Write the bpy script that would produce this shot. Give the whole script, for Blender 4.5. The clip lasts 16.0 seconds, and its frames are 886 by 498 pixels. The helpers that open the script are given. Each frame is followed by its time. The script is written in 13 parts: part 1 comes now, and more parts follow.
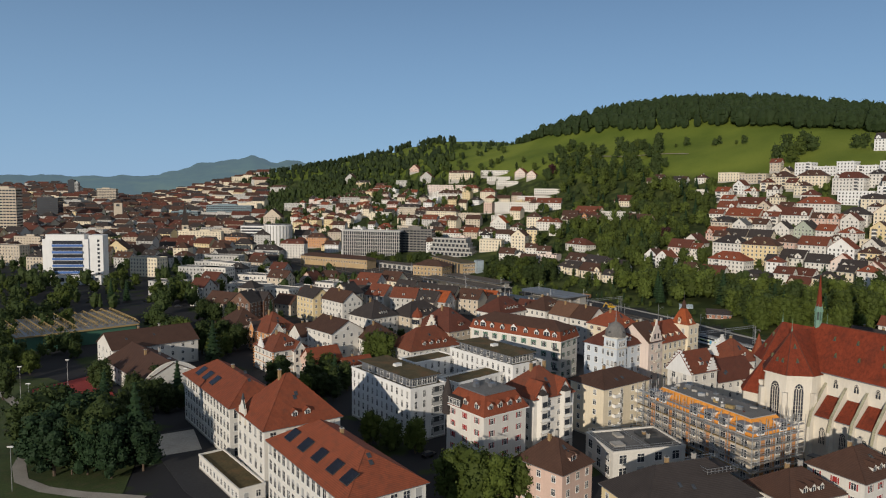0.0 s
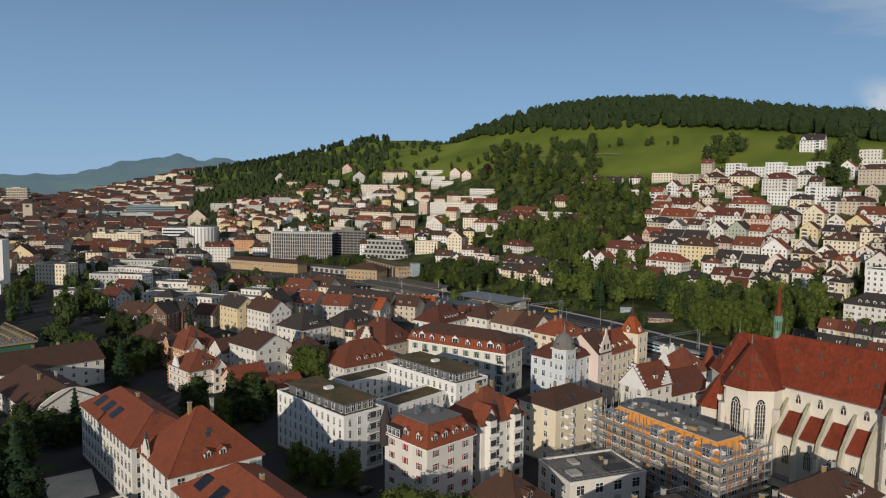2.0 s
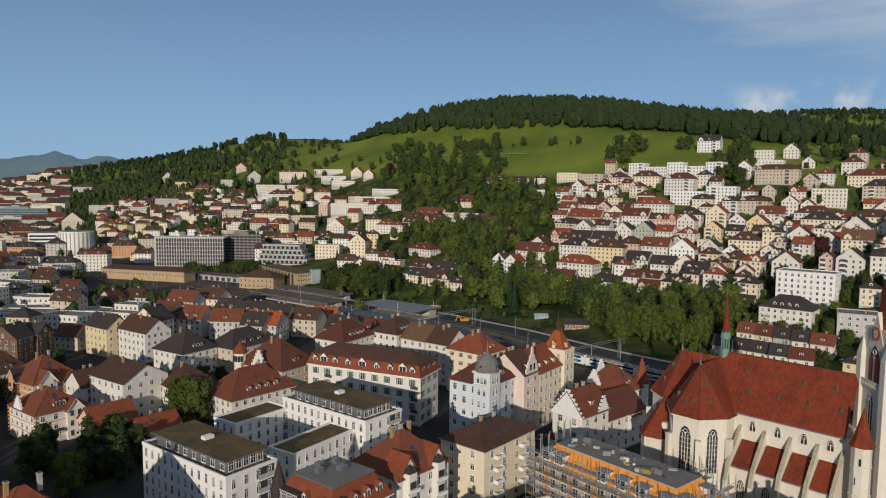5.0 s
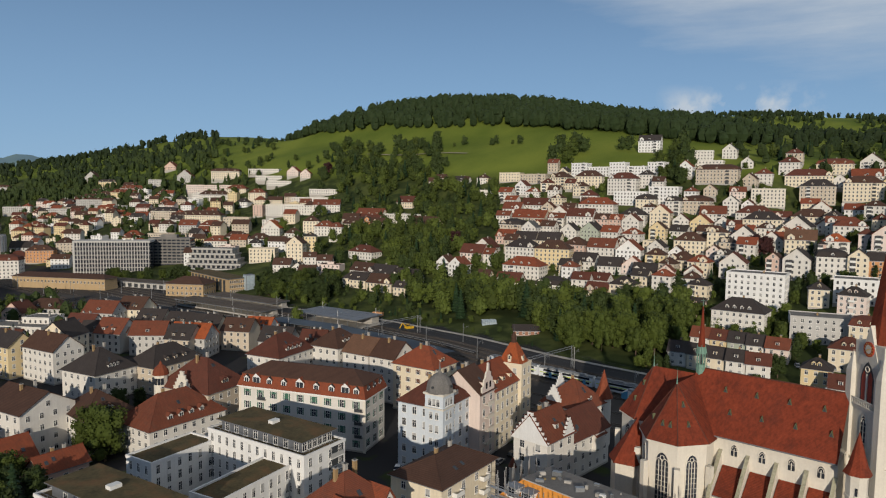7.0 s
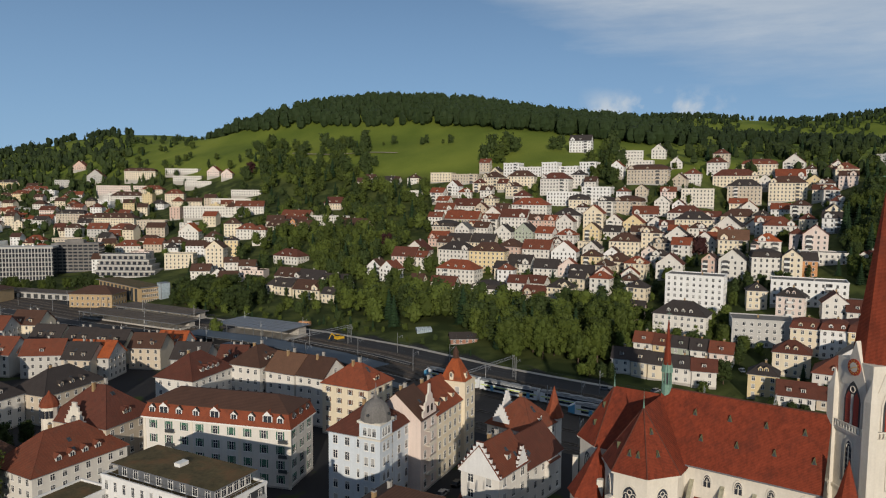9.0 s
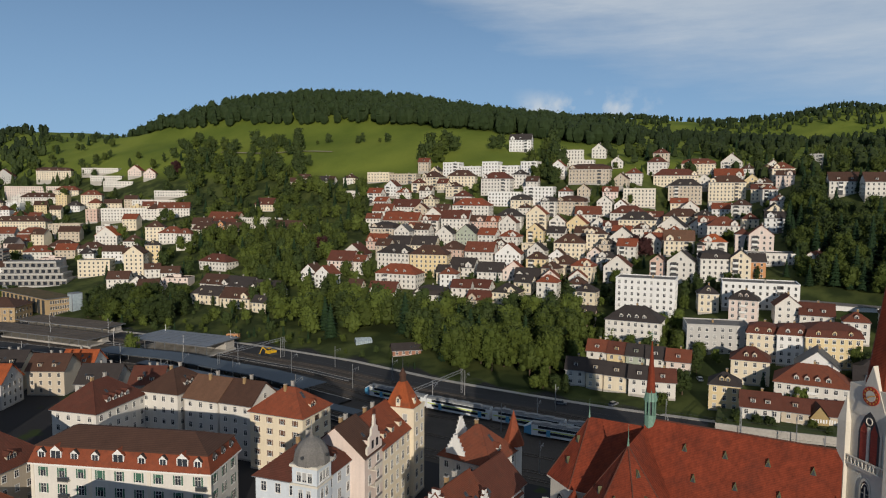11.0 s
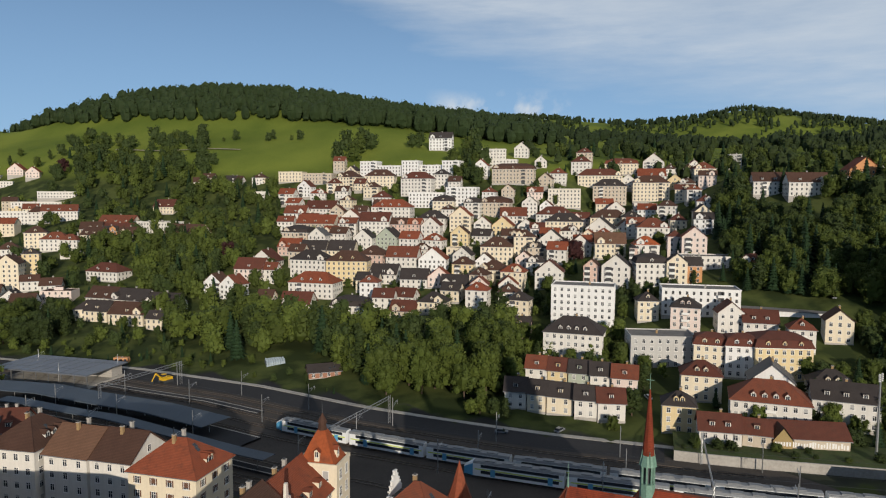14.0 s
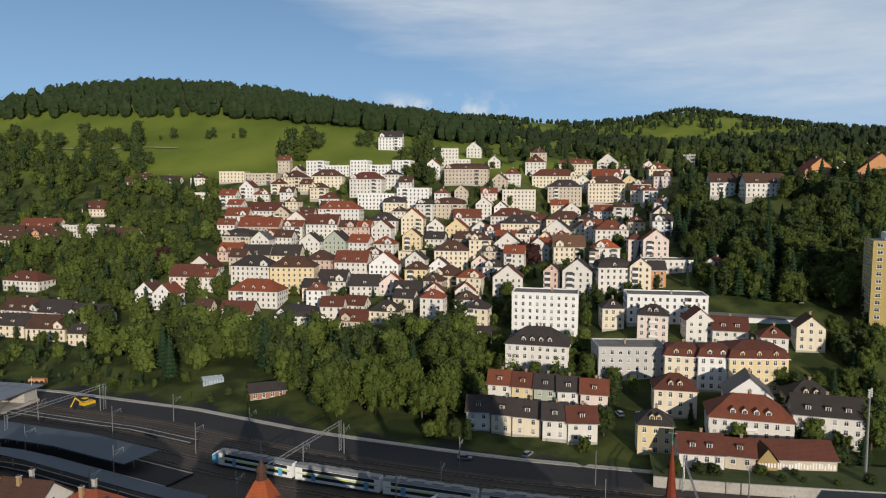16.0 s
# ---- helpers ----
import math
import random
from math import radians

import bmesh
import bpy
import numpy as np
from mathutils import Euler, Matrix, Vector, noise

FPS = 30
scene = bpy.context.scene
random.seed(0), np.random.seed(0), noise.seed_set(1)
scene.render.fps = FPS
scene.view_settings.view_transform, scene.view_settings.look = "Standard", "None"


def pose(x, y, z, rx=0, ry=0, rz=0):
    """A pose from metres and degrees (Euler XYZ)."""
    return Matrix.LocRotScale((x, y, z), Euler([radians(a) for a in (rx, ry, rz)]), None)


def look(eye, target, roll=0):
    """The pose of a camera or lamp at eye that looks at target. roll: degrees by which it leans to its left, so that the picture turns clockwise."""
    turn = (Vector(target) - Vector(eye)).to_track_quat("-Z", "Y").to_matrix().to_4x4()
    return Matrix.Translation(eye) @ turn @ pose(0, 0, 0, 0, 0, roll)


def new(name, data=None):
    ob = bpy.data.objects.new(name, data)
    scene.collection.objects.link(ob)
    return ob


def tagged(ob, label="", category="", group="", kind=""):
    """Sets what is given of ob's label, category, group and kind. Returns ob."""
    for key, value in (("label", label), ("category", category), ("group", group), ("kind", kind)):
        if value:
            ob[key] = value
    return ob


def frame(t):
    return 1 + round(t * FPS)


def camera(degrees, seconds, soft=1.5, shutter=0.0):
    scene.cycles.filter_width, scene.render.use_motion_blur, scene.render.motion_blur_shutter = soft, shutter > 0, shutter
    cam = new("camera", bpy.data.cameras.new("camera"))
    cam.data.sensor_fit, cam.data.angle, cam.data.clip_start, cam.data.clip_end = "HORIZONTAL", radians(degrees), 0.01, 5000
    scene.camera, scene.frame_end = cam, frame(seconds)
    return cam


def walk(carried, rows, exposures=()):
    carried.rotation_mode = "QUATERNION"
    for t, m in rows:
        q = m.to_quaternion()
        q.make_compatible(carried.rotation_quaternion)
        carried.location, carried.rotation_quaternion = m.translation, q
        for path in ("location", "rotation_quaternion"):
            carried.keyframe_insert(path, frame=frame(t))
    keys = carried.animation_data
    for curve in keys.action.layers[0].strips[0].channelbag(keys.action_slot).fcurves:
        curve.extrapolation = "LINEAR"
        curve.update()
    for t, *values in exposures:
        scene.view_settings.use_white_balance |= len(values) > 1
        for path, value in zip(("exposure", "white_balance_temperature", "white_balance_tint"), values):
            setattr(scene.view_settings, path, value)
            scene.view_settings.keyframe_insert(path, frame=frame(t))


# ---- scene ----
cam = camera(64.75, 16.0, soft=1.15)
PATH = [
    (0, pose(0.00, -0.00, 74.30, 84.975, -0.658, -0.004)),
    (1, pose(-0.33, 10.18, 74.58, 85.004, -0.705, -2.615)),
    (2, pose(-0.56, 20.56, 75.13, 84.986, -0.703, -5.432)),
    (3, pose(-0.22, 31.08, 75.39, 85.008, -0.667, -8.241)),
    (4, pose(0.48, 41.65, 75.62, 85.027, -0.620, -11.017)),
    (5, pose(1.69, 51.82, 75.76, 85.045, -0.603, -13.509)),
    (6.5, pose(3.51, 67.07, 75.98, 85.071, -0.577, -17.247)),
    (7.5, pose(5.51, 76.84, 76.39, 85.071, -0.531, -19.841)),
    (8.5, pose(8.00, 86.80, 76.49, 85.108, -0.493, -22.720)),
    (9, pose(9.63, 91.95, 76.47, 85.136, -0.446, -24.388)),
    (10.2, pose(14.24, 104.76, 76.68, 85.149, -0.367, -27.541)),
    (11.5, pose(19.23, 118.64, 76.92, 85.164, -0.283, -30.956)),
    (12.5, pose(23.84, 128.39, 77.02, 85.177, -0.248, -33.369)),
    (13.5, pose(28.39, 137.86, 77.22, 85.175, -0.270, -35.585)),
    (14.5, pose(33.54, 147.13, 77.75, 85.169, -0.232, -37.596)),
    (15.5, pose(39.00, 156.44, 77.84, 85.209, -0.270, -39.757)),
    (16, pose(41.80, 160.94, 78.11, 85.198, -0.237, -40.848)),
]
walk(cam, PATH, ((0, -0.50), (4, -0.52), (9, -0.51), (13, -0.38), (16, -0.26)))

# ---------- light ----------
SUN_AZ, SUN_EL = 204.2, 13.2      # compass from +y clockwise, height in degrees
world = bpy.data.worlds.new("world")
scene.world = world
world.use_nodes = True
nt = world.node_tree
bg = nt.nodes["Background"]
sky = nt.nodes.new("ShaderNodeTexSky")
sky.sky_type = "NISHITA"
sky.sun_disc = False
sky.sun_elevation = radians(SUN_EL)
sky.sun_rotation = radians(SUN_AZ)
sky.altitude = 700
sky.air_density, sky.dust_density, sky.ozone_density = 1.0, 0.15, 3.5


def sky_node(kind, op=None, **ins):
    q = nt.nodes.new(kind)
    if op:
        q.operation = op
    for key, val in ins.items():
        slot = int(key[1:])
        if isinstance(val, (int, float, tuple)):
            q.inputs[slot].default_value = val
        else:
            nt.links.new(val, q.inputs[slot])
    return q.outputs[0]


geo = nt.nodes.new("ShaderNodeTexCoord")
sp = nt.nodes.new("ShaderNodeSeparateXYZ")
nt.links.new(geo.outputs["Generated"], sp.inputs[0])
flatv = sky_node("ShaderNodeMapping", i0=geo.outputs["Generated"], i3=(1.0, 1.0, 6.0))
streak = nt.nodes.new("ShaderNodeTexNoise")
streak.inputs["Scale"].default_value, streak.inputs["Detail"].default_value, streak.inputs["Roughness"].default_value = 3.0, 10, 0.62
nt.links.new(flatv, streak.inputs["Vector"])
# thin high cloud: its edge runs down towards the east
edge = sky_node("ShaderNodeMath", "MULTIPLY_ADD", i0=sp.outputs["Z"], i1=2.4, i2=sp.outputs["X"])
edge = sky_node("ShaderNodeMath", "MULTIPLY_ADD", i0=streak.outputs["Fac"], i1=0.30, i2=edge)
veil = sky_node("ShaderNodeMapRange", i0=edge, i1=1.20, i2=1.42, i3=0.0, i4=0.58)
grain = sky_node("ShaderNodeMapRange", i0=streak.outputs["Fac"], i1=0.35, i2=0.7, i3=0.65, i4=1.35)
veil = sky_node("ShaderNodeMath", "MULTIPLY", i0=veil, i1=grain)
# pale blue haze low in the sky
low = sky_node("ShaderNodeMapRange", i0=sp.outputs["Z"], i1=0.0, i2=0.50, i3=0.70, i4=0.0)
haze = nt.nodes.new("ShaderNodeMixRGB")
haze.inputs["Color2"].default_value = (9.6, 15.6, 23.6, 1)
nt.links.new(low, haze.inputs["Fac"])
# small heaped clouds above the ridge
puffn = nt.nodes.new("ShaderNodeTexNoise")
puffn.inputs["Scale"].default_value, puffn.inputs["Detail"].default_value, puffn.inputs["Roughness"].default_value = 19.0, 7, 0.55
nt.links.new(geo.outputs["Generated"], puffn.inputs["Vector"])
puff = sky_node("ShaderNodeMapRange", i0=puffn.outputs["Fac"], i1=0.47, i2=0.62)
for q in ((sp.outputs["X"], 0.57, 0.60), (sp.outputs["X"], 0.74, 0.69), (sp.outputs["Z"], 0.142, 0.116)):
    puff = sky_node("ShaderNodeMath", "MULTIPLY", i0=puff, i1=sky_node("ShaderNodeMapRange", i0=q[0], i1=q[1], i2=q[2]))
veil = sky_node("ShaderNodeMath", "MULTIPLY_ADD", i0=puff, i1=0.75, i2=veil)
mix = nt.nodes.new("ShaderNodeMixRGB")
mix.inputs["Color2"].default_value = (16.2, 17.4, 18.6, 1)
nt.links.new(veil, mix.inputs["Fac"])
tint = nt.nodes.new("ShaderNodeMixRGB")
tint.blend_type = "MULTIPLY"
tint.inputs["Fac"].default_value = 1
tint.inputs["Color2"].default_value = (0.86, 1.0, 1.17, 1)
nt.links.new(sky.outputs["Color"], tint.inputs["Color1"])
nt.links.new(tint.outputs["Color"], haze.inputs["Color1"])
nt.links.new(haze.outputs["Color"], mix.inputs["Color1"])
nt.links.new(mix.outputs["Color"], bg.inputs["Color"])
bg.inputs["Strength"].default_value = 0.05
sun_data = bpy.data.lights.new("sun", "SUN")
sun_data.energy, sun_data.angle, sun_data.color = 5.0, radians(0.55), (1.0, 0.89, 0.74)
sun = new("sun", sun_data)
sd = Vector((math.sin(radians(SUN_AZ)) * math.cos(radians(SUN_EL)), math.cos(radians(SUN_AZ)) * math.cos(radians(SUN_EL)), math.sin(radians(SUN_EL))))
sun.matrix_world = look(sd * 500, (0, 0, 0))

# ---------- materials ----------
MATS = {}


def material(key, color, rough=0.85, scale=1.2, vary=0.18, metal=0.0, bump=0.0, wave=None, big=0.06, random_hue=0.0, spec=0.3, dirt=None, streak=0.0):
    """A plain surface with grain at two scales; wave = rows of tiles per metre."""
    if key in MATS:
        return MATS[key]
    m = bpy.data.materials.new(key)
    m.use_nodes = True
    n, l = m.node_tree.nodes, m.node_tree.links
    b = n["Principled BSDF"]
    b.inputs["Roughness"].default_value, b.inputs["Metallic"].default_value = rough, metal
    b.inputs["Specular IOR Level"].default_value = spec
    tc = n.new("ShaderNodeTexCoord")
    fine, coarse = n.new("ShaderNodeTexNoise"), n.new("ShaderNodeTexNoise")
    fine.inputs["Scale"].default_value, coarse.inputs["Scale"].default_value = scale, big
    fine.inputs["Detail"].default_value, coarse.inputs["Detail"].default_value = 6, 5
    l.new(tc.outputs["Object"], fine.inputs["Vector"])
    l.new(tc.outputs["Object"], coarse.inputs["Vector"])
    add = n.new("ShaderNodeMath")
    add.operation = "ADD"
    l.new(fine.outputs["Fac"], add.inputs[0])
    l.new(coarse.outputs["Fac"], add.inputs[1])
    info = n.new("ShaderNodeObjectInfo")
    ra = n.new("ShaderNodeMath")
    ra.operation = "MULTIPLY_ADD"
    ra.inputs[1].default_value = random_hue
    l.new(info.outputs["Random"], ra.inputs[0])
    l.new(add.outputs[0], ra.inputs[2])
    mr_ = n.new("ShaderNodeMapRange")
    mr_.inputs["From Min"].default_value, mr_.inputs["From Max"].default_value = 0.65, 1.35 + random_hue
    mr_.inputs["To Min"].default_value, mr_.inputs["To Max"].default_value = 1 - vary, 1 + vary
    l.new(ra.outputs[0], mr_.inputs["Value"])
    mul = n.new("ShaderNodeMixRGB")
    mul.blend_type = "MULTIPLY"
    mul.inputs["Fac"].default_value = 1
    mul.inputs["Color1"].default_value = (*color, 1)
    l.new(mr_.outputs["Result"], mul.inputs["Color2"])
    out = mul.outputs["Color"]
    if dirt:
        dn = n.new("ShaderNodeTexNoise")
        dn.inputs["Scale"].default_value, dn.inputs["Detail"].default_value = dirt[3], 8
        l.new(tc.outputs["Object"], dn.inputs["Vector"])
        rmp = n.new("ShaderNodeValToRGB")
        rmp.color_ramp.elements[0].position, rmp.color_ramp.elements[1].position = 0.50, 0.82
        l.new(dn.outputs["Fac"], rmp.inputs["Fac"])
        mx = n.new("ShaderNodeMixRGB")
        mx.inputs["Color2"].default_value = (*dirt[:3], 1)
        l.new(rmp.outputs["Color"], mx.inputs["Fac"])
        l.new(out, mx.inputs["Color1"])
        out = mx.outputs["Color"]
    if streak:
        sm = n.new("ShaderNodeMapping")
        sm.inputs["Scale"].default_value = (1.6, 1.6, 0.10)
        l.new(tc.outputs["Object"], sm.inputs["Vector"])
        sn = n.new("ShaderNodeTexNoise")
        sn.inputs["Scale"].default_value, sn.inputs["Detail"].default_value = 1.0, 6
        l.new(sm.outputs["Vector"], sn.inputs["Vector"])
        sr = n.new("ShaderNodeMapRange")
        sr.inputs["From Min"].default_value, sr.inputs["From Max"].default_value = 0.3, 0.6
        sr.inputs["To Min"].default_value, sr.inputs["To Max"].default_value = 1 - streak, 1.0
        l.new(sn.outputs["Fac"], sr.inputs["Value"])
        sx = n.new("ShaderNodeMixRGB")
        sx.blend_type = "MULTIPLY"
        sx.inputs["Fac"].default_value = 1
        l.new(out, sx.inputs["Color1"])
        l.new(sr.outputs["Result"], sx.inputs["Color2"])
        out = sx.outputs["Color"]
    l.new(out, b.inputs["Base Color"])
    if wave or bump:
        bp = n.new("ShaderNodeBump")
        bp.inputs["Strength"].default_value = 0.5 if wave else bump
        bp.inputs["Distance"].default_value = 0.06
        if wave:
            w = n.new("ShaderNodeTexWave")
            w.bands_direction = "Z"
            w.inputs["Scale"].default_value = wave
            w.inputs["Distortion"].default_value = 0.4
            l.new(tc.outputs["Object"], w.inputs["Vector"])
            l.new(w.outputs["Fac"], bp.inputs["Height"])
            cl = n.new("ShaderNodeMapRange")
            cl.inputs["To Min"].default_value, cl.inputs["To Max"].default_value = 0.80, 1.08
            l.new(w.outputs["Fac"], cl.inputs["Value"])
            course = n.new("ShaderNodeMixRGB")
            course.blend_type = "MULTIPLY"
            course.inputs["Fac"].default_value = 1
            l.new(out, course.inputs["Color1"])
            l.new(cl.outputs["Result"], course.inputs["Color2"])
            l.new(course.outputs["Color"], b.inputs["Base Color"])
        else:
            l.new(fine.outputs["Fac"], bp.inputs["Height"])
        l.new(bp.outputs["Normal"], b.inputs["Normal"])
    MATS[key] = m
    return m


def plaster(key, color):
    return material("plaster_" + key, color, 0.92, 2.5, 0.10, big=0.25, bump=0.15, random_hue=0.25, streak=0.07)


def tiles(key, color, moss=None):
    return material("tiles_" + key, color, 0.85, 3.0, 0.30, wave=1.4, big=0.35, random_hue=0.35, dirt=moss)


WHITE = plaster("white", (0.625, 0.600, 0.555))
BRIGHT = plaster("bright", (0.70, 0.695, 0.68))
CREAM = plaster("cream", (0.67, 0.59, 0.45))
YELLOW = plaster("yellow", (0.64, 0.52, 0.31))
BEIGE = plaster("beige", (0.50, 0.43, 0.34))
PINK = plaster("pink", (0.58, 0.42, 0.35))
ROSE = plaster("rose", (0.66, 0.555, 0.50))
GREY = plaster("grey", (0.386, 0.377, 0.359))
BLUISH = plaster("bluish", (0.552, 0.598, 0.644))
OCHRE = plaster("ochre", (0.42, 0.32, 0.12))
ORANGEW = plaster("orange_brick", (0.52, 0.26, 0.12))
STONE = plaster("stone", (0.630, 0.585, 0.505))
GREENW = plaster("green", (0.368, 0.405, 0.331))
BRICK_W = plaster("brown_brick", (0.30, 0.15, 0.10))
SHINGLE_W = plaster("brown_shingle", (0.15, 0.085, 0.06))
PALE = plaster("pale_grey", (0.44, 0.43, 0.41))
RED = tiles("red", (0.165, 0.050, 0.027), (0.12, 0.050, 0.032, 0.8))
ORANGE = tiles("orange", (0.215, 0.056, 0.026), (0.13, 0.045, 0.026, 0.8))
VIVID = tiles("vivid", (0.34, 0.082, 0.026), (0.16, 0.05, 0.025, 0.5))
DARKRED = tiles("dark_red", (0.110, 0.036, 0.023), (0.085, 0.036, 0.024, 0.8))
BROWN = tiles("brown", (0.074, 0.037, 0.025))
DARK = tiles("dark", (0.043, 0.035, 0.033))
TAN = tiles("tan", (0.133, 0.070, 0.043))
CHURCH_RED = material("tiles_church_red", (0.205, 0.037, 0.015), 0.85, 3.0, 0.34, wave=1.4, big=0.35, random_hue=0.35, dirt=(0.115, 0.026, 0.014, 0.30), streak=0.30)
SLATE = material("slate", (0.101, 0.101, 0.101), 0.6, 4, 0.2, wave=2.0)
MOSS = material("moss_roof", (0.085, 0.066, 0.030), 0.95, 1.5, 0.4, big=0.3, bump=0.4, dirt=(0.16, 0.08, 0.035, 0.25))
GRAVEL = material("gravel_roof", (0.156, 0.148, 0.140), 0.95, 3.0, 0.25, big=0.2, bump=0.3)
ZINC = material("zinc", (0.25, 0.26, 0.28), 0.45, 2, 0.15, metal=0.6)
PATINA = material("weathered_copper", (0.105, 0.105, 0.055), 0.8, 3, 0.45, big=0.5)
MOSSY = material("mossy_stone", (0.33, 0.31, 0.22), 0.9, 2.5, 0.35, big=0.4)
COPPER = material("copper_green", (0.13, 0.23, 0.18), 0.6, 3, 0.3)
GLASS = material("window_glass", (0.035, 0.04, 0.05), 0.08, 0.8, 0.5, spec=0.5, random_hue=0.4)
FAR_GLASS = material("small_panes", (0.085, 0.085, 0.088), 0.2, 0.7, 0.6, spec=0.5, random_hue=0.3)
FRAME = material("white_frame", (0.70, 0.69, 0.66), 0.6, 4, 0.08)
SHUT_G = material("green_shutter", (0.05, 0.13, 0.09), 0.6, 4, 0.2)
SHUT_R = material("red_shutter", (0.30, 0.03, 0.03), 0.6, 4, 0.2)
SHUT_B = material("brown_shutter", (0.14, 0.075, 0.05), 0.6, 4, 0.2)
SHUT_W = material("grey_shutter", (0.36, 0.36, 0.35), 0.6, 4, 0.1)
STEEL = material("steel", (0.40, 0.41, 0.42), 0.4, 4, 0.15, metal=0.8)
DARKSTEEL = material("dark_metal", (0.06, 0.065, 0.07), 0.5, 4, 0.2, metal=0.3)
CONCRETE = material("concrete", (0.36, 0.34, 0.31), 0.9, 1.5, 0.2, big=0.15, bump=0.2)
CANOPY = material("canopy_metal", (0.075, 0.095, 0.12), 0.6, 2, 0.2, metal=0.2)
YBRICK = material("yellow_brick", (0.30, 0.20, 0.10), 0.9, 6, 0.25)
ASPHALT = material("asphalt", (0.030, 0.030, 0.033), 0.9, 1.5, 0.25, big=0.05, bump=0.2)
BALLAST = material("ballast", (0.056, 0.048, 0.042), 0.95, 2.5, 0.35, big=0.08, bump=0.5)
WOOD = material("raw_wood", (0.30, 0.22, 0.10), 0.8, 4, 0.25)
BARK = material("bark", (0.09, 0.065, 0.045), 0.9, 6, 0.3, bump=0.5)


def leaf(key, color, vary=0.45):
    m = material("leaf_" + key, color, 0.7, 0.9, vary, big=0.12, random_hue=0.35, spec=0.15)
    b = m.node_tree.nodes["Principled BSDF"]
    b.inputs["Subsurface Weight"].default_value = 0.0
    return m


LEAF = leaf("mid", (0.052, 0.071, 0.014))
LEAF_L = leaf("light", (0.070, 0.093, 0.018))
LEAF_D = leaf("dark", (0.031, 0.046, 0.013))
FOREST = leaf("forest", (0.021, 0.034, 0.012))
LEAF_P = leaf("purple", (0.045, 0.018, 0.018))
NEEDLE = leaf("needle", (0.018, 0.037, 0.015))

# ---------- mesh helpers ----------


class MB:
    """Collects vertices and faces of one mesh."""

    def __init__(self):
        self.v, self.f, self.m, self.mats = [], [], [], []

    def mi(self, mat):
        if mat not in self.mats:
            self.mats.append(mat)
        return self.mats.index(mat)

    def poly(self, pts, mat):
        i = len(self.v)
        self.v += [tuple(p) for p in pts]
        self.f.append(tuple(range(i, i + len(pts))))
        self.m.append(self.mi(mat))

    def box(self, x0, x1, y0, y1, z0, z1, mat, rz=0.0, at=None):
        c = [(x0, y0), (x1, y0), (x1, y1), (x0, y1)]
        if rz:
            ox, oy = at or ((x0 + x1) / 2, (y0 + y1) / 2)
            ca, sa = math.cos(rz), math.sin(rz)
            c = [(ox + (x - ox) * ca - (y - oy) * sa, oy + (x - ox) * sa + (y - oy) * ca) for x, y in c]
        self.prism(c, z0, z1, mat)

    def prism(self, c, z0, z1, mat, top=None):
        n = len(c)
        self.poly([(x, y, z1) for x, y in c], top or mat)
        self.poly([(x, y, z0) for x, y in reversed(c)], mat)
        for i in range(n):
            a, b = c[i], c[(i + 1) % n]
            self.poly([(*a, z0), (*b, z0), (*b, z1), (*a, z1)], mat)

    def frustum(self, c0, z0, c1, z1, mat, top=None, cap=True):
        n = len(c0)
        for i in range(n):
            j = (i + 1) % n
            self.poly([(*c0[i], z0), (*c0[j], z0), (*c1[j], z1), (*c1[i], z1)], mat)
        if cap:
            self.poly([(x, y, z1) for x, y in c1], top or mat)
            self.poly([(x, y, z0) for x, y in reversed(c0)], mat)

    def cone(self, c, z0, apex, mat):
        n = len(c)
        for i in range(n):
            self.poly([(*c[i], z0), (*c[(i + 1) % n], z0), apex], mat)
        self.poly([(x, y, z0) for x, y in reversed(c)], mat)

    def tube(self, a, b, r, mat, n=6, r2=None):
        a, b = Vector(a), Vector(b)
        q = (b - a).to_track_quat("Z", "Y")
        r2 = r if r2 is None else r2
        ra = [a + q @ Vector((r * math.cos(t * 2 * math.pi / n), r * math.sin(t * 2 * math.pi / n), 0)) for t in range(n)]
        rb = [b + q @ Vector((r2 * math.cos(t * 2 * math.pi / n), r2 * math.sin(t * 2 * math.pi / n), 0)) for t in range(n)]
        for i in range(n):
            j = (i + 1) % n
            self.poly([ra[i], ra[j], rb[j], rb[i]], mat)
        self.poly(rb, mat)
        self.poly(list(reversed(ra)), mat)

    def mesh(self, name, smooth=False):
        me = bpy.data.meshes.new(name)
        me.from_pydata(self.v, [], self.f)
        for mt in self.mats:
            me.materials.append(mt)
        me.polygons.foreach_set("material_index", self.m)
        if smooth:
            me.polygons.foreach_set("use_smooth", [True] * len(self.f))
        me.update()
        return me


def ngon(n, r, cx=0.0, cy=0.0, a0=0.0):
    return [(cx + r * math.cos(a0 + i * 2 * math.pi / n), cy + r * math.sin(a0 + i * 2 * math.pi / n)) for i in range(n)]


def rectc(x0, x1, y0, y1):
    return [(x0, y0), (x1, y0), (x1, y1), (x0, y1)]


def part(name, mesh, parent, m=None, label=""):
    if isinstance(mesh, MB):
        mesh = mesh.mesh(name)
    ob = new(name, mesh)
    ob.parent = parent
    if m is not None:
        ob.matrix_basis = m
    if label:
        tagged(ob, label)
    return ob


def thing(name, m, label, category, group="", kind=""):
    return_ob = new(name)
    return_ob.matrix_basis = m
    return tagged(return_ob, label, category, group, kind)


def structure(name, mesh, label, category, m=None):
    ob = new(name, mesh.mesh(name) if isinstance(mesh, MB) else mesh)
    if m is not None:
        ob.matrix_basis = m
    return tagged(ob, label, category, kind="structure")

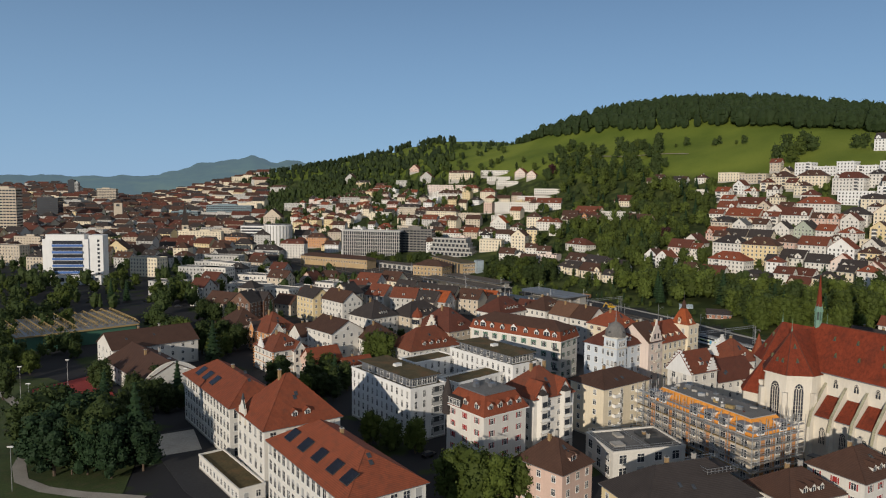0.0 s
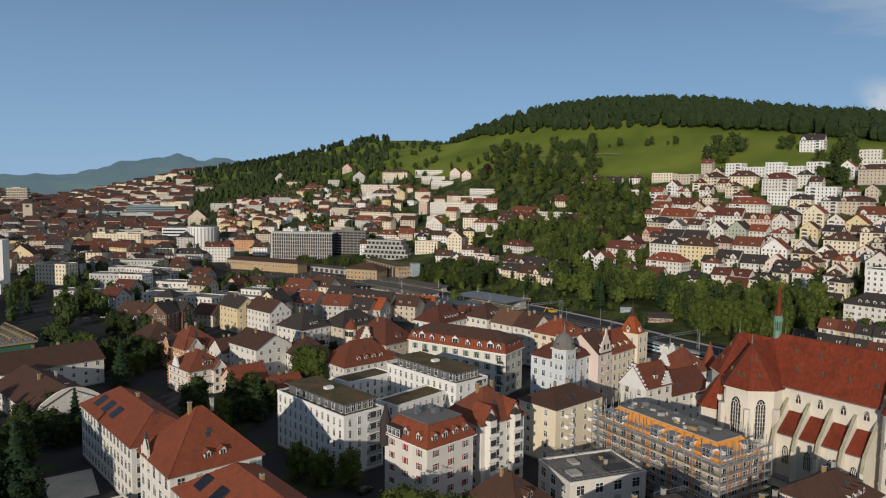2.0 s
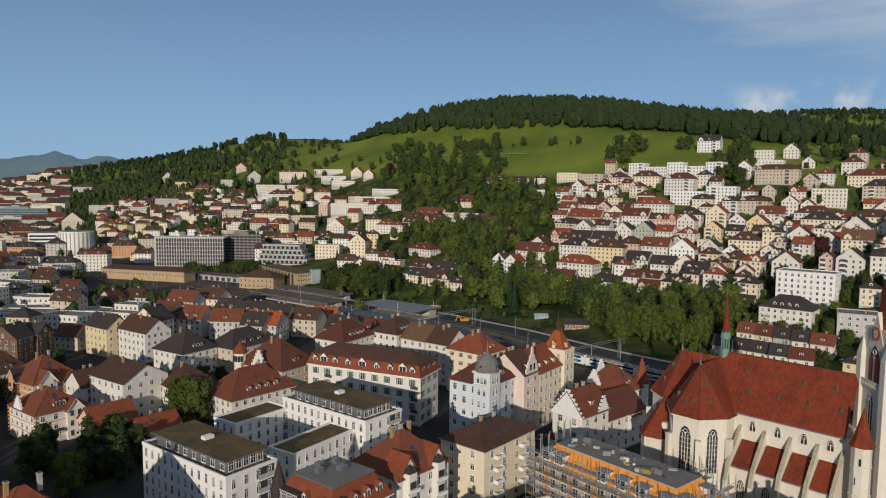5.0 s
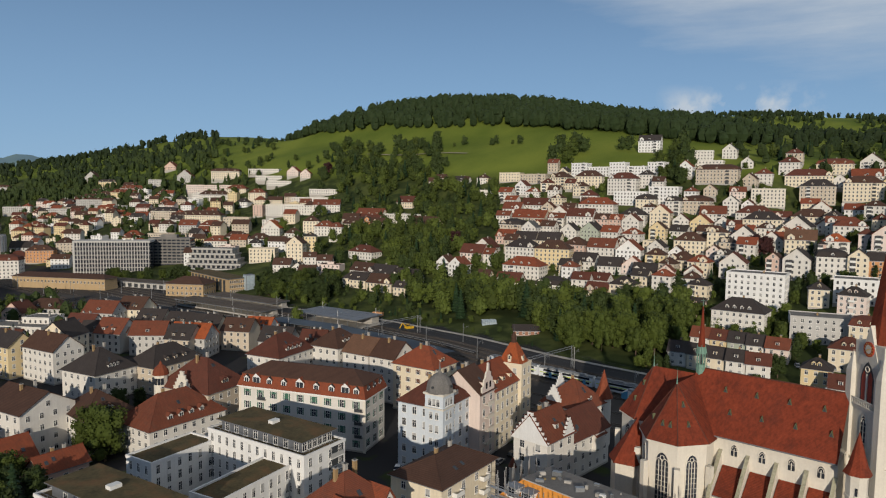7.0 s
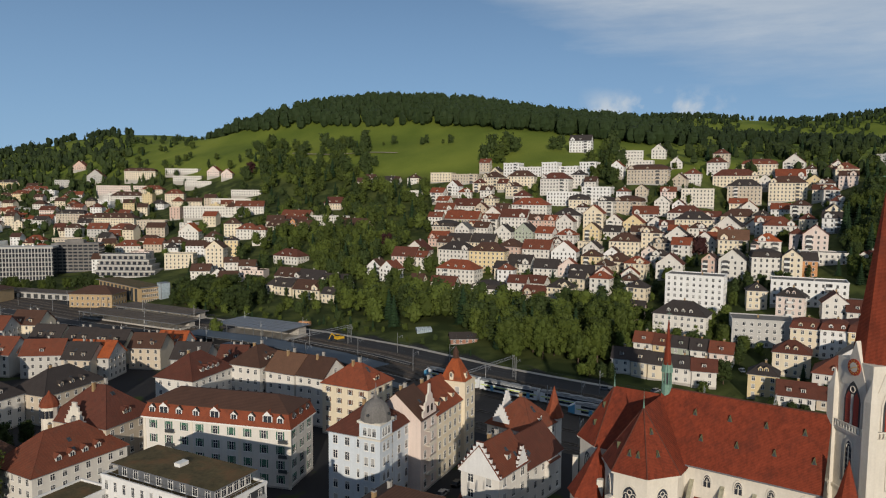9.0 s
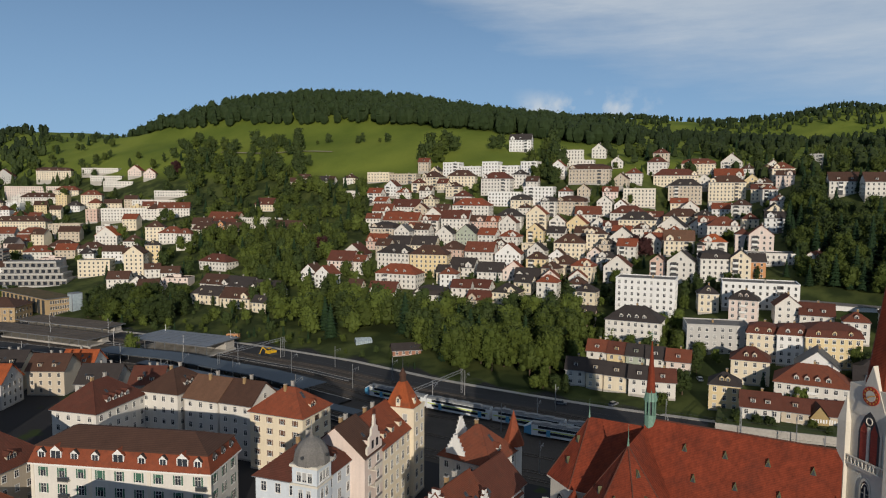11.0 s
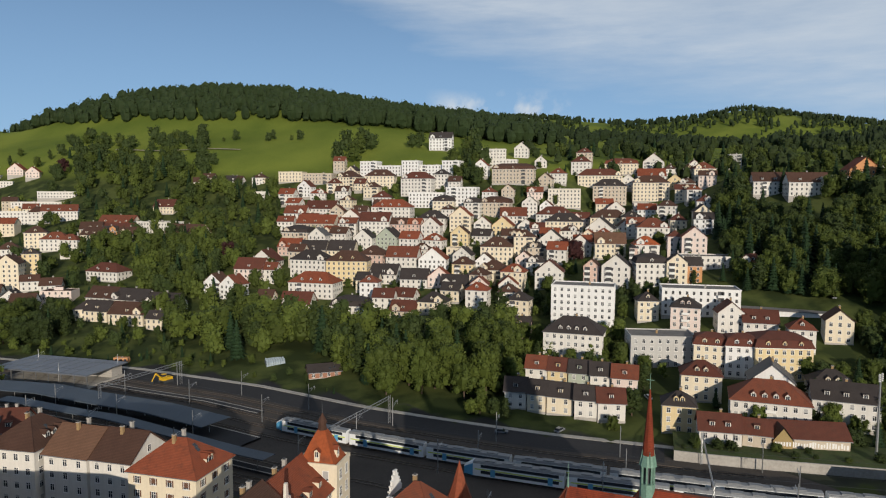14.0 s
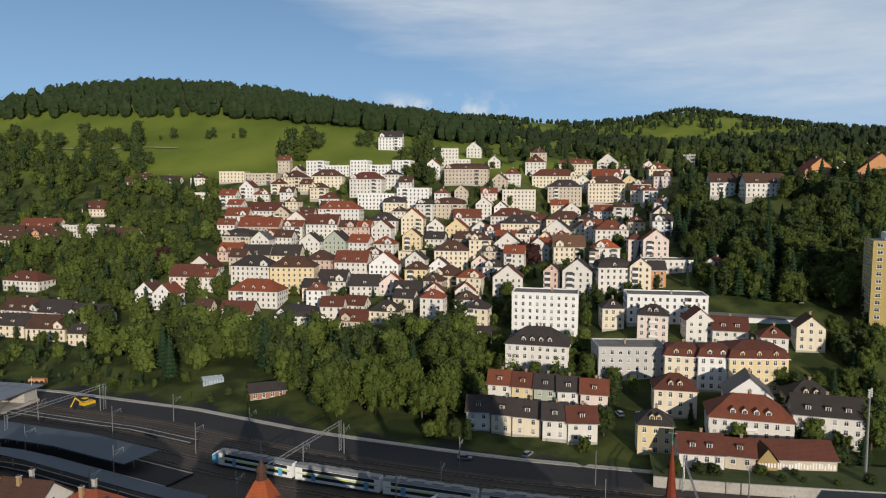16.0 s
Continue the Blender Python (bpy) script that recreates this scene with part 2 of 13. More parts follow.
# ---------- terrain ----------
FOOT_Y = [-400, 120, 227, 286, 328, 371, 433, 491, 531, 627, 800, 1300, 2200, 4500]
FOOT_X = [760, 345, 243, 198, 170, 150, 127, 82, 42, -25, -140, -440, -980, -2400]
RISE_S = [-50, 0, 60, 105, 205, 260, 300, 330, 390, 480, 560, 640, 800, 1100]
RISE_H = [0, 0, 7, 17, 42, 54, 68, 86, 112, 142, 190, 206, 190, 150]
LONG_Y = [-400, 150, 258, 384, 430, 560, 760, 1100, 1800, 2300, 3000, 3600]
LONG_K = [0.8, 1.2, 1.5, 0.95, 0.88, 0.95, 0.97, 1.04, 1.04, 1.0, 0.6, 0.15]
CAP_Y = [150, 350, 500, 600, 660, 757, 810, 868, 950, 1040, 1120, 1210, 1300, 1400, 1480, 1600, 1680, 1800, 1950, 2150, 2500, 3000, 3600]
CAP_H = [72, 92, 100, 108, 116, 136, 148, 157, 173, 196, 207, 198, 163, 157, 162, 176, 186, 166, 146, 136, 110, 60, 25]

RIM_AZ = [24, 30, 38, 43, 49, 53, 57, 59, 61, 66, 70, 78, 88, 100]
RIM_H = [0, 150, 315, 312, 290, 300, 328, 318, 300, 267, 250, 230, 190, 120]


def lerp_table(x, xs, ys):
    if x <= xs[0]:
        return ys[0]
    for i in range(1, len(xs)):
        if x <= xs[i]:
            return ys[i - 1] + (ys[i] - ys[i - 1]) * (x - xs[i - 1]) / (xs[i] - xs[i - 1])
    return ys[-1]


def slope_s(x, y):
    a, b = lerp_table(y - 30, FOOT_Y, FOOT_X), lerp_table(y + 30, FOOT_Y, FOOT_X)
    k = (b - a) / 60
    return (x - (a + b) / 2) / math.sqrt(1 + k * k)


def bell(x, y, cx, cy, rx, ry, a=0.0):
    ca, sa = math.cos(a), math.sin(a)
    u, v = ((x - cx) * ca + (y - cy) * sa) / rx, (-(x - cx) * sa + (y - cy) * ca) / ry
    return math.exp(-0.5 * (u * u + v * v))


def land(x, y):
    s = slope_s(x, y)
    h = (lerp_table(s - 12, RISE_S, RISE_H) + lerp_table(s + 12, RISE_S, RISE_H)) / 2
    h *= lerp_table(y, LONG_Y, LONG_K)
    h *= min(1.0, max(0.0, (s - 6) / 10))
    top = lerp_table(y, CAP_Y, CAP_H)
    if h > top - 15:
        h = top - 15 + 15 * (1 - math.exp(-(h - top + 15) / 15))
    if s > 0:
        h *= 1 - 0.35 * min(1, max(0, (s - 680) / 400))
    r, az = math.hypot(x, y), math.degrees(math.atan2(x, y))
    far = lerp_table(az, RIM_AZ, RIM_H) * math.exp(-((r - 2500) / 620) ** 2)
    h += max(0.0, far - max(0.0, h)) if far > 0 else 0.0
    # the valley floor climbs gently away from the town
    u = min(1.0, max(0.0, (y - 900) / 2400))
    h += 62 * u * u * (3 - 2 * u) * min(1.0, max(0.0, (100 - s) / 250))
    h += 60 * bell(x, y, 1150, 250, 260, 500)
    return h

# ---------- ground ----------


def build_ground():
    xs = sorted(set([-5000, -4200, -3400, -2700] + list(range(-2200, -700, 150)) + list(range(-700, 1000, 14)) + list(range(1000, 3000, 90)) + [3300, 4000, 5000]))
    ys = sorted(set([-1500, -900, -500] + list(range(-300, 40, 60)) + list(range(40, 1500, 14)) + list(range(1500, 3200, 80)) + list(range(3200, 5300, 120)) + [5300]))
    v = [(x, y, land(x, y) + (noise.noise((x * 0.02, y * 0.02, 0)) * 1.2 if slope_s(x, y) > 25 else 0)) for y in ys for x in xs]
    nx = len(xs)
    f = [(j * nx + i, j * nx + i + 1, (j + 1) * nx + i + 1, (j + 1) * nx + i) for j in range(len(ys) - 1) for i in range(nx - 1)]
    me = bpy.data.meshes.new("ground")
    me.from_pydata(v, [], f)
    me.polygons.foreach_set("use_smooth", [True] * len(f))
    m = bpy.data.materials.new("meadow_and_gardens")
    m.use_nodes = True
    n, l = m.node_tree.nodes, m.node_tree.links
    b = n["Principled BSDF"]
    b.inputs["Roughness"].default_value = 0.95
    b.inputs["Specular IOR Level"].default_value = 0.1
    tc = n.new("ShaderNodeTexCoord")
    sep = n.new("ShaderNodeSeparateXYZ")
    l.new(tc.outputs["Object"], sep.inputs[0])
    fine, patch, wide = [n.new("ShaderNodeTexNoise") for _ in range(3)]
    for t_, sc in ((fine, 0.9), (patch, 0.07), (wide, 0.012)):
        t_.inputs["Scale"].default_value, t_.inputs["Detail"].default_value = sc, 7
        l.new(tc.outputs["Object"], t_.inputs["Vector"])
    grass = n.new("ShaderNodeValToRGB")
    grass.color_ramp.elements[0].color, grass.color_ramp.elements[1].color = (0.080, 0.115, 0.018, 1), (0.160, 0.192, 0.032, 1)
    grass.color_ramp.elements[0].position, grass.color_ramp.elements[1].position = 0.36, 0.64
    mixn = n.new("ShaderNodeMath")
    mixn.operation = "MULTIPLY_ADD"
    mixn.inputs[1].default_value = 0.3
    l.new(fine.outputs["Fac"], mixn.inputs[0])
    ad = n.new("ShaderNodeMath")
    ad.operation = "MULTIPLY"
    ad.inputs[1].default_value = 0.7
    l.new(wide.outputs["Fac"], ad.inputs[0])
    l.new(ad.outputs[0], mixn.inputs[2])
    l.new(mixn.outputs[0], grass.inputs["Fac"])
    town = n.new("ShaderNodeValToRGB")
    town.color_ramp.elements[0].color, town.color_ramp.elements[1].color = (0.030, 0.030, 0.033, 1), (0.034, 0.048, 0.017, 1)
    town.color_ramp.elements[0].position, town.color_ramp.elements[1].position = 0.57, 0.63
    l.new(patch.outputs["Fac"], town.inputs["Fac"])
    hgt = n.new("ShaderNodeMapRange")
    hgt.inputs["From Min"].default_value, hgt.inputs["From Max"].default_value = 0.03, 0.25
    l.new(sep.outputs["Z"], hgt.inputs["Value"])
    mx = n.new("ShaderNodeMixRGB")
    l.new(hgt.outputs["Result"], mx.inputs["Fac"])
    l.new(town.outputs["Color"], mx.inputs["Color1"])
    gard = n.new("ShaderNodeValToRGB")
    gard.color_ramp.elements[0].color, gard.color_ramp.elements[1].color = (0.028, 0.040, 0.013, 1), (0.072, 0.088, 0.026, 1)
    gard.color_ramp.elements[0].position, gard.color_ramp.elements[1].position = 0.42, 0.6
    l.new(patch.outputs["Fac"], gard.inputs["Fac"])
    up = n.new("ShaderNodeMapRange")
    up.inputs["From Min"].default_value, up.inputs["From Max"].default_value = 84, 96
    l.new(sep.outputs["Z"], up.inputs["Value"])
    mg = n.new("ShaderNodeMixRGB")
    l.new(up.outputs["Result"], mg.inputs["Fac"])
    l.new(gard.outputs["Color"], mg.inputs["Color1"])
    l.new(grass.outputs["Color"], mg.inputs["Color2"])
    l.new(mg.outputs["Color"], mx.inputs["Color2"])
    l.new(mx.outputs["Color"], b.inputs["Base Color"])
    me.materials.append(m)
    structure("ground", me, "town ground and grassy hillside with a green meadow", "ground")


build_ground()

# ---------- distance ----------
HILL_AZ = [-44, -30, -24, -22, -20, -18.4, -17.2, -16.3, -15.2, -14.2, -13.2, -12.4, -11.6, -10.4, -8, -5.8, -4, -1, 6]
HILL_H = [95, 100, 110, 125, 180, 222, 245, 252, 275, 264, 232, 262, 256, 222, 215, 285, 270, 230, 170]


def haze_material(key, low, high, haze_glow, strength):
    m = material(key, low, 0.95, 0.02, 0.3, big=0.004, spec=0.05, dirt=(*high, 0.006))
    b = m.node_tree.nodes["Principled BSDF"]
    # blue emission imitates the haze in front of the far land
    b.inputs["Emission Color"].default_value, b.inputs["Emission Strength"].default_value = (*haze_glow, 1), strength
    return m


def backdrop(name, r0, crest, r1, table, lift, mat, label):
    """A far ridge, haze put into its colour: a height field between two distances."""
    v, f = [], []
    cols = [-44 + 0.25 * i for i in range(201)]
    rs = [r0, r0 + (crest - r0) * 0.35, r0 + (crest - r0) * 0.7, crest, r1]
    for r, k in zip(rs, (0.0, 0.42, 0.78, 1.0, 0.2)):
        for a in cols:
            h = lerp_table(a, *table) * k
            h += noise.fractal((a * 0.9, r * 0.002, 0), 0.8, 2.0, 4) * lift * k
            v.append((r * math.sin(radians(a)), r * math.cos(radians(a)), 30 + h * (1 - 30 / 330) if k else -80.0))
    n = len(cols)
    f = [(j * n + i, j * n + i + 1, (j + 1) * n + i + 1, (j + 1) * n + i) for j in range(4) for i in range(n - 1)]
    me = bpy.data.meshes.new(name)
    me.from_pydata(v, [], f)
    me.polygons.foreach_set("use_smooth", [True] * len(f))
    me.materials.append(mat)
    structure(name, me, label, "backdrop")


backdrop("backdrop_hills", 4300, 5200, 6200, (HILL_AZ, HILL_H), 16, haze_material("distant_hillside", (0.030, 0.052, 0.026), (0.075, 0.105, 0.035), (0.14, 0.21, 0.285), 0.85), "wooded hills far beyond the town, blue haze painted into their colour")
backdrop("backdrop_plain", 6500, 9000, 10500, ([-44, 60], [175, 175]), 4, haze_material("distant_plain", (0.04, 0.06, 0.05), (0.06, 0.07, 0.05), (0.20, 0.31, 0.44), 1.0), "plain on the horizon with glowing blue haze in its colour")

# ---------- windows, dormers, chimneys ----------
SHARED = {}


def relief(xs, zs, cell):
    """One connected sheet of stepped panels; cell(i, k) gives the depth and material of each panel, or None."""
    b, at = MB(), {}

    def vert(x, y, z):
        key = (round(x, 3), round(y, 3), round(z, 3))
        if key not in at:
            at[key] = len(b.v)
            b.v.append((x, y, z))
        return at[key]

    def face(pts, mat):
        b.f.append(tuple(vert(*p) for p in pts))
        b.m.append(b.mi(mat))

    nx, nz = len(xs) - 1, len(zs) - 1
    got = {(i, k): cell(i, k) for i in range(nx) for k in range(nz)}
    for (i, k), c in got.items():
        if c is None:
            continue
        x0, x1, z0, z1 = xs[i], xs[i + 1], zs[k], zs[k + 1]
        y = -c[0]
        face([(x0, y, z0), (x1, y, z0), (x1, y, z1), (x0, y, z1)], c[1])
        for di, dk, p, q in ((-1, 0, (x0, z1), (x0, z0)), (1, 0, (x1, z0), (x1, z1)), (0, -1, (x0, z0), (x1, z0)), (0, 1, (x1, z1), (x0, z1))):
            o = got.get((i + di, k + dk))
            yo = -o[0] if o else 0.0
            if y < yo - 1e-6:
                face([(p[0], yo, p[1]), (q[0], yo, q[1]), (q[0], y, q[1]), (p[0], y, p[1])], c[1])
    return b


def window_mesh(w, h, shutter=None, arched=False, blind=0.0):
    """A framed window; blind is the share of it that a lowered blind covers."""
    key = (round(w, 2), round(h, 2), shutter.name if shutter else "", arched, blind)
    if key not in SHARED:
        t, sw = 0.10, w * 0.30
        xs = [-w / 2 - t, -w / 2, -0.04, 0.04, w / 2, w / 2 + t]
        if shutter:
            xs = [xs[0] - sw] + xs + [xs[-1] + sw]
        else:
            xs = [xs[0] - 0.08] + xs + [xs[-1] + 0.08]
        top = h * (1 - blind) if blind else h
        zs = sorted({-t - 0.08, -t, 0.0, round(min(h * 0.66, top - 0.08), 3), round(min(h * 0.66 + 0.07, top - 0.01), 3), round(top, 3), h, h + t})

        def cell(i, k):
            z = (zs[k] + zs[k + 1]) / 2
            if z < -t:
                return 0.16, FRAME
            if i in (0, 6):
                return (0.055, shutter) if shutter and -0.01 < z < h + 0.01 else None
            if z < 0 or z > h or i in (1, 5):
                return 0.07, FRAME
            if blind and z > top:
                return 0.035, shutter or SHUT_W
            if i == 3 or (h * 0.66 < z < h * 0.66 + 0.07 and h > 1.2):
                return 0.05, FRAME
            return 0.02, GLASS

        SHARED[key] = relief(xs, zs, cell).mesh("window")
    return SHARED[key]


def dormer_mesh(wall, roof, w=1.5, h=1.5, d=2.6, kind="gable"):
    key = ("dormer", wall.name, roof.name, w, h, d, kind)
    if key not in SHARED:
        b = MB()
        b.box(-w / 2, w / 2, 0, d, -1.2, h, wall)
        b.box(-w / 2 + 0.25, w / 2 - 0.25, -0.04, 0.0, 0.2, h - 0.15, GLASS)
        b.box(-w / 2 + 0.15, w / 2 - 0.15, -0.06, 0.0, 0.08, 0.2, FRAME)
        b.box(-0.04, 0.04, -0.06, -0.04, 0.2, h - 0.15, FRAME)
        o = 0.2
        if kind == "gable":
            r = h + w * 0.45
            b.poly([(-w / 2, -0.0, h), (w / 2, 0.0, h), (0, 0, r)], wall)
            for s in (-1, 1):
                a = [(s * (w / 2 + o), -o, h - o * 0.8), (s * (w / 2 + o), d, h - o * 0.8), (0, d, r + 0.05), (0, -o, r + 0.05)]
                b.poly(a if s > 0 else list(reversed(a)), roof)
                c = [(x, y, z - 0.12) for x, y, z in a]
                b.poly(list(reversed(c)) if s > 0 else c, roof)
                b.poly([a[0], a[3], c[3], c[0]], roof)
        else:
            b.box(-w / 2 - o, w / 2 + o, -o, d, h, h + 0.14, roof)
        SHARED[key] = b.mesh("dormer")
    return SHARED[key]


def chimney_mesh(mat):
    key = ("chimney", mat.name)
    if key not in SHARED:
        b = MB()
        b.box(-0.35, 0.35, -0.35, 0.35, -1.5, 1.3, mat)
        b.box(-0.45, 0.45, -0.45, 0.45, 1.3, 1.42, CONCRETE)
        b.box(-0.2, 0.2, -0.2, 0.2, 1.42, 1.7, DARKSTEEL)
        SHARED[key] = b.mesh("chimney")
    return SHARED[key]


def roof_mesh(kind, w, d, roof, over=0.55, pitch=0.7, flat_top=None, wall=None):
    """A roof over a w x d rectangle with its eaves at z = 0. Returns the mesh and its height."""
    b = MB()
    W2, D2 = w / 2 + over, d / 2 + over
    if kind == "h":
        h = min(W2, D2) * pitch
        rx, ry = max(W2 - D2, 0.02), max(D2 - W2, 0.02)
        c0, c1 = rectc(-W2, W2, -D2, D2), rectc(-rx, rx, -ry, ry)
        b.prism(c0, -0.18, 0, ZINC)
        b.frustum(c0, 0.0, c1, h, roof)
    elif kind in "gG":
        if kind == "G":
            W2, D2 = D2, W2
        h = D2 * pitch
        tr = (lambda x, y, z: (x, y, z)) if kind == "g" else (lambda x, y, z: (-y, x, z))
        for s in (-1, 1):
            a = [(-W2, s * D2, -0.15), (W2, s * D2, -0.15), (W2, 0, h), (-W2, 0, h)]
            if s > 0:
                a = list(reversed(a))
            a = [tr(*p) for p in a]
            c = [(x, y, z - 0.22) for x, y, z in a]
            b.poly(a, roof)
            b.poly(list(reversed(c)), roof)
            for i in range(4):
                j = (i + 1) % 4
                b.poly([c[i], c[j], a[j], a[i]], ZINC if i == (0 if s < 0 else 2) else roof)
        b.tube(tr(-W2, 0, h), tr(W2, 0, h), 0.13, roof, 5)
    elif kind == "m":
        h1, ins = 2.7, 1.15
        c0, c1 = rectc(-W2, W2, -D2, D2), rectc(-W2 + ins, W2 - ins, -D2 + ins, D2 - ins)
        b.prism(c0, -0.25, 0, FRAME)
        b.frustum(c0, 0.0, c1, h1, roof)
        k = min(W2, D2) - ins
        top = rectc(-W2 + ins + k * 0.92, W2 - ins - k * 0.92, -D2 + ins + k * 0.92, D2 - ins - k * 0.92)
        c2 = rectc(-W2 + ins - 0.15, W2 - ins + 0.15, -D2 + ins - 0.15, D2 - ins + 0.15)
        b.prism(c2, h1, h1 + 0.1, flat_top or roof)
        b.frustum(c2, h1 + 0.1, top, h1 + 0.1 + k * 0.32, flat_top or roof)
        h = h1 + k * 0.3
    else:
        o, top, edge = 0.12, flat_top or GRAVEL, wall or roof
        out, inn = rectc(-w / 2 - o, w / 2 + o, -d / 2 - o, d / 2 + o), rectc(-w / 2 + 0.25, w / 2 - 0.25, -d / 2 + 0.25, d / 2 - 0.25)
        b.poly([(*p, 0.12) for p in inn], top)
        for k in range(4):
            p, q, r, t = out[k], out[(k + 1) % 4], inn[(k + 1) % 4], inn[k]
            b.poly([(*p, -0.15), (*q, -0.15), (*q, 0.55), (*p, 0.55)], edge)
            b.poly([(*p, 0.55), (*q, 0.55), (*r, 0.55), (*t, 0.55)], edge)
            b.poly([(*t, 0.55), (*r, 0.55), (*r, 0.12), (*t, 0.12)], edge)
        h = 0.5
    return b, h


COLOUR = {"white": "white", "pale_grey": "pale grey", "bright": "bright white", "cream": "cream", "yellow": "pale yellow", "beige": "beige", "pink": "salmon pink", "rose": "pale rose", "grey": "grey", "bluish": "pale blue", "ochre": "ochre", "orange_brick": "orange brick", "stone": "pale stone", "green": "pale green"}
ROOFC = {"red": "red tiled", "orange": "orange-red tiled", "vivid": "bright orange tiled", "dark_red": "dark red tiled", "brown": "brown tiled", "dark": "dark tiled", "tan": "tan tiled"}
KIND = {"h": "hipped", "g": "gabled", "G": "front-gabled", "m": "mansard", "f": "flat"}


def far_window(b, m, w, h):
    """One small window of a far house, with a proud frame and a pane."""
    for x0, x1, y0, z0, z1, mat in ((-w / 2 - 0.06, w / 2 + 0.06, -0.06, -0.16, h + 0.02, FRAME), (-w / 2 + 0.02, w / 2 - 0.02, -0.09, -0.04, h - 0.06, FAR_GLASS)):
        c = [m @ Vector(p) for p in ((x0, y0, z0), (x1, y0, z0), (x1, y0, z1), (x0, y0, z1), (x0, 0, z0), (x1, 0, z0), (x1, 0, z1), (x0, 0, z1))]
        for f in ((0, 1, 2, 3), (4, 0, 3, 7), (1, 5, 6, 2), (3, 2, 6, 7), (0, 4, 5, 1)):
            b.poly([c[i] for i in f], mat)


def cross_gable_mesh(wall, roof, w=4.2, h=2.2, back=4.0):
    """A wall dormer with its own small gable roof; z = 0 at the eaves."""
    key = ("cross_gable", wall.name, roof.name, w, h)
    if key not in SHARED:
        b, r = MB(), h + w * 0.42
        b.poly([(-w / 2, -0.15, -0.4), (w / 2, -0.15, -0.4), (w / 2, -0.15, h), (0, -0.15, r), (-w / 2, -0.15, h)], wall)
        for s_ in (-1, 1):
            q = [(s_ * w / 2, -0.15, -0.4), (s_ * w / 2, back, -0.4), (s_ * w / 2, back, h), (s_ * w / 2, -0.15, h)]
            b.poly(q if s_ > 0 else q[::-1], wall)
            o = [(s_ * (w / 2 + 0.45), -0.6, h - 0.38), (s_ * (w / 2 + 0.45), back, h - 0.38), (0, back, r), (0, -0.6, r)]
            b.poly(o if s_ > 0 else o[::-1], roof)
            o2 = [(x, y, z - 0.14) for x, y, z in o]
            b.poly(o2[::-1] if s_ > 0 else o2, roof)
            b.poly([o[0], o[3], o2[3], o2[0]] if s_ > 0 else [o[3], o[0], o2[0], o2[3]], roof)
        SHARED[key] = b.mesh("cross_gable")
    return SHARED[key]


def balcony_bay(w, storeys, sh, rail):
    """Balconies one above another: solid parapets, dark panes between them drawn for open shade."""
    key = ("bay", w, storeys, sh, rail.name)
    if key not in SHARED:
        zs = [0.0]
        for r in range(1, storeys):
            zs += [0.6 + r * sh - 0.2, 0.6 + r * sh + 0.9]
        zs.append(0.6 + storeys * sh - 0.5)
        SHARED[key] = relief([-w / 2, w / 2], zs, lambda i, k: (1.15, rail) if k % 2 else (0.04, FAR_GLASS)).mesh("balcony_bay")
    return SHARED[key]


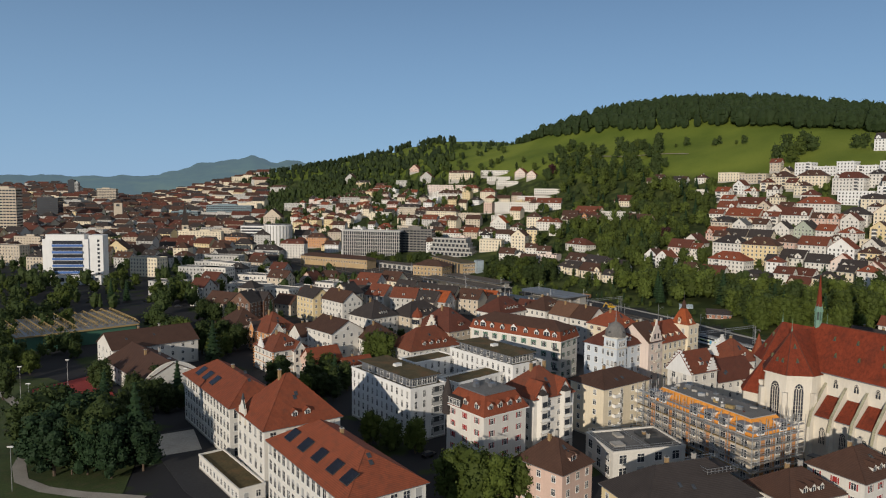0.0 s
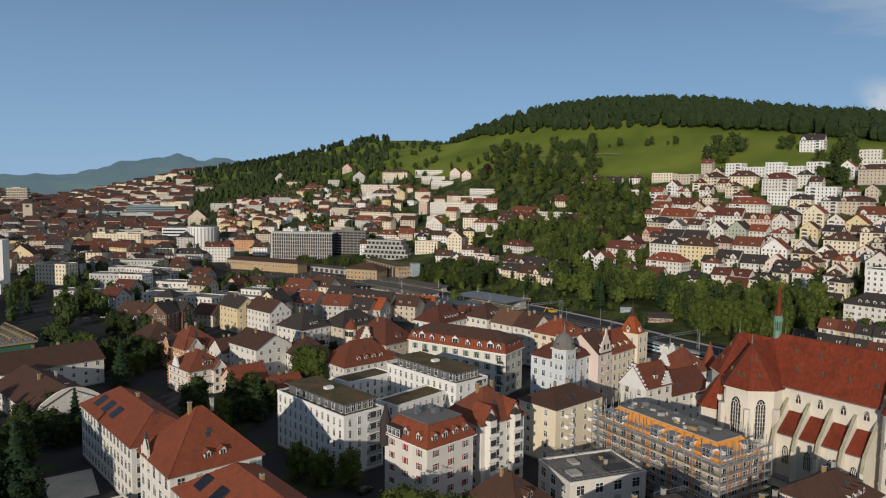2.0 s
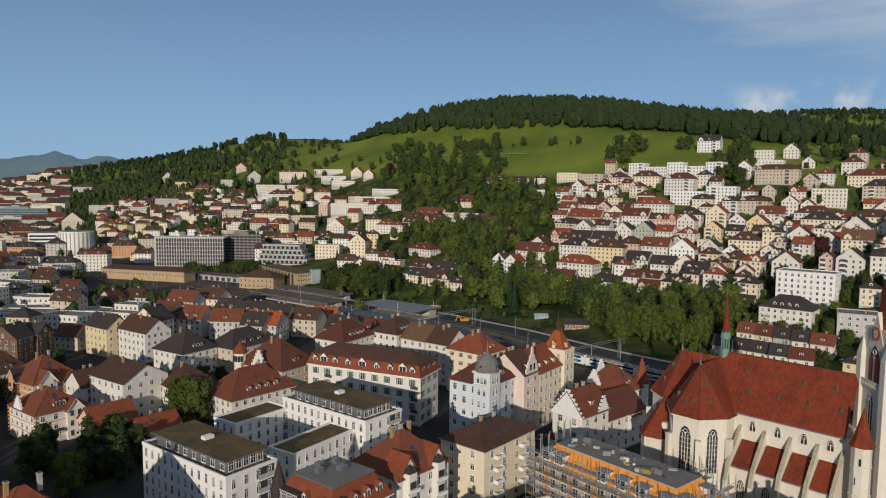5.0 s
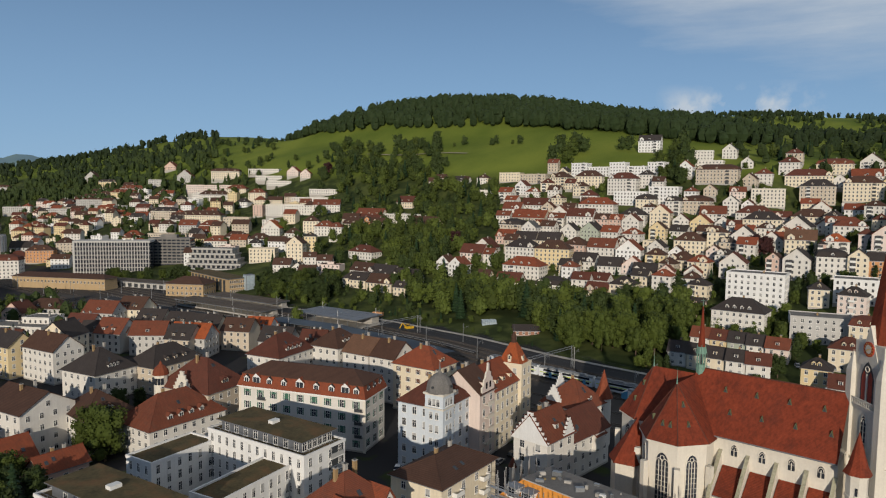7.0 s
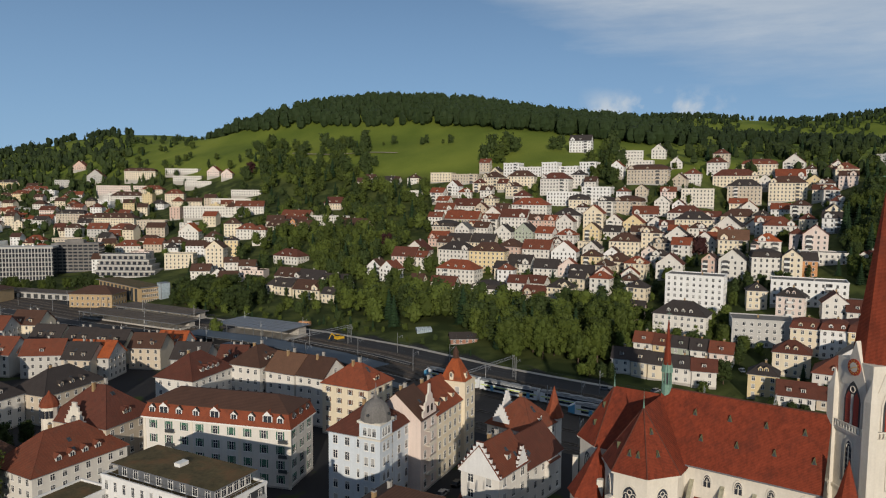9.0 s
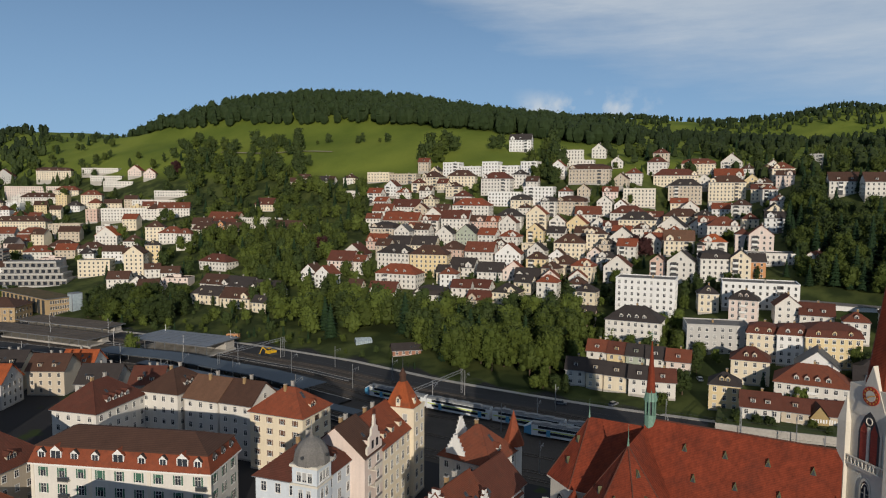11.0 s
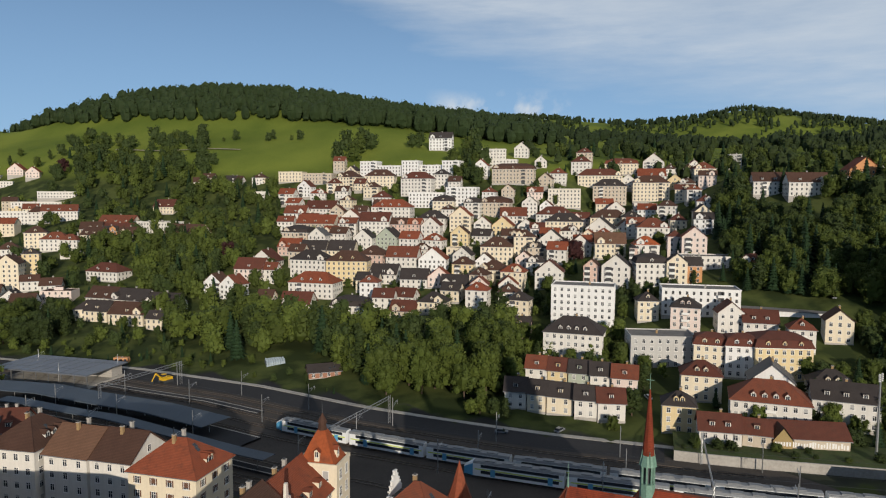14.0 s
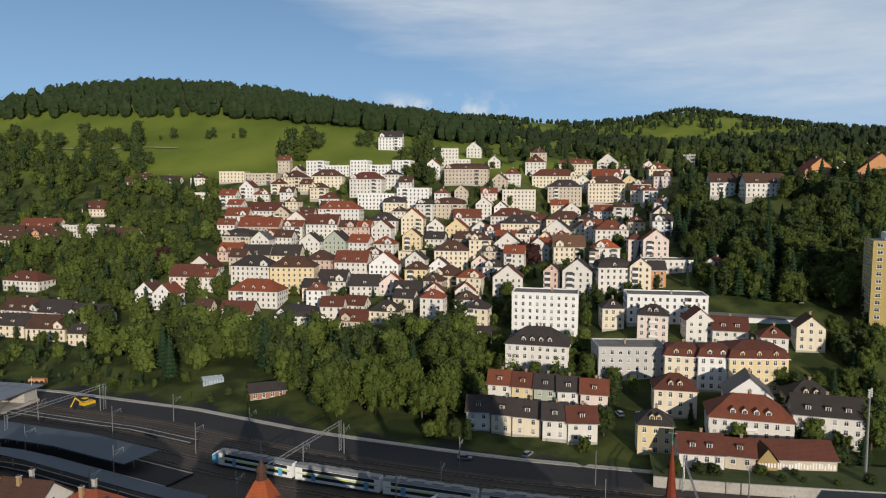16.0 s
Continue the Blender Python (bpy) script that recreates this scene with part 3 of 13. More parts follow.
def house(x, y, w, d, rot, storeys, kind, wall, roof, z=None, sh=2.9, shutter=None, sides="flr", dormers=None, chimneys=1, win=(1.05, 1.5), gap=2.7, pitch=None, deep=5.0, balconies=0, flat_top=None, penthouse=None, group="", name=None, far=False, side_gap=None, skylights=0):
    """A house with its front along its own -y, its wall top at storeys * sh + 0.6 above z."""
    z = land(x, y) if z is None else z
    H = storeys * sh + 0.6
    wn, rn = wall.name.split("_", 1)[1], roof.name.split("_", 1)[1] if "_" in roof.name else roof.name
    words = ["", "one", "two", "three", "four", "five", "six", "seven", "eight", "nine", "ten", "eleven", "twelve"]
    nm = name or ("apartment_building" if storeys >= 4 else "house")
    what = "flat roof" if kind == "f" else "%s %s roof" % (ROOFC.get(rn, rn), KIND[kind])
    ob = thing(nm, pose(x, y, z, 0, 0, rot), "%s %s-storey %s with a %s" % (COLOUR.get(wn, wn), words[min(storeys, 12)], nm.replace("_", " "), what), "building" if storeys >= 4 else "house", group)
    b = MB()
    b.prism(rectc(-w / 2, w / 2, -d / 2, d / 2), -deep, H, wall)
    b.box(-w / 2 - 0.05, w / 2 + 0.05, -d / 2 - 0.05, d / 2 + 0.05, -deep, 0.5, CONCRETE)
    if kind in "gG":
        p = pitch or 0.80
        a, c = (w / 2, d / 2) if kind == "g" else (d / 2, w / 2)
        hh = (c + 0.55) * p - 0.2
        for s in (-1, 1):
            t = [(s * a, -c, H), (s * a, c, H), (s * a, 0, H + hh)]
            if kind == "G":
                t = [(-q, p_, r) for p_, q, r in t]
            b.poly(t if s > 0 else list(reversed(t)), wall)
    part("wall", b, ob)
    rm, rh = roof_mesh(kind, w, d, roof, pitch=pitch or (0.74 if kind == "h" else 0.80), flat_top=flat_top, wall=wall)
    rf = part("roof", rm, ob, pose(0, 0, H))
    if kind == "h" and not far:
        W2, D2 = w / 2 + 0.55, d / 2 + 0.55
        rx, ry = max(W2 - D2, 0.02), max(D2 - W2, 0.02)
        for sx, sy in ((-1, -1), (1, -1), (1, 1), (-1, 1)):
            cap = MB()
            cap.tube((sx * W2, sy * D2, 0), (sx * rx, sy * ry, rh), 0.11, roof, 4)
            part("hip_cap", cap, rf)
    # windows
    wm = window_mesh(win[0], win[1], shutter)
    wms = [wm, window_mesh(win[0], win[1], shutter, blind=0.35), window_mesh(win[0], win[1], shutter, blind=0.8)]
    panes = MB()
    for side in sides:
        ln = w if side in "fb" else d
        g = gap if side in "fb" else (side_gap or gap)
        n = max(1, int((ln - 0.8) / g))
        st = (ln - 0.6) / n
        for r in range(storeys):
            for i in range(n):
                u = -ln / 2 + 0.3 + st * (i + 0.5)
                zz = 0.6 + r * sh + (sh - win[1]) * 0.45
                m = {"f": pose(u, -d / 2, zz), "b": pose(u, d / 2, zz, 0, 0, 180), "r": pose(w / 2, u, zz, 0, 0, 90), "l": pose(-w / 2, u, zz, 0, 0, -90)}[side]
                if far:
                    far_window(panes, m, win[0], win[1])
                else:
                    part("window", wms[random.choice((0, 0, 0, 0, 1, 1, 2))], ob, m)
    if far:
        tagged(part("glazing", panes, ob), kind="stuff")
    if kind == "G" and w > 6:
        part("window", wm, ob, pose(0, -d / 2, H + 0.5))
    if kind == "g" and d > 6 and "r" in sides:
        part("window", wm, ob, pose(w / 2, 0, H + 0.5, 0, 0, 90))
    trait = int(abs(x) * 3 + abs(y) * 7) % 5 if far and x > 100 and y < 720 else 4
    if trait in (0, 3) and kind in "hgm" and w > 9:
        part("cross_gable", cross_gable_mesh(wall, roof), ob, pose((w / 2 - 3.4) * (-1 if trait else 1), -d / 2, H))
        part("window", wm, ob, pose((w / 2 - 3.4) * (-1 if trait else 1), -d / 2 - 0.15, H + 0.35))
        dormers = 1 if dormers is None else dormers
    if trait in (1, 3) and storeys >= 3:
        part("balcony_bay", balcony_bay(2.8, storeys, sh, FRAME if trait == 1 else wall), ob, pose(w / 4 if trait == 3 else -w / 4, -d / 2 - 0.05, 0))
    if dormers is None:
        dormers = int(w / (9 if far else 5)) if kind in "hgm" and w > 6 else 0
    if dormers and kind in "hgm":
        dm = dormer_mesh(wall, roof, kind="gable" if kind != "g" else "shed")
        span = w - (3 if kind != "h" else d * 0.7)
        for i in range(dormers):
            u = (i + 0.5) / dormers * span - span / 2
            if kind == "m":
                part("dormer", dm, ob, pose(u, -d / 2 - 0.1, H + 0.55))
            else:
                k = pitch or (0.74 if kind == "h" else 0.80)
                part("dormer", dm, ob, pose(u, -d / 2 + 1.2, H + 1.6 * k - 0.3))
    for i in range(chimneys):
        if kind == "f":
            u = (random.uniform(-0.25, 0.25) * w, random.uniform(-0.2, 0.2) * d, H + 0.1)
        else:
            u = ((i + 0.5) / chimneys * w * 0.5 - w * 0.25 + 0.6, 0.9, H + rh - 0.5)
        part("chimney", chimney_mesh(CONCRETE if i % 2 or far else YBRICK), ob, pose(*u))
    if skylights and kind in "gh":
        if "skylight" not in SHARED:
            q = relief([-0.42, -0.34, 0.34, 0.42], [-0.6, -0.52, 0.52, 0.6], lambda i, k: (0.10, GLASS) if i == k == 1 else (0.14, DARKSTEEL))
            q.v = [(x, z_, -y_) for x, y_, z_ in q.v]
            SHARED["skylight"] = q.mesh("skylight")
        k = pitch or (0.74 if kind == "h" else 0.80)
        for i in range(skylights):
            u = (random.uniform(0.15, 0.85) - 0.5) * (w if kind == "g" else max(1.0, w - d))
            v = d * random.uniform(0.20, 0.36)
            part("skylight", SHARED["skylight"], ob, pose(u, -v, H + (d / 2 + 0.55 - v) * k + (-0.12 if kind == "g" else 0.0), math.degrees(math.atan(k)), 0, 0))
    for i in range(balconies):
        u = -w / 2 + (i + 0.5) * w / balconies
        for r in range(1, storeys):
            bb = SHARED.get(("balcony", 0))
            if bb is None:
                q = MB()
                q.box(-1.4, 1.4, -1.2, 0, -0.15, 0, CONCRETE)
                q.box(-1.4, 1.4, -1.22, -1.14, 0, 0.95, FRAME)
                q.box(-1.42, -1.34, -1.2, 0, 0, 0.95, FRAME)
                q.box(1.34, 1.42, -1.2, 0, 0, 0.95, FRAME)
                bb = SHARED[("balcony", 0)] = q.mesh("balcony")
            part("balcony", bb, ob, pose(u, -d / 2, 0.6 + r * sh))
    if penthouse:
        x0, x1, y0, y1 = penthouse
        q = MB()
        q.prism(rectc(x0, x1, y0, y1), 0.12, 2.7, ZINC)
        q.prism(rectc(x0 - 1.0, x1 + 1.0, y0 - 1.0, y1 + 1.0), 2.7, 2.95, ZINC, flat_top or MOSS)
        q.box(x0 + (x1 - x0) * 0.4, x0 + (x1 - x0) * 0.4 + 2.4, (y0 + y1) / 2, (y0 + y1) / 2 + 1.6, 2.95, 3.7, FRAME)
        n = max(2, int((x1 - x0) / 1.6))
        ph = part("penthouse", q, ob, pose(0, 0, H), "set-back penthouse with a mossy flat roof")
        pw = window_mesh(1.2, 2.0)
        for i in range(n):
            part("window", pw, ph, pose(x0 + (i + 0.5) * (x1 - x0) / n, y0, 0.4))
        for i in range(max(1, int((y1 - y0) / 2.2))):
            part("window", pw, ph, pose(x1, y0 + (i + 0.5) * 2.2, 0.4, 0, 0, 90))
        for i in range(max(1, int((y1 - y0) / 3.4))):
            part("window", pw, ph, pose(x0, y0 + (i + 0.5) * 3.4, 0.4, 0, 0, -90))
        rl = MB()
        for ya, yb, xa, xb in ((-d / 2 + 0.3, -d / 2 + 0.3, -w / 2 + 0.3, w / 2 - 0.3), (-d / 2 + 0.3, d / 2 - 0.3, -w / 2 + 0.3, -w / 2 + 0.3), (-d / 2 + 0.3, d / 2 - 0.3, w / 2 - 0.3, w / 2 - 0.3)):
            rl.tube((xa, ya, 1.15), (xb, yb, 1.15), 0.05, STEEL, 4)
            for i in range(9):
                u = i / 8
                rl.tube((xa + (xb - xa) * u, ya + (yb - ya) * u, 0.3), (xa + (xb - xa) * u, ya + (yb - ya) * u, 1.15), 0.03, STEEL, 4)
        part("terrace_rail", rl, ob, pose(0, 0, H))
    return ob


# ---------- trees ----------


def rand_dir(r):
    z, a = r.uniform(-1, 1), r.uniform(0, 2 * math.pi)
    k = math.sqrt(1 - z * z)
    return Vector((k * math.cos(a), k * math.sin(a), z))


def blob(b, c, rx, rz, mat, r, n=7, k=5):
    """A lumpy closed core of a clump."""
    rows = []
    for j in range(1, k):
        t = math.pi * j / k
        rows.append([Vector((c[0] + rx * math.sin(t) * math.cos(2 * math.pi * i / n) * r.uniform(0.8, 1.15), c[1] + rx * math.sin(t) * math.sin(2 * math.pi * i / n) * r.uniform(0.8, 1.15), c[2] + rz * math.cos(t) * r.uniform(0.85, 1.1))) for i in range(n)])
    top, bot = (c[0], c[1], c[2] + rz), (c[0], c[1], c[2] - rz)
    for i in range(n):
        j = (i + 1) % n
        b.poly([rows[0][i], rows[0][j], top], mat)
        b.poly([rows[-1][j], rows[-1][i], bot], mat)
        for q in range(k - 2):
            b.poly([rows[q][j], rows[q][i], rows[q + 1][i], rows[q + 1][j]], mat)


def leaves(b, c, rx, rz, n, size, mat, r):
    for _ in range(n):
        d = rand_dir(r)
        if d.z < -0.5:
            d.z *= -0.6
        p = Vector((c[0] + d.x * rx, c[1] + d.y * rx, c[2] + d.z * rz)) * 1.0
        nrm = (d * 0.8 + rand_dir(r)).normalized()
        q = nrm.to_track_quat("Z", "Y")
        s = size * r.uniform(0.6, 1.3)
        a = r.uniform(0, 6.28)
        u = q @ Vector((math.cos(a), math.sin(a), 0)) * s
        v = q @ Vector((-math.sin(a), math.cos(a), 0)) * s * 0.8
        off = d * r.uniform(-0.5, 1.0) * size * 1.5
        p += off
        b.poly([p - u, p - v * 0.9, p + u, p + v], mat)


TREE = {}


def tree_meshes(kind, var, mat):
    key = (kind, var, mat.name)
    if key in TREE:
        return TREE[key]
    r = random.Random(hash_text(kind) + var * 7)
    t, c = MB(), MB()
    if kind == "broad":
        t.tube((0, 0, -1), (0, 0, 0.5), 0.030, BARK, 7, 0.018)
        wd = (0.25, 0.29, 0.33, 0.37)[var % 4]
        clumps = [((0, 0, 0.52), wd * 0.9)]
        for i in range(17):
            a, cz = i * 2.4 + r.uniform(-0.5, 0.5), 0.14 + 0.72 * (i + r.uniform(0, 1)) / 17
            rr = wd * 0.82 * math.sqrt(max(0.02, 1 - ((cz - 0.45) / 0.50) ** 2)) * r.uniform(0.65, 1.08)
            p = (rr * math.cos(a), rr * math.sin(a), cz)
            clumps.append((p, r.uniform(0.085, 0.15)))
            if i % 3 == 0:
                t.tube((0, 0, 0.22), p, 0.012, BARK, 5, 0.004)
        for p, s in clumps:
            blob(c, p, s * 0.80, s * (1.25 if s > 0.2 else 0.85), mat, r, 6, 4)
            leaves(c, p, s, s * (1.4 if s > 0.2 else 1.0), int(30 + 3000 * s * s), 0.023, mat, r)
    elif kind == "far":
        wd = (0.25, 0.29, 0.33, 0.37)[var % 4]
        clumps = [((0, 0, 0.5), wd * 0.9)]
        for i in range(9):
            a, cz = i * 2.4 + r.uniform(-0.5, 0.5), 0.22 + 0.62 * (i + r.uniform(0, 1)) / 9
            rr = wd * 0.8 * math.sqrt(max(0.02, 1 - ((cz - 0.45) / 0.50) ** 2)) * r.uniform(0.65, 1.08)
            clumps.append(((rr * math.cos(a), rr * math.sin(a), cz), r.uniform(0.10, 0.17)))
        for p, s in clumps:
            blob(c, p, s * 0.78, s * (1.25 if s > 0.2 else 0.85), mat, r, 6, 3)
            leaves(c, p, s, s * (1.4 if s > 0.2 else 1.0), int(10 + 600 * s * s), 0.040, mat, r)
    elif kind == "poplar":
        t.tube((0, 0, -1), (0, 0, 0.8), 0.025, BARK, 6, 0.006)
        for i in range(9):
            z = 0.16 + i * 0.092
            s = 0.145 * math.sin(math.pi * min(1, (i + 1.6) / 10.5)) + 0.03
            p = (r.uniform(-0.05, 0.05), r.uniform(-0.05, 0.05), z)
            blob(c, p, s * 0.8, 0.075, mat, r)
            leaves(c, p, s, 0.085, 44, 0.032, mat, r)
    else:
        t.tube((0, 0, -1), (0, 0, 0.98), 0.022, BARK, 6, 0.002)
        for i in range(11):
            z = 0.12 + i * 0.08
            s = 0.24 * (1 - i / 11.5)
            blob(c, (0, 0, z), s * 0.75, 0.06, mat, r, 8, 4)
            for k in range(int(8 + 16 * s * 4)):
                a = r.uniform(0, 6.28)
                ln = s * r.uniform(0.8, 1.15)
                d = Vector((math.cos(a), math.sin(a), -0.35))
                sd_ = Vector((-math.sin(a), math.cos(a), 0)) * 0.03
                p0, p1 = Vector((0, 0, z + 0.05)) + d * ln * 0.35, Vector((0, 0, z + 0.04)) + d * ln
                c.poly([p0 - sd_, p1 - sd_ * 0.4, p1 + sd_ * 0.4, p0 + sd_], mat)
    TREE[key] = (t.mesh("trunk"), c.mesh("crown"))
    return TREE[key]


def hash_text(s):
    return sum((i + 1) * ord(ch) for i, ch in enumerate(s))


TREE_RNG = random.Random(5)


def tree(x, y, h, kind="broad", mat=None, wide=1.0, z=None):
    mat = mat or {"broad": LEAF, "poplar": LEAF_D, "conifer": NEEDLE}[kind]
    tm, cm = tree_meshes(kind, TREE_RNG.randrange(4 if kind == "broad" else 2), mat)
    lab = {"broad": "leafy deciduous tree with an uneven green crown", "poplar": "tall narrow tree with a dense green crown", "conifer": "dark green conifer with drooping branches"}[kind]
    if mat is NEEDLE and kind == "broad":
        lab = "dark dense pine with a broad uneven crown"
    if mat is LEAF_P:
        lab = "copper beech tree with a dark purple crown"
    z = land(x, y) if z is None else z
    ob = thing("tree", pose(x, y, z - 0.2, 0, 0, TREE_RNG.uniform(0, 360)) @ Matrix.Diagonal((h * wide, h * wide, h, 1)), lab, "tree")
    part("trunk", tm, ob)
    part("crown", cm, ob)
    return ob


def woods(name, spots, label, mat, seed=1, size=1.0):
    """Far woodland: one mesh of many small crowns."""
    r = random.Random(seed)
    b = MB()
    for x, y, h in spots:
        z = land(x, y)
        w = h * r.uniform(0.26, 0.36)
        if r.random() < 0.22:
            for k in range(4):
                blob(b, (x, y, z + h * (0.3 + k * 0.2)), w * (0.75 - k * 0.18), h * 0.17, mat, r, 6, 3)
        else:
            blob(b, (x, y, z + h * 0.45), w, h * 0.45, mat, r, 6, 4)
            blob(b, (x + r.uniform(-1, 1) * w * 0.5, y + r.uniform(-1, 1) * w * 0.5, z + h * 0.72), w * 0.7, h * 0.28, mat, r, 6, 3)
            leaves(b, (x, y, z + h * 0.52), w * 1.08, h * 0.5, 40 if size < 1.1 else 14, 0.75 * size, mat, r)
    ob = new(name, b.mesh(name))
    tagged(ob, label, "woodland", kind="stuff")


def grove(spots, label):
    """Trees too far to tell apart singly, joined by kind and colour; spots are (x, y, h, kind, leaf material)."""
    by = {}
    for i, (x, y, h, kind, mat) in enumerate(spots):
        kind = "far" if kind == "broad" and (y > 400 or h < 8 or x < -120) else kind
        by.setdefault((kind, mat.name), []).append((x, y, h, i, mat))
    for (kind, _), rows in by.items():
        vs, fs, base = [], [], 0
        for x, y, h, i, mat in rows:
            me = tree_meshes(kind, i % (4 if kind in ("broad", "far") else 2), mat)[1]
            n = len(me.vertices)
            co = np.empty(n * 3, np.float32)
            me.vertices.foreach_get("co", co)
            a = TREE_RNG.uniform(0, 6.28)
            co = co.reshape(-1, 3) @ np.array(((math.cos(a), math.sin(a), 0), (-math.sin(a), math.cos(a), 0), (0, 0, 1)), np.float32) * h
            vs.append(co + np.array((x, y, land(x, y) - 0.2), np.float32))
            fs += [tuple(base + k for k in p.vertices) for p in me.polygons]
            base += n
        me = bpy.data.meshes.new("garden_trees")
        me.from_pydata(np.concatenate(vs).tolist(), [], fs)
        me.materials.append(rows[0][4])
        tagged(new("garden_trees", me), label, "woodland", kind="stuff")

# ---------- the near quarter ----------


def near(nx, ny, w, d, rot, storeys, kind, wall, roof, **kw):
    """A house whose corner nearest the church street stands at (nx, ny); w runs along rot, d across it."""
    r = radians(rot)
    kw.setdefault("z", 0.0)
    kw.setdefault("sides", "fl")
    kw.setdefault("chimneys", 2)
    kw.setdefault("gap", 2.9)
    kw.setdefault("skylights", 2)
    return house(nx + math.cos(r) * w / 2 - math.sin(r) * d / 2, ny + math.sin(r) * w / 2 + math.cos(r) * d / 2, w, d, rot, storeys, kind, wall, roof, **kw)


def loggias(ob, w, d, storeys, sh, x0, x1):
    """Balconies on the front: a dark sheet drawn as the recess's shade, slab and glass balustrade on each floor."""
    for r in range(storeys):
        z = 0.6 + r * sh
        b = MB()
        # flat dark sheet on the wall, painted as the shade inside
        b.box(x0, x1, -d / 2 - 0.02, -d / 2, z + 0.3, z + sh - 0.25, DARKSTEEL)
        b.box(x0 - 0.1, x1 + 0.1, -d / 2 - 0.25, -d / 2, z - 0.05, z + 0.2, BRIGHT)
        b.box(x0, x1, -d / 2 - 0.22, -d / 2 - 0.16, z + 0.2, z + 1.15, SHUT_W)
        b.tube((x0, -d / 2 - 0.19, z + 1.2), (x1, -d / 2 - 0.19, z + 1.2), 0.04, STEEL, 4)
        part("loggia", b, ob)


# white flats with set-back top floors
FLATS = dict(sh=3.05, flat_top=MOSS, win=(0.85, 2.0), chimneys=0, gap=2.6)
ob = near(-8.6, 196.8, 13.0, 32.0, 39, 5, "f", BRIGHT, ZINC, penthouse=(-4.6, 4.8, -13.8, 13.0), group="white flats", **FLATS)
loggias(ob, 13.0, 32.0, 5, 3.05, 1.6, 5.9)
near(-9.0, 239.3, 18.4, 9.2, 40, 4, "f", BRIGHT, ZINC, group="white flats", **FLATS)
near(5.5, 214.6, 21.8, 8.5, 43, 4, "f", BRIGHT, ZINC, group="white flats", **FLATS)
ob = near(23.7, 225.3, 13.7, 33.0, 38, 5, "f", BRIGHT, ZINC, penthouse=(-5.0, 5.0, -14.0, 13.5), group="white flats", **FLATS)
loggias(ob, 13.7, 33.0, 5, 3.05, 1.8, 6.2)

# corner house with red shutters, steep mansard and a dark corner spire
ob = near(11.1, 173.0, 14.9, 15.2, 38, 5, "f", WHITE, ZINC, sh=3.15, shutter=SHUT_R, gap=3.6, chimneys=0)
b = MB()
H = 5 * 3.15 + 0.6
c0 = rectc(-8.1, 8.1, -8.3, 8.3)
b.prism(c0, H - 0.2, H + 0.06, FRAME)
b.frustum(c0, H + 0.06, rectc(-5.3, 5.3, -5.4, 5.4), H + 4.6, ORANGE)
b.prism(rectc(-5.5, 5.5, -5.6, 5.6), H + 4.6, H + 4.9, ZINC, GRAVEL)
for x0, x1, y0, y1 in ((-3, -1.6, 1, 2.2), (0.5, 2.2, -1.5, 0), (2.5, 3.4, 2, 3.4), (-1, 0.2, 3, 4.4)):
    b.box(x0, x1, y0, y1, H + 4.9, H + 5.9, ZINC)
part("mansard_roof", b, ob, None, "steep orange tiled mansard under a grey flat top")
dm = dormer_mesh(WHITE, ORANGE, 1.6, 1.6, 3.2)
for u in (-5, -1.7, 1.7, 5):
    part("dormer", dm, ob, pose(u, -7.4, H + 1.0))
for u in (-4.5, 0):
    part("dormer", dm, ob, pose(-7.3, u, H + 1.0, 0, 0, -90))
b = MB()
b.box(-8.0, -5.6, 1.0, 7.6, H - 0.2, H + 2.6, DARK)
sd_ = part("studio_dormer", b, ob)
for k in range(4):
    part("window", window_mesh(1.1, 1.6), sd_, pose(-8.0, 2.05 + k * 1.5, H + 0.5, 0, 0, -90))
b = MB()
b.prism(ngon(8, 1.5, -7.2, 7.6), H - 3, H + 1.5, DARK)
b.cone(ngon(8, 1.75, -7.2, 7.6), H + 1.4, (-7.2, 7.6, H + 7.5), DARK)
part("corner_spire", b, ob)

# tall house with balcony bays and red roofs
ob = near(25.6, 187.0, 15.0, 14.0, 34, 5, "h", WHITE, RED, sh=3.2, dormers=0, pitch=0.95, gap=3.4, chimneys=3)
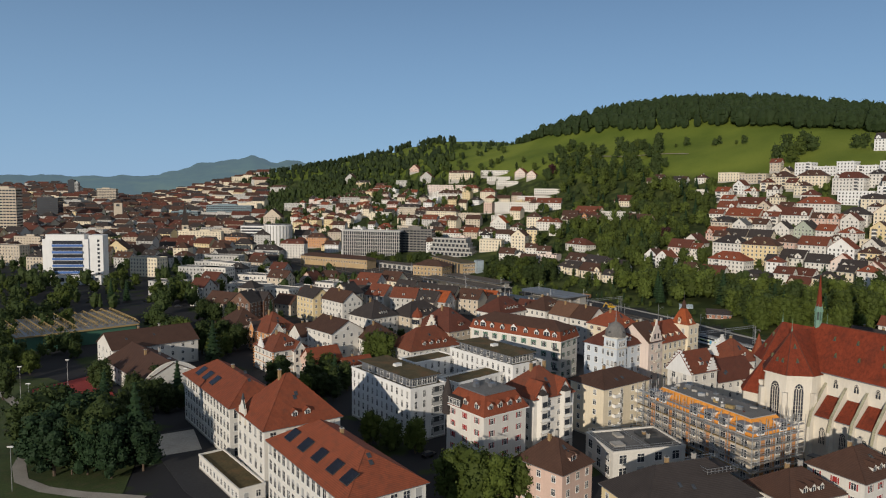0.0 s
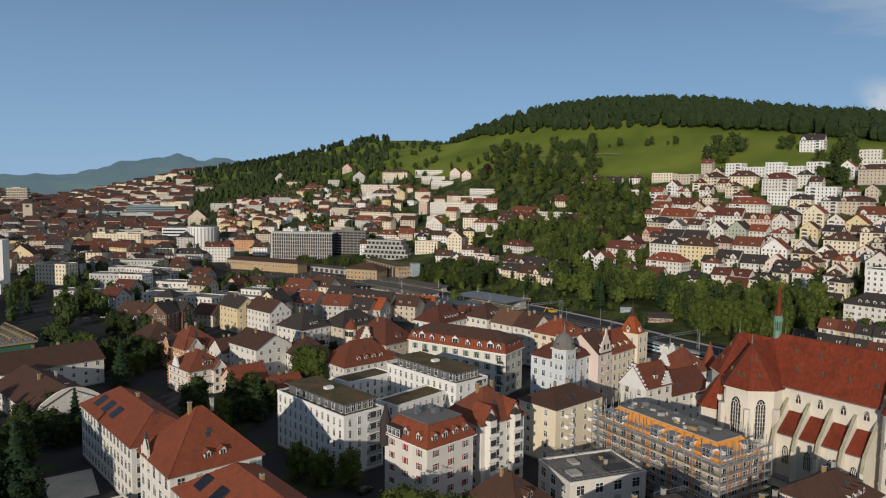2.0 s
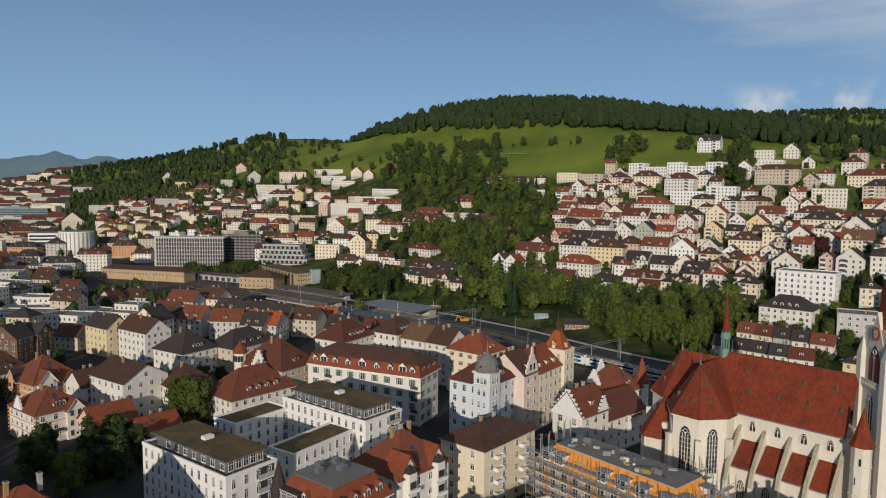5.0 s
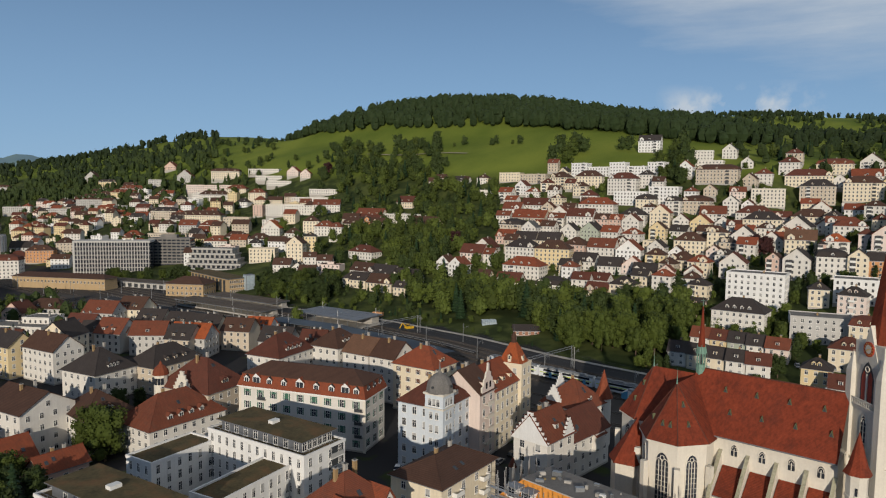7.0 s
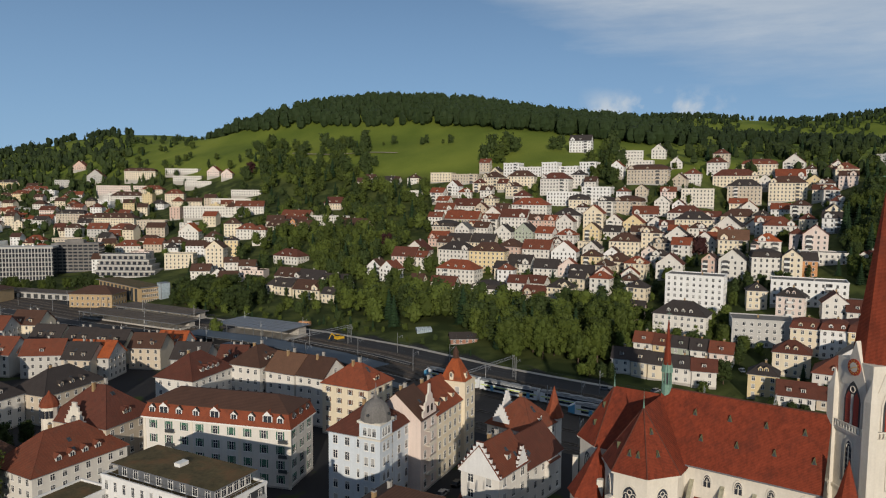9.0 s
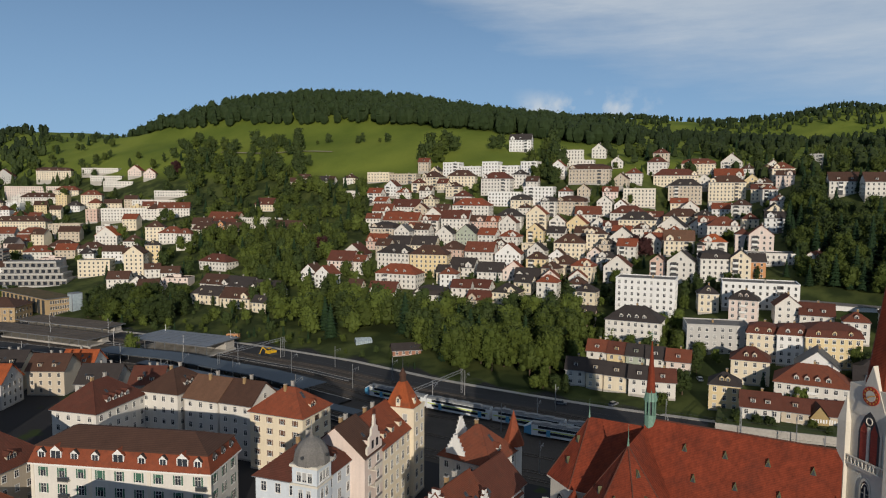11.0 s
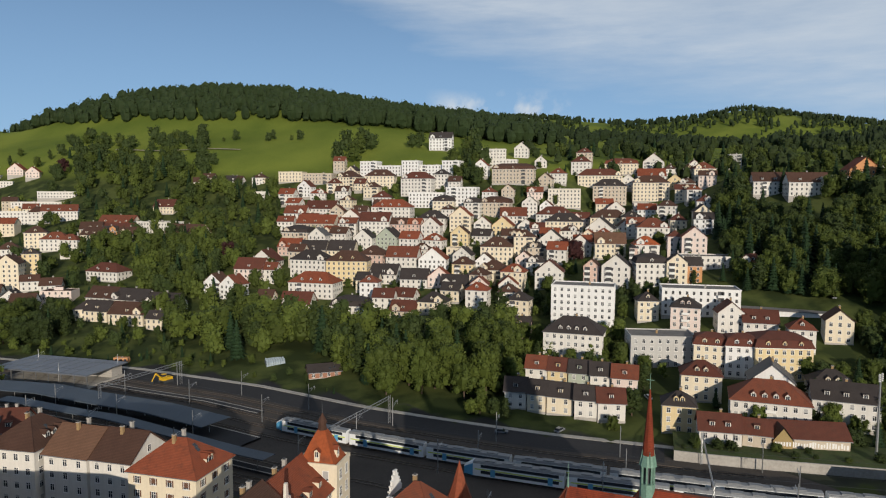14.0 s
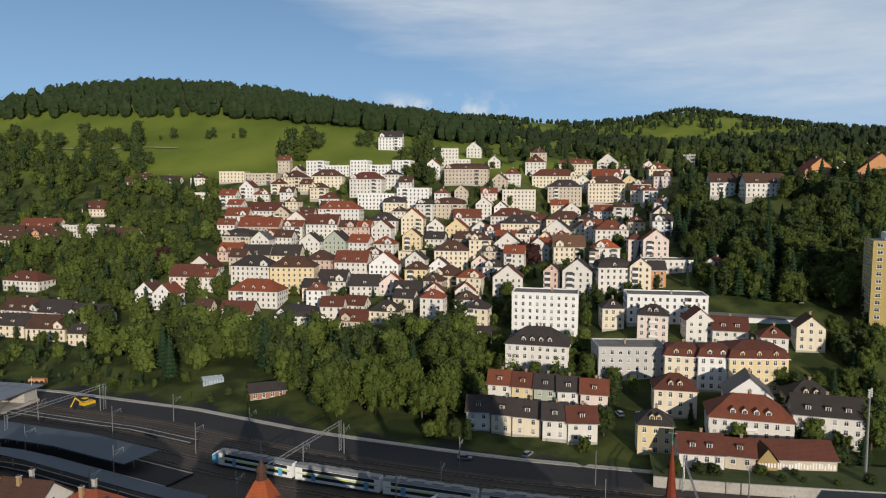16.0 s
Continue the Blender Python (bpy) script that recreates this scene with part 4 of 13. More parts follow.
for u in (-4.6, 3.9):
    b = MB()
    H = 5 * 3.2 + 0.6
    b.prism([(u - 1.7, -7.0), (u - 1.1, -8.3), (u + 1.1, -8.3), (u + 1.7, -7.0)], -3, H + 1.2, WHITE)
    for r in range(5):
        z = 0.6 + r * 3.2
        b.box(u - 0.9, u + 0.9, -8.36, -8.3, z + 1.0, z + 2.5, GLASS)
        b.box(u - 1.5, u + 1.5, -8.9, -8.3, z + 0.1, z + 0.25, CONCRETE)
        b.box(u - 1.5, u + 1.5, -8.94, -8.88, z + 0.25, z + 1.05, FRAME)
    part("bay", b, ob)
    b = MB()
    z0 = H + 1.2
    b.cone([(u - 1.9, -6.8), (u - 1.3, -8.6), (u + 1.3, -8.6), (u + 1.9, -6.8)], z0, (u, -6.9, z0 + 1.6), DARK)
    for s in (-1, 1):
        q = [(u + s * 3.0, -7.5, H + 0.1), (u + s * 3.0, -1.5, H + 0.1), (u, -1.5, H + 4.6), (u, -7.5, H + 4.6)]
        b.poly(q if s > 0 else q[::-1], ORANGE)
        b.poly([(x, y, z_ - 0.25) for x, y, z_ in (q[::-1] if s > 0 else q)], ORANGE)
        b.poly([q[0], q[3], (q[3][0], q[3][1], q[3][2] - 0.25), (q[0][0], q[0][1], q[0][2] - 0.25)], DARKRED)
    b.poly([(u - 2.7, -7.05, H), (u + 2.7, -7.05, H), (u, -7.05, H + 4.2)], WHITE)
    part("cross_gable", b, ob)

near(48.1, 201.3, 21.0, 13.3, 36, 5, "h", CREAM, BROWN, sh=3.0, pitch=0.5, dormers=0, gap=5.0, balconies=2)

# long white mansard block with green shutters
ob = near(45.8, 264.5, 14.0, 42.0, 52, 4, "f", WHITE, ZINC, sh=3.8, shutter=SHUT_G, gap=4.2, chimneys=0, win=(1.3, 2.1))
H = 4 * 3.8 + 0.6
b = MB()
c0 = rectc(-7.7, 7.7, -21.7, 21.7)
b.prism(c0, H - 0.3, H + 0.06, FRAME)
b.frustum(c0, H + 0.06, rectc(-6.4, 6.4, -20.4, 20.4), H + 3.6, ORANGE)
c1 = rectc(-6.7, 6.7, -20.7, 20.7)
b.prism(c1, H + 3.6, H + 3.75, BROWN)
b.frustum(c1, H + 3.75, rectc(-0.4, 0.4, -14.5, 14.5), H + 6.6, BROWN)
part("mansard_roof", b, ob, None, "orange tiled mansard below a brown upper roof")
dm = dormer_mesh(BRIGHT, DARK, 1.8, 2.0, 2.6)
dw = dormer_mesh(BRIGHT, ORANGE, 2.7, 2.4, 2.6)
for i, u in enumerate((-18.5, -15, -10.5, -5.5, 0, 5.5, 10.5, 15, 18.5)):
    part("dormer", dw if i in (1, 4, 7) else dm, ob, pose(-7.2, u, H + 0.7, 0, 0, -90))
for u in (-4, 0, 4):
    part("dormer", dm, ob, pose(u, -21.0, H + 0.7))
for u in (-19.5, 13):
    for r in range(1, 4):
        b = MB()
        b.box(-8.1, -7.0, u - 1.2, u + 1.2, 0.6 + r * 3.8, 0.8 + r * 3.8, CONCRETE)
        b.box(-8.15, -8.08, u - 1.2, u + 1.2, 0.8 + r * 3.8, 1.7 + r * 3.8, DARKSTEEL)
        part("balcony", b, ob)
for u in (-21.05, -7, 7, 21.05):
    b = MB()
    b.box(-7.12, -7.0, u - 0.4, u + 0.4, 0, H, STONE)
    part("pilaster", b, ob)

# pale blue corner house with a grey dome
ob = near(61.6, 241.6, 15.5, 14.0, 40, 5, "h", BLUISH, DARKRED, sh=3.6, pitch=0.8, gap=3.2, win=(1.15, 1.9))
b = MB()
b.prism(rectc(-8.55, -2.95, -7.8, -2.2), -3, 22.4, BLUISH)
b.box(-8.85, -2.65, -8.1, -1.9, 18.4, 18.8, STONE)
b.box(-8.95, -2.55, -8.2, -1.8, 22.2, 22.7, STONE)
tw_ = part("corner_tower", b, ob)
for r in range(6):
    z = 1.5 + r * 3.55
    for k in (-1.25, 0, 1.25) if r == 5 else (-0.9, 0.9):
        wv = window_mesh(0.9, 1.9, blind=0.8 if (r + int(k)) % 2 else 0.35)
        part("window", wv, tw_, pose(-5.75 + k, -7.8, z))
        part("window", wv, tw_, pose(-8.55, -5 + k, z, 0, 0, -90))
b = MB()
prof = [(3.7, 0), (3.6, 1.2), (3.3, 2.4), (2.65, 3.6), (1.65, 4.5), (0.65, 5.0), (0.3, 5.4), (0.25, 6.6)]
for (r0, z0), (r1, z1) in zip(prof[:-1], prof[1:]):
    b.frustum(ngon(12, r0, -5.75, -5.0, 0.26), 22.6 + z0, ngon(12, r1, -5.75, -5.0, 0.26), 22.6 + z1, GRAVEL, cap=False)
b.tube((-5.75, -5, 29.1), (-5.75, -5, 31.4), 0.1, ZINC, 5, 0.03)
for k in range(4):
    a = k * math.pi / 2 - math.pi / 2
    b.tube((-5.75 + 3.2 * math.cos(a), -5 + 3.2 * math.sin(a), 24.4), (-5.75 + 3.75 * math.cos(a), -5 + 3.75 * math.sin(a), 24.4), 0.34, DARKSTEEL, 8)
part("dome", b, ob, None, "grey slate dome with small round windows")

# rose house with a scrolled gable, a storey's height above its neighbours
ob = near(74.9, 248.2, 9.0, 14.0, 40, 5, "g", ROSE, BROWN, sh=3.75, gap=2.9, sides="f", win=(1.15, 1.9))
H = 19.35
b = MB()
steps = [(-3.6, 0), (-3.6, 1.6), (-2.7, 2.0), (-2.5, 3.6), (-1.6, 4.1), (-1.4, 5.4), (-0.5, 5.9), (-0.3, 8.2), (0.3, 8.2), (0.5, 5.9), (1.4, 5.4), (1.6, 4.1), (2.5, 3.6), (2.7, 2.0), (3.6, 1.6), (3.6, 0)]
fr, bk = [(x, -7.25, H + z_) for x, z_ in steps], [(x, -6.75, H + z_) for x, z_ in steps]
b.poly(fr[::-1], ROSE)
b.poly(bk, ROSE)
for i in range(len(steps) - 1):
    b.poly([fr[i], fr[i + 1], bk[i + 1], bk[i]], STONE)
for k in (-1, 1):
    b.box(k * 1.1 - 0.5, k * 1.1 + 0.5, -7.3, -7.25, H + 1.0, H + 2.8, GLASS)
part("scrolled_gable", b, ob)
for r in range(1, 5):
    b = MB()
    b.box(-1.8, 1.8, -8.2, -7, 0.6 + r * 3.75, 0.8 + r * 3.75, STONE)
    b.box(-1.8, 1.8, -8.25, -8.17, 0.8 + r * 3.75, 1.7 + r * 3.75, STONE)
    part("balcony", b, ob)
near(81.8, 254.0, 16.5, 14.0, 40, 5, "g", CREAM, ORANGE, sh=3.5, gap=3.1, sides="f", dormers=3, win=(1.15, 1.9))
# cream turret house with a flared orange roof
ob = near(94.6, 263.4, 7.0, 9.0, 40, 6, "f", CREAM, ZINC, sh=3.6, gap=2.9, chimneys=0, win=(1.15, 1.9))
b = MB()
for (r0, z0), (r1, z1) in zip([(5.4, -0.1), (4.3, 1.2), (2.6, 4.2), (1.3, 6.2)], [(4.3, 1.2), (2.6, 4.2), (1.3, 6.2), (0.9, 6.5)]):
    b.frustum([(x * 0.9, y * 1.05) for x, y in ngon(4, r0, a0=math.pi / 4)], 22.2 + z0, [(x * 0.9, y * 1.05) for x, y in ngon(4, r1, a0=math.pi / 4)], 22.2 + z1, VIVID, cap=z0 < 0 or z1 > 6.3)
b.frustum(ngon(8, 1.0), 28.6, ngon(8, 0.7), 30.2, BROWN)
b.cone(ngon(8, 1.05), 30.1, (0, 0, 32.2), BROWN)
b.tube((0, 0, 32), (0, 0, 35.5), 0.09, DARKSTEEL, 5, 0.02)
part("turret_roof", b, ob, None, "flared orange tiled turret roof with a copper finial")
dm = dormer_mesh(CREAM, ORANGE, 1.1, 1.4, 1.8)
for m in (pose(0, -3.4, 23.6), pose(-3.0, 0, 23.6, 0, 0, -90)):
    part("dormer", dm, ob, m)

# pink house, dark-roofed house, and the two by the church square
near(27.6, 152.1, 11.5, 13.5, 43, 3, "h", PINK, BROWN, sh=3.2, pitch=0.9, gap=3.2)
ob = near(40.1, 130.3, 28.0, 15.5, 20, 3, "h", YELLOW, DARK, sh=3.6, pitch=0.75, dormers=0, gap=3.2)
for k in range(5):
    b = MB()
    x = -8 + k * 3.4
    b.poly([(x, -6.5 + 0.3, 12.6), (x + 1.0, -6.2, 12.6), (x + 1.0, -5.0, 13.6), (x, -5.0, 13.6)], GLASS)
    b.tube((x, -6.2, 12.6), (x, -5.0, 13.6), 0.06, FRAME, 4)
    b.tube((x + 1, -6.2, 12.6), (x + 1, -5.0, 13.6), 0.06, FRAME, 4)
    part("skylight", b, ob)
b = MB()
b.box(4, 12, -3.5, 3.5, 15.2, 15.5, DARK)
for k in range(9):
    for y in (-3.5, 3.5):
        b.tube((4 + k, y, 15.5), (4 + k, y, 16.6), 0.04, STEEL, 4)
for z_ in (16.0, 16.6):
    for y in (-3.5, 3.5):
        b.tube((4, y, z_), (12, y, z_), 0.04, STEEL, 4)
    for x in (4, 12):
        b.tube((x, -3.5, z_), (x, 3.5, z_), 0.04, STEEL, 4)
part("roof_terrace", b, ob)
near(72.1, 138.3, 15.5, 12.0, 22, 3, "h", WHITE, BROWN, sh=3.2, gap=3.0, pitch=0.7)
near(90.5, 143.6, 16.0, 13.0, 30, 4, "h", WHITE, BROWN, sh=3.0, shutter=SHUT_R, gap=3.4, pitch=0.7)

# low white building with a gravel roof and guard rails
ob = near(44.0, 172.3, 21.0, 15.0, 15, 2, "f", WHITE, ZINC, sh=3.4, flat_top=GRAVEL, gap=4.2, win=(2.0, 2.2))
for z_ in (8.3, 8.9):
    b = MB()
    for p, q in (((-10.2, -7.2), (10.2, -7.2)), ((10.2, -7.2), (10.2, 7.2)), ((-10.2, 7.2), (10.2, 7.2)), ((-10.2, -7.2), (-10.2, 7.2)), ((-1, -7.2), (-1, 7.2))):
        b.tube((*p, z_), (*q, z_), 0.05, STEEL, 4)
        for k in range(6):
            u = Vector(p).lerp(Vector(q), k / 6)
            b.tube((u.x, u.y, 7.4), (u.x, u.y, 8.9), 0.04, STEEL, 4)
    part("guard_rail", b, ob)
b = MB()
for x0, x1, y0, y1 in ((-8, -5, -4, -1), (-4, -2, 2, 5), (2, 8, -5, -1.5), (2.5, 7.5, 1, 4.5)):
    b.box(x0, x1, y0, y1, 7.5, 8.1, DARKSTEEL if x0 > 1 else CONCRETE)
part("skylight", b, ob)

# ---------- block under construction ----------
SHEATH = material("orange_sheathing", (0.70, 0.28, 0.05), 0.6, 3, 0.25, random_hue=0.2)
PANEL = plaster("raw_panel", (0.48, 0.42, 0.34))
CW, CD = 15.5, 37.0
r = radians(26)
cx, cy = 75.2 + math.cos(r) * CW / 2 - math.sin(r) * CD / 2, 163.8 + math.sin(r) * CW / 2 + math.cos(r) * CD / 2
CB = thing("apartment_block", pose(cx, cy, 0, 0, 0, 26), "orange and grey apartment block under construction behind scaffolding", "building")
b = MB()
b.prism(rectc(-CW / 2, CW / 2, -CD / 2, CD / 2), -3, 14.6, PANEL)
b.box(-CW / 2 - 0.25, CW / 2 + 0.25, -CD / 2 - 0.25, CD / 2 + 0.25, 14.6, 15.0, CONCRETE)
part("wall", b, CB)
b = MB()
b.frustum(rectc(-CW / 2, CW / 2, -CD / 2, CD / 2), 15.0, rectc(-CW / 2 + 3.4, CW / 2 - 3.4, -CD / 2 + 3.4, CD / 2 - 3.4), 18.3, SHEATH)
part("attic_sheathing", b, CB)
b = MB()
b.prism(rectc(-CW / 2 + 3.2, CW / 2 - 3.2, -CD / 2 + 3.2, CD / 2 - 3.2), 18.2, 18.45, CONCRETE, GRAVEL)
rr = random.Random(4)
for k in range(26):
    x, y = rr.uniform(-4.0, 3.2), rr.uniform(-14, 13)
    s = rr.uniform(0.3, 1.1)
    b.box(x, x + s, y, y + s * rr.uniform(0.6, 2.2), 18.4, 18.45 + rr.uniform(0.15, 0.9), rr.choice([STEEL, CONCRETE, WOOD, DARKRED, FRAME]), rr.uniform(0, 1))
part("flat_roof", b, CB)
wm = window_mesh(1.5, 1.9)
brick = MB()
brick.box(-0.75, 0.75, -0.05, 0, 0, 2.9, ORANGEW)
bm_ = brick.mesh("brick_panel")
for rw in range(5):
    z = 0.5 + rw * 2.85
    for k in range(11):
        y = CD / 2 - 1.9 - k * 3.3
        part("window", wm, CB, pose(-CW / 2, y, z + 0.5, 0, 0, -90))
        if k % 2:
            part("brick_panel", bm_, CB, pose(-CW / 2, y + 1.65, z - 0.1, 0, 0, -90))
    for k in range(4):
        x = -CW / 2 + 2.0 + k * 3.7
        part("window", wm, CB, pose(x, -CD / 2, z + 0.5))
        part("brick_panel", bm_, CB, pose(x + 1.75, -CD / 2, z - 0.1))
dm = dormer_mesh(BRIGHT, ZINC, 2.5, 2.1, 2.6, "shed")
for y in (15.5, 11.8, 0.2, -4.6, -9.3, -14.8):
    part("dormer", dm, CB, pose(-CW / 2 + 0.1, y, 15.3, 0, 0, -90))
for x in (-4.5, 3.5):
    part("dormer", dm, CB, pose(x, -CD / 2 + 0.1, 15.3))
SC = thing("scaffolding", pose(cx, cy, 0, 0, 0, 26), "grey steel tube scaffolding with plank decks around the block", "scaffolding")
q = MB()
q.tube((0, 0, -1), (0, 0, 19.2), 0.085, STEEL, 5)
pole_me = q.mesh("pole")
edge = []
for off in (0.5, 1.5):
    n = 16
    for k in range(n + 1):
        edge.append((-CW / 2 - off, -CD / 2 - off + k * (CD + 2 * off) / n))
    for k in range(1, 8):
        edge.append((-CW / 2 - off + k * (CW + 2 * off) / 7, -CD / 2 - off))
    for k in range(1, 5):
        edge.append((CW / 2 + off, -CD / 2 - off + k * 2.4))
    for k in range(1, 6):
        edge.append((-CW / 2 - off + k * 2.6, CD / 2 + off))
for x, y in edge:
    part("pole", pole_me, SC, pose(x, y, 0))
for lv in range(9):
    z = 0.6 + lv * 2.0
    b = MB()
    b.box(-CW / 2 - 1.45, -CW / 2 - 0.55, -CD / 2 - 1.45, CD / 2 + 1.4, z, z + 0.07, WOOD if lv % 3 == 0 else STEEL)
    b.box(-CW / 2 - 0.5, CW / 2 + 1.4, -CD / 2 - 1.45, -CD / 2 - 0.55, z, z + 0.07, STEEL)
    part("deck", b, SC)
    b = MB()
    for dz in (0.5, 1.0):
        b.tube((-CW / 2 - 1.5, -CD / 2 - 1.5, z + dz), (-CW / 2 - 1.5, CD / 2 + 1.5, z + dz), 0.065, STEEL, 4)
        b.tube((-CW / 2 - 1.5, -CD / 2 - 1.5, z + dz), (CW / 2 + 1.5, -CD / 2 - 1.5, z + dz), 0.065, STEEL, 4)
    b.tube((-CW / 2 - 1.5, -CD / 2 - 1.5 + (lv % 3) * 9, z), (-CW / 2 - 1.5, -CD / 2 + 3 + (lv % 3) * 9, z + 2.0), 0.06, STEEL, 4)
    part("guard_rail", b, SC)

# ---------- stepped-gable house and the parish house behind it ----------


def stepped_gable(w, rise, n, th, mat, cap):
    """A stepped parapet along x with its foot at z = 0."""
    b = MB()
    st = w / 2 / n
    for i in range(n):
        x = w / 2 - i * st
        z1 = rise * (i + 1) / n
        b.box(-x, x, -th / 2, th / 2, rise * i / n - 0.01, z1, mat)
        for s in (-1, 1):
            x0, x1 = sorted((s * x, s * (x - st)))
            b.box(x0 - 0.08, x1 + 0.08, -th / 2 - 0.08, th / 2 + 0.08, z1, z1 + 0.14, cap)
    return b


ob = near(78.5, 214.5, 12.0, 9.6, 30, 5, "g", WHITE, RED, sh=3.3, pitch=1.12, gap=3.2, chimneys=2, sides="fl", win=(1.3, 1.7), dormers=1)
H = 17.1
part("stepped_gable", stepped_gable(10.6, 7.2, 7, 0.5, BRIGHT, DARKRED), ob, pose(-6.1, 0, H - 0.6, 0, 0, 90))
part("stepped_gable", stepped_gable(5.0, 4.6, 5, 0.5, BRIGHT, DARKRED), ob, pose(3.2, -4.9, H - 0.4))
b = MB()
b.prism(ngon(6, 1.0, -6.0, 4.8), 0, 9, WHITE)
b.cone(ngon(6, 1.3, -6.0, 4.8), 9, (-6.0, 4.8, 11.5), DARKRED)
part("oriel", b, ob)
ob = near(93.0, 229.0, 19.0, 12.0, 28, 3, "g", WHITE, DARKRED, sh=3.3, pitch=0.9, gap=3.4, dormers=0, chimneys=0)
b = MB()
b.prism(rectc(1.0, 6.0, -7.0, -3.0), 6, 10.2, WHITE)
b.poly([(0.6, -7.6, 9.6), (6.4, -7.6, 9.6), (6.4, -2.6, 13.2), (0.6, -2.6, 13.2)], RED)
part("porch", b, ob)
ob = near(104.0, 243.0, 13.0, 14.0, 28, 4, "h", WHITE, RED, sh=3.2, pitch=1.0, gap=3.0, dormers=1, chimneys=1)
part("stepped_gable", stepped_gable(5.0, 4.6, 5, 0.45, BRIGHT, FRAME), ob, pose(-6.6, 2.5, 14.6, 0, 0, 90))
part("stepped_gable", stepped_gable(5.0, 4.6, 5, 0.45, BRIGHT, FRAME), ob, pose(3.0, 6.8, 15.6))
b = MB()
b.prism(ngon(8, 2.3, 7.6, -5.6), -2, 14.5, WHITE)
part("round_tower", b, ob)
b = MB()
b.frustum(ngon(8, 2.9, 7.6, -5.6), 14.4, ngon(8, 1.5, 7.6, -5.6), 18.0, ORANGE)
b.cone(ngon(8, 1.5, 7.6, -5.6), 18.0, (7.6, -5.6, 23.0), ORANGE)
part("tower_roof", b, ob)

# ---------- the school ----------
COLLECT = material("solar_glass", (0.02, 0.022, 0.03), 0.15, 2, 0.3, spec=0.5)


def collectors(ob, w, H, pitch, ys, over=0.55):
    a = math.degrees(math.atan(pitch))
    for y in ys:
        b = MB()
        b.box(-1.6, 1.6, -1.6, 1.6, 0.05, 0.3, COLLECT)
        b.box(-1.68, 1.68, -1.68, 1.68, 0.02, 0.22, DARKSTEEL)
        x = -(w / 2 + over) * 0.58
        part("solar_collector", b, ob, pose(x, y, H + (w / 2 + over) * 0.42 * pitch) @ pose(0, 0, 0, 0, -a, 0))


SK = dict(sh=3.5, win=(1.5, 2.3), gap=2.6, dormers=0, chimneys=1)
ob = near(-17.5, 127.0, 18.0, 40.0, 35, 4, "h", WHITE, ORANGE, group="school wings", pitch=0.62, **SK)
collectors(ob, 18.0, 14.6, 0.62, (13.5, 6.2, -1.0, -8.4, -14.6))
ob = near(-41.8, 161.5, 20.0, 19.0, 35, 4, "h", WHITE, ORANGE, group="school wings", pitch=1.05, sh=3.9, win=(1.5, 2.5), gap=3.2, dormers=2, chimneys=2)
b = MB()
for s in (-1, 1):
    b.box(-10.4, -9.9, 5 + s * 1.9 - 0.3, 5 + s * 1.9 + 0.3, 14, 18.2, STONE)
b.poly([(-10.25, 7.4, 16.0), (-10.25, 2.6, 16.0), (-10.25, 3.6, 18.5), (-10.25, 5.0, 20.6), (-10.25, 6.4, 18.5)], WHITE)
b.poly([(-9.8, 7.4, 16.0), (-9.8, 6.4, 18.5), (-9.8, 5.0, 20.6), (-9.8, 3.6, 18.5), (-9.8, 2.6, 16.0)], WHITE)
b.cone(ngon(6, 0.5, -10.0, 5.0), 20.2, (-10.0, 5.0, 22.2), DARKSTEEL)
part("crowned_gable", b, ob)
ob = near(-56.5, 183.0, 16.0, 42.0, 36, 4, "h", WHITE, ORANGE, group="school wings", pitch=0.62, **SK)
collectors(ob, 16.0, 14.6, 0.62, (13.0, 6.5, 0.0))
near(-46.5, 156.5, 6.5, 27.0, 38, 1, "f", WHITE, ZINC, flat_top=MOSS, gap=2.2, chimneys=0)

# sports hall with a rounded gable
ob = near(-101.8, 234.4, 20.5, 42.0, 42, 2, "G", WHITE, BROWN, sh=3.0, pitch=0.5, gap=3.2, dormers=0, sides="l")
b = MB()
n = 10
pts = [(-10.25 + 20.5 * k / n, 6.9 + 5.5 * math.sin(math.pi * k / n) ** 0.85) for k in range(n + 1)]
b.poly([(-10.25, -21.3, -2), (10.25, -21.3, -2)] + [(x, -21.3, z_) for x, z_ in reversed(pts)], WHITE)
for k in range(n):
    b.poly([(pts[k][0], -21.3, pts[k][1]), (pts[k][0], -20.6, pts[k][1]), (pts[k + 1][0], -20.6, pts[k + 1][1]), (pts[k + 1][0], -21.3, pts[k + 1][1])], STONE)
part("rounded_gable", b, ob)
part("arched_window", window_mesh(2.6, 3.2), ob, pose(0, -21.3, 1.4))
near(-128.0, 268.0, 34.0, 20.0, 42, 3, "g", WHITE, BROWN, sh=3.0, pitch=0.5, gap=4, dormers=0)

# ice hall with an open timber roof
IH = thing("ice_hall", pose(-183.5 + 0.74 * 24 - 0.67 * 22, 300 + 0.67 * 24 + 0.74 * 22, 0, 0, 0, 42), "low sports hall with a pale timber lattice roof", "hall")
b = MB()
b.prism(rectc(-25, 25, -22, 22), 0, 6.6, SHUT_G)
b.prism(rectc(-26, 26, -23, 23), 6.6, 7.4, WOOD, ZINC)
part("wall", b, IH)
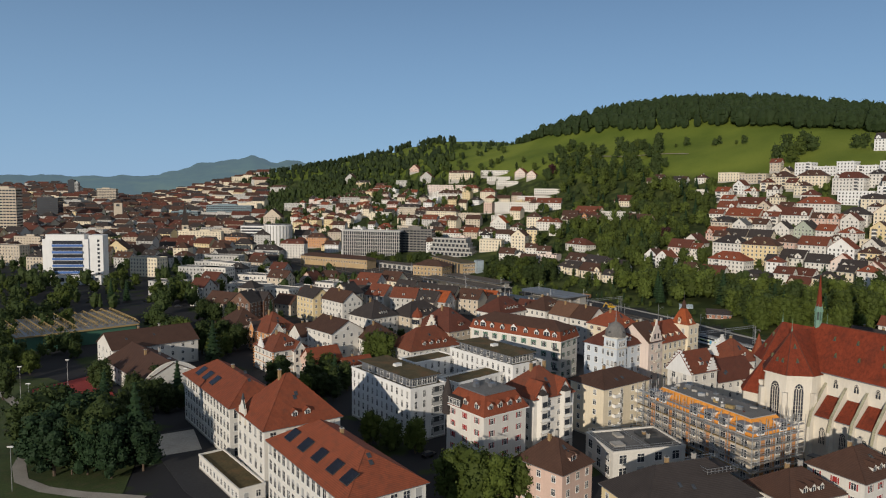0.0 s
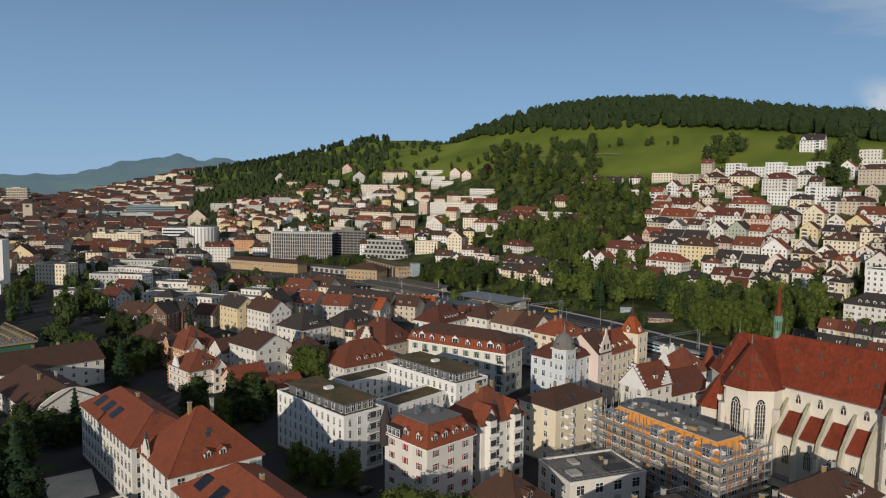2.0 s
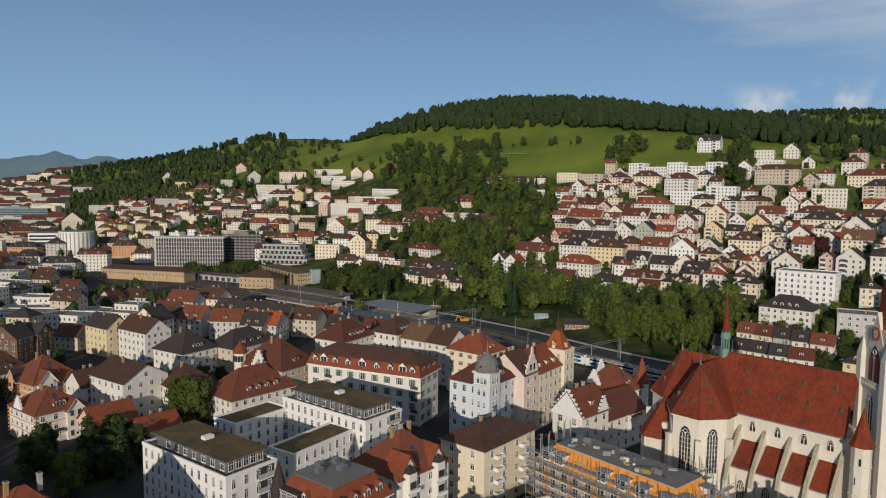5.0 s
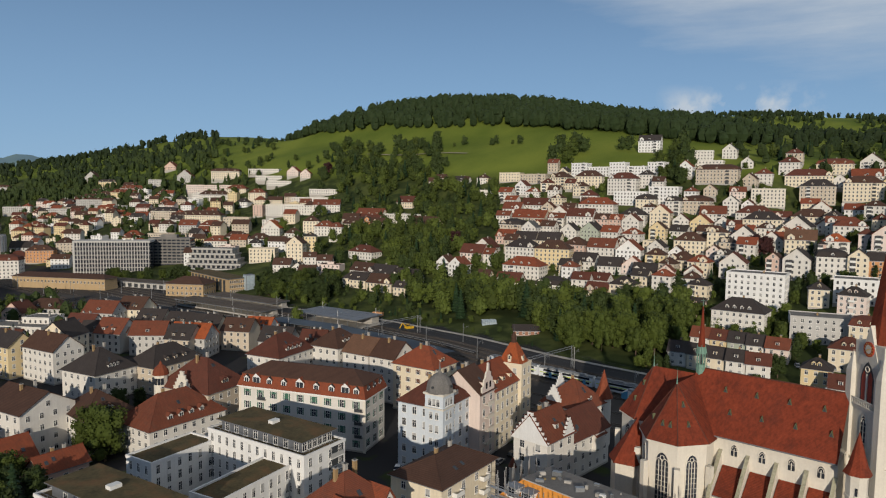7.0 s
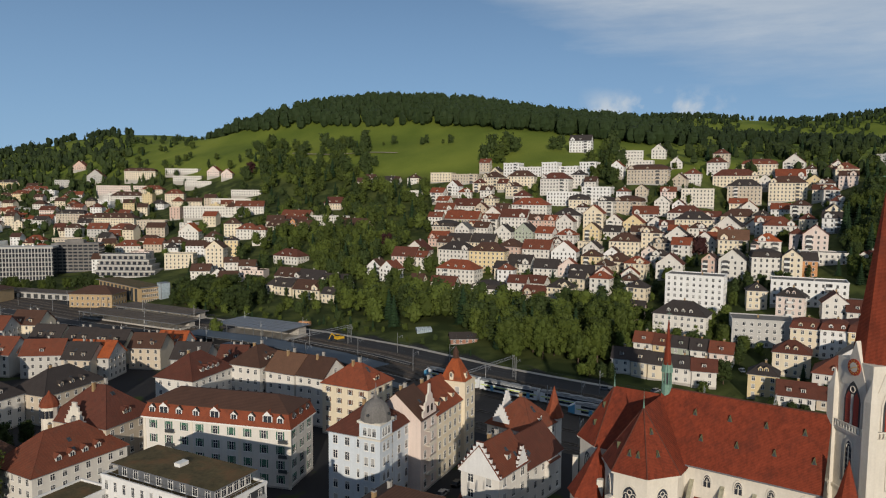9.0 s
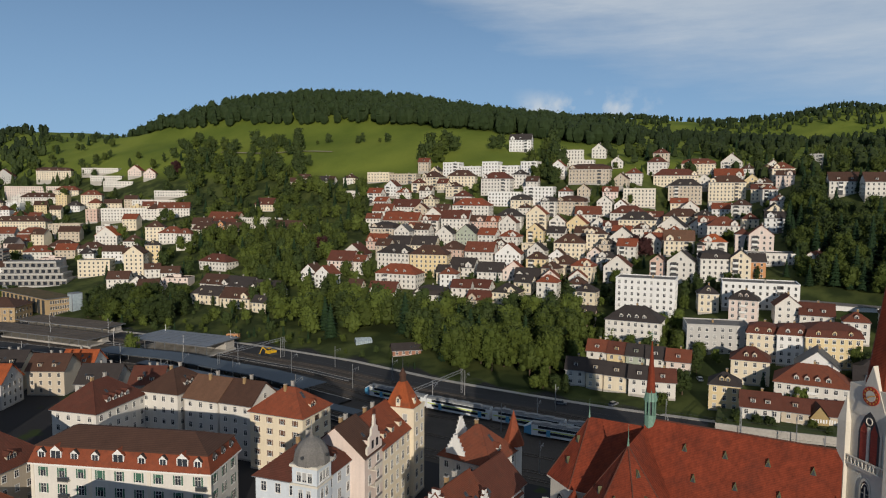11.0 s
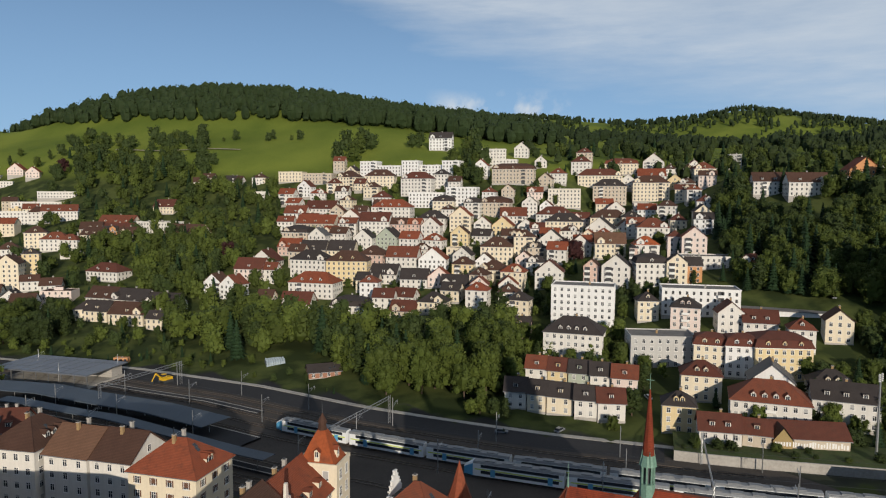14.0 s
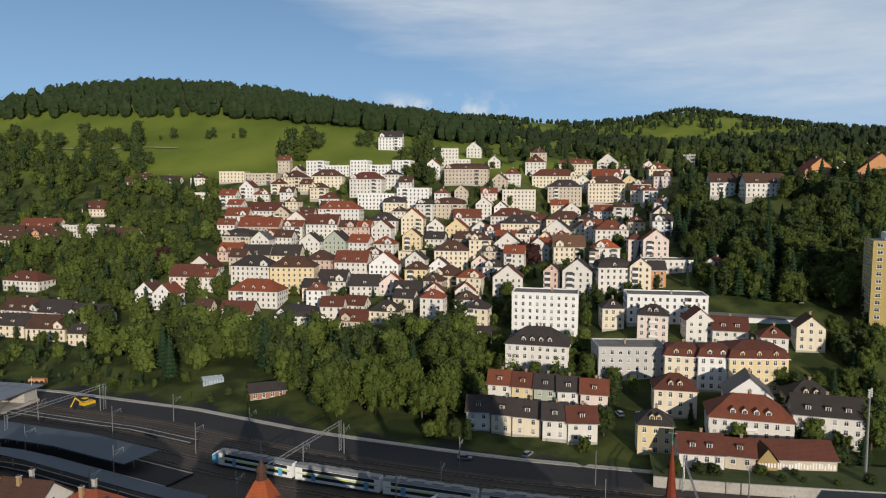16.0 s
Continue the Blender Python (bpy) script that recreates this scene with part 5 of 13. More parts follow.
for k in range(12):
    b = MB()
    x = -24.5 + k * 4.45
    for j in range(10):
        y = -22 + j * 4.4
        b.tube((x, y, 7.4), (x, y + 4.4, 7.4), 0.16, WOOD, 4)
        b.tube((x, y, 7.5), (x + 1.1, y + 2.2, 9.3), 0.14, WOOD, 4)
        b.tube((x, y + 4.4, 7.5), (x + 1.1, y + 2.2, 9.3), 0.14, WOOD, 4)
        b.tube((x + 2.2, y, 7.5), (x + 1.1, y + 2.2, 9.3), 0.14, WOOD, 4)
        b.tube((x + 2.2, y + 4.4, 7.5), (x + 1.1, y + 2.2, 9.3), 0.14, WOOD, 4)
        b.tube((x + 1.1, y + 2.2, 9.3), (x + 1.1, y + 6.6, 9.3), 0.13, WOOD, 4) if j < 9 else None
    part("roof_truss", b, IH)

# older houses of the quarter
near(-95.2, 318.6, 14.0, 18.0, 38, 3, "h", PINK, BROWN, pitch=0.9)
ob = near(-76.7, 303.9, 16.0, 17.0, 45, 3, "h", ORANGEW, RED, pitch=0.9)
# white stone corners, string courses and a white gabled front on the brick villa
for x, y in ((-8, -8.5), (8, -8.5), (-8, 8.5)):
    for k in range(9):
        b = MB()
        q = 0.55 if k % 2 else 0.9
        b.box(x - (q if x > 0 else 0.06), x + (0.06 if x > 0 else q), y - 0.06, y + 0.06, k * 1.0, k * 1.0 + 0.55, STONE)
        b.box(x - 0.06, x + 0.06, y - (q if y > 0 else 0.06), y + (0.06 if y > 0 else q), k * 1.0, k * 1.0 + 0.55, STONE)
        part("quoin", b, ob)
for z in (3.4, 6.3, 9.0):
    b = MB()
    b.box(-8.1, 8.1, -8.6, -8.5, z, z + 0.28, STONE)
    b.box(-8.1, -8.0, -8.6, 8.6, z, z + 0.28, STONE)
    part("string_course", b, ob)


def villa_gable(ob, m, w, h, wall, roof, deep=6.0):
    """A gabled front bay that breaks the eaves, with windows, barge boards and its own little roof."""
    b = MB()
    b.prism(rectc(-w / 2, w / 2, -0.9, 0.2), 0, h, wall)
    b.poly([(-w / 2, -0.9, h), (w / 2, -0.9, h), (0, -0.9, h + w * 0.62)], wall)
    for k in (-1, 1):
        for z in (1.0, 4.0, 7.0):
            if z + 1.7 < h + 0.5:
                b.box(k * w * 0.22 - 0.5, k * w * 0.22 + 0.5, -0.95, -0.9, z, z + 1.7, GLASS)
                b.box(k * w * 0.22 - 0.65, k * w * 0.22 + 0.65, -1.02, -0.9, z - 0.2, z, STONE)
                b.box(k * w * 0.22 - 0.65, k * w * 0.22 + 0.65, -1.02, -0.9, z + 1.7, z + 1.9, STONE)
    bay = part("gable_bay", b, ob, m)
    b = MB()
    for s_ in (-1, 1):
        q = [(s_ * (w / 2 + 0.5), -1.5, h - 0.5), (s_ * (w / 2 + 0.5), deep * 0.3, h - 0.5), (0, deep, h + w * 0.62 + 0.15), (0, -1.5, h + w * 0.62 + 0.15)]
        b.poly(q if s_ > 0 else q[::-1], roof)
        b.poly([(x, y, z_ - 0.25) for x, y, z_ in (q[::-1] if s_ > 0 else q)], FRAME)
        e = [q[0], q[3], (q[3][0], q[3][1], q[3][2] - 0.25), (q[0][0], q[0][1], q[0][2] - 0.25)]
        b.poly(e if s_ < 0 else e[::-1], FRAME)
    part("bay_roof", b, bay)


villa_gable(ob, pose(-3.6, -8.5, 0), 6.2, 9.6, WHITE, RED)
villa_gable(ob, pose(-8.0, 3.0, 0, 0, 0, -90), 5.6, 9.6, ORANGEW, DARK)
ob = near(-65.9, 269.5, 15.0, 17.0, 40, 3, "h", WHITE, RED, pitch=0.7)
part("front_gable", stepped_gable(5.0, 4.0, 4, 0.5, BRIGHT, FRAME), ob, pose(-7.6, 2, 9.2, 0, 0, 90))
for z in (1.0, 3.5, 6.4, 9.0):
    b = MB()
    b.box(-7.6, 7.6, -8.6, -8.5, z, z + 0.25, ORANGEW)
    b.box(-7.6, -7.5, -8.6, 8.6, z, z + 0.25, ORANGEW)
    part("string_course", b, ob)
for x, y in ((-7.5, -8.5), (7.5, -8.5), (-7.5, 8.5)):
    b = MB()
    for k in range(8):
        b.box(x - 0.07, x + 0.07, y - 0.45, y + 0.45, 0.2 + k * 1.15, 0.8 + k * 1.15, ORANGEW)
        b.box(x - 0.45, x + 0.45, y - 0.07, y + 0.07, 0.2 + k * 1.15, 0.8 + k * 1.15, ORANGEW)
    tagged(part("brick_corner", b, ob), kind="stuff")
villa_gable(ob, pose(3.6, -8.5, 0), 5.0, 9.0, WHITE, RED, 5.0)
b = MB()
b.box(-2.6, 0.0, -9.7, -8.5, 3.2, 3.45, STONE)
b.box(-2.6, 0.0, -9.75, -9.65, 3.45, 4.4, DARKSTEEL)
part("balcony", b, ob)
near(-45.2, 283.7, 16.0, 19.0, 42, 4, "G", WHITE, BROWN, sh=3.3, pitch=0.55, gap=3.6)
near(-60.4, 297.5, 9.0, 11.0, 40, 3, "g", WHITE, BROWN)
near(-49.5, 266.8, 13.0, 13.0, 36, 1, "g", PINK, ORANGE, sh=4.0, dormers=0)
near(-36.0, 262.0, 12.0, 8.0, 36, 1, "g", PINK, ORANGE, sh=4.0, dormers=0)
near(-29.8, 283.8, 15.0, 17.0, 30, 3, "h", WHITE, BROWN, sh=3.3)
near(-12.0, 274.3, 25.0, 16.0, 36, 3, "h", WHITE, RED, sh=2.75, dormers=4, pitch=0.9)
near(-70.5, 379.0, 11.0, 17.0, 42, 4, "G", YELLOW, DARK, sh=3.1, pitch=0.85, dormers=2)
near(-52.5, 366.0, 12.5, 20.0, 42, 4, "G", WHITE, BROWN, sh=3.1, pitch=0.8)
near(-34.0, 336.0, 17.0, 18.0, 44, 3, "h", WHITE, DARK, sh=3.2, pitch=0.85, dormers=3)
near(-15.5, 342.0, 23.0, 15.0, 44, 3, "h", BEIGE, DARK, sh=3.1, pitch=0.8, dormers=3)
# brown stone villa with stepped gable and round tower
ob = near(3.4, 289.0, 17.0, 21.0, 45, 4, "h", BEIGE, DARKRED, sh=3.3, pitch=0.95, dormers=2, gap=3.2)
part("stepped_gable", stepped_gable(7.0, 6.0, 5, 0.5, STONE, STONE), ob, pose(-8.6, 0, 13.6, 0, 0, 90))
b = MB()
b.prism(ngon(10, 2.1, -8.2, 9.6), 0, 17.6, STONE)
for k in range(5):
    a = math.pi * 0.75 + k * 0.45
    b.box(-8.2 + 2.12 * math.cos(a) - 0.3, -8.2 + 2.12 * math.cos(a) + 0.3, 9.6 + 2.12 * math.sin(a) - 0.3, 9.6 + 2.12 * math.sin(a) + 0.3, 14.6, 16.6, GLASS)
part("round_tower", b, ob)
b = MB()
for (r0, z0), (r1, z1) in zip([(2.5, 0), (2.3, 1.2), (1.6, 2.4), (0.6, 3.2)], [(2.3, 1.2), (1.6, 2.4), (0.6, 3.2), (0.1, 4.2)]):
    b.frustum(ngon(10, r0, -8.2, 9.6), 17.5 + z0, ngon(10, r1, -8.2, 9.6), 17.5 + z1, ORANGE, cap=z0 == 0)
part("tower_roof", b, ob)
near(27.1, 319.2, 20.0, 14.6, 45, 5, "h", WHITE, DARKRED, sh=3.1, pitch=0.85, dormers=4)
near(48.7, 324.1, 16.0, 13.0, 42, 5, "h", WHITE, BROWN, sh=3.3, pitch=0.8, dormers=3)
near(65.4, 306.3, 13.0, 11.0, 38, 5, "G", WHITE, BROWN, sh=3.1, sides="l", pitch=0.75)
near(58.0, 315.0, 13.0, 12.0, 38, 5, "G", WHITE, TAN, sh=3.1, sides="l", pitch=0.75)
near(74.5, 288.7, 14.0, 17.0, 38, 5, "h", CREAM, ORANGE, sh=3.1, shutter=SHUT_B, gap=3.4, pitch=0.8)

# dark-roofed rows towards the station
for x, y, w, d, st, wall, roof in ((-31, 447, 14, 12, 3, BEIGE, DARK), (-17, 434, 13, 12, 3, BEIGE, DARK), (-5, 424, 14, 12, 3, CREAM, DARK), (9, 410, 14, 12, 3, BEIGE, BROWN), (20, 426, 13, 12, 2, WHITE, VIVID), (24, 382, 14, 13, 3, GREY, DARK), (-44, 486, 15, 14, 3, CREAM, BROWN), (40, 372, 11, 12, 3, BEIGE, DARKRED), (-15, 398, 12, 13, 3, BEIGE, DARK), (-46, 420, 13, 14, 3, WHITE, RED), (-62, 436, 14, 14, 3, WHITE, DARKRED)):
    near(x, y, w, d, -30, st, "g", wall, roof, far=True, dormers=2, pitch=0.8, group="row houses near the station")

# ---------- railway ----------


def line_point(y, s):
    """The point at depth y on the line that runs s beside the foot of the slope."""
    a, b = lerp_table(y - 30, FOOT_Y, FOOT_X), lerp_table(y + 30, FOOT_Y, FOOT_X)
    k = (b - a) / 60
    n = math.sqrt(1 + k * k)
    return Vector(((a + b) / 2 + s / n, y - s * k / n, 0))


def strip(b, s0, s1, y0, y1, z, mat, thick=0.0, step=8):
    ys = [y0 + i * (y1 - y0) / max(1, int((y1 - y0) / step)) for i in range(int((y1 - y0) / step) + 1)]
    for a, c in zip(ys[:-1], ys[1:]):
        p = [line_point(a, s0), line_point(a, s1), line_point(c, s1), line_point(c, s0)]
        b.poly([(q.x, q.y, z) for q in p], mat)
        if thick:
            b.poly([(p[3].x, p[3].y, z), (p[3].x, p[3].y, z - thick), (p[0].x, p[0].y, z - thick), (p[0].x, p[0].y, z)], mat)
            b.poly([(p[1].x, p[1].y, z), (p[1].x, p[1].y, z - thick), (p[2].x, p[2].y, z - thick), (p[2].x, p[2].y, z)], mat)


b = MB()
strip(b, -78, -12, 120, 760, 0.10, BALLAST)
structure("railway_bed", b, "dark ballast bed under the station tracks", "railway")
b = MB()
strip(b, -16.8, -5, 270, 620, 0.13, ASPHALT)
structure("road", b, "dark asphalt road beside the tracks", "road")
b = MB()
strip(b, -5, -2.6, 250, 620, 0.26, CONCRETE, 0.26)
structure("pavement", b, "pale concrete path along the slope", "pavement")
RAIL = material("rail", (0.16, 0.13, 0.11), 0.45, 3, 0.2, metal=0.6)
SLEEPER = material("sleeper", (0.12, 0.105, 0.09), 0.9, 3, 0.25)
for s in (-20, -25, -31.5, -37.5, -43.5, -59.5, -70.5, -75):
    b = MB()
    ya = 250 if s > -33 else 125
    for o in (-0.75, 0.75):
        strip(b, s + o - 0.07, s + o + 0.07, ya, 740, 0.34, RAIL, 0.16)
    for i in range(int((740 - ya) / 1.6)):
        y = ya + i * 1.6
        p, q = line_point(y, s - 1.2), line_point(y, s + 1.2)
        d = (q - p).normalized()
        t = Vector((-d.y, d.x, 0)) * 0.13
        b.poly([(*(p - t).xy, 0.19), (*(q - t).xy, 0.19), (*(q + t).xy, 0.19), (*(p + t).xy, 0.19)], SLEEPER)
    tagged(new("railway_track", b.mesh("railway_track")), "steel rails on sleepers in dark ballast", "railway track", "station tracks")

# platforms with long canopies
for s0, s1, y0, y1, roofed in ((-30.2, -27.0, 380, 560, False), (-56.5, -46.5, 364, 620, True), (-66.8, -63.4, 336, 600, True)):
    p = thing("railway_platform", Matrix.Identity(4), "long concrete railway platform between the tracks", "platform", "station platforms")
    b = MB()
    strip(b, s0, s1, y0, y1, 0.75, ASPHALT, 0.7)
    strip(b, s0, s0 + 0.5, y0, y1, 0.76, CONCRETE)
    strip(b, s1 - 0.5, s1, y0, y1, 0.76, CONCRETE)
    part("deck", b, p)
    if roofed:
        c = thing("platform_canopy", Matrix.Identity(4), "long grey metal canopy roof over the platform", "canopy", "platform canopies")
        b = MB()
        strip(b, s0 - 0.8, s1 + 0.8, y0 + 12, y0 + 130, 4.6, CANOPY, 0.35)
        part("canopy_roof", b, c)
        for i in range(13):
            q = line_point(y0 + 15 + i * 9.4, (s0 + s1) / 2)
            b = MB()
            b.tube((q.x, q.y, 0.75), (q.x, q.y, 4.4), 0.14, STEEL)
            part("post", b, c)

# overhead line masts
mb = MB()
mb.tube((0, 0, 0), (0, 0, 9.5), 0.17, STEEL, 6, 0.11)
mast_me = mb.mesh("pole")
mb = MB()
mb.tube((0, 0, 7.4), (3.2, 0, 7.9), 0.05, STEEL, 4)
mb.tube((0, 0, 6.2), (3.2, 0, 7.9), 0.04, STEEL, 4)
mb.tube((3.2, 0, 7.9), (3.2, 0, 6.6), 0.04, STEEL, 4)
arm_me = mb.mesh("bracket")
for s, ys in ((-16.5, range(220, 620, 30)), (-34.5, range(150, 640, 32)), (-45.7, range(180, 340, 34)), (-57.8, range(345, 660, 34)), (-71, range(300, 700, 36))):
    for y in ys:
        q = line_point(y, s)
        d = line_point(y, s + 1) - q
        m = thing("catenary_mast", pose(q.x, q.y, 0, 0, 0, math.degrees(math.atan2(d.y, d.x))), "slim grey steel mast of the overhead line", "mast", "overhead line masts")
        part("pole", mast_me, m)
        part("bracket", arm_me, m)
for y in (262, 342, 430):
    a, c = line_point(y, -52), line_point(y, -14.6)
    g = thing("catenary_portal", Matrix.Identity(4), "steel lattice portal spanning the tracks", "gantry", "overhead line portals")
    for q in (a, c):
        b = MB()
        for dx in (-0.4, 0.4):
            b.tube((q.x + dx, q.y, 0), (q.x + dx, q.y, 9.5), 0.1, STEEL, 5)
        for k in range(8):
            b.tube((q.x - 0.4, q.y, k * 1.15), (q.x + 0.4, q.y, k * 1.15 + 1.15), 0.05, STEEL, 4)
        part("pole", b, g)
    b = MB()
    for z in (8.2, 9.2):
        b.tube((a.x, a.y, z), (c.x, c.y, z), 0.11, STEEL, 5)
    n = 26
    for k in range(n):
        u, v = a.lerp(c, k / n), a.lerp(c, (k + 1) / n)
        b.tube((u.x, u.y, 8.2 if k % 2 else 9.2), (v.x, v.y, 9.2 if k % 2 else 8.2), 0.05, STEEL, 4)
    part("lattice_beam", b, g)
w = thing("overhead_wires", Matrix.Identity(4), "thin dark overhead contact wires above the tracks", "wire")
for s in (-20, -31.5, -37.5, -43.5):
    b = MB()
    for y in range(150, 640, 16):
        b.tube((*line_point(y, s).xy, 6.5), (*line_point(y + 16, s).xy, 6.5), 0.03, DARKSTEEL, 3)
    part("wire", b, w)

# trains
TBLUE = material("train_blue", (0.10, 0.34, 0.55), 0.3, 3, 0.1, spec=0.5)
TWHITE = material("train_white", (0.72, 0.74, 0.75), 0.3, 3, 0.06, spec=0.5)
TGREEN = material("train_green", (0.50, 0.62, 0.06), 0.35, 3, 0.1, spec=0.5)
TGREY = material("train_roof", (0.20, 0.21, 0.22), 0.5, 2, 0.2)


def coach_meshes(front):
    key = ("coach", front)
    if key in SHARED:
        return SHARED[key]
    L, W = 25.2, 1.42
    b = MB()
    col = TWHITE
    prof = [(-W, 0.55), (W, 0.55), (W, 3.9), (W * 0.72, 4.5), (-W * 0.72, 4.5), (-W, 3.9)]
    x0, x1 = -L / 2 + 0.25, L / 2 - 0.25
    n = len(prof)
    for i in range(n):
        j = (i + 1) % n
        a, c = prof[i], prof[j]
        b.poly([(x0, *a), (x0, *c), (x1, *c), (x1, *a)][::-1], TGREY if i in (2, 3, 4) else col)
    b.poly([(x1, *p) for p in prof], col)
    if front:
        nose = [(x0 - 2.6, p[0] * 0.7, 0.7 + (p[1] - 0.55) * 0.55) for p in prof]
        for i in range(n):
            j = (i + 1) % n
            b.poly([nose[i], nose[j], (x0, *prof[j]), (x0, *prof[i])][::-1], TBLUE if i < 3 or i == 5 else TWHITE)
        b.poly(nose[::-1], TBLUE)
    else:
        b.poly([(x0, *p) for p in reversed(prof)], col)
    body = b.mesh("body")
    b = MB()
    b.box(x0 + 2.2, x0 + 23.3, -W - 0.02, W + 0.02, 1.3, 2.15, GLASS)
    b.box(x0 + 2.2, x0 + 23.3, -W - 0.02, W + 0.02, 2.95, 3.8, GLASS)
    glass = b.mesh("window_band")
    b = MB()
    for s in (-1, 1):
        b.box(x0 + 0.5, x1 - 0.5, min(s * W, s * (W + 0.012)), max(s * W, s * (W + 0.012)), 2.25, 2.55, TGREEN)
        for xd in (x0 + 4.9, x1 - 4.3):
            b.box(xd, xd + 1.3, min(s * W, s * (W + 0.03)), max(s * W, s * (W + 0.03)), 0.75, 2.75, TBLUE)
    band = b.mesh("stripe")
    b = MB()
    for i in range(4):
        b.box(x0 + 3 + i * 5, x0 + 6 + i * 5, -0.8, 0.8, 4.5, 4.75, TGREY)
    for x in (x0 + 3, x0 + 5.4, x1 - 5.4, x1 - 3):
        for s in (-1, 1):
            b.tube((x, s * 0.66, 0.8), (x, s * 0.86, 0.8), 0.46, DARKSTEEL, 10)
    gear = b.mesh("running_gear")
    SHARED[key] = (body, glass, band, gear)
    return SHARED[key]


def train(s, y0, n, label):
    """A train standing on the track s, its nose at depth y0, its coaches towards smaller y."""
    t = thing("train", Matrix.Identity(4), label, "train")
    y = y0
    for i in range(n):
        a = line_point(y, s)
        yb = y
        while (line_point(yb, s) - a).length < 25.6:
            yb -= 0.2
        c = line_point(yb, s)
        mid, d = (a + c) / 2, c - a
        ob = new("coach")
        ob.parent = t
        ob.matrix_basis = pose(mid.x, mid.y, 0.3, 0, 0, math.degrees(math.atan2(d.y, d.x)))
        for nm, me in zip(("body", "window_band", "stripe", "running_gear"), coach_meshes(i == 0)):
            part(nm, me, ob)
        y = yb


train(-37.5, 363, 7, "white and blue double-deck passenger train with green stripes")
train(-43.5, 309, 4, "white and blue double-deck train waiting on the near track")

# retaining wall at the right of the tracks
b = MB()
strip(b, -13.9, -13.4, 120, 268, 3.0, CONCRETE, 3.0)
structure("retaining_wall", b, "long pale concrete retaining wall beside the tracks", "wall")

# ---------- the church ----------
CH = thing("church", pose(109.3, 201.5, 0, 0, 0, -60), "large pale stone church with steep red tiled roofs", "church")
EAVE, RIDGE = 23.8, 34.8
NAVE_EAVE, NAVE_RIDGE = 24.9, 36.4


def arch_window(w, h):
    key = ("arch", w, h)
    if key not in SHARED:
        b = MB()

        def arch(ww, hh, y):
            sp = hh - ww * 0.85
            pts = [(-ww / 2, y, 0), (ww / 2, y, 0), (ww / 2, y, sp)]
            for k in range(1, 5):
                t = k / 5 * math.pi / 2 * 0.9
                pts.append((ww / 2 * math.cos(t * 1.05) , y, sp + ww * 0.85 * math.sin(t)))
            pts.append((0, y, hh))
            for k in range(4, 0, -1):
                t = k / 5 * math.pi / 2 * 0.9
                pts.append((-ww / 2 * math.cos(t * 1.05), y, sp + ww * 0.85 * math.sin(t)))
            pts.append((-ww / 2, y, sp))
            return pts
        o, i_ = arch(w + 0.5, h + 0.4, -0.14), arch(w, h, -0.14)
        for k in range(len(o)):
            j = (k + 1) % len(o)
            b.poly([o[k], o[j], i_[j], i_[k]], STONE)
            b.poly([o[j], o[k], (o[k][0], 0, o[k][2]), (o[j][0], 0, o[j][2])], STONE)
        b.poly(arch(w, h, -0.05), GLASS)
        n = 4 if w > 1.6 else 2
        for k in range(1, n):
            x = -w / 2 + w * k / n
            b.box(x - 0.075, x + 0.075, -0.14, -0.05, 0, h - w * 0.62, STONE)
        for k in range(1, int(h / 1.1)):
            if k * 1.1 < h - w * 0.85:
                b.box(-w / 2, w / 2, -0.10, -0.05, k * 1.1, k * 1.1 + 0.07, STONE)
        sp = h - w * 0.85
        for c in ((-w / 4, w / 4) if w > 1.6 else (0,)):
            r = w / 4 if w > 1.6 else w / 2.6
            for s_ in (-1, 1):
                pts = [(c + s_ * r * math.cos(q * 0.26), -0.09, sp + r * 1.5 * math.sin(q * 0.26)) for q in range(7)]
                for p0, p1 in zip(pts[:-1], pts[1:]):
                    b.tube(p0, p1, 0.07, STONE, 4)
        if w > 1.6:
            for k in range(8):
                a = k / 8 * 6.283
                b.tube((w * 0.17 * math.cos(a), -0.09, h - w * 0.40 + w * 0.17 * math.sin(a)), (w * 0.17 * math.cos(a + 0.785), -0.09, h - w * 0.40 + w * 0.17 * math.sin(a + 0.785)), 0.07, STONE, 4)
        SHARED[key] = b.mesh("arched_window")
    return SHARED[key]


def vent_mesh():
    if "vent" not in SHARED:
        b = MB()
        b.poly([(-0.55, -0.1, -0.4), (0.55, -0.1, -0.4), (0, -0.1, 1.1)], PATINA)
        b.poly([(0.55, -0.1, -0.4), (0, 1.3, 1.0), (0, -0.1, 1.1)], PATINA)
        b.poly([(-0.55, -0.1, -0.4), (0, -0.1, 1.1), (0, 1.3, 1.0)], PATINA)
        b.poly([(-0.36, -0.12, -0.3), (0.36, -0.12, -0.3), (0, -0.12, 0.75)], DARKSTEEL)
        SHARED["vent"] = b.mesh("roof_vent")
    return SHARED["vent"]


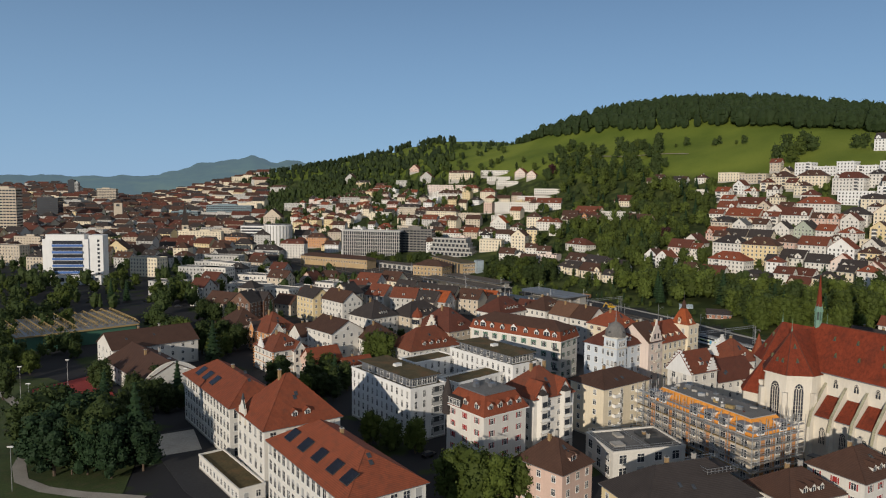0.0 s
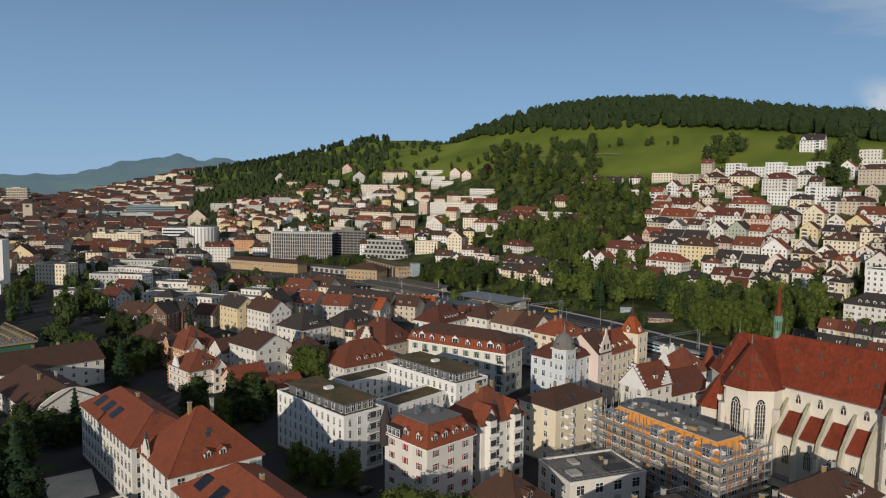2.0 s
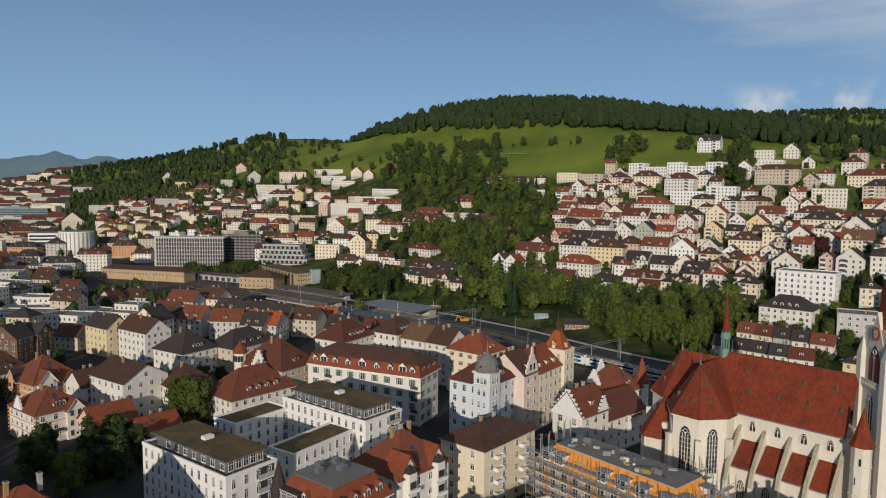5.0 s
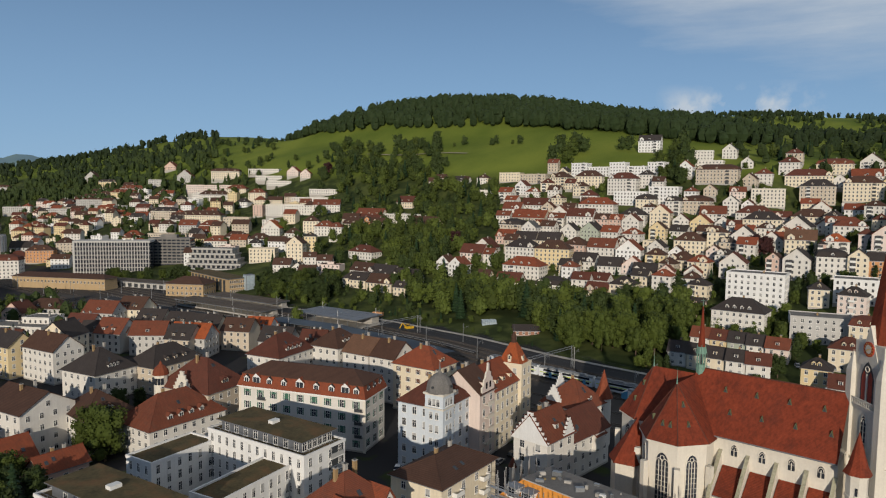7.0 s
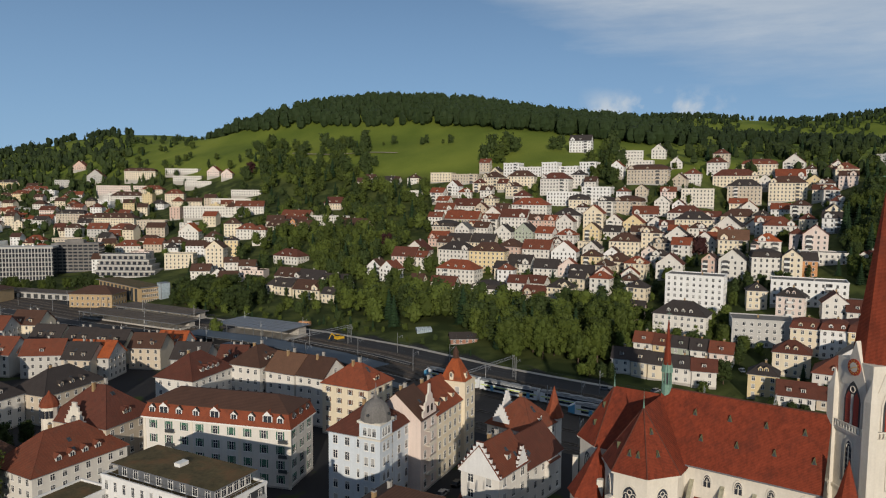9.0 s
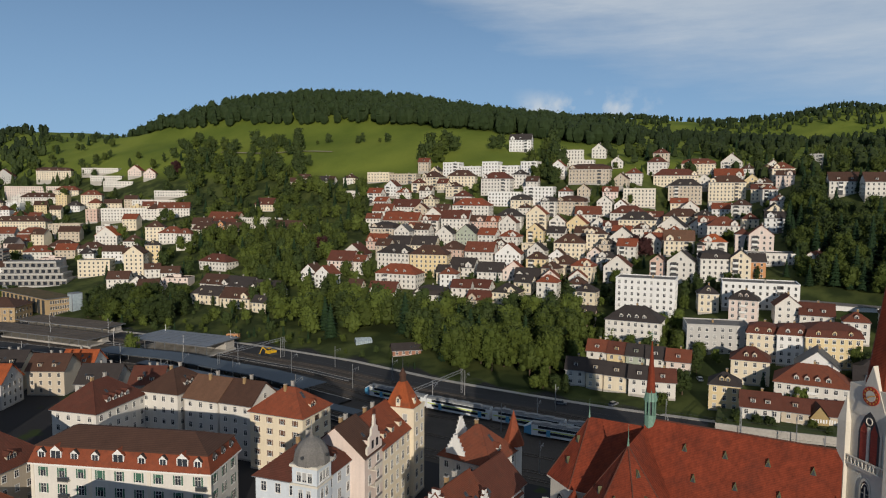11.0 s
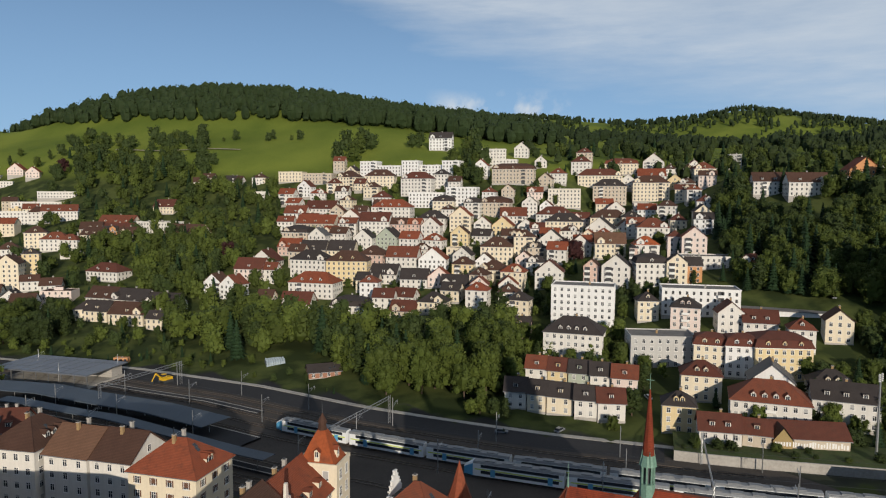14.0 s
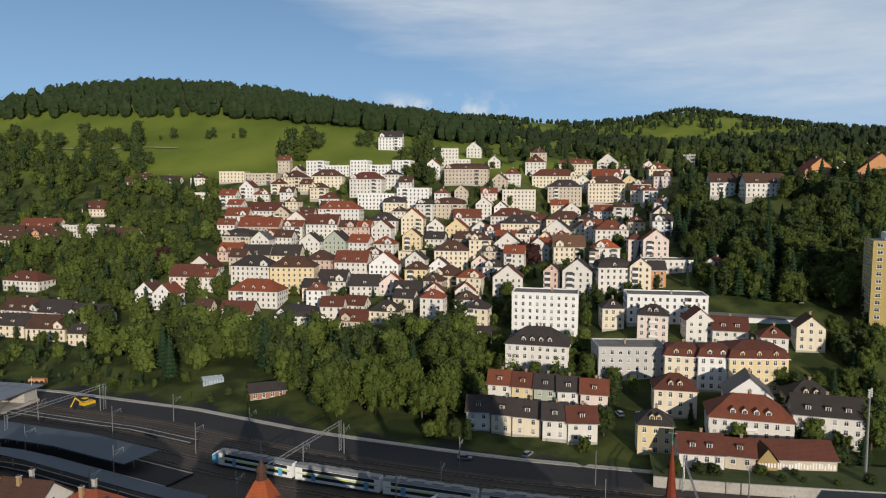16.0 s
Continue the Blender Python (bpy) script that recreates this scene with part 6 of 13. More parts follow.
def arm(rot, length, half, name):
    """A polygon-ended arm of the church that points along its own -y."""
    e = 0.65
    c = [(-half, 0), (-half, -length + 5.5), (-half * 0.45, -length), (half * 0.45, -length), (half, -length + 5.5), (half, 0)]
    m = pose(0, 0, 0, 0, 0, rot)
    b = MB()
    b.prism(list(reversed(c)), -3, EAVE, STONE)
    cornice = MB()
    cornice.prism(list(reversed([(x * 1.03, y * 1.015) for x, y in c])), EAVE - 0.8, EAVE - 0.35, STONE)
    part("cornice", cornice, CH, m)
    part(name + "_wall", b, CH, m)
    for k in (1, 2, 3, 4):
        b = MB()
        p = Vector(c[k])
        d = (p - Vector((0, -length + 7))).normalized()
        q = p + d * 0.9
        b.box(q.x - 0.6, q.x + 0.6, q.y - 0.6, q.y + 0.6, -3, EAVE - 5, STONE, math.atan2(d.y, d.x))
        part("buttress", b, CH, m)
    b = MB()
    oc = [(-half - e, 0.5), (-half - e, -length + 5.5 - 0.3), (-half * 0.45 - e * 0.4, -length - e), (half * 0.45 + e * 0.4, -length - e), (half + e, -length + 5.5 - 0.3), (half + e, 0.5)]
    ax = (0, -length + 6.2, RIDGE)
    top = (0, 0.5, RIDGE)
    z = EAVE - 0.3
    b.poly([(*oc[0], z), top, ax, (*oc[1], z)][::-1], CHURCH_RED)
    b.poly([(*oc[1], z), ax, (*oc[2], z)][::-1], CHURCH_RED)
    b.poly([(*oc[2], z), ax, (*oc[3], z)][::-1], CHURCH_RED)
    b.poly([(*oc[3], z), ax, (*oc[4], z)][::-1], CHURCH_RED)
    b.poly([(*oc[4], z), ax, top, (*oc[5], z)][::-1], CHURCH_RED)
    b.poly([(x, y, z) for x, y in oc], CHURCH_RED)
    for k in range(5):
        b.poly([(*oc[k], z), (*oc[k + 1], z), (*oc[k + 1], z - 0.3), (*oc[k], z - 0.3)], STONE)
    for k in (1, 2, 3, 4):
        b.tube((*oc[k], z), ax, 0.13, DARKRED, 5)
    part(name + "_roof", b, CH, m)
    b = MB()
    b.tube((0, -length + 6.2, RIDGE - 0.2), (0, -length + 6.2, RIDGE + 1.6), 0.22, COPPER, 6, 0.05)
    b.tube((0, -length + 6.2, RIDGE + 1.6), (0, -length + 6.2, RIDGE + 3.6), 0.05, COPPER, 4, 0.02)
    part("finial", b, CH, m)
    for k in (1, 2, 3):
        a, q = Vector(c[k]), Vector(c[k + 1])
        mid, d = (a + q) / 2, q - a
        part("arched_window", arch_window(2.8 if k == 2 else 2.6, 10.6), CH, m @ pose(mid.x, mid.y, 10.6, 0, 0, math.degrees(math.atan2(d.y, d.x))))
    for k, f, u in ((1, 0.30, 0.5), (2, 0.28, 0.35), (2, 0.28, 0.68), (3, 0.30, 0.5), (3, 0.62, 0.5)):
        a = Vector((*oc[k], z)).lerp(Vector((*oc[k + 1], z)), u).lerp(Vector(ax), f)
        d = Vector(c[k + 1]) - Vector(c[k])
        part("roof_vent", vent_mesh(), CH, m @ pose(a.x, a.y, a.z, 0, 0, math.degrees(math.atan2(d.y, d.x))))


arm(0, 17.2, 7.2, "transept")
arm(-90, 16.5, 7.2, "choir")
arm(180, 12.0, 7.2, "far_transept")
# nave
NL = 30.8
b = MB()
b.prism(rectc(4, NL, -7.4, 7.4), -3, NAVE_EAVE, STONE)
b.box(4, NL, -7.55, 7.55, NAVE_EAVE - 0.8, NAVE_EAVE - 0.35, STONE)
part("nave_wall", b, CH)
b = MB()
for s in (-1, 1):
    q = [(0, s * 8.1, NAVE_EAVE - 0.6), (NL, s * 8.1, NAVE_EAVE - 0.6), (NL, 0, NAVE_RIDGE), (0, 0, NAVE_RIDGE)]
    b.poly(q if s < 0 else q[::-1], CHURCH_RED)
    b.poly([(x, y, z_ - 0.3) for x, y, z_ in (q[::-1] if s < 0 else q)], CHURCH_RED)
    b.poly([q[0], (q[0][0], q[0][1], q[0][2] - 0.3), (q[1][0], q[1][1], q[1][2] - 0.3), q[1]], ZINC)
b.tube((0, 0, NAVE_RIDGE), (NL, 0, NAVE_RIDGE), 0.16, DARKRED, 5)
part("nave_roof", b, CH)
for row, f in ((0, 0.36), (1, 0.69)):
    for i in range(4):
        x = 9.4 + i * 6.5 - row * 2.0
        if x < NL - 1:
            part("roof_vent", vent_mesh(), CH, pose(x, -8.1 + 8.1 * f, NAVE_EAVE - 0.6 + (NAVE_RIDGE - NAVE_EAVE + 0.6) * f))
BAYS = [8.6, 14.2, 19.8, 25.4, 30.5]
b = MB()
b.prism(rectc(BAYS[0], NL, -12.6, -7.4), -3, 13.4, STONE)
part("aisle_wall", b, CH)
for i in range(4):
    x0, x1 = BAYS[i] + 0.55, BAYS[i + 1] - 0.55
    b = MB()
    q = [(x0, -13.0, 13.3), (x1, -13.0, 13.3), (x1, -7.4, 18.2), (x0, -7.4, 18.2)]
    b.poly(q, CHURCH_RED)
    b.poly([(x, y, z_ - 0.3) for x, y, z_ in q[::-1]], CHURCH_RED)
    b.poly([q[0], (x0, -13.0, 13.0), (x1, -13.0, 13.0), q[1]], ZINC)
    part("aisle_roof", b, CH)
    mid = (x0 + x1) / 2
    part("arched_window", arch_window(1.7, 4.6), CH, pose(mid, -12.6, 5.8))
    part("arched_window", arch_window(1.3, 2.4), CH, pose(mid, -7.4, 20.6))
for i, x in enumerate(BAYS):
    b = MB()
    prof = [(-7.3, -3), (-14.6, -3), (-14.6, 10.0), (-13.6, 14.0), (-7.3, 21.6)]
    for s in (-0.4, 0.4):
        q = [(x + s, y, z_) for y, z_ in prof]
        b.poly(q if s < 0 else q[::-1], STONE)
    for k in range(5):
        (ya, za), (yb, zb) = prof[k], prof[(k + 1) % 5]
        b.poly([(x + 0.4, ya, za), (x + 0.4, yb, zb), (x - 0.4, yb, zb), (x - 0.4, ya, za)], MOSSY if k in (2, 3) else STONE)
    part("buttress", b, CH)
b = MB()
b.box(BAYS[0] + 0.6, NL - 0.6, -15.4, -12.7, 2.2, 2.5, ZINC)
b.box(BAYS[0] + 0.6, NL - 0.6, -15.2, -12.7, -3, 2.2, STONE)
part("plinth", b, CH)
# stair turret beside the tower
b = MB()
b.prism(ngon(8, 1.9, 34.6, -10.4, 0.39), -3, 24.6, STONE)
for z in (7.5, 14.0, 20.0, 24.0):
    b.prism(ngon(8, 2.08, 34.6, -10.4, 0.39), z, z + 0.35, STONE)
stair_turret = part("stair_turret", b, CH)
for k in range(5):
    b = MB()
    a = -1.9 + 0.5 * (k % 3)
    b.box(-0.22, 0.22, -0.06, 0, 0, 1.5, GLASS)
    b.box(-0.3, 0.3, -0.12, 0, -0.14, 0, STONE)
    part("slit_window", b, stair_turret, pose(34.6 + 1.8 * math.cos(a), -10.4 + 1.8 * math.sin(a), 4.2 + k * 4.1, 0, 0, math.degrees(a) + 90))
b = MB()
b.frustum(ngon(8, 2.5, 34.6, -10.4, 0.39), 24.4, ngon(8, 1.7, 34.6, -10.4, 0.39), 26.0, CHURCH_RED)
b.cone(ngon(8, 1.7, 34.6, -10.4, 0.39), 26.0, (34.6, -10.4, 32.4), CHURCH_RED)
part("turret_roof", b, CH)
# low sacristy between choir and transept
b = MB()
b.prism(ngon(6, 4.0, -10.9, -10.6, 0.2), -3, 15.0, STONE)
part("sacristy", b, CH)
b = MB()
b.cone(ngon(6, 4.6, -10.9, -10.6, 0.2), 14.9, (-9.7, -9.0, 24.6), CHURCH_RED)
part("sacristy_roof", b, CH)
# ridge turret
b = MB()
b.prism(ngon(8, 1.05, 0.8, 0), NAVE_RIDGE - 2.0, NAVE_RIDGE + 0.8, COPPER)
LANTERN = MB()
LANTERN.box(-0.12, 0.12, -0.12, 0.12, NAVE_RIDGE + 0.8, NAVE_RIDGE + 3.4, COPPER)
lantern_me = LANTERN.mesh("lantern_post")
b.prism(ngon(8, 0.45, 0.8, 0), NAVE_RIDGE + 0.8, NAVE_RIDGE + 3.4, DARKSTEEL)
b.frustum(ngon(8, 1.2, 0.8, 0), NAVE_RIDGE + 3.3, ngon(8, 0.85, 0.8, 0), NAVE_RIDGE + 4.8, COPPER)
for k in range(4):
    a = k * math.pi / 2 + 0.39
    b.cone([(0.8 + 0.95 * math.cos(a) + 0.26 * math.cos(a + q), 0.95 * math.sin(a) + 0.26 * math.sin(a + q)) for q in (0, 2.1, 4.2)], NAVE_RIDGE + 3.4, (0.8 + 0.8 * math.cos(a), 0.8 * math.sin(a), NAVE_RIDGE + 5.6), COPPER)
rt = part("ridge_turret", b, CH, None, "green copper lantern with a slender red spire")
for k in range(8):
    part("lantern_post", lantern_me, rt, pose(0.8 + 0.88 * math.cos(k * math.pi / 4), 0.88 * math.sin(k * math.pi / 4), 0))
b = MB()
b.frustum(ngon(8, 0.85, 0.8, 0), NAVE_RIDGE + 4.7, ngon(8, 0.1, 0.8, 0), NAVE_RIDGE + 14.0, CHURCH_RED)
b.tube((0.8, 0, NAVE_RIDGE + 13.8), (0.8, 0, NAVE_RIDGE + 16.2), 0.07, COPPER, 5, 0.03)
b.tube((0.3, 0, NAVE_RIDGE + 15.3), (1.3, 0, NAVE_RIDGE + 15.3), 0.05, COPPER, 4)
part("spire", b, rt)
# bell tower
TW = 4.4
TX = NL + TW + 1.8
b = MB()
b.prism(rectc(TX - TW, TX + TW, -TW, TW), -3, 36, STONE)
b.prism(rectc(TX - TW + 0.3, TX + TW - 0.3, -TW + 0.3, TW - 0.3), 36, 47.5, STONE)
for sx in (-1, 1):
    for sy in (-1, 1):
        cx, cy = TX + sx * (TW - 0.1), sy * (TW - 0.1)
        b.box(cx - 0.8, cx + 0.8, cy - 0.8, cy + 0.8, -3, 41.5, STONE)
        b.cone(rectc(cx - 0.8, cx + 0.8, cy - 0.8, cy + 0.8), 41.5, (cx, cy, 45.4), STONE)
for z0 in (12, 24, 34.6):
    b.box(TX - TW - 0.35, TX + TW + 0.35, -TW - 0.35, TW + 0.35, z0, z0 + 0.4, STONE)
tower = part("bell_tower", b, CH, pose(TX, 0, 0, 0, 0, 45) @ pose(-TX, 0, 0), "tall pale stone bell tower with four clock gables")
CLOCK = material("clock_red", (0.42, 0.06, 0.03), 0.5, 3, 0.1)
GOLD = material("gilding", (0.75, 0.45, 0.10), 0.35, 3, 0.1, metal=0.6)
LOUVER = material("red_louvre", (0.33, 0.06, 0.04), 0.7, 3, 0.2)
for k in range(4):
    m = pose(TX, 0, 0, 0, 0, k * 90)
    y = -TW + 0.3
    b = MB()
    b.poly([(-3.0, y - 0.12, 43.0), (3.0, y - 0.12, 43.0), (0, y - 0.12, 51.0)], STONE)
    b.poly([(-3.0, y + 1.1, 43.0), (0, y + 1.1, 51.0), (3.0, y + 1.1, 43.0)], STONE)
    b.poly([(-3.0, y - 0.12, 43.0), (0, y - 0.12, 51.0), (0, y + 1.1, 51.0), (-3.0, y + 1.1, 43.0)], STONE)
    b.poly([(3.0, y - 0.12, 43.0), (3.0, y + 1.1, 43.0), (0, y + 1.1, 51.0), (0, y - 0.12, 51.0)], STONE)
    gb = part("gable", b, tower, m)
    b = MB()
    b.tube((0, y - 0.30, 46.4), (0, y - 0.12, 46.4), 1.45, CLOCK, 24)
    b.tube((0, y - 0.34, 46.4), (0, y - 0.30, 46.4), 0.85, STONE, 20)
    for q in range(12):
        a = q * math.pi / 6
        b.box(1.12 * math.cos(a) - 0.1, 1.12 * math.cos(a) + 0.1, y - 0.35, y - 0.3, 46.4 + 1.12 * math.sin(a) - 0.1, 46.4 + 1.12 * math.sin(a) + 0.1, GOLD)
    b.tube((0, y - 0.4, 46.4), (0.95, y - 0.4, 46.7), 0.07, GOLD, 4)
    b.tube((0, y - 0.4, 46.4), (-0.5, y - 0.4, 46.0), 0.08, GOLD, 4)
    part("clock_face", b, tower, m)
    b = MB()
    arch = [(-1.9, 36.0), (1.9, 36.0), (1.9, 40.6), (1.5, 42.0), (0.85, 43.2), (0, 44.0), (-0.85, 43.2), (-1.5, 42.0), (-1.9, 40.6)]
    b.poly([(x * 1.18, y - 0.13, 36.0 + (z0 - 36.0) * 1.05) for x, z0 in arch], STONE)
    b.poly([(x, y - 0.17, z0) for x, z0 in arch], DARKSTEEL)
    for q in (-1, 1):
        lan = [(q * 0.92 - 0.6, 36.2), (q * 0.92 + 0.6, 36.2), (q * 0.92 + 0.6, 41.0), (q * 0.92, 42.2), (q * 0.92 - 0.6, 41.0)]
        b.poly([(x, y - 0.21, z0) for x, z0 in lan], LOUVER)
        for z0 in range(10):
            b.box(q * 0.92 - 0.55, q * 0.92 + 0.55, y - 0.29, y - 0.21, 36.4 + z0 * 0.46, 36.6 + z0 * 0.46, LOUVER)
    b.box(-0.22, 0.22, y - 0.34, y - 0.17, 36.0, 41.6, STONE)
    for q in range(10):
        a = q * math.pi / 5
        b.tube((0.55 * math.cos(a), y - 0.24, 42.5 + 0.55 * math.sin(a)), (0.55 * math.cos(a + 0.63), y - 0.24, 42.5 + 0.55 * math.sin(a + 0.63)), 0.09, STONE, 4)
    part("belfry_opening", b, tower, m)
    b = MB()
    yy = -TW - 0.5
    b.box(-TW - 0.5, TW + 0.5, yy, yy + 0.25, 36.2, 36.4, STONE)
    b.box(-TW - 0.5, TW + 0.5, yy, yy + 0.25, 35.0, 35.2, STONE)
    for q in range(14):
        x = -TW - 0.3 + q * 0.68
        b.tube((x, yy + 0.12, 35.2), (x + 0.34, yy + 0.12, 36.2), 0.08, STONE, 4)
        b.tube((x + 0.34, yy + 0.12, 35.2), (x, yy + 0.12, 36.2), 0.08, STONE, 4)
    part("balustrade", b, tower, m)
    part("arched_window", arch_window(1.5, 7.5), tower, m @ pose(0, -TW, 25.8))
    part("arched_window", arch_window(1.3, 5.0), tower, m @ pose(0, -TW, 15.0))
b = MB()
b.frustum(ngon(8, 4.25, TX, 0, 0.3927), 46.0, ngon(8, 0.15, TX, 0, 0.3927), 77.0, CHURCH_RED)
b.tube((TX, 0, 76.8), (TX, 0, 80.5), 0.12, COPPER, 5, 0.04)
b.tube((TX - 0.9, 0, 79.3), (TX + 0.9, 0, 79.3), 0.06, COPPER, 4)
part("spire", b, tower)

# ---------- houses on the slope ----------
house(124.5, 627.3, 24.8, 13.0, -55, 2, "h", WHITE, DARKRED, z=18.7, far=True, sides="fr")
house(112.8, 574.2, 18.0, 13.0, -53, 2, "g", WHITE, BROWN, z=9.9, far=True, sides="fr")
house(124.1, 558.7, 23.4, 13.0, -56, 2, "g", WHITE, DARK, z=9.6, far=True, sides="fr")
house(136.2, 541.4, 19.1, 13.0, -51, 2, "g", WHITE, DARK, z=8.3, far=True, sides="fr")
house(106.0, 551.9, 14.1, 11.3, -50, 2, "g", CREAM, DARK, z=6.1, far=True, sides="fr")
house(117.8, 536.0, 19.9, 13.0, -47, 2, "g", CREAM, BROWN, z=5.6, far=True, sides="fr")
house(126.1, 517.3, 9.8, 8.0, -51, 2, "g", CREAM, DARK, z=4.7, far=True, sides="fr")
house(166.4, 545.6, 11.7, 9.5, -54, 3, "G", BRIGHT, BROWN, z=14.6, far=True, sides="fr")
house(172.9, 535.8, 12.5, 10.2, -57, 3, "G", BRIGHT, RED, z=13.9, far=True, sides="fr")
house(191.3, 553.7, 17.6, 14.3, -46, 3, "g", ROSE, DARKRED, z=20.3, far=True, sides="fr")
house(199.0, 544.4, 9.9, 9.0, -47, 3, "g", WHITE, RED, z=20.0, far=True, sides="fr")
house(205.5, 566.2, 16.9, 13.8, -48, 2, "G", WHITE, DARKRED, z=25.9, far=True, sides="fr")
house(229.6, 580.7, 15.2, 12.4, -51, 2, "g", PINK, ORANGE, z=32.9, far=True, sides="fr")
house(224.0, 538.3, 23.7, 14.6, -51, 4, "h", WHITE, DARK, z=22.3, far=True, sides="fr")
house(236.2, 514.1, 24.6, 14.6, -42, 5, "h", YELLOW, BROWN, z=20.0, far=True, sides="fr")
house(211.3, 508.9, 27.4, 14.6, -51, 3, "h", WHITE, ORANGE, z=15.2, far=True, sides="fr")
house(210.9, 466.6, 18.2, 14.6, -45, 2, "m", WHITE, DARK, z=10.5, far=True, sides="fr")
house(195.8, 498.7, 16.8, 13.7, -45, 1, "g", WHITE, DARKRED, z=11.7, far=True, sides="fr")
house(183.1, 512.1, 8.6, 9.0, -44, 2, "g", CREAM, BROWN, z=11.3, far=True, sides="fr")
house(264.8, 611.8, 28.6, 14.6, -48, 3, "g", BEIGE, ORANGE, z=43.5, far=True, sides="fr")
house(286.5, 646.8, 24.5, 14.6, -51, 3, "g", WHITE, DARKRED, z=53.2, far=True, sides="fr")
house(266.6, 651.5, 16.8, 13.8, -44, 3, "g", WHITE, RED, z=49.7, far=True, sides="fr")
house(238.7, 588.9, 18.6, 14.6, -50, 4, "m", BEIGE, DARK, z=35.9, far=True, sides="fr")
house(244.2, 569.2, 12.0, 9.7, -50, 4, "G", WHITE, SLATE, z=34.8, far=True, sides="fr")
house(261.3, 571.2, 12.0, 9.7, -53, 3, "g", WHITE, BROWN, z=38.3, far=True, sides="fr")
house(270.4, 553.5, 13.4, 10.9, -49, 3, "G", WHITE, DARK, z=36.0, far=True, sides="fr")
house(290.2, 571.4, 21.0, 14.6, -45, 4, "g", WHITE, DARKRED, z=43.1, far=True, sides="fr")
house(288.7, 603.6, 16.1, 13.1, -42, 3, "G", WHITE, RED, z=47.1, far=True, sides="fr")
house(285.8, 546.8, 14.7, 12.0, -56, 3, "G", GREENW, DARK, z=36.5, far=True, sides="fr")
house(302.9, 560.9, 12.2, 10.0, -47, 3, "g", PINK, BROWN, z=44.0, far=True, sides="fr")
house(312.1, 554.1, 9.8, 9.0, -54, 3, "g", PINK, ORANGE, z=44.0, far=True, sides="fr")
house(317.9, 541.7, 13.5, 11.0, -50, 4, "G", WHITE, DARKRED, z=40.7, far=True, sides="fr")
house(295.7, 535.1, 13.2, 10.8, -56, 3, "g", WHITE, ORANGE, z=35.6, far=True, sides="fr")
house(307.7, 524.6, 13.8, 11.2, -56, 3, "h", WHITE, ORANGE, z=34.6, far=True, sides="fr")
house(262.4, 527.9, 16.8, 13.7, -56, 3, "h", PINK, BROWN, z=27.1, far=True, sides="fr")
house(238.0, 562.9, 16.6, 13.4, -42, 2, "g", BEIGE, DARK, z=31.9, far=True, sides="fr")
house(253.5, 553.2, 17.7, 14.4, -46, 2, "g", CREAM, DARK, z=31.4, far=True, sides="fr")
house(274.6, 512.2, 19.5, 14.6, -48, 3, "g", WHITE, RED, z=26.3, far=True, sides="fr")
house(284.8, 493.7, 17.1, 13.9, -45, 3, "G", BRIGHT, ORANGE, z=25.8, far=True, sides="fr")
house(253.7, 499.9, 16.3, 13.2, -50, 2, "g", WHITE, DARK, z=20.9, far=True, sides="fr")
house(260.4, 478.3, 16.0, 13.0, -44, 2, "g", WHITE, DARK, z=19.8, far=True, sides="fr")
house(266.1, 447.2, 14.9, 12.1, -49, 2, "g", WHITE, DARK, z=19.3, far=True, sides="fr")
house(243.6, 463.0, 12.3, 10.0, -57, 1, "g", WHITE, DARKRED, z=15.6, far=True, sides="fr")
house(241.0, 432.5, 14.5, 11.8, -54, 2, "h", CREAM, DARK, z=14.0, far=True, sides="fr")
house(229.0, 441.6, 13.6, 11.1, -51, 1, "g", BEIGE, DARKRED, z=12.3, far=True, sides="fr")
house(289.6, 469.6, 12.8, 10.4, -48, 3, "h", YELLOW, BROWN, z=24.4, far=True, sides="fr")
house(290.2, 442.5, 15.8, 12.9, -55, 3, "h", CREAM, BROWN, z=23.6, far=True, sides="fr")
house(309.4, 499.5, 14.1, 11.4, -56, 3, "f", CREAM, DARK, z=30.8, far=True, sides="fr")
house(265.9, 426.1, 9.7, 9.0, -44, 3, "G", ROSE, RED, z=18.9, far=True, sides="fr")
house(439.2, 695.1, 22.0, 14.6, -46, 4, "g", BRIGHT, DARK, z=115.1, far=True, sides="fr")
house(353.5, 684.7, 15.8, 12.9, -53, 5, "f", BRIGHT, DARK, z=86.9, far=True, sides="fr")
house(367.4, 671.9, 23.4, 14.6, -55, 3, "f", BRIGHT, DARK, z=88.9, far=True, sides="fr")
house(375.7, 652.2, 15.2, 12.4, -54, 5, "f", BRIGHT, DARK, z=87.1, far=True, sides="fr")
house(391.0, 642.7, 21.7, 14.6, -56, 3, "f", BRIGHT, DARK, z=89.3, far=True, sides="fr")
house(397.9, 622.8, 15.3, 12.4, -56, 5, "f", BRIGHT, DARK, z=86.9, far=True, sides="fr")
house(330.4, 681.1, 18.5, 14.6, -58, 4, "h", CREAM, BROWN, z=76.1, far=True, sides="fr")
house(318.8, 686.4, 13.3, 10.9, -42, 3, "h", CREAM, DARKRED, z=73.4, far=True, sides="fr")
house(348.1, 659.0, 25.0, 14.6, -43, 4, "h", CREAM, BROWN, z=77.0, far=True, sides="fr")
house(362.9, 623.6, 26.2, 14.6, -53, 5, "h", WHITE, DARKRED, z=71.7, far=True, sides="fr")
house(381.7, 615.6, 12.4, 10.1, -53, 4, "h", WHITE, DARK, z=78.4, far=True, sides="fr")
house(357.3, 602.2, 28.4, 14.6, -50, 4, "f", BRIGHT, DARK, z=62.8, far=True, sides="fr")
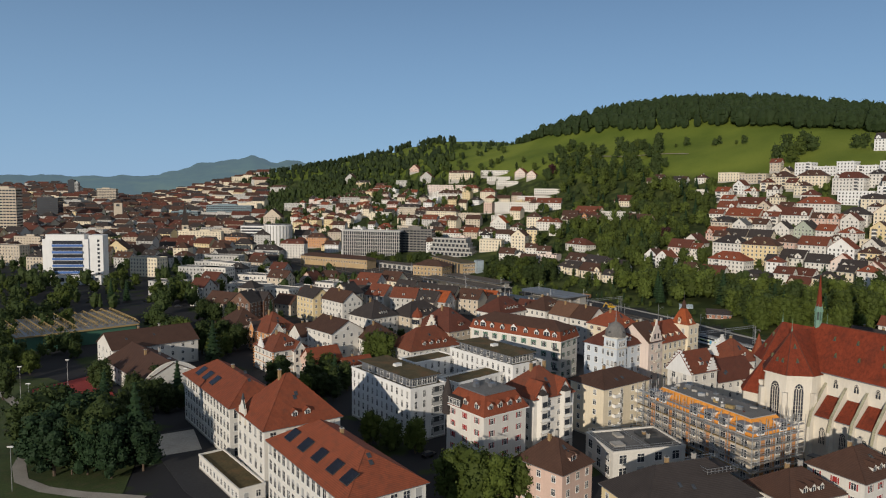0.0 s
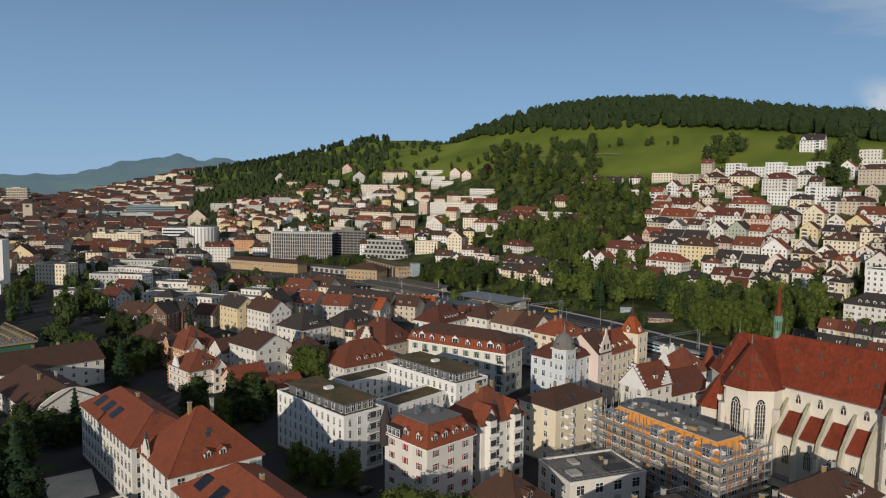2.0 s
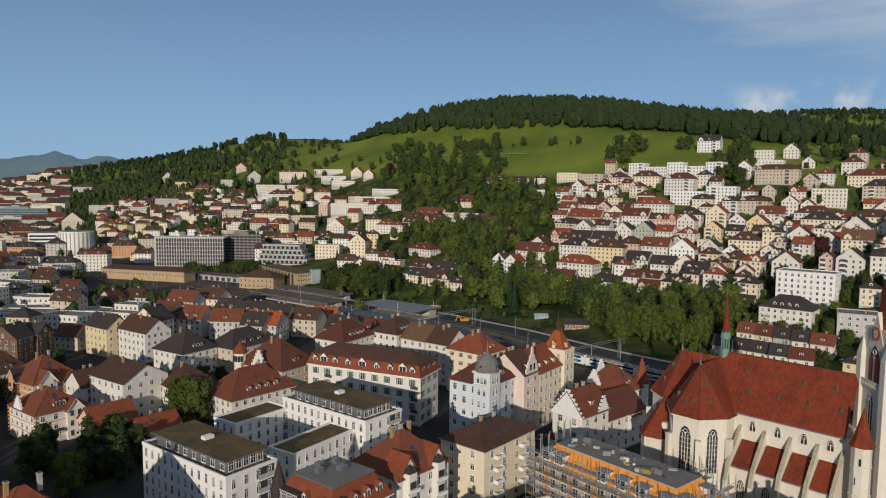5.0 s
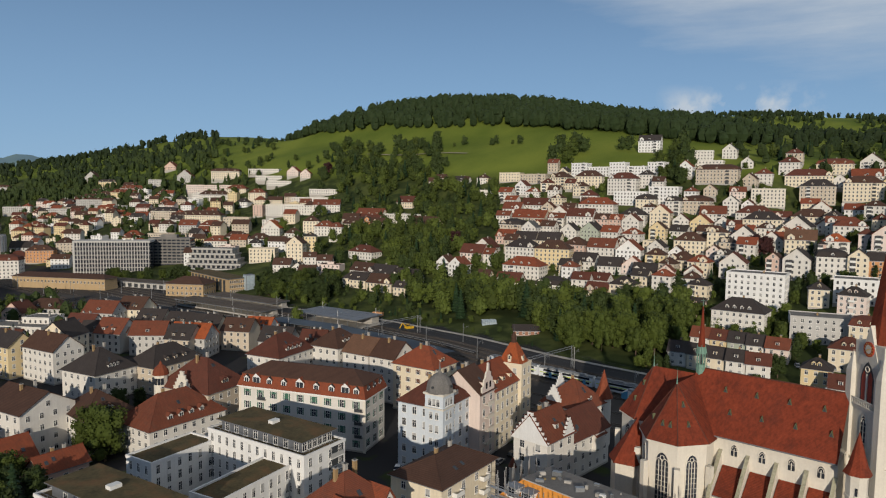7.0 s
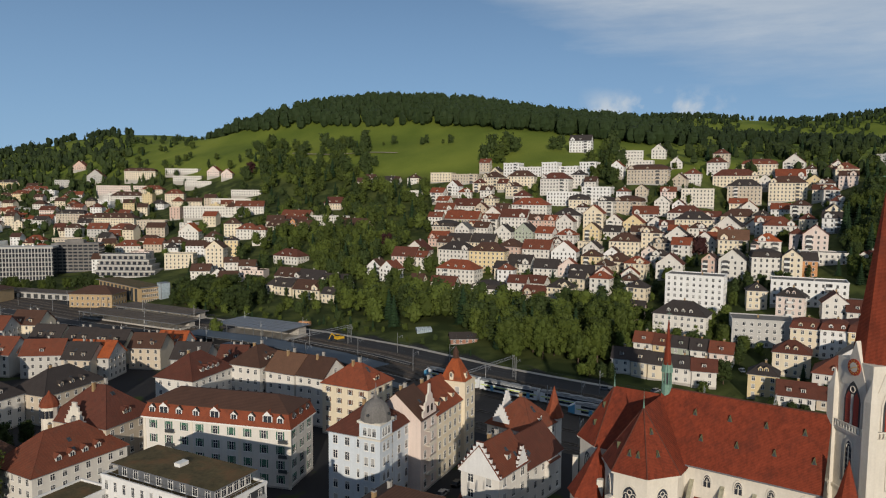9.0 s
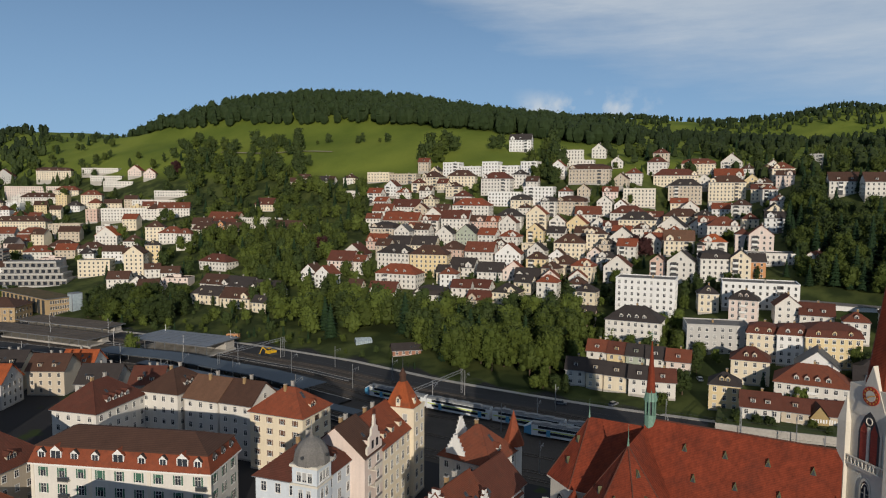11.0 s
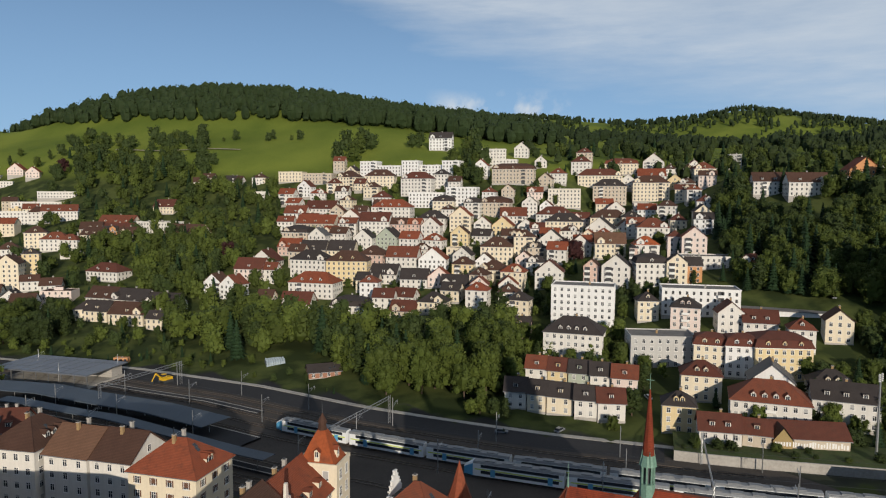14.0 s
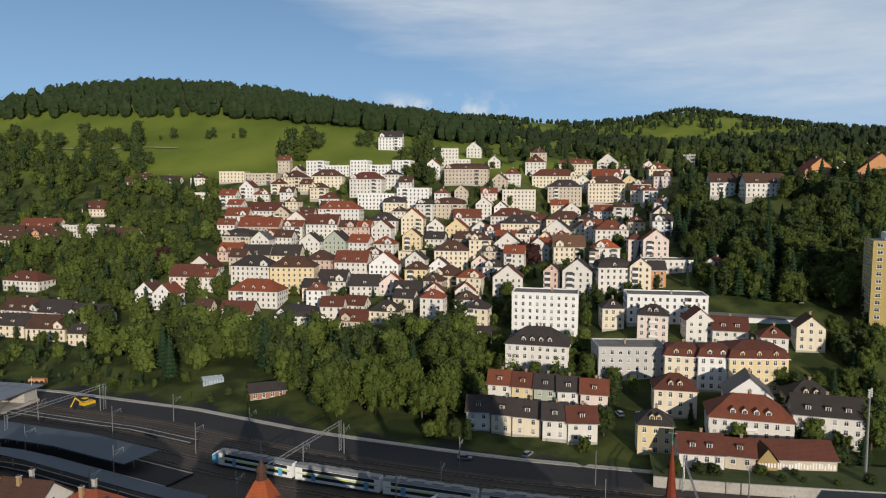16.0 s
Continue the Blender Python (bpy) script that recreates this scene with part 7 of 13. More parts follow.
house(375.9, 580.6, 24.5, 14.6, -50, 5, "f", BRIGHT, DARK, z=64.3, far=True, sides="fr")
house(320.6, 597.1, 30.4, 14.6, -49, 4, "h", WHITE, ORANGE, z=52.2, far=True, sides="fr")
house(332.1, 630.5, 15.3, 12.5, -44, 3, "h", WHITE, DARKRED, z=62.0, far=True, sides="fr")
house(302.8, 614.7, 11.7, 9.5, -50, 3, "g", ROSE, BROWN, z=51.6, far=True, sides="fr")
house(331.9, 560.3, 20.2, 14.6, -47, 3, "h", WHITE, DARK, z=47.6, far=True, sides="fr")
house(359.1, 582.5, 16.5, 13.4, -46, 3, "m", CREAM, DARK, z=59.5, far=True, sides="fr")
house(347.1, 545.3, 15.5, 12.5, -49, 4, "G", CREAM, ORANGE, z=46.7, far=True, sides="fr")
house(368.2, 557.7, 11.9, 9.7, -53, 4, "m", WHITE, DARK, z=55.7, far=True, sides="fr")
house(385.7, 550.9, 22.2, 14.6, -54, 4, "m", BEIGE, BROWN, z=55.7, far=True, sides="fr")
house(407.0, 536.7, 11.8, 9.6, -45, 4, "G", WHITE, DARK, z=56.1, far=True, sides="fr")
house(424.6, 574.2, 34.4, 14.6, -51, 4, "m", BEIGE, BROWN, z=82.5, far=True, sides="fr")
house(452.6, 632.8, 22.8, 14.6, -43, 3, "f", WHITE, DARK, z=105.0, far=True, sides="fr")
house(476.4, 620.7, 12.9, 10.5, -50, 3, "G", WHITE, DARK, z=106.6, far=True, sides="fr")
house(442.2, 607.2, 24.3, 14.6, -48, 2, "f", WHITE, DARK, z=97.4, far=True, sides="fr")
house(457.9, 577.0, 10.1, 9.0, -46, 2, "G", WHITE, DARK, z=96.2, far=True, sides="fr")
house(454.0, 552.2, 13.8, 11.2, -51, 3, "h", WHITE, RED, z=82.1, far=True, sides="fr")
house(482.0, 532.8, 35.9, 14.6, -44, 4, "h", CREAM, DARKRED, z=77.6, far=True)
house(441.8, 533.8, 25.4, 14.6, -45, 5, "f", STONE, DARK, z=63.3, far=True, sides="fr")
house(474.5, 515.4, 26.0, 14.6, -49, 5, "h", BEIGE, DARK, z=66.1, far=True)
house(495.4, 491.7, 27.9, 14.6, -48, 5, "h", CREAM, BROWN, z=68.8, far=True)
house(478.1, 476.5, 28.2, 14.6, -47, 2, "f", WHITE, DARK, z=61.0, far=True)
house(478.1, 549.0, 16.3, 13.3, -51, 4, "h", WHITE, DARKRED, z=89.2, far=True, sides="fr")
house(513.2, 535.2, 27.1, 14.6, -55, 3, "m", CREAM, RED, z=90.9, far=True)
house(541.2, 523.3, 17.3, 14.0, -56, 3, "G", WHITE, DARKRED, z=93.2, far=True)
house(519.4, 509.6, 22.2, 14.6, -46, 3, "g", WHITE, ORANGE, z=80.4, far=True)
house(522.1, 488.1, 13.5, 11.0, -55, 2, "G", YELLOW, DARK, z=79.1, far=True)
house(541.1, 488.7, 9.5, 9.0, -46, 3, "h", YELLOW, BROWN, z=86.5, far=True)
house(536.1, 472.1, 16.9, 13.8, -42, 4, "h", CREAM, RED, z=83.0, far=True)
house(407.6, 510.2, 26.0, 14.6, -53, 4, "h", WHITE, DARKRED, z=47.7, far=True, sides="fr")
house(393.7, 487.3, 26.0, 14.6, -47, 4, "h", CREAM, DARK, z=43.8, far=True, sides="fr")
house(428.9, 477.0, 26.7, 14.6, -47, 3, "h", CREAM, BROWN, z=48.9, far=True)
house(397.0, 456.9, 18.4, 14.6, -57, 3, "G", WHITE, DARK, z=43.0, far=True)
house(356.3, 415.0, 17.5, 14.2, -46, 3, "g", CREAM, TAN, z=37.5, far=True)
house(355.7, 531.4, 12.1, 9.9, -45, 3, "G", WHITE, DARKRED, z=44.4, far=True, sides="fr")
house(365.1, 519.3, 15.2, 12.3, -51, 3, "G", YELLOW, ORANGE, z=43.1, far=True, sides="fr")
house(376.0, 507.6, 12.0, 9.7, -45, 3, "G", WHITE, BROWN, z=43.2, far=True, sides="fr")
house(387.2, 533.1, 19.2, 14.6, -44, 3, "g", WHITE, RED, z=49.2, far=True, sides="fr")
house(329.9, 524.6, 12.4, 10.1, -48, 3, "G", YELLOW, BROWN, z=38.4, far=True, sides="fr")
house(344.3, 517.6, 12.9, 10.4, -56, 2, "g", WHITE, DARK, z=39.6, far=True, sides="fr")
house(320.9, 475.3, 20.1, 14.6, -45, 4, "h", CREAM, BROWN, z=30.2, far=True, sides="fr")
house(339.0, 469.5, 13.3, 10.8, -45, 5, "h", CREAM, BROWN, z=33.1, far=True, sides="fr")
house(348.8, 455.3, 15.2, 12.3, -49, 4, "G", WHITE, DARK, z=34.7, far=True, sides="fr")
house(353.3, 435.6, 13.2, 10.8, -46, 3, "G", WHITE, DARKRED, z=35.9, far=True, sides="fr")
house(359.0, 391.6, 13.9, 11.3, -43, 3, "h", WHITE, VIVID, z=38.1, far=True)
house(397.7, 416.1, 19.5, 14.6, -47, 3, "h", WHITE, RED, z=45.6, far=True)
house(367.5, 378.3, 8.2, 9.0, -49, 4, "h", ROSE, DARKRED, z=40.1, far=True)
house(366.2, 365.4, 12.9, 10.4, -51, 4, "G", ROSE, RED, z=40.7, far=True)
house(351.5, 393.9, 4.0, 9.0, -48, 3, "h", PINK, DARK, z=36.4, far=True)
house(322.9, 361.3, 15.0, 12.2, -42, 4, "m", WHITE, DARK, z=29.6, far=True)
house(329.1, 349.9, 9.7, 9.0, -50, 4, "G", CREAM, DARK, z=30.6, far=True)
house(335.8, 345.3, 7.3, 9.0, -43, 3, "g", ORANGEW, DARK, z=31.8, far=True)
house(314.2, 374.8, 14.0, 11.3, -55, 4, "G", WHITE, DARK, z=27.4, far=True)
house(309.5, 386.9, 8.1, 9.0, -55, 4, "G", PINK, BROWN, z=26.5, far=True, sides="fr")
house(299.2, 407.4, 14.9, 12.1, -49, 3, "G", WHITE, DARKRED, z=25.3, far=True, sides="fr")
house(271.2, 358.1, 27.6, 14.6, -53, 6, "f", BRIGHT, DARK, z=16.7)
house(242.3, 336.5, 23.3, 14.6, -55, 4, "h", WHITE, DARK, z=8.5)
house(260.8, 389.2, 10.6, 9.0, -58, 3, "h", CREAM, DARK, z=15.8, far=True, sides="fr")
house(242.4, 368.9, 9.0, 9.0, -50, 2, "g", PINK, DARK, z=11.3, sides="fr")
house(215.8, 330.5, 8.1, 9.0, -52, 2, "g", WHITE, RED, z=4.7, sides="fr")
house(220.2, 323.5, 7.2, 9.0, -56, 2, "g", YELLOW, DARKRED, z=4.6, sides="fr")
house(224.1, 316.7, 7.6, 9.0, -54, 2, "g", GREENW, DARK, z=4.6, sides="fr")
house(227.6, 310.1, 7.2, 9.0, -48, 2, "g", WHITE, DARK, z=4.6)
house(231.8, 302.2, 8.8, 9.0, -53, 2, "g", ROSE, RED, z=4.6)
house(195.9, 320.8, 7.5, 9.0, -47, 2, "g", WHITE, DARK, z=1.7, sides="fr")
house(200.4, 313.9, 6.3, 9.0, -58, 2, "g", CREAM, DARK, z=1.5, sides="fr")
house(204.7, 307.1, 8.9, 9.0, -57, 2, "g", CREAM, DARK, z=1.4, sides="fr")
house(207.8, 299.1, 7.3, 9.0, -50, 2, "g", WHITE, DARK, z=1.8)
house(212.7, 292.8, 8.9, 9.0, -44, 2, "g", WHITE, DARKRED, z=1.5)
house(261.4, 309.2, 24.9, 14.6, -42, 4, "f", PALE, DARK, z=9.3)
house(266.7, 290.7, 11.9, 9.6, -54, 4, "m", CREAM, DARKRED, z=8.4)
house(271.8, 281.4, 11.7, 9.5, -50, 4, "m", BRIGHT, DARKRED, z=9.0)
house(281.7, 272.8, 19.9, 14.6, -43, 4, "m", YELLOW, DARKRED, z=9.2)
house(288.3, 316.2, 11.7, 9.5, -58, 4, "h", ROSE, DARK, z=16.8, balconies=1)
house(289.4, 337.1, 9.1, 9.0, -43, 3, "h", CREAM, DARK, z=19.6)
house(308.3, 323.4, 32.9, 14.6, -49, 4, "f", BRIGHT, DARK, z=22.1, far=True)
house(300.5, 303.7, 10.7, 9.0, -46, 3, "G", WHITE, DARKRED, z=18.0)
house(306.2, 293.5, 13.2, 10.8, -54, 2, "g", WHITE, DARKRED, z=17.8)
house(304.8, 275.7, 9.5, 9.0, -55, 3, "h", WHITE, RED, z=15.0, balconies=1)
house(320.3, 269.0, 10.0, 9.0, -55, 3, "G", CREAM, BROWN, z=17.8)
house(247.3, 281.8, 13.3, 10.8, -53, 3, "h", CREAM, DARKRED, z=4.9)
house(221.9, 272.9, 10.1, 9.0, -52, 3, "h", YELLOW, DARK, z=1.0)
house(259.7, 263.3, 14.0, 12.0, -57, 3, "G", BRIGHT, SLATE, z=5.0)
house(246.2, 256.4, 23.2, 14.6, -57, 3, "h", WHITE, RED, z=2.4, balconies=1)
house(277.1, 251.5, 14.0, 11.4, -55, 2, "h", CREAM, DARK, z=6.2)
house(263.3, 241.0, 19.0, 11.0, -58, 3, "g", WHITE, DARK, z=3.1)
house(357.7, 351.0, 27.8, 14.6, -45, 2, "f", WHITE, DARK, z=37.4, far=True)
house(359.0, 327.3, 12.8, 10.4, -58, 2, "h", WHITE, DARKRED, z=36.3, far=True)
house(489.1, 388.5, 27.2, 14.6, -49, 3, "g", WHITE, BROWN, z=74.8, far=True)
house(486.8, 365.6, 24.0, 14.6, -47, 3, "g", WHITE, BROWN, z=74.2, far=True)
house(497.9, 350.2, 23.5, 14.6, -51, 3, "f", WHITE, DARK, z=77.0, far=True)
house(512.8, 344.0, 18.8, 14.6, -45, 3, "G", ORANGEW, ORANGE, z=82.2, far=True)
house(528.0, 313.9, 25.5, 14.6, -56, 3, "G", ORANGEW, ORANGE, z=81.9, far=True)
house(529.2, 334.7, 11.3, 9.3, -53, 2, "G", WHITE, BROWN, z=86.7, far=True)
house(898.0, 455.1, 22.1, 14.6, -54, 2, "f", WHITE, DARK, z=131.3, far=True)
house(579.9, 471.2, 9.9, 9.0, -49, 4, "f", GREY, DARK, z=95.7, far=True)
house(248.7, 805.0, 11.0, 9.0, -42, 2, "g", BEIGE, BROWN, z=81.6, far=True, sides="fr")
house(265.5, 780.7, 14.4, 11.8, -47, 2, "g", WHITE, BROWN, z=78.1, far=True, sides="fr")
house(283.2, 765.9, 12.0, 9.7, -43, 2, "h", CREAM, BROWN, z=81.7, far=True, sides="fr")
house(305.3, 743.8, 22.1, 14.6, -44, 3, "f", CREAM, DARK, z=83.7, far=True, sides="fr")
house(319.1, 717.3, 27.3, 14.6, -47, 3, "f", BEIGE, DARK, z=82.1, far=True, sides="fr")
house(271.5, 732.6, 14.5, 11.8, -44, 2, "f", WHITE, DARK, z=67.2, far=True, sides="fr")
house(134.3, 720.0, 18.3, 13.0, -58, 3, "g", CREAM, BROWN, z=33.7, far=True, sides="fr")
house(155.9, 741.8, 28.6, 14.6, -43, 3, "g", CREAM, RED, z=41.0, far=True, sides="fr")
house(179.6, 718.0, 35.8, 14.6, -58, 3, "f", WHITE, DARK, z=42.1, far=True, sides="fr")
house(152.0, 728.0, 32.6, 14.6, -57, 2, "g", CREAM, DARKRED, z=38.2, far=True, sides="fr")
house(189.5, 676.3, 30.3, 14.6, -55, 2, "g", BEIGE, BROWN, z=38.6, far=True, sides="fr")
house(203.0, 779.3, 18.7, 14.6, -46, 2, "g", CREAM, DARKRED, z=55.6, far=True, sides="fr")
house(30.8, 1147.9, 41.0, 13.0, -19, 4, "m", CREAM, BROWN, far=True, sides="fr")
house(9.2, 1107.1, 69.1, 13.0, -27, 4, "f", ROSE, DARK, far=True, sides="fr")
house(-71.6, 1285.9, 25.6, 13.0, -23, 3, "f", PALE, DARK, far=True, sides="fr")
house(-53.0, 1353.8, 19.9, 13.0, -25, 2, "G", PINK, RED, far=True, sides="fr")
house(-27.6, 1233.3, 23.1, 13.0, -17, 3, "G", PALE, RED, far=True, sides="fr")
house(82.0, 1094.5, 45.2, 13.0, -29, 2, "f", WHITE, DARK, far=True, sides="fr")
house(85.2, 1054.9, 36.3, 13.0, -23, 2, "f", WHITE, DARK, far=True, sides="fr")
house(94.1, 1018.5, 31.5, 13.0, -14, 2, "f", WHITE, DARK, far=True, sides="fr")
house(114.9, 1030.5, 15.9, 12.7, -28, 2, "G", ROSE, ORANGE, far=True, sides="fr")
house(126.9, 1001.6, 13.4, 10.7, -22, 2, "G", ROSE, ORANGE, far=True, sides="fr")
house(137.0, 912.6, 33.8, 13.0, -26, 2, "f", WHITE, DARK, far=True, sides="fr")
house(120.5, 893.0, 49.1, 13.0, -26, 2, "f", WHITE, DARK, far=True, sides="fr")
house(-40.7, 1122.2, 64.4, 13.0, -16, 2, "f", PALE, DARK, far=True, sides="fr")
house(13.3, 1049.3, 38.8, 13.0, -18, 3, "h", WHITE, BROWN, far=True, sides="fr")
house(42.9, 1060.5, 27.1, 13.0, -24, 2, "h", CREAM, RED, far=True, sides="fr")
house(63.6, 974.4, 21.0, 13.0, -17, 4, "h", CREAM, RED, far=True, sides="fr")
house(58.5, 881.0, 11.1, 8.9, -28, 4, "f", PINK, DARK, far=True, sides="fr")
house(85.1, 851.9, 41.5, 13.0, -17, 4, "f", WHITE, DARK, far=True, sides="fr")
house(-44.1, 974.5, 30.5, 13.0, -22, 4, "m", BEIGE, DARK, far=True, sides="fr")
house(-2.3, 911.2, 50.9, 13.0, -28, 3, "h", CREAM, BROWN, far=True, sides="fr")
house(33.9, 842.1, 27.0, 13.0, -18, 4, "f", BEIGE, DARK, z=31.5, far=True, sides="fr")
house(-14.6, 865.5, 18.7, 13.0, -20, 3, "g", PALE, RED, far=True, sides="fr")
house(8.7, 847.2, 23.9, 13.0, -26, 3, "h", WHITE, RED, z=26.5, far=True, sides="fr")
house(-33.3, 845.8, 42.4, 13.0, -27, 3, "f", BEIGE, DARK, z=17.8, far=True, sides="fr")
house(48.7, 682.0, 22.0, 13.0, -20, 4, "f", CREAM, SLATE, z=12.0, far=True, sides="fr")
house(72.6, 651.9, 13.3, 10.6, -26, 6, "G", CREAM, BROWN, z=12.8, far=True, sides="fr")
house(85.9, 665.2, 9.9, 8.0, -17, 6, "h", YELLOW, DARK, z=17.3, far=True, sides="fr")
house(64.1, 774.0, 18.3, 13.0, -26, 3, "G", WHITE, VIVID, z=27.3, far=True, sides="fr")
house(79.5, 730.8, 14.9, 11.9, -17, 3, "h", WHITE, BROWN, z=24.6, far=True, sides="fr")
house(99.2, 753.2, 15.3, 12.3, -16, 4, "h", CREAM, BROWN, z=31.8, far=True, sides="fr")
house(50.4, 750.4, 20.3, 13.0, -14, 2, "h", WHITE, BROWN, z=21.3, far=True, sides="fr")
house(30.4, 783.0, 22.4, 13.0, -23, 2, "h", WHITE, BROWN, z=21.5, far=True, sides="fr")
house(13.0, 778.2, 22.4, 13.0, -23, 2, "h", WHITE, RED, z=17.8, far=True, sides="fr")
house(3.2, 831.8, 16.2, 13.0, -16, 2, "g", PALE, RED, z=23.4, far=True, sides="fr")
house(60.2, 636.7, 14.0, 11.2, -21, 2, "g", WHITE, BROWN, z=8.9, far=True, sides="fr")
house(69.8, 612.7, 11.8, 9.4, -23, 2, "G", WHITE, DARK, z=7.9, far=True, sides="fr")
house(82.2, 642.1, 10.3, 8.2, -14, 2, "g", WHITE, BROWN, z=13.8, far=True, sides="fr")
house(91.6, 623.4, 11.8, 9.5, -20, 2, "g", WHITE, BROWN, z=12.7, far=True, sides="fr")
house(88.3, 577.2, 9.5, 8.0, -25, 2, "g", CREAM, DARK, z=7.0, far=True, sides="fr")
house(100.8, 559.2, 13.0, 10.4, -26, 2, "h", CREAM, DARK, z=6.5, far=True, sides="fr")
house(126.7, 830.8, 28.4, 13.0, -17, 3, "g", WHITE, RED, z=48.5, far=True, sides="fr")
house(109.8, 732.1, 19.3, 13.0, -28, 3, "h", WHITE, RED, z=30.7, far=True, sides="fr")
house(135.6, 739.9, 15.5, 12.4, -25, 3, "g", BEIGE, BROWN, z=37.1, far=True, sides="fr")
house(144.4, 718.9, 9.8, 8.0, -14, 3, "g", ORANGEW, DARK, z=36.3, far=True, sides="fr")
house(153.5, 698.3, 13.4, 10.9, -26, 3, "g", BEIGE, BROWN, z=35.1, far=True, sides="fr")
house(-113.9, 1275.3, 33.6, 13.0, -28, 2, "h", PALE, RED, far=True, sides="fr")
house(-116.1, 1332.1, 20.3, 13.0, -20, 2, "g", PINK, BROWN, far=True, sides="fr")
house(-198.7, 1527.2, 25.9, 13.0, -27, 2, "G", PALE, BROWN, far=True, sides="fr")
house(-148.2, 1289.0, 22.0, 13.0, -29, 3, "h", YELLOW, BROWN, far=True, sides="fr")
house(-127.9, 1280.8, 24.0, 13.0, -30, 3, "h", YELLOW, RED, far=True, sides="fr")
house(240.2, 804.9, 12.4, 10.1, -15, 2, "g", ROSE, BROWN, z=77.4, far=True, sides="fr")
house(262.5, 781.5, 13.4, 11.0, -15, 2, "g", WHITE, DARK, z=78.7, far=True, sides="fr")
house(280.3, 765.8, 9.7, 9.0, -26, 2, "f", WHITE, DARK, z=80.7, far=True)
house(271.0, 738.6, 14.5, 11.9, -25, 2, "f", WHITE, DARK, z=68.5, far=True)
house(-49.2, 480.7, 17.4, 13.0, -28, 3, "g", PALE, RED, z=-0.0, far=True, sides="fr")
house(-58.4, 438.1, 9.7, 8.0, -21, 3, "g", BEIGE, DARKRED, z=-0.3, far=True, sides="fr")
house(-45.2, 428.2, 12.5, 10.0, -17, 3, "g", BEIGE, DARK, z=-0.2, far=True, sides="fr")
house(-34.9, 422.9, 8.3, 8.0, -20, 3, "g", PALE, RED, z=-0.3, far=True, sides="fr")
house(-21.2, 413.7, 15.5, 12.4, -17, 3, "g", PALE, RED, z=-0.0, far=True, sides="fr")
house(-2.9, 403.6, 17.8, 13.0, -29, 3, "g", PALE, VIVID, z=-0.1, far=True, sides="fr")
house(-172.1, 526.8, 25.3, 13.0, -14, 4, "f", WHITE, DARK, z=-0.0, far=True, sides="fr")
house(-174.2, 562.2, 39.4, 13.0, -29, 4, "f", WHITE, DARK, z=-0.0, far=True, sides="fr")
house(-126.6, 457.0, 26.4, 13.0, -14, 3, "f", WHITE, DARK, z=-0.2, far=True, sides="fr")
house(-132.3, 507.8, 19.7, 13.0, -14, 3, "f", WHITE, DARK, z=-0.1, far=True, sides="fr")
house(-102.4, 443.9, 20.9, 13.0, -25, 3, "f", WHITE, DARK, z=-0.1, far=True, sides="fr")
house(-87.0, 468.1, 35.9, 13.0, -28, 2, "f", WHITE, DARK, z=-0.2, far=True, sides="fr")
house(-76.7, 472.2, 14.7, 11.8, -25, 3, "f", WHITE, DARK, z=-0.2, far=True, sides="fr")
house(-121.0, 388.6, 20.0, 13.0, -27, 3, "g", BEIGE, BROWN, z=-0.2, far=True, sides="fr")
house(-105.9, 374.1, 12.9, 9.7, -22, 4, "G", SHINGLE_W, DARK, z=-0.0, far=True, sides="fr")
house(-100.4, 382.8, 11.8, 9.0, -23, 4, "g", SHINGLE_W, DARK, z=-0.1, far=True, sides="fr")
house(-95.5, 508.7, 13.6, 10.8, -30, 2, "G", PINK, DARKRED, z=-0.0, far=True, sides="fr")
house(-83.2, 520.7, 23.1, 13.0, -21, 2, "h", PALE, BROWN, z=-0.1, far=True, sides="fr")
house(-15.3, 369.5, 12.0, 9.6, -15, 3, "h", BEIGE, BROWN, z=-0.3, far=True, sides="fr")
house(-720.6, 1393.2, 86.9, 13.0, -10, 5, "g", BEIGE, BROWN, far=True, sides="fr")
house(-424.9, 931.6, 60.4, 13.0, -14, 4, "f", PALE, DARK, far=True, sides="fr")
house(-238.5, 565.2, 25.7, 13.0, -16, 5, "f", CREAM, DARK, z=-0.0, far=True, sides="fr")
house(-182.8, 528.8, 31.4, 13.0, -6, 4, "f", PALE, DARK, z=-0.0, far=True, sides="fr")
house(-187.0, 568.8, 26.4, 13.0, -1, 4, "f", PALE, DARK, z=-0.1, far=True, sides="fr")
house(-194.1, 620.6, 31.5, 13.0, -8, 4, "f", PALE, DARK, z=-0.2, far=True, sides="fr")
house(-183.3, 468.0, 24.8, 13.0, -15, 3, "f", PALE, DARK, z=-0.0, far=True, sides="fr")
house(-133.6, 489.2, 28.6, 13.0, -5, 2, "f", WHITE, DARK, z=-0.2, far=True, sides="fr")
house(-143.1, 531.2, 22.2, 13.0, -14, 2, "f", WHITE, DARK, z=-0.1, far=True, sides="fr")
house(-150.1, 574.3, 18.9, 13.0, -7, 2, "f", WHITE, DARK, z=-0.0, far=True, sides="fr")
house(-284.8, 859.0, 36.7, 13.0, -4, 4, "h", BEIGE, DARK, far=True, sides="fr")
house(-246.4, 844.2, 30.6, 13.0, -15, 4, "h", ORANGEW, DARK, z=-0.1, far=True, sides="fr")
house(-153.2, 720.6, 24.6, 13.0, -6, 5, "m", WHITE, DARKRED, z=-0.1, far=True, sides="fr")
house(-179.1, 711.3, 31.8, 13.0, -10, 3, "h", PALE, DARK, z=-0.2, far=True, sides="fr")
house(-150.1, 836.9, 24.2, 13.0, -4, 4, "h", ORANGEW, BROWN, z=0.9, far=True, sides="fr")
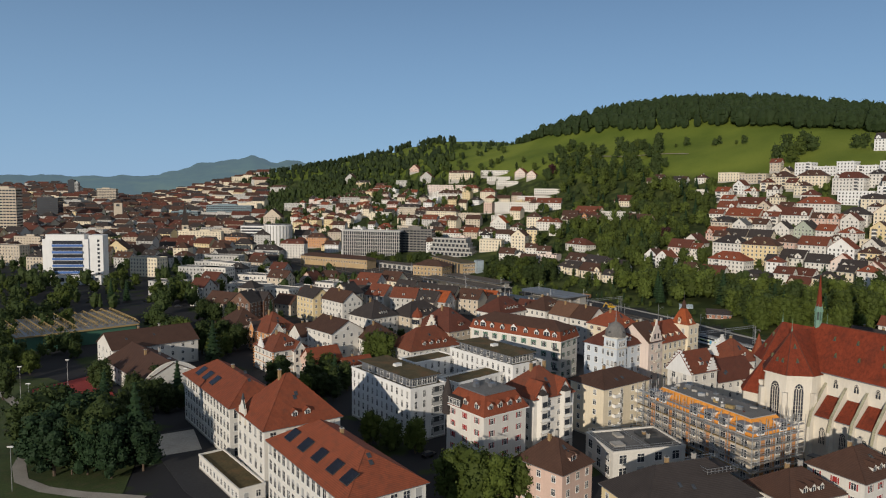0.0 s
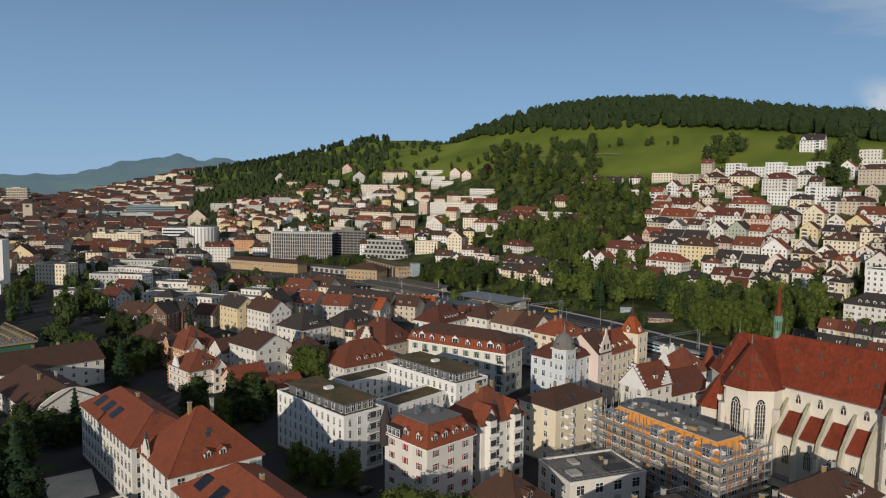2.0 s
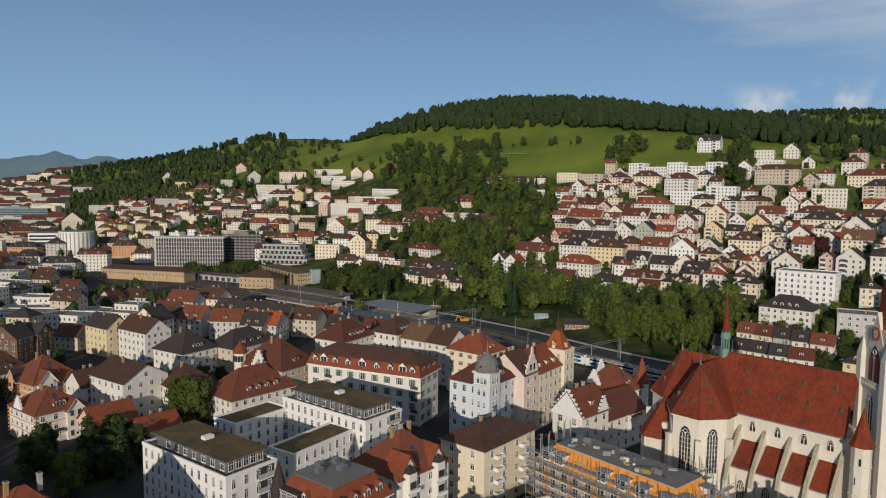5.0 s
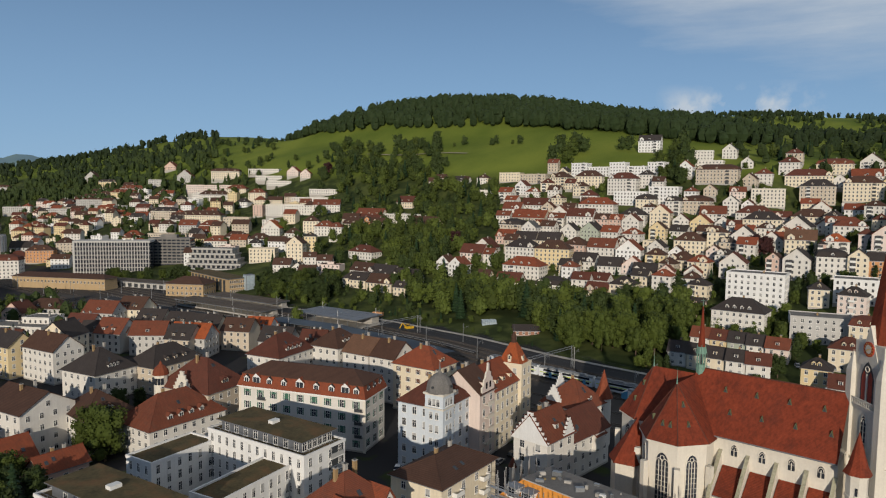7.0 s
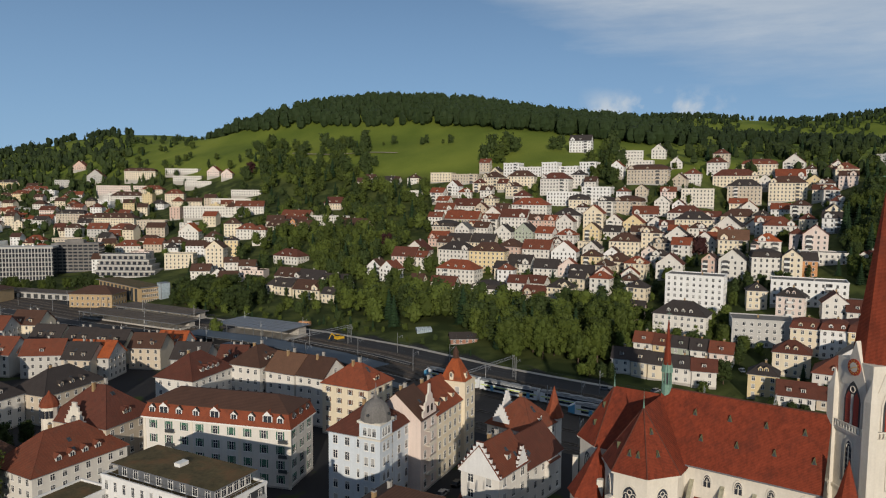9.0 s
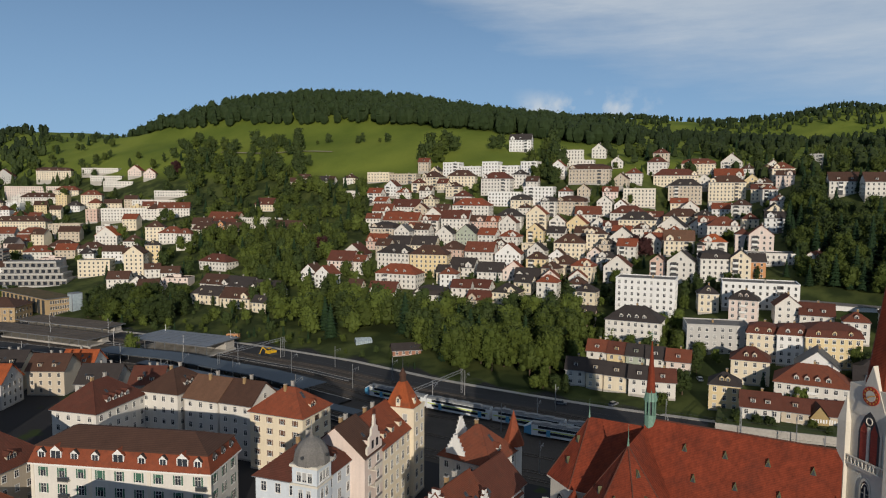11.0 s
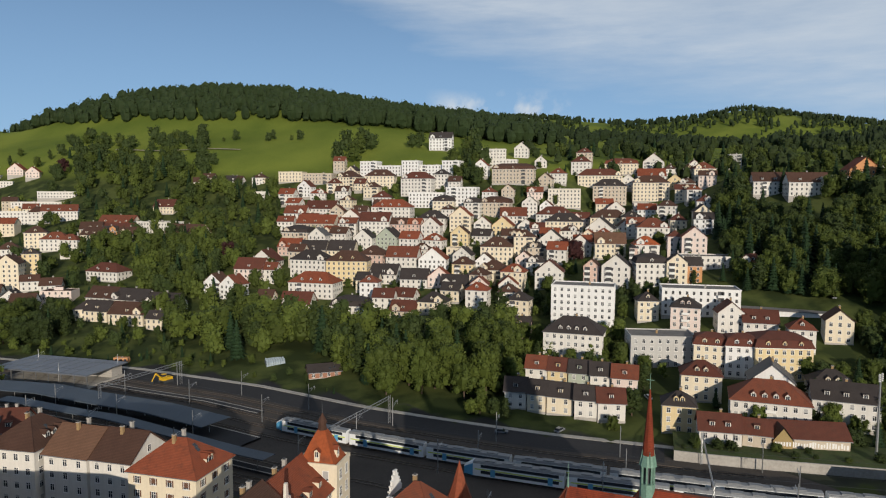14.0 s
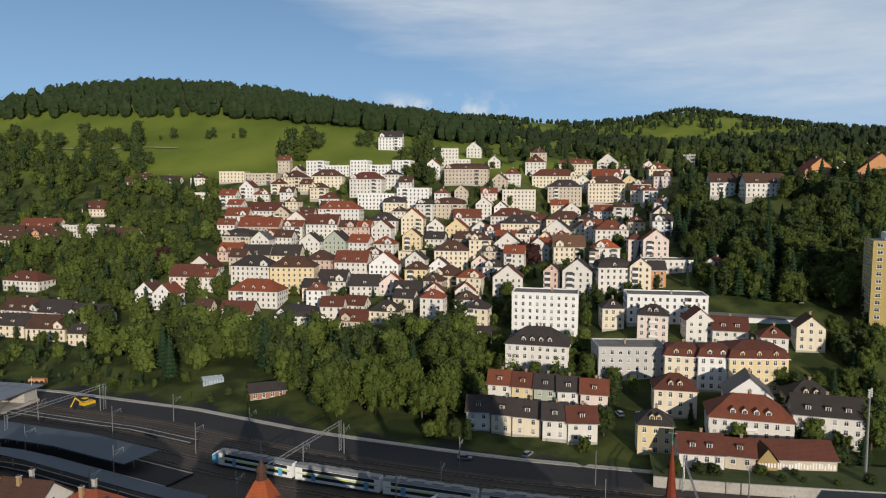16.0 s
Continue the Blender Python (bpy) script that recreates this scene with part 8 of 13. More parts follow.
house(-130.9, 851.5, 16.1, 12.8, -1, 5, "h", BEIGE, BROWN, far=True, sides="fr")
house(-343.0, 592.1, 15.2, 12.2, -7, 4, "h", BEIGE, DARK, z=-0.1, far=True, sides="fr")
house(-307.5, 633.2, 16.0, 12.8, -7, 4, "g", BEIGE, BROWN, z=-0.2, far=True, sides="fr")
house(-416.2, 1790.4, 47.5, 13.0, -8, 3, "h", PALE, BROWN, far=True, sides="fr")
house(-269.3, 1324.5, 58.6, 13.0, -7, 3, "f", PALE, DARK, far=True, sides="fr")
house(-192.4, 1201.5, 44.2, 13.0, -4, 3, "f", PALE, DARK, far=True, sides="fr")
house(-151.4, 1190.3, 45.0, 13.0, -12, 5, "f", GREY, DARK, far=True, sides="fr")
house(-159.5, 1418.7, 30.5, 13.0, 0, 3, "m", YELLOW, DARK, far=True, sides="fr")
house(-108.4, 1286.2, 36.7, 13.0, 0, 3, "h", PALE, RED, far=True, sides="fr")
house(-284.6, 1178.4, 32.1, 13.0, -11, 4, "G", BEIGE, BROWN, far=True, sides="fr")
house(-648.9, 1914.2, 76.0, 13.0, -13, 4, "h", PALE, RED, far=True, sides="fr")
house(-430.2, 1553.4, 48.5, 13.0, -4, 4, "h", PALE, RED, far=True, sides="fr")
house(-1020.2, 2353.4, 68.4, 13.0, -8, 3, "h", PALE, RED, far=True, sides="fr")
house(-393.6, 630.3, 35.0, 13.0, -9, 6, "f", BEIGE, DARK, z=-0.1, far=True, sides="fr")

house(-297.0, 640.0, 19.7, 14.0, 4, 5, "G", YELLOW, BROWN, far=True, sides="fr")
house(222.7, 555.2, 10.1, 10.1, -51, 3, "g", BEIGE, BROWN, far=True, sides="fr")
house(228.2, 460.4, 11.4, 9.9, -46, 2, "g", WHITE, DARKRED, far=True, sides="fr")
house(231.4, 480.8, 10.3, 8.8, -46, 3, "h", BRIGHT, RED, far=True, sides="fr")
house(237.7, 493.1, 13.1, 9.8, -48, 2, "g", CREAM, DARK, far=True, sides="fr")
house(247.2, 628.3, 12.0, 8.8, -42, 3, "g", WHITE, RED, far=True, sides="fr")
house(256.5, 437.4, 10.4, 8.9, -58, 2, "g", CREAM, DARK, far=True, sides="fr")
house(256.9, 416.3, 11.2, 9.0, -54, 3, "h", WHITE, ORANGE, far=True, sides="fr")
house(261.8, 584.7, 10.1, 9.7, -54, 2, "g", CREAM, ORANGE, far=True, sides="fr")
house(268.6, 631.8, 12.9, 9.6, -43, 2, "g", WHITE, RED, far=True, sides="fr")
house(268.7, 405.9, 10.4, 9.8, -46, 2, "h", WHITE, BROWN, far=True, sides="fr")
house(268.9, 465.8, 13.3, 8.7, -42, 2, "G", ROSE, ORANGE, far=True, sides="fr")
house(276.6, 586.9, 13.5, 8.9, -48, 3, "g", WHITE, RED, far=True, sides="fr")
house(276.7, 438.5, 9.8, 10.2, -57, 3, "h", BEIGE, BROWN, far=True, sides="fr")
house(277.4, 416.2, 10.0, 8.8, -43, 2, "G", WHITE, ORANGE, far=True, sides="fr")
house(278.9, 681.8, 12.4, 8.9, -57, 2, "g", WHITE, ORANGE, far=True, sides="fr")
house(280.3, 698.6, 13.2, 10.4, -49, 3, "g", WHITE, ORANGE, far=True, sides="fr")
house(288.2, 625.3, 11.1, 10.1, -42, 3, "G", BEIGE, DARKRED, far=True, sides="fr")
house(288.8, 424.2, 12.9, 10.1, -56, 3, "h", CREAM, ORANGE, far=True, sides="fr")
house(292.9, 518.1, 12.5, 10.3, -48, 2, "h", WHITE, BROWN, far=True, sides="fr")
house(296.9, 697.9, 13.2, 8.7, -58, 3, "G", BRIGHT, DARKRED, far=True, sides="fr")
house(298.9, 481.5, 11.8, 9.1, -55, 3, "G", WHITE, DARK, far=True, sides="fr")
house(300.6, 681.9, 13.0, 9.1, -42, 2, "h", WHITE, ORANGE, far=True, sides="fr")
house(305.6, 468.6, 11.4, 8.8, -49, 2, "G", BRIGHT, BROWN, far=True, sides="fr")
house(310.3, 648.5, 10.2, 10.1, -55, 2, "h", CREAM, BROWN, far=True, sides="fr")
house(315.6, 667.0, 11.1, 10.0, -46, 2, "g", WHITE, BROWN, far=True, sides="fr")
house(316.8, 435.5, 12.0, 9.4, -45, 2, "h", WHITE, DARK, far=True, sides="fr")
house(321.2, 450.7, 9.9, 9.0, -48, 2, "G", ROSE, BROWN, far=True, sides="fr")
house(323.2, 619.4, 9.7, 8.7, -44, 2, "g", WHITE, BROWN, far=True, sides="fr")
house(332.3, 664.9, 9.5, 9.6, -54, 2, "g", CREAM, DARKRED, far=True, sides="fr")
house(332.5, 646.6, 13.2, 10.0, -53, 3, "h", CREAM, BROWN, far=True, sides="fr")
house(334.4, 453.6, 11.2, 8.6, -45, 3, "h", BEIGE, DARK, far=True, sides="fr")
house(334.6, 485.0, 12.1, 9.8, -45, 2, "g", CREAM, BROWN, far=True, sides="fr")
house(335.2, 436.6, 11.4, 10.1, -55, 3, "g", WHITE, ORANGE, far=True, sides="fr")
house(340.3, 693.5, 10.2, 9.2, -58, 2, "G", CREAM, DARK, far=True, sides="fr")
house(341.1, 719.1, 10.5, 9.4, -45, 3, "g", BEIGE, RED, far=True, sides="fr")
house(347.9, 492.4, 12.1, 10.0, -48, 3, "g", BEIGE, BROWN, far=True, sides="fr")
house(351.4, 566.8, 9.6, 8.7, -49, 2, "h", WHITE, BROWN, far=True, sides="fr")
house(353.4, 475.1, 9.8, 9.6, -54, 2, "h", ROSE, DARKRED, far=True, sides="fr")
house(358.2, 502.8, 12.1, 8.7, -44, 2, "g", CREAM, DARK, far=True, sides="fr")
house(366.1, 445.0, 11.2, 9.4, -46, 2, "g", ROSE, ORANGE, far=True, sides="fr")
house(366.6, 474.2, 12.4, 8.7, -58, 3, "g", BEIGE, ORANGE, far=True, sides="fr")
house(372.8, 492.9, 9.8, 8.7, -44, 3, "g", WHITE, DARKRED, far=True, sides="fr")
house(376.7, 437.0, 10.1, 8.8, -55, 3, "h", BRIGHT, ORANGE, far=True, sides="fr")
house(379.7, 468.8, 12.1, 9.0, -49, 3, "h", WHITE, BROWN, far=True, sides="fr")
house(381.3, 453.8, 10.7, 10.2, -53, 2, "G", CREAM, ORANGE, far=True, sides="fr")
house(381.6, 597.8, 10.1, 10.1, -50, 3, "g", WHITE, BROWN, far=True, sides="fr")
house(391.4, 565.8, 10.1, 9.8, -56, 2, "h", BRIGHT, RED, far=True, sides="fr")
house(404.4, 558.4, 10.1, 9.2, -48, 2, "G", BEIGE, BROWN, far=True, sides="fr")
house(409.2, 438.0, 11.3, 9.4, -50, 3, "g", WHITE, RED, far=True, sides="fr")
house(412.3, 601.3, 12.7, 8.8, -53, 3, "G", BRIGHT, ORANGE, far=True, sides="fr")
house(414.1, 450.9, 10.6, 9.9, -42, 2, "G", BRIGHT, BROWN, far=True, sides="fr")
house(416.2, 392.1, 11.5, 9.0, -57, 3, "g", BRIGHT, DARK, far=True, sides="fr")
house(419.7, 531.0, 9.7, 9.8, -51, 2, "G", BRIGHT, DARKRED, far=True, sides="fr")
house(421.8, 497.6, 12.6, 10.1, -48, 2, "g", ROSE, DARKRED, far=True, sides="fr")
house(421.8, 546.2, 12.2, 9.3, -45, 2, "g", ROSE, RED, far=True, sides="fr")
house(424.6, 416.5, 10.4, 10.3, -48, 2, "h", CREAM, DARKRED, far=True, sides="fr")
house(428.4, 456.7, 13.3, 9.7, -47, 3, "h", BEIGE, DARK, far=True, sides="fr")
house(430.1, 402.8, 10.2, 10.1, -45, 3, "G", CREAM, DARK, far=True, sides="fr")
house(438.9, 551.1, 11.2, 8.9, -58, 2, "G", BEIGE, BROWN, far=True, sides="fr")
house(453.2, 415.8, 10.8, 9.8, -52, 3, "h", WHITE, DARKRED, far=True, sides="fr")
house(454.5, 492.0, 13.4, 10.2, -50, 2, "G", WHITE, ORANGE, far=True, sides="fr")
house(457.1, 447.9, 13.3, 9.0, -58, 3, "h", WHITE, BROWN, far=True, sides="fr")
house(458.3, 506.7, 13.1, 9.1, -47, 2, "g", CREAM, ORANGE, far=True, sides="fr")
house(461.1, 468.4, 12.8, 9.9, -56, 2, "g", BRIGHT, ORANGE, far=True, sides="fr")
house(489.4, 449.0, 10.5, 9.4, -45, 3, "h", WHITE, RED, far=True, sides="fr")
house(492.5, 558.6, 13.4, 9.9, -53, 3, "h", BEIGE, DARKRED, far=True, sides="fr")
house(498.3, 463.6, 12.2, 8.6, -55, 3, "g", CREAM, DARKRED, far=True, sides="fr")
house(498.5, 516.7, 13.1, 10.3, -48, 2, "G", WHITE, BROWN, far=True, sides="fr")
house(515.2, 471.9, 13.2, 9.5, -55, 2, "h", WHITE, BROWN, far=True, sides="fr")
house(520.6, 457.7, 13.0, 8.7, -57, 3, "g", ROSE, BROWN, far=True, sides="fr")
house(538.9, 505.0, 11.4, 9.9, -42, 2, "h", WHITE, BROWN, far=True, sides="fr")
house(554.5, 493.4, 11.7, 9.4, -44, 2, "G", WHITE, RED, far=True, sides="fr")

# ---------- landmarks of the far town ----------
BLUEB = material("blue_panel", (0.05, 0.13, 0.36), 0.5, 3, 0.1)
TW_ = thing("office_tower", pose(-277, 522, 0, 0, 0, 8), "white office tower with blue balcony bands", "building")
b = MB()
b.prism(rectc(-19, 13, -6, 6), -2, 33, BRIGHT)
b.prism(rectc(13, 23, -5, 7), -2, 36, BRIGHT)
b.prism(rectc(-17, 10, -5, 5), 33, 36.5, BRIGHT, GRAVEL)
part("wall", b, TW_)
for k in range(5):
    b = MB()
    b.box(-12, 9, -7.2, -6, 7.5 + k * 5.0, 9.2 + k * 5.0, BLUEB)
    part("balcony_band", b, TW_)
    b = MB()
    b.box(-12, 9, -6.08, -6, 9.4 + k * 5.0, 11.9 + k * 5.0, GLASS)
    part("window_band", b, TW_)
for k in range(10):
    b = MB()
    b.box(19, 20.6, -5.08, -5, 3 + k * 3.1, 4.8 + k * 3.1, GLASS)
    part("window", b, TW_)
b = MB()
b.prism(rectc(-26, 24, -14, -6.2), -2, 7, BRIGHT, GRAVEL)
for k in range(14):
    b.box(-24.5 + k * 3.4, -22 + k * 3.4, -14.1, -14, 2.5, 5.2, GLASS)
part("podium", b, TW_)

SL = thing("office_slab", pose(-73, 733, 0, 0, 0, -10), "long grey office slab with vertical concrete fins", "building")
b = MB()
b.prism(rectc(-31, 31, -8, 8), -2, 29.0, GLASS, GRAVEL)
b.prism(rectc(-31.3, 31.3, -8.4, 8.4), 27.7, 29.2, PALE)
b.prism(rectc(-31.3, -30.2, -8.4, 8.4), -2, 27.7, PALE)
for z in range(7):
    b.box(-31, 31, -8.25, -8, 2.2 + z * 3.6, 3.0 + z * 3.6, CONCRETE)
part("wall", b, SL)
fin = MB()
fin.box(-0.3, 0.3, -0.55, 0, -2, 27.7, PALE)
fin_me = fin.mesh("fin")
for k in range(27):
    part("fin", fin_me, SL, pose(-29.9 + k * 2.3, -8, 0))
b = MB()
for x in (-12, 8, 15):
    b.tube((x, 0, 29.0), (x, 0, 31.3), 1.2, FRAME, 10, 0.2)
part("roof_dish", b, SL)

STATION = plaster("station_tan", (0.40, 0.29, 0.165))
ST = thing("station_building", pose(-98, 652, 0, 0, 0, -30), "long tan station building with a brown hipped roof", "building")
b = MB()
b.prism(rectc(-39, 39, -7, 7), -2, 8.4, STATION)
part("wall", b, ST)
rm, _ = roof_mesh("h", 78, 14, BROWN, 1.0, 0.35)
part("roof", rm, ST, pose(0, 0, 8.4))
b = MB()
for k in range(26):
    far_window(b, pose(-37.5 + k * 3, -7, 4.6), 1.2, 1.6)
tagged(part("glazing", b, ST), kind="stuff")
ST = thing("station_building", pose(-8, 591, 0, 0, 0, -28), "square tan railway office with a brown hipped roof", "building")
b = MB()
b.prism(rectc(-14, 14, -9, 9), -2, 8.8, STATION)
part("wall", b, ST)
rm, _ = roof_mesh("h", 28, 18, BROWN, 1.0, 0.45)
part("roof", rm, ST, pose(0, 0, 8.8))
b = MB()
for k in range(8):
    for z in (1.4, 5.2):
        far_window(b, pose(-12 + k * 3.4, -9, z), 1.2, 1.8)
        if k < 5:
            far_window(b, pose(14, -6.8 + k * 3.4, z, 0, 0, 90), 1.2, 1.8)
tagged(part("glazing", b, ST), kind="stuff")
OFFICE_PANE = material("pale_glass", (0.30, 0.36, 0.40), 0.15, 1.0, 0.3, spec=0.5)
RUST_ROOF = material("weathered_roofing", (0.10, 0.082, 0.068), 0.95, 1.2, 0.35, big=0.15)
# long goods sheds beside the line
for x, y, w, d, rot, h, mat, lab in ((14, 520, 78, 13, -52, 4.0, RUST_ROOF, "long low goods shed with a brown flat roof"), (27, 540, 62, 13, -52, 4.2, RUST_ROOF, "low goods canopy with a brown flat roof"), (10.4, 616, 64, 14, -66, 11.0, MOSS, "long yellow workshop building under renovation"), (-42, 640, 60, 12, -40, 4.4, RUST_ROOF, "long low goods shed with a grey flat roof"), (73, 460, 44, 20, -52, 5.6, ZINC, "open grey loading hall with a metal roof")):
    g = thing("goods_shed", pose(x, y, 0, 0, 0, rot), lab, "shed")
    b = MB()
    if h in (11.0, 4.4):
        b.prism(rectc(-w / 2, w / 2, -d / 2, d / 2), -1, h, STATION if h == 11.0 else PALE)
        for k in range(int(w / 6)):
            b.box(-w / 2 + 1.5 + k * 6, -w / 2 + 5 + k * 6, -d / 2 - 0.06, -d / 2, 0.3, h - 1.2, DARKSTEEL)
        part("wall", b, g)
    else:
        b.prism(rectc(-w / 2 + 1, w / 2 - 1, d * 0.2, d / 2), -1, h, CONCRETE)
        part("wall", b, g)
        b = MB()
        b.prism(rectc(-w / 2, w / 2, -d / 2, d / 2), -1, 1.0, CONCRETE)
        part("loading_ramp", b, g)
        for k in range(int(w / 6) + 1):
            b = MB()
            b.box(-0.16, 0.16, -0.16, 0.16, 1.0, h, STEEL)
            part("post", b, g, pose(-w / 2 + 0.6 + k * (w - 1.2) / int(w / 6), -d / 2 + 0.4, 0))
    b = MB()
    b.prism(rectc(-w / 2 - 1.2, w / 2 + 1.2, -d / 2 - 2.0, d / 2 + 1.0), h, h + 0.4, ZINC, mat)
    rf = part("roof", b, g)
    if h == 11.0:
        for k in range(9):
            b = MB()
            for z in (1.2, 4.6, 8.0):
                far_window(b, pose(w / 2, -d / 2 + 1.4 + k * 1.4, z, 0, 0, 90), 0.9, 1.8)
            tagged(part("window_stack", b, g), kind="stuff")
        b = MB()
        b.box(w / 2 - 2, w / 2 + 3.5, d / 2 - 2, d / 2 + 4.5, -1, 13.4, ZINC)
        b.box(w / 2 + 3.5, w / 2 + 3.56, d / 2 - 1.7, d / 2 + 4.2, 0.5, 13.0, OFFICE_PANE)
        b.box(w / 2 - 1.7, w / 2 + 3.2, d / 2 - 2.06, d / 2 - 2, 0.5, 13.0, OFFICE_PANE)
        part("stair_tower", b, g, None, "glazed stair tower with grey frames")
    else:
        for k in range(int(w / 5)):
            b = MB()
            b.box(-0.12, 0.12, -d / 2 - 1.8, d / 2 + 0.8, h + 0.4, h + 0.55, mat)
            part("roof_seam", b, rf, pose(-w / 2 + 2 + k * 5, 0, 0))

CY = thing("office_building", pose(-202, 858, 0, 0, 0, 0), "white modern office with a ribbed round front", "building")
b = MB()
b.prism(ngon(28, 17), -2, 27, BRIGHT, GRAVEL)
part("drum", b, CY)
b = MB()
b.box(-0.5, 0.5, -0.5, 0.5, 2, 26, GREY)
rib_me = b.mesh("rib")
for k in range(28):
    a = (k + 0.5) * 2 * math.pi / 28
    part("rib", rib_me, CY, pose(17.0 * math.cos(a), 17.0 * math.sin(a), 0, 0, 0, math.degrees(a)))
b = MB()
b.prism(rectc(-45, -6, -4, 26), -2, 25, BRIGHT, GRAVEL)
for k in range(6):
    b.box(-44, -18, -4.1, -4, 3 + k * 3.6, 5 + k * 3.6, GLASS)
part("wing", b, CY)


def spire_tower(x, y, w, h, sp, wall, roof, label):
    t = thing("church_tower", pose(x, y, 0, 0, 0, 20), label, "tower")
    b = MB()
    b.prism(rectc(-w / 2, w / 2, -w / 2, w / 2), -2, h, wall)
    for s in range(4):
        b.box(-w * 0.2, w * 0.2, -w / 2 - 0.1, -w / 2, h - 6, h - 2, DARKSTEEL) if s == 0 else None
    part("shaft", b, t)
    b = MB()
    b.frustum(rectc(-w / 2 - 0.4, w / 2 + 0.4, -w / 2 - 0.4, w / 2 + 0.4), h, rectc(-0.1, 0.1, -0.1, 0.1), h + sp, roof)
    part("spire", b, t)


spire_tower(-323, 876, 8, 24, 29, BEIGE, DARK, "grey stone church tower with a slender dark spire")
spire_tower(-600, 1900, 9, 38, 13, PALE, COPPER, "pale stone church tower with a green dome")
spire_tower(-575, 1902, 9, 38, 13, PALE, COPPER, "pale stone church tower with a green dome")
spire_tower(-555, 1197, 13, 42, 5, BEIGE, BROWN, "tall beige clock tower of the post building")
spire_tower(-610, 1800, 7, 36, 14, PALE, DARK, "slim grey church tower with a pointed roof")


def office_block(x, y, w, d, h, rot, wall, pane, label, floors):
    """A tall office building: solid core, floor slabs standing proud and window bands between them."""
    t = thing("office_block", pose(x, y, land(x, y), 0, 0, rot), label, "building")
    b = MB()
    b.prism(rectc(-w / 2, w / 2, -d / 2, d / 2), -5, h, pane, GRAVEL)
    b.box(-w * 0.25, w * 0.15, -d * 0.25, d * 0.25, h, h + 3.2, wall)
    part("wall", b, t)
    for k in range(floors + 1):
        q = MB()
        z = k * h / floors
        q.box(-w / 2 - 0.3, w / 2 + 0.3, -d / 2 - 0.3, d / 2 + 0.3, z - h / floors * 0.28, z + h / floors * 0.2, wall)
        part("floor_slab", q, t)
    for k in range(int(w / 4) + 1):
        q = MB()
        u = -w / 2 + k * w / int(w / 4)
        q.box(u - 0.4, u + 0.4, -d / 2 - 0.2, -d / 2, 0, h, wall)
        part("mullion", q, t)


DARK_CONCRETE = material("dark_concrete", (0.17, 0.16, 0.15), 0.85, 2, 0.25, big=0.2)
OFFICE_DARK = material("dark_cladding", (0.022, 0.024, 0.030), 0.5, 2, 0.2)
OFFICE_BLUE = material("blue_grey_cladding", (0.13, 0.19, 0.22), 0.5, 2, 0.15)
office_block(-572, 920, 28, 20, 66, 10, BEIGE, GLASS, "tall beige office tower with rows of square windows", 17)
office_block(-586, 900, 62, 18, 14, 10, BEIGE, GLASS, "low beige office wing at the foot of the tower", 4)
office_block(-702, 1252, 34, 24, 44, 8, OFFICE_DARK, GLASS, "dark office block among the old town roofs", 11)
office_block(-1089, 2060, 17, 16, 54, 8, OFFICE_DARK, GLASS, "dark high-rise tower on the edge of the town", 12)
office_block(-1070, 2054, 9, 16, 48, 8, PALE, GLASS, "slim pale high-rise tower on the edge of the town", 12)
office_block(-914, 1911, 48, 20, 42, 8, BEIGE, GLASS, "broad beige tower block on the edge of the town", 10)
office_block(-402, 1325, 86, 16, 29, -4, OFFICE_BLUE, GLASS, "long blue-grey glass office building", 8)
office_block(-484, 1320, 50, 16, 21, -4, OFFICE_BLUE, GLASS, "low blue-grey glass office building", 6)
office_block(-27, 742, 36, 14, 22, -16, DARK_CONCRETE, GLASS, "grey concrete office building with dark window bands", 8)
# stepped concrete shell under construction, each storey set back behind a parapet
CS = thing("building_shell", pose(11, 684, 4.0, 0, 0, -24), "raw concrete stepped building shell under construction", "building")
for k in range(5):
    b = MB()
    x0, x1, y0 = -25 + k * 0.6, 25 - k * 3.2, -9 + k * 2.4
    b.prism(rectc(x0, x1, y0 + 1.2, 12), k * 4.0 - 3, k * 4.0 + 3.4, CONCRETE, GRAVEL)
    b.prism(rectc(x0 - 0.5, x1 + 0.5, y0, 12.4), k * 4.0 + 3.4, k * 4.0 + 4.6, PALE, GRAVEL)
    st_ = part("storey", b, CS)
    for j in range(int((x1 - x0) / 4.2)):
        b = MB()
        b.box(0, 2.6, -0.06, 0, k * 4.0 + 0.4, k * 4.0 + 2.9, GLASS)
        b.box(2.95, 3.25, -0.9, -0.6, k * 4.0 - 0.2, k * 4.0 + 3.4, PALE)
        part("bay_opening", b, st_, pose(x0 + 1 + j * 4.2, y0 + 1.2, 0))

# tower block of flats beside the wooded slope
OT = thing("tower_block", pose(356, 250, 25, 0, 0, -62), "tall ochre tower block with rows of small windows", "building")
b = MB()
b.prism(rectc(-11, 11, -9, 9), -6, 34.5, OCHRE, GRAVEL)
b.box(-6, 4, -4, 4, 34.5, 37.5, FRAME)
part("wall", b, OT)
wm = window_mesh(1.7, 1.3)
for r_ in range(12):
    for k in range(5):
        part("window", wm, OT, pose(-8.6 + k * 4.2, -9, 1.4 + r_ * 2.8))
    for k in range(4):
        part("window", wm, OT, pose(-11, -6.6 + k * 4.2, 1.4 + r_ * 2.8, 0, 0, -90))
b = MB()
b.box(-52, -13, -4, 4, -3, 4.2, BRIGHT)
b.box(-52.4, -12.6, -4.4, 4.4, 4.2, 4.5, GRAVEL)
g = thing("garage", pose(345, 268, 22, 0, 0, -58), "long low white garage row beside the tower", "garage")
part("wall", b, g)

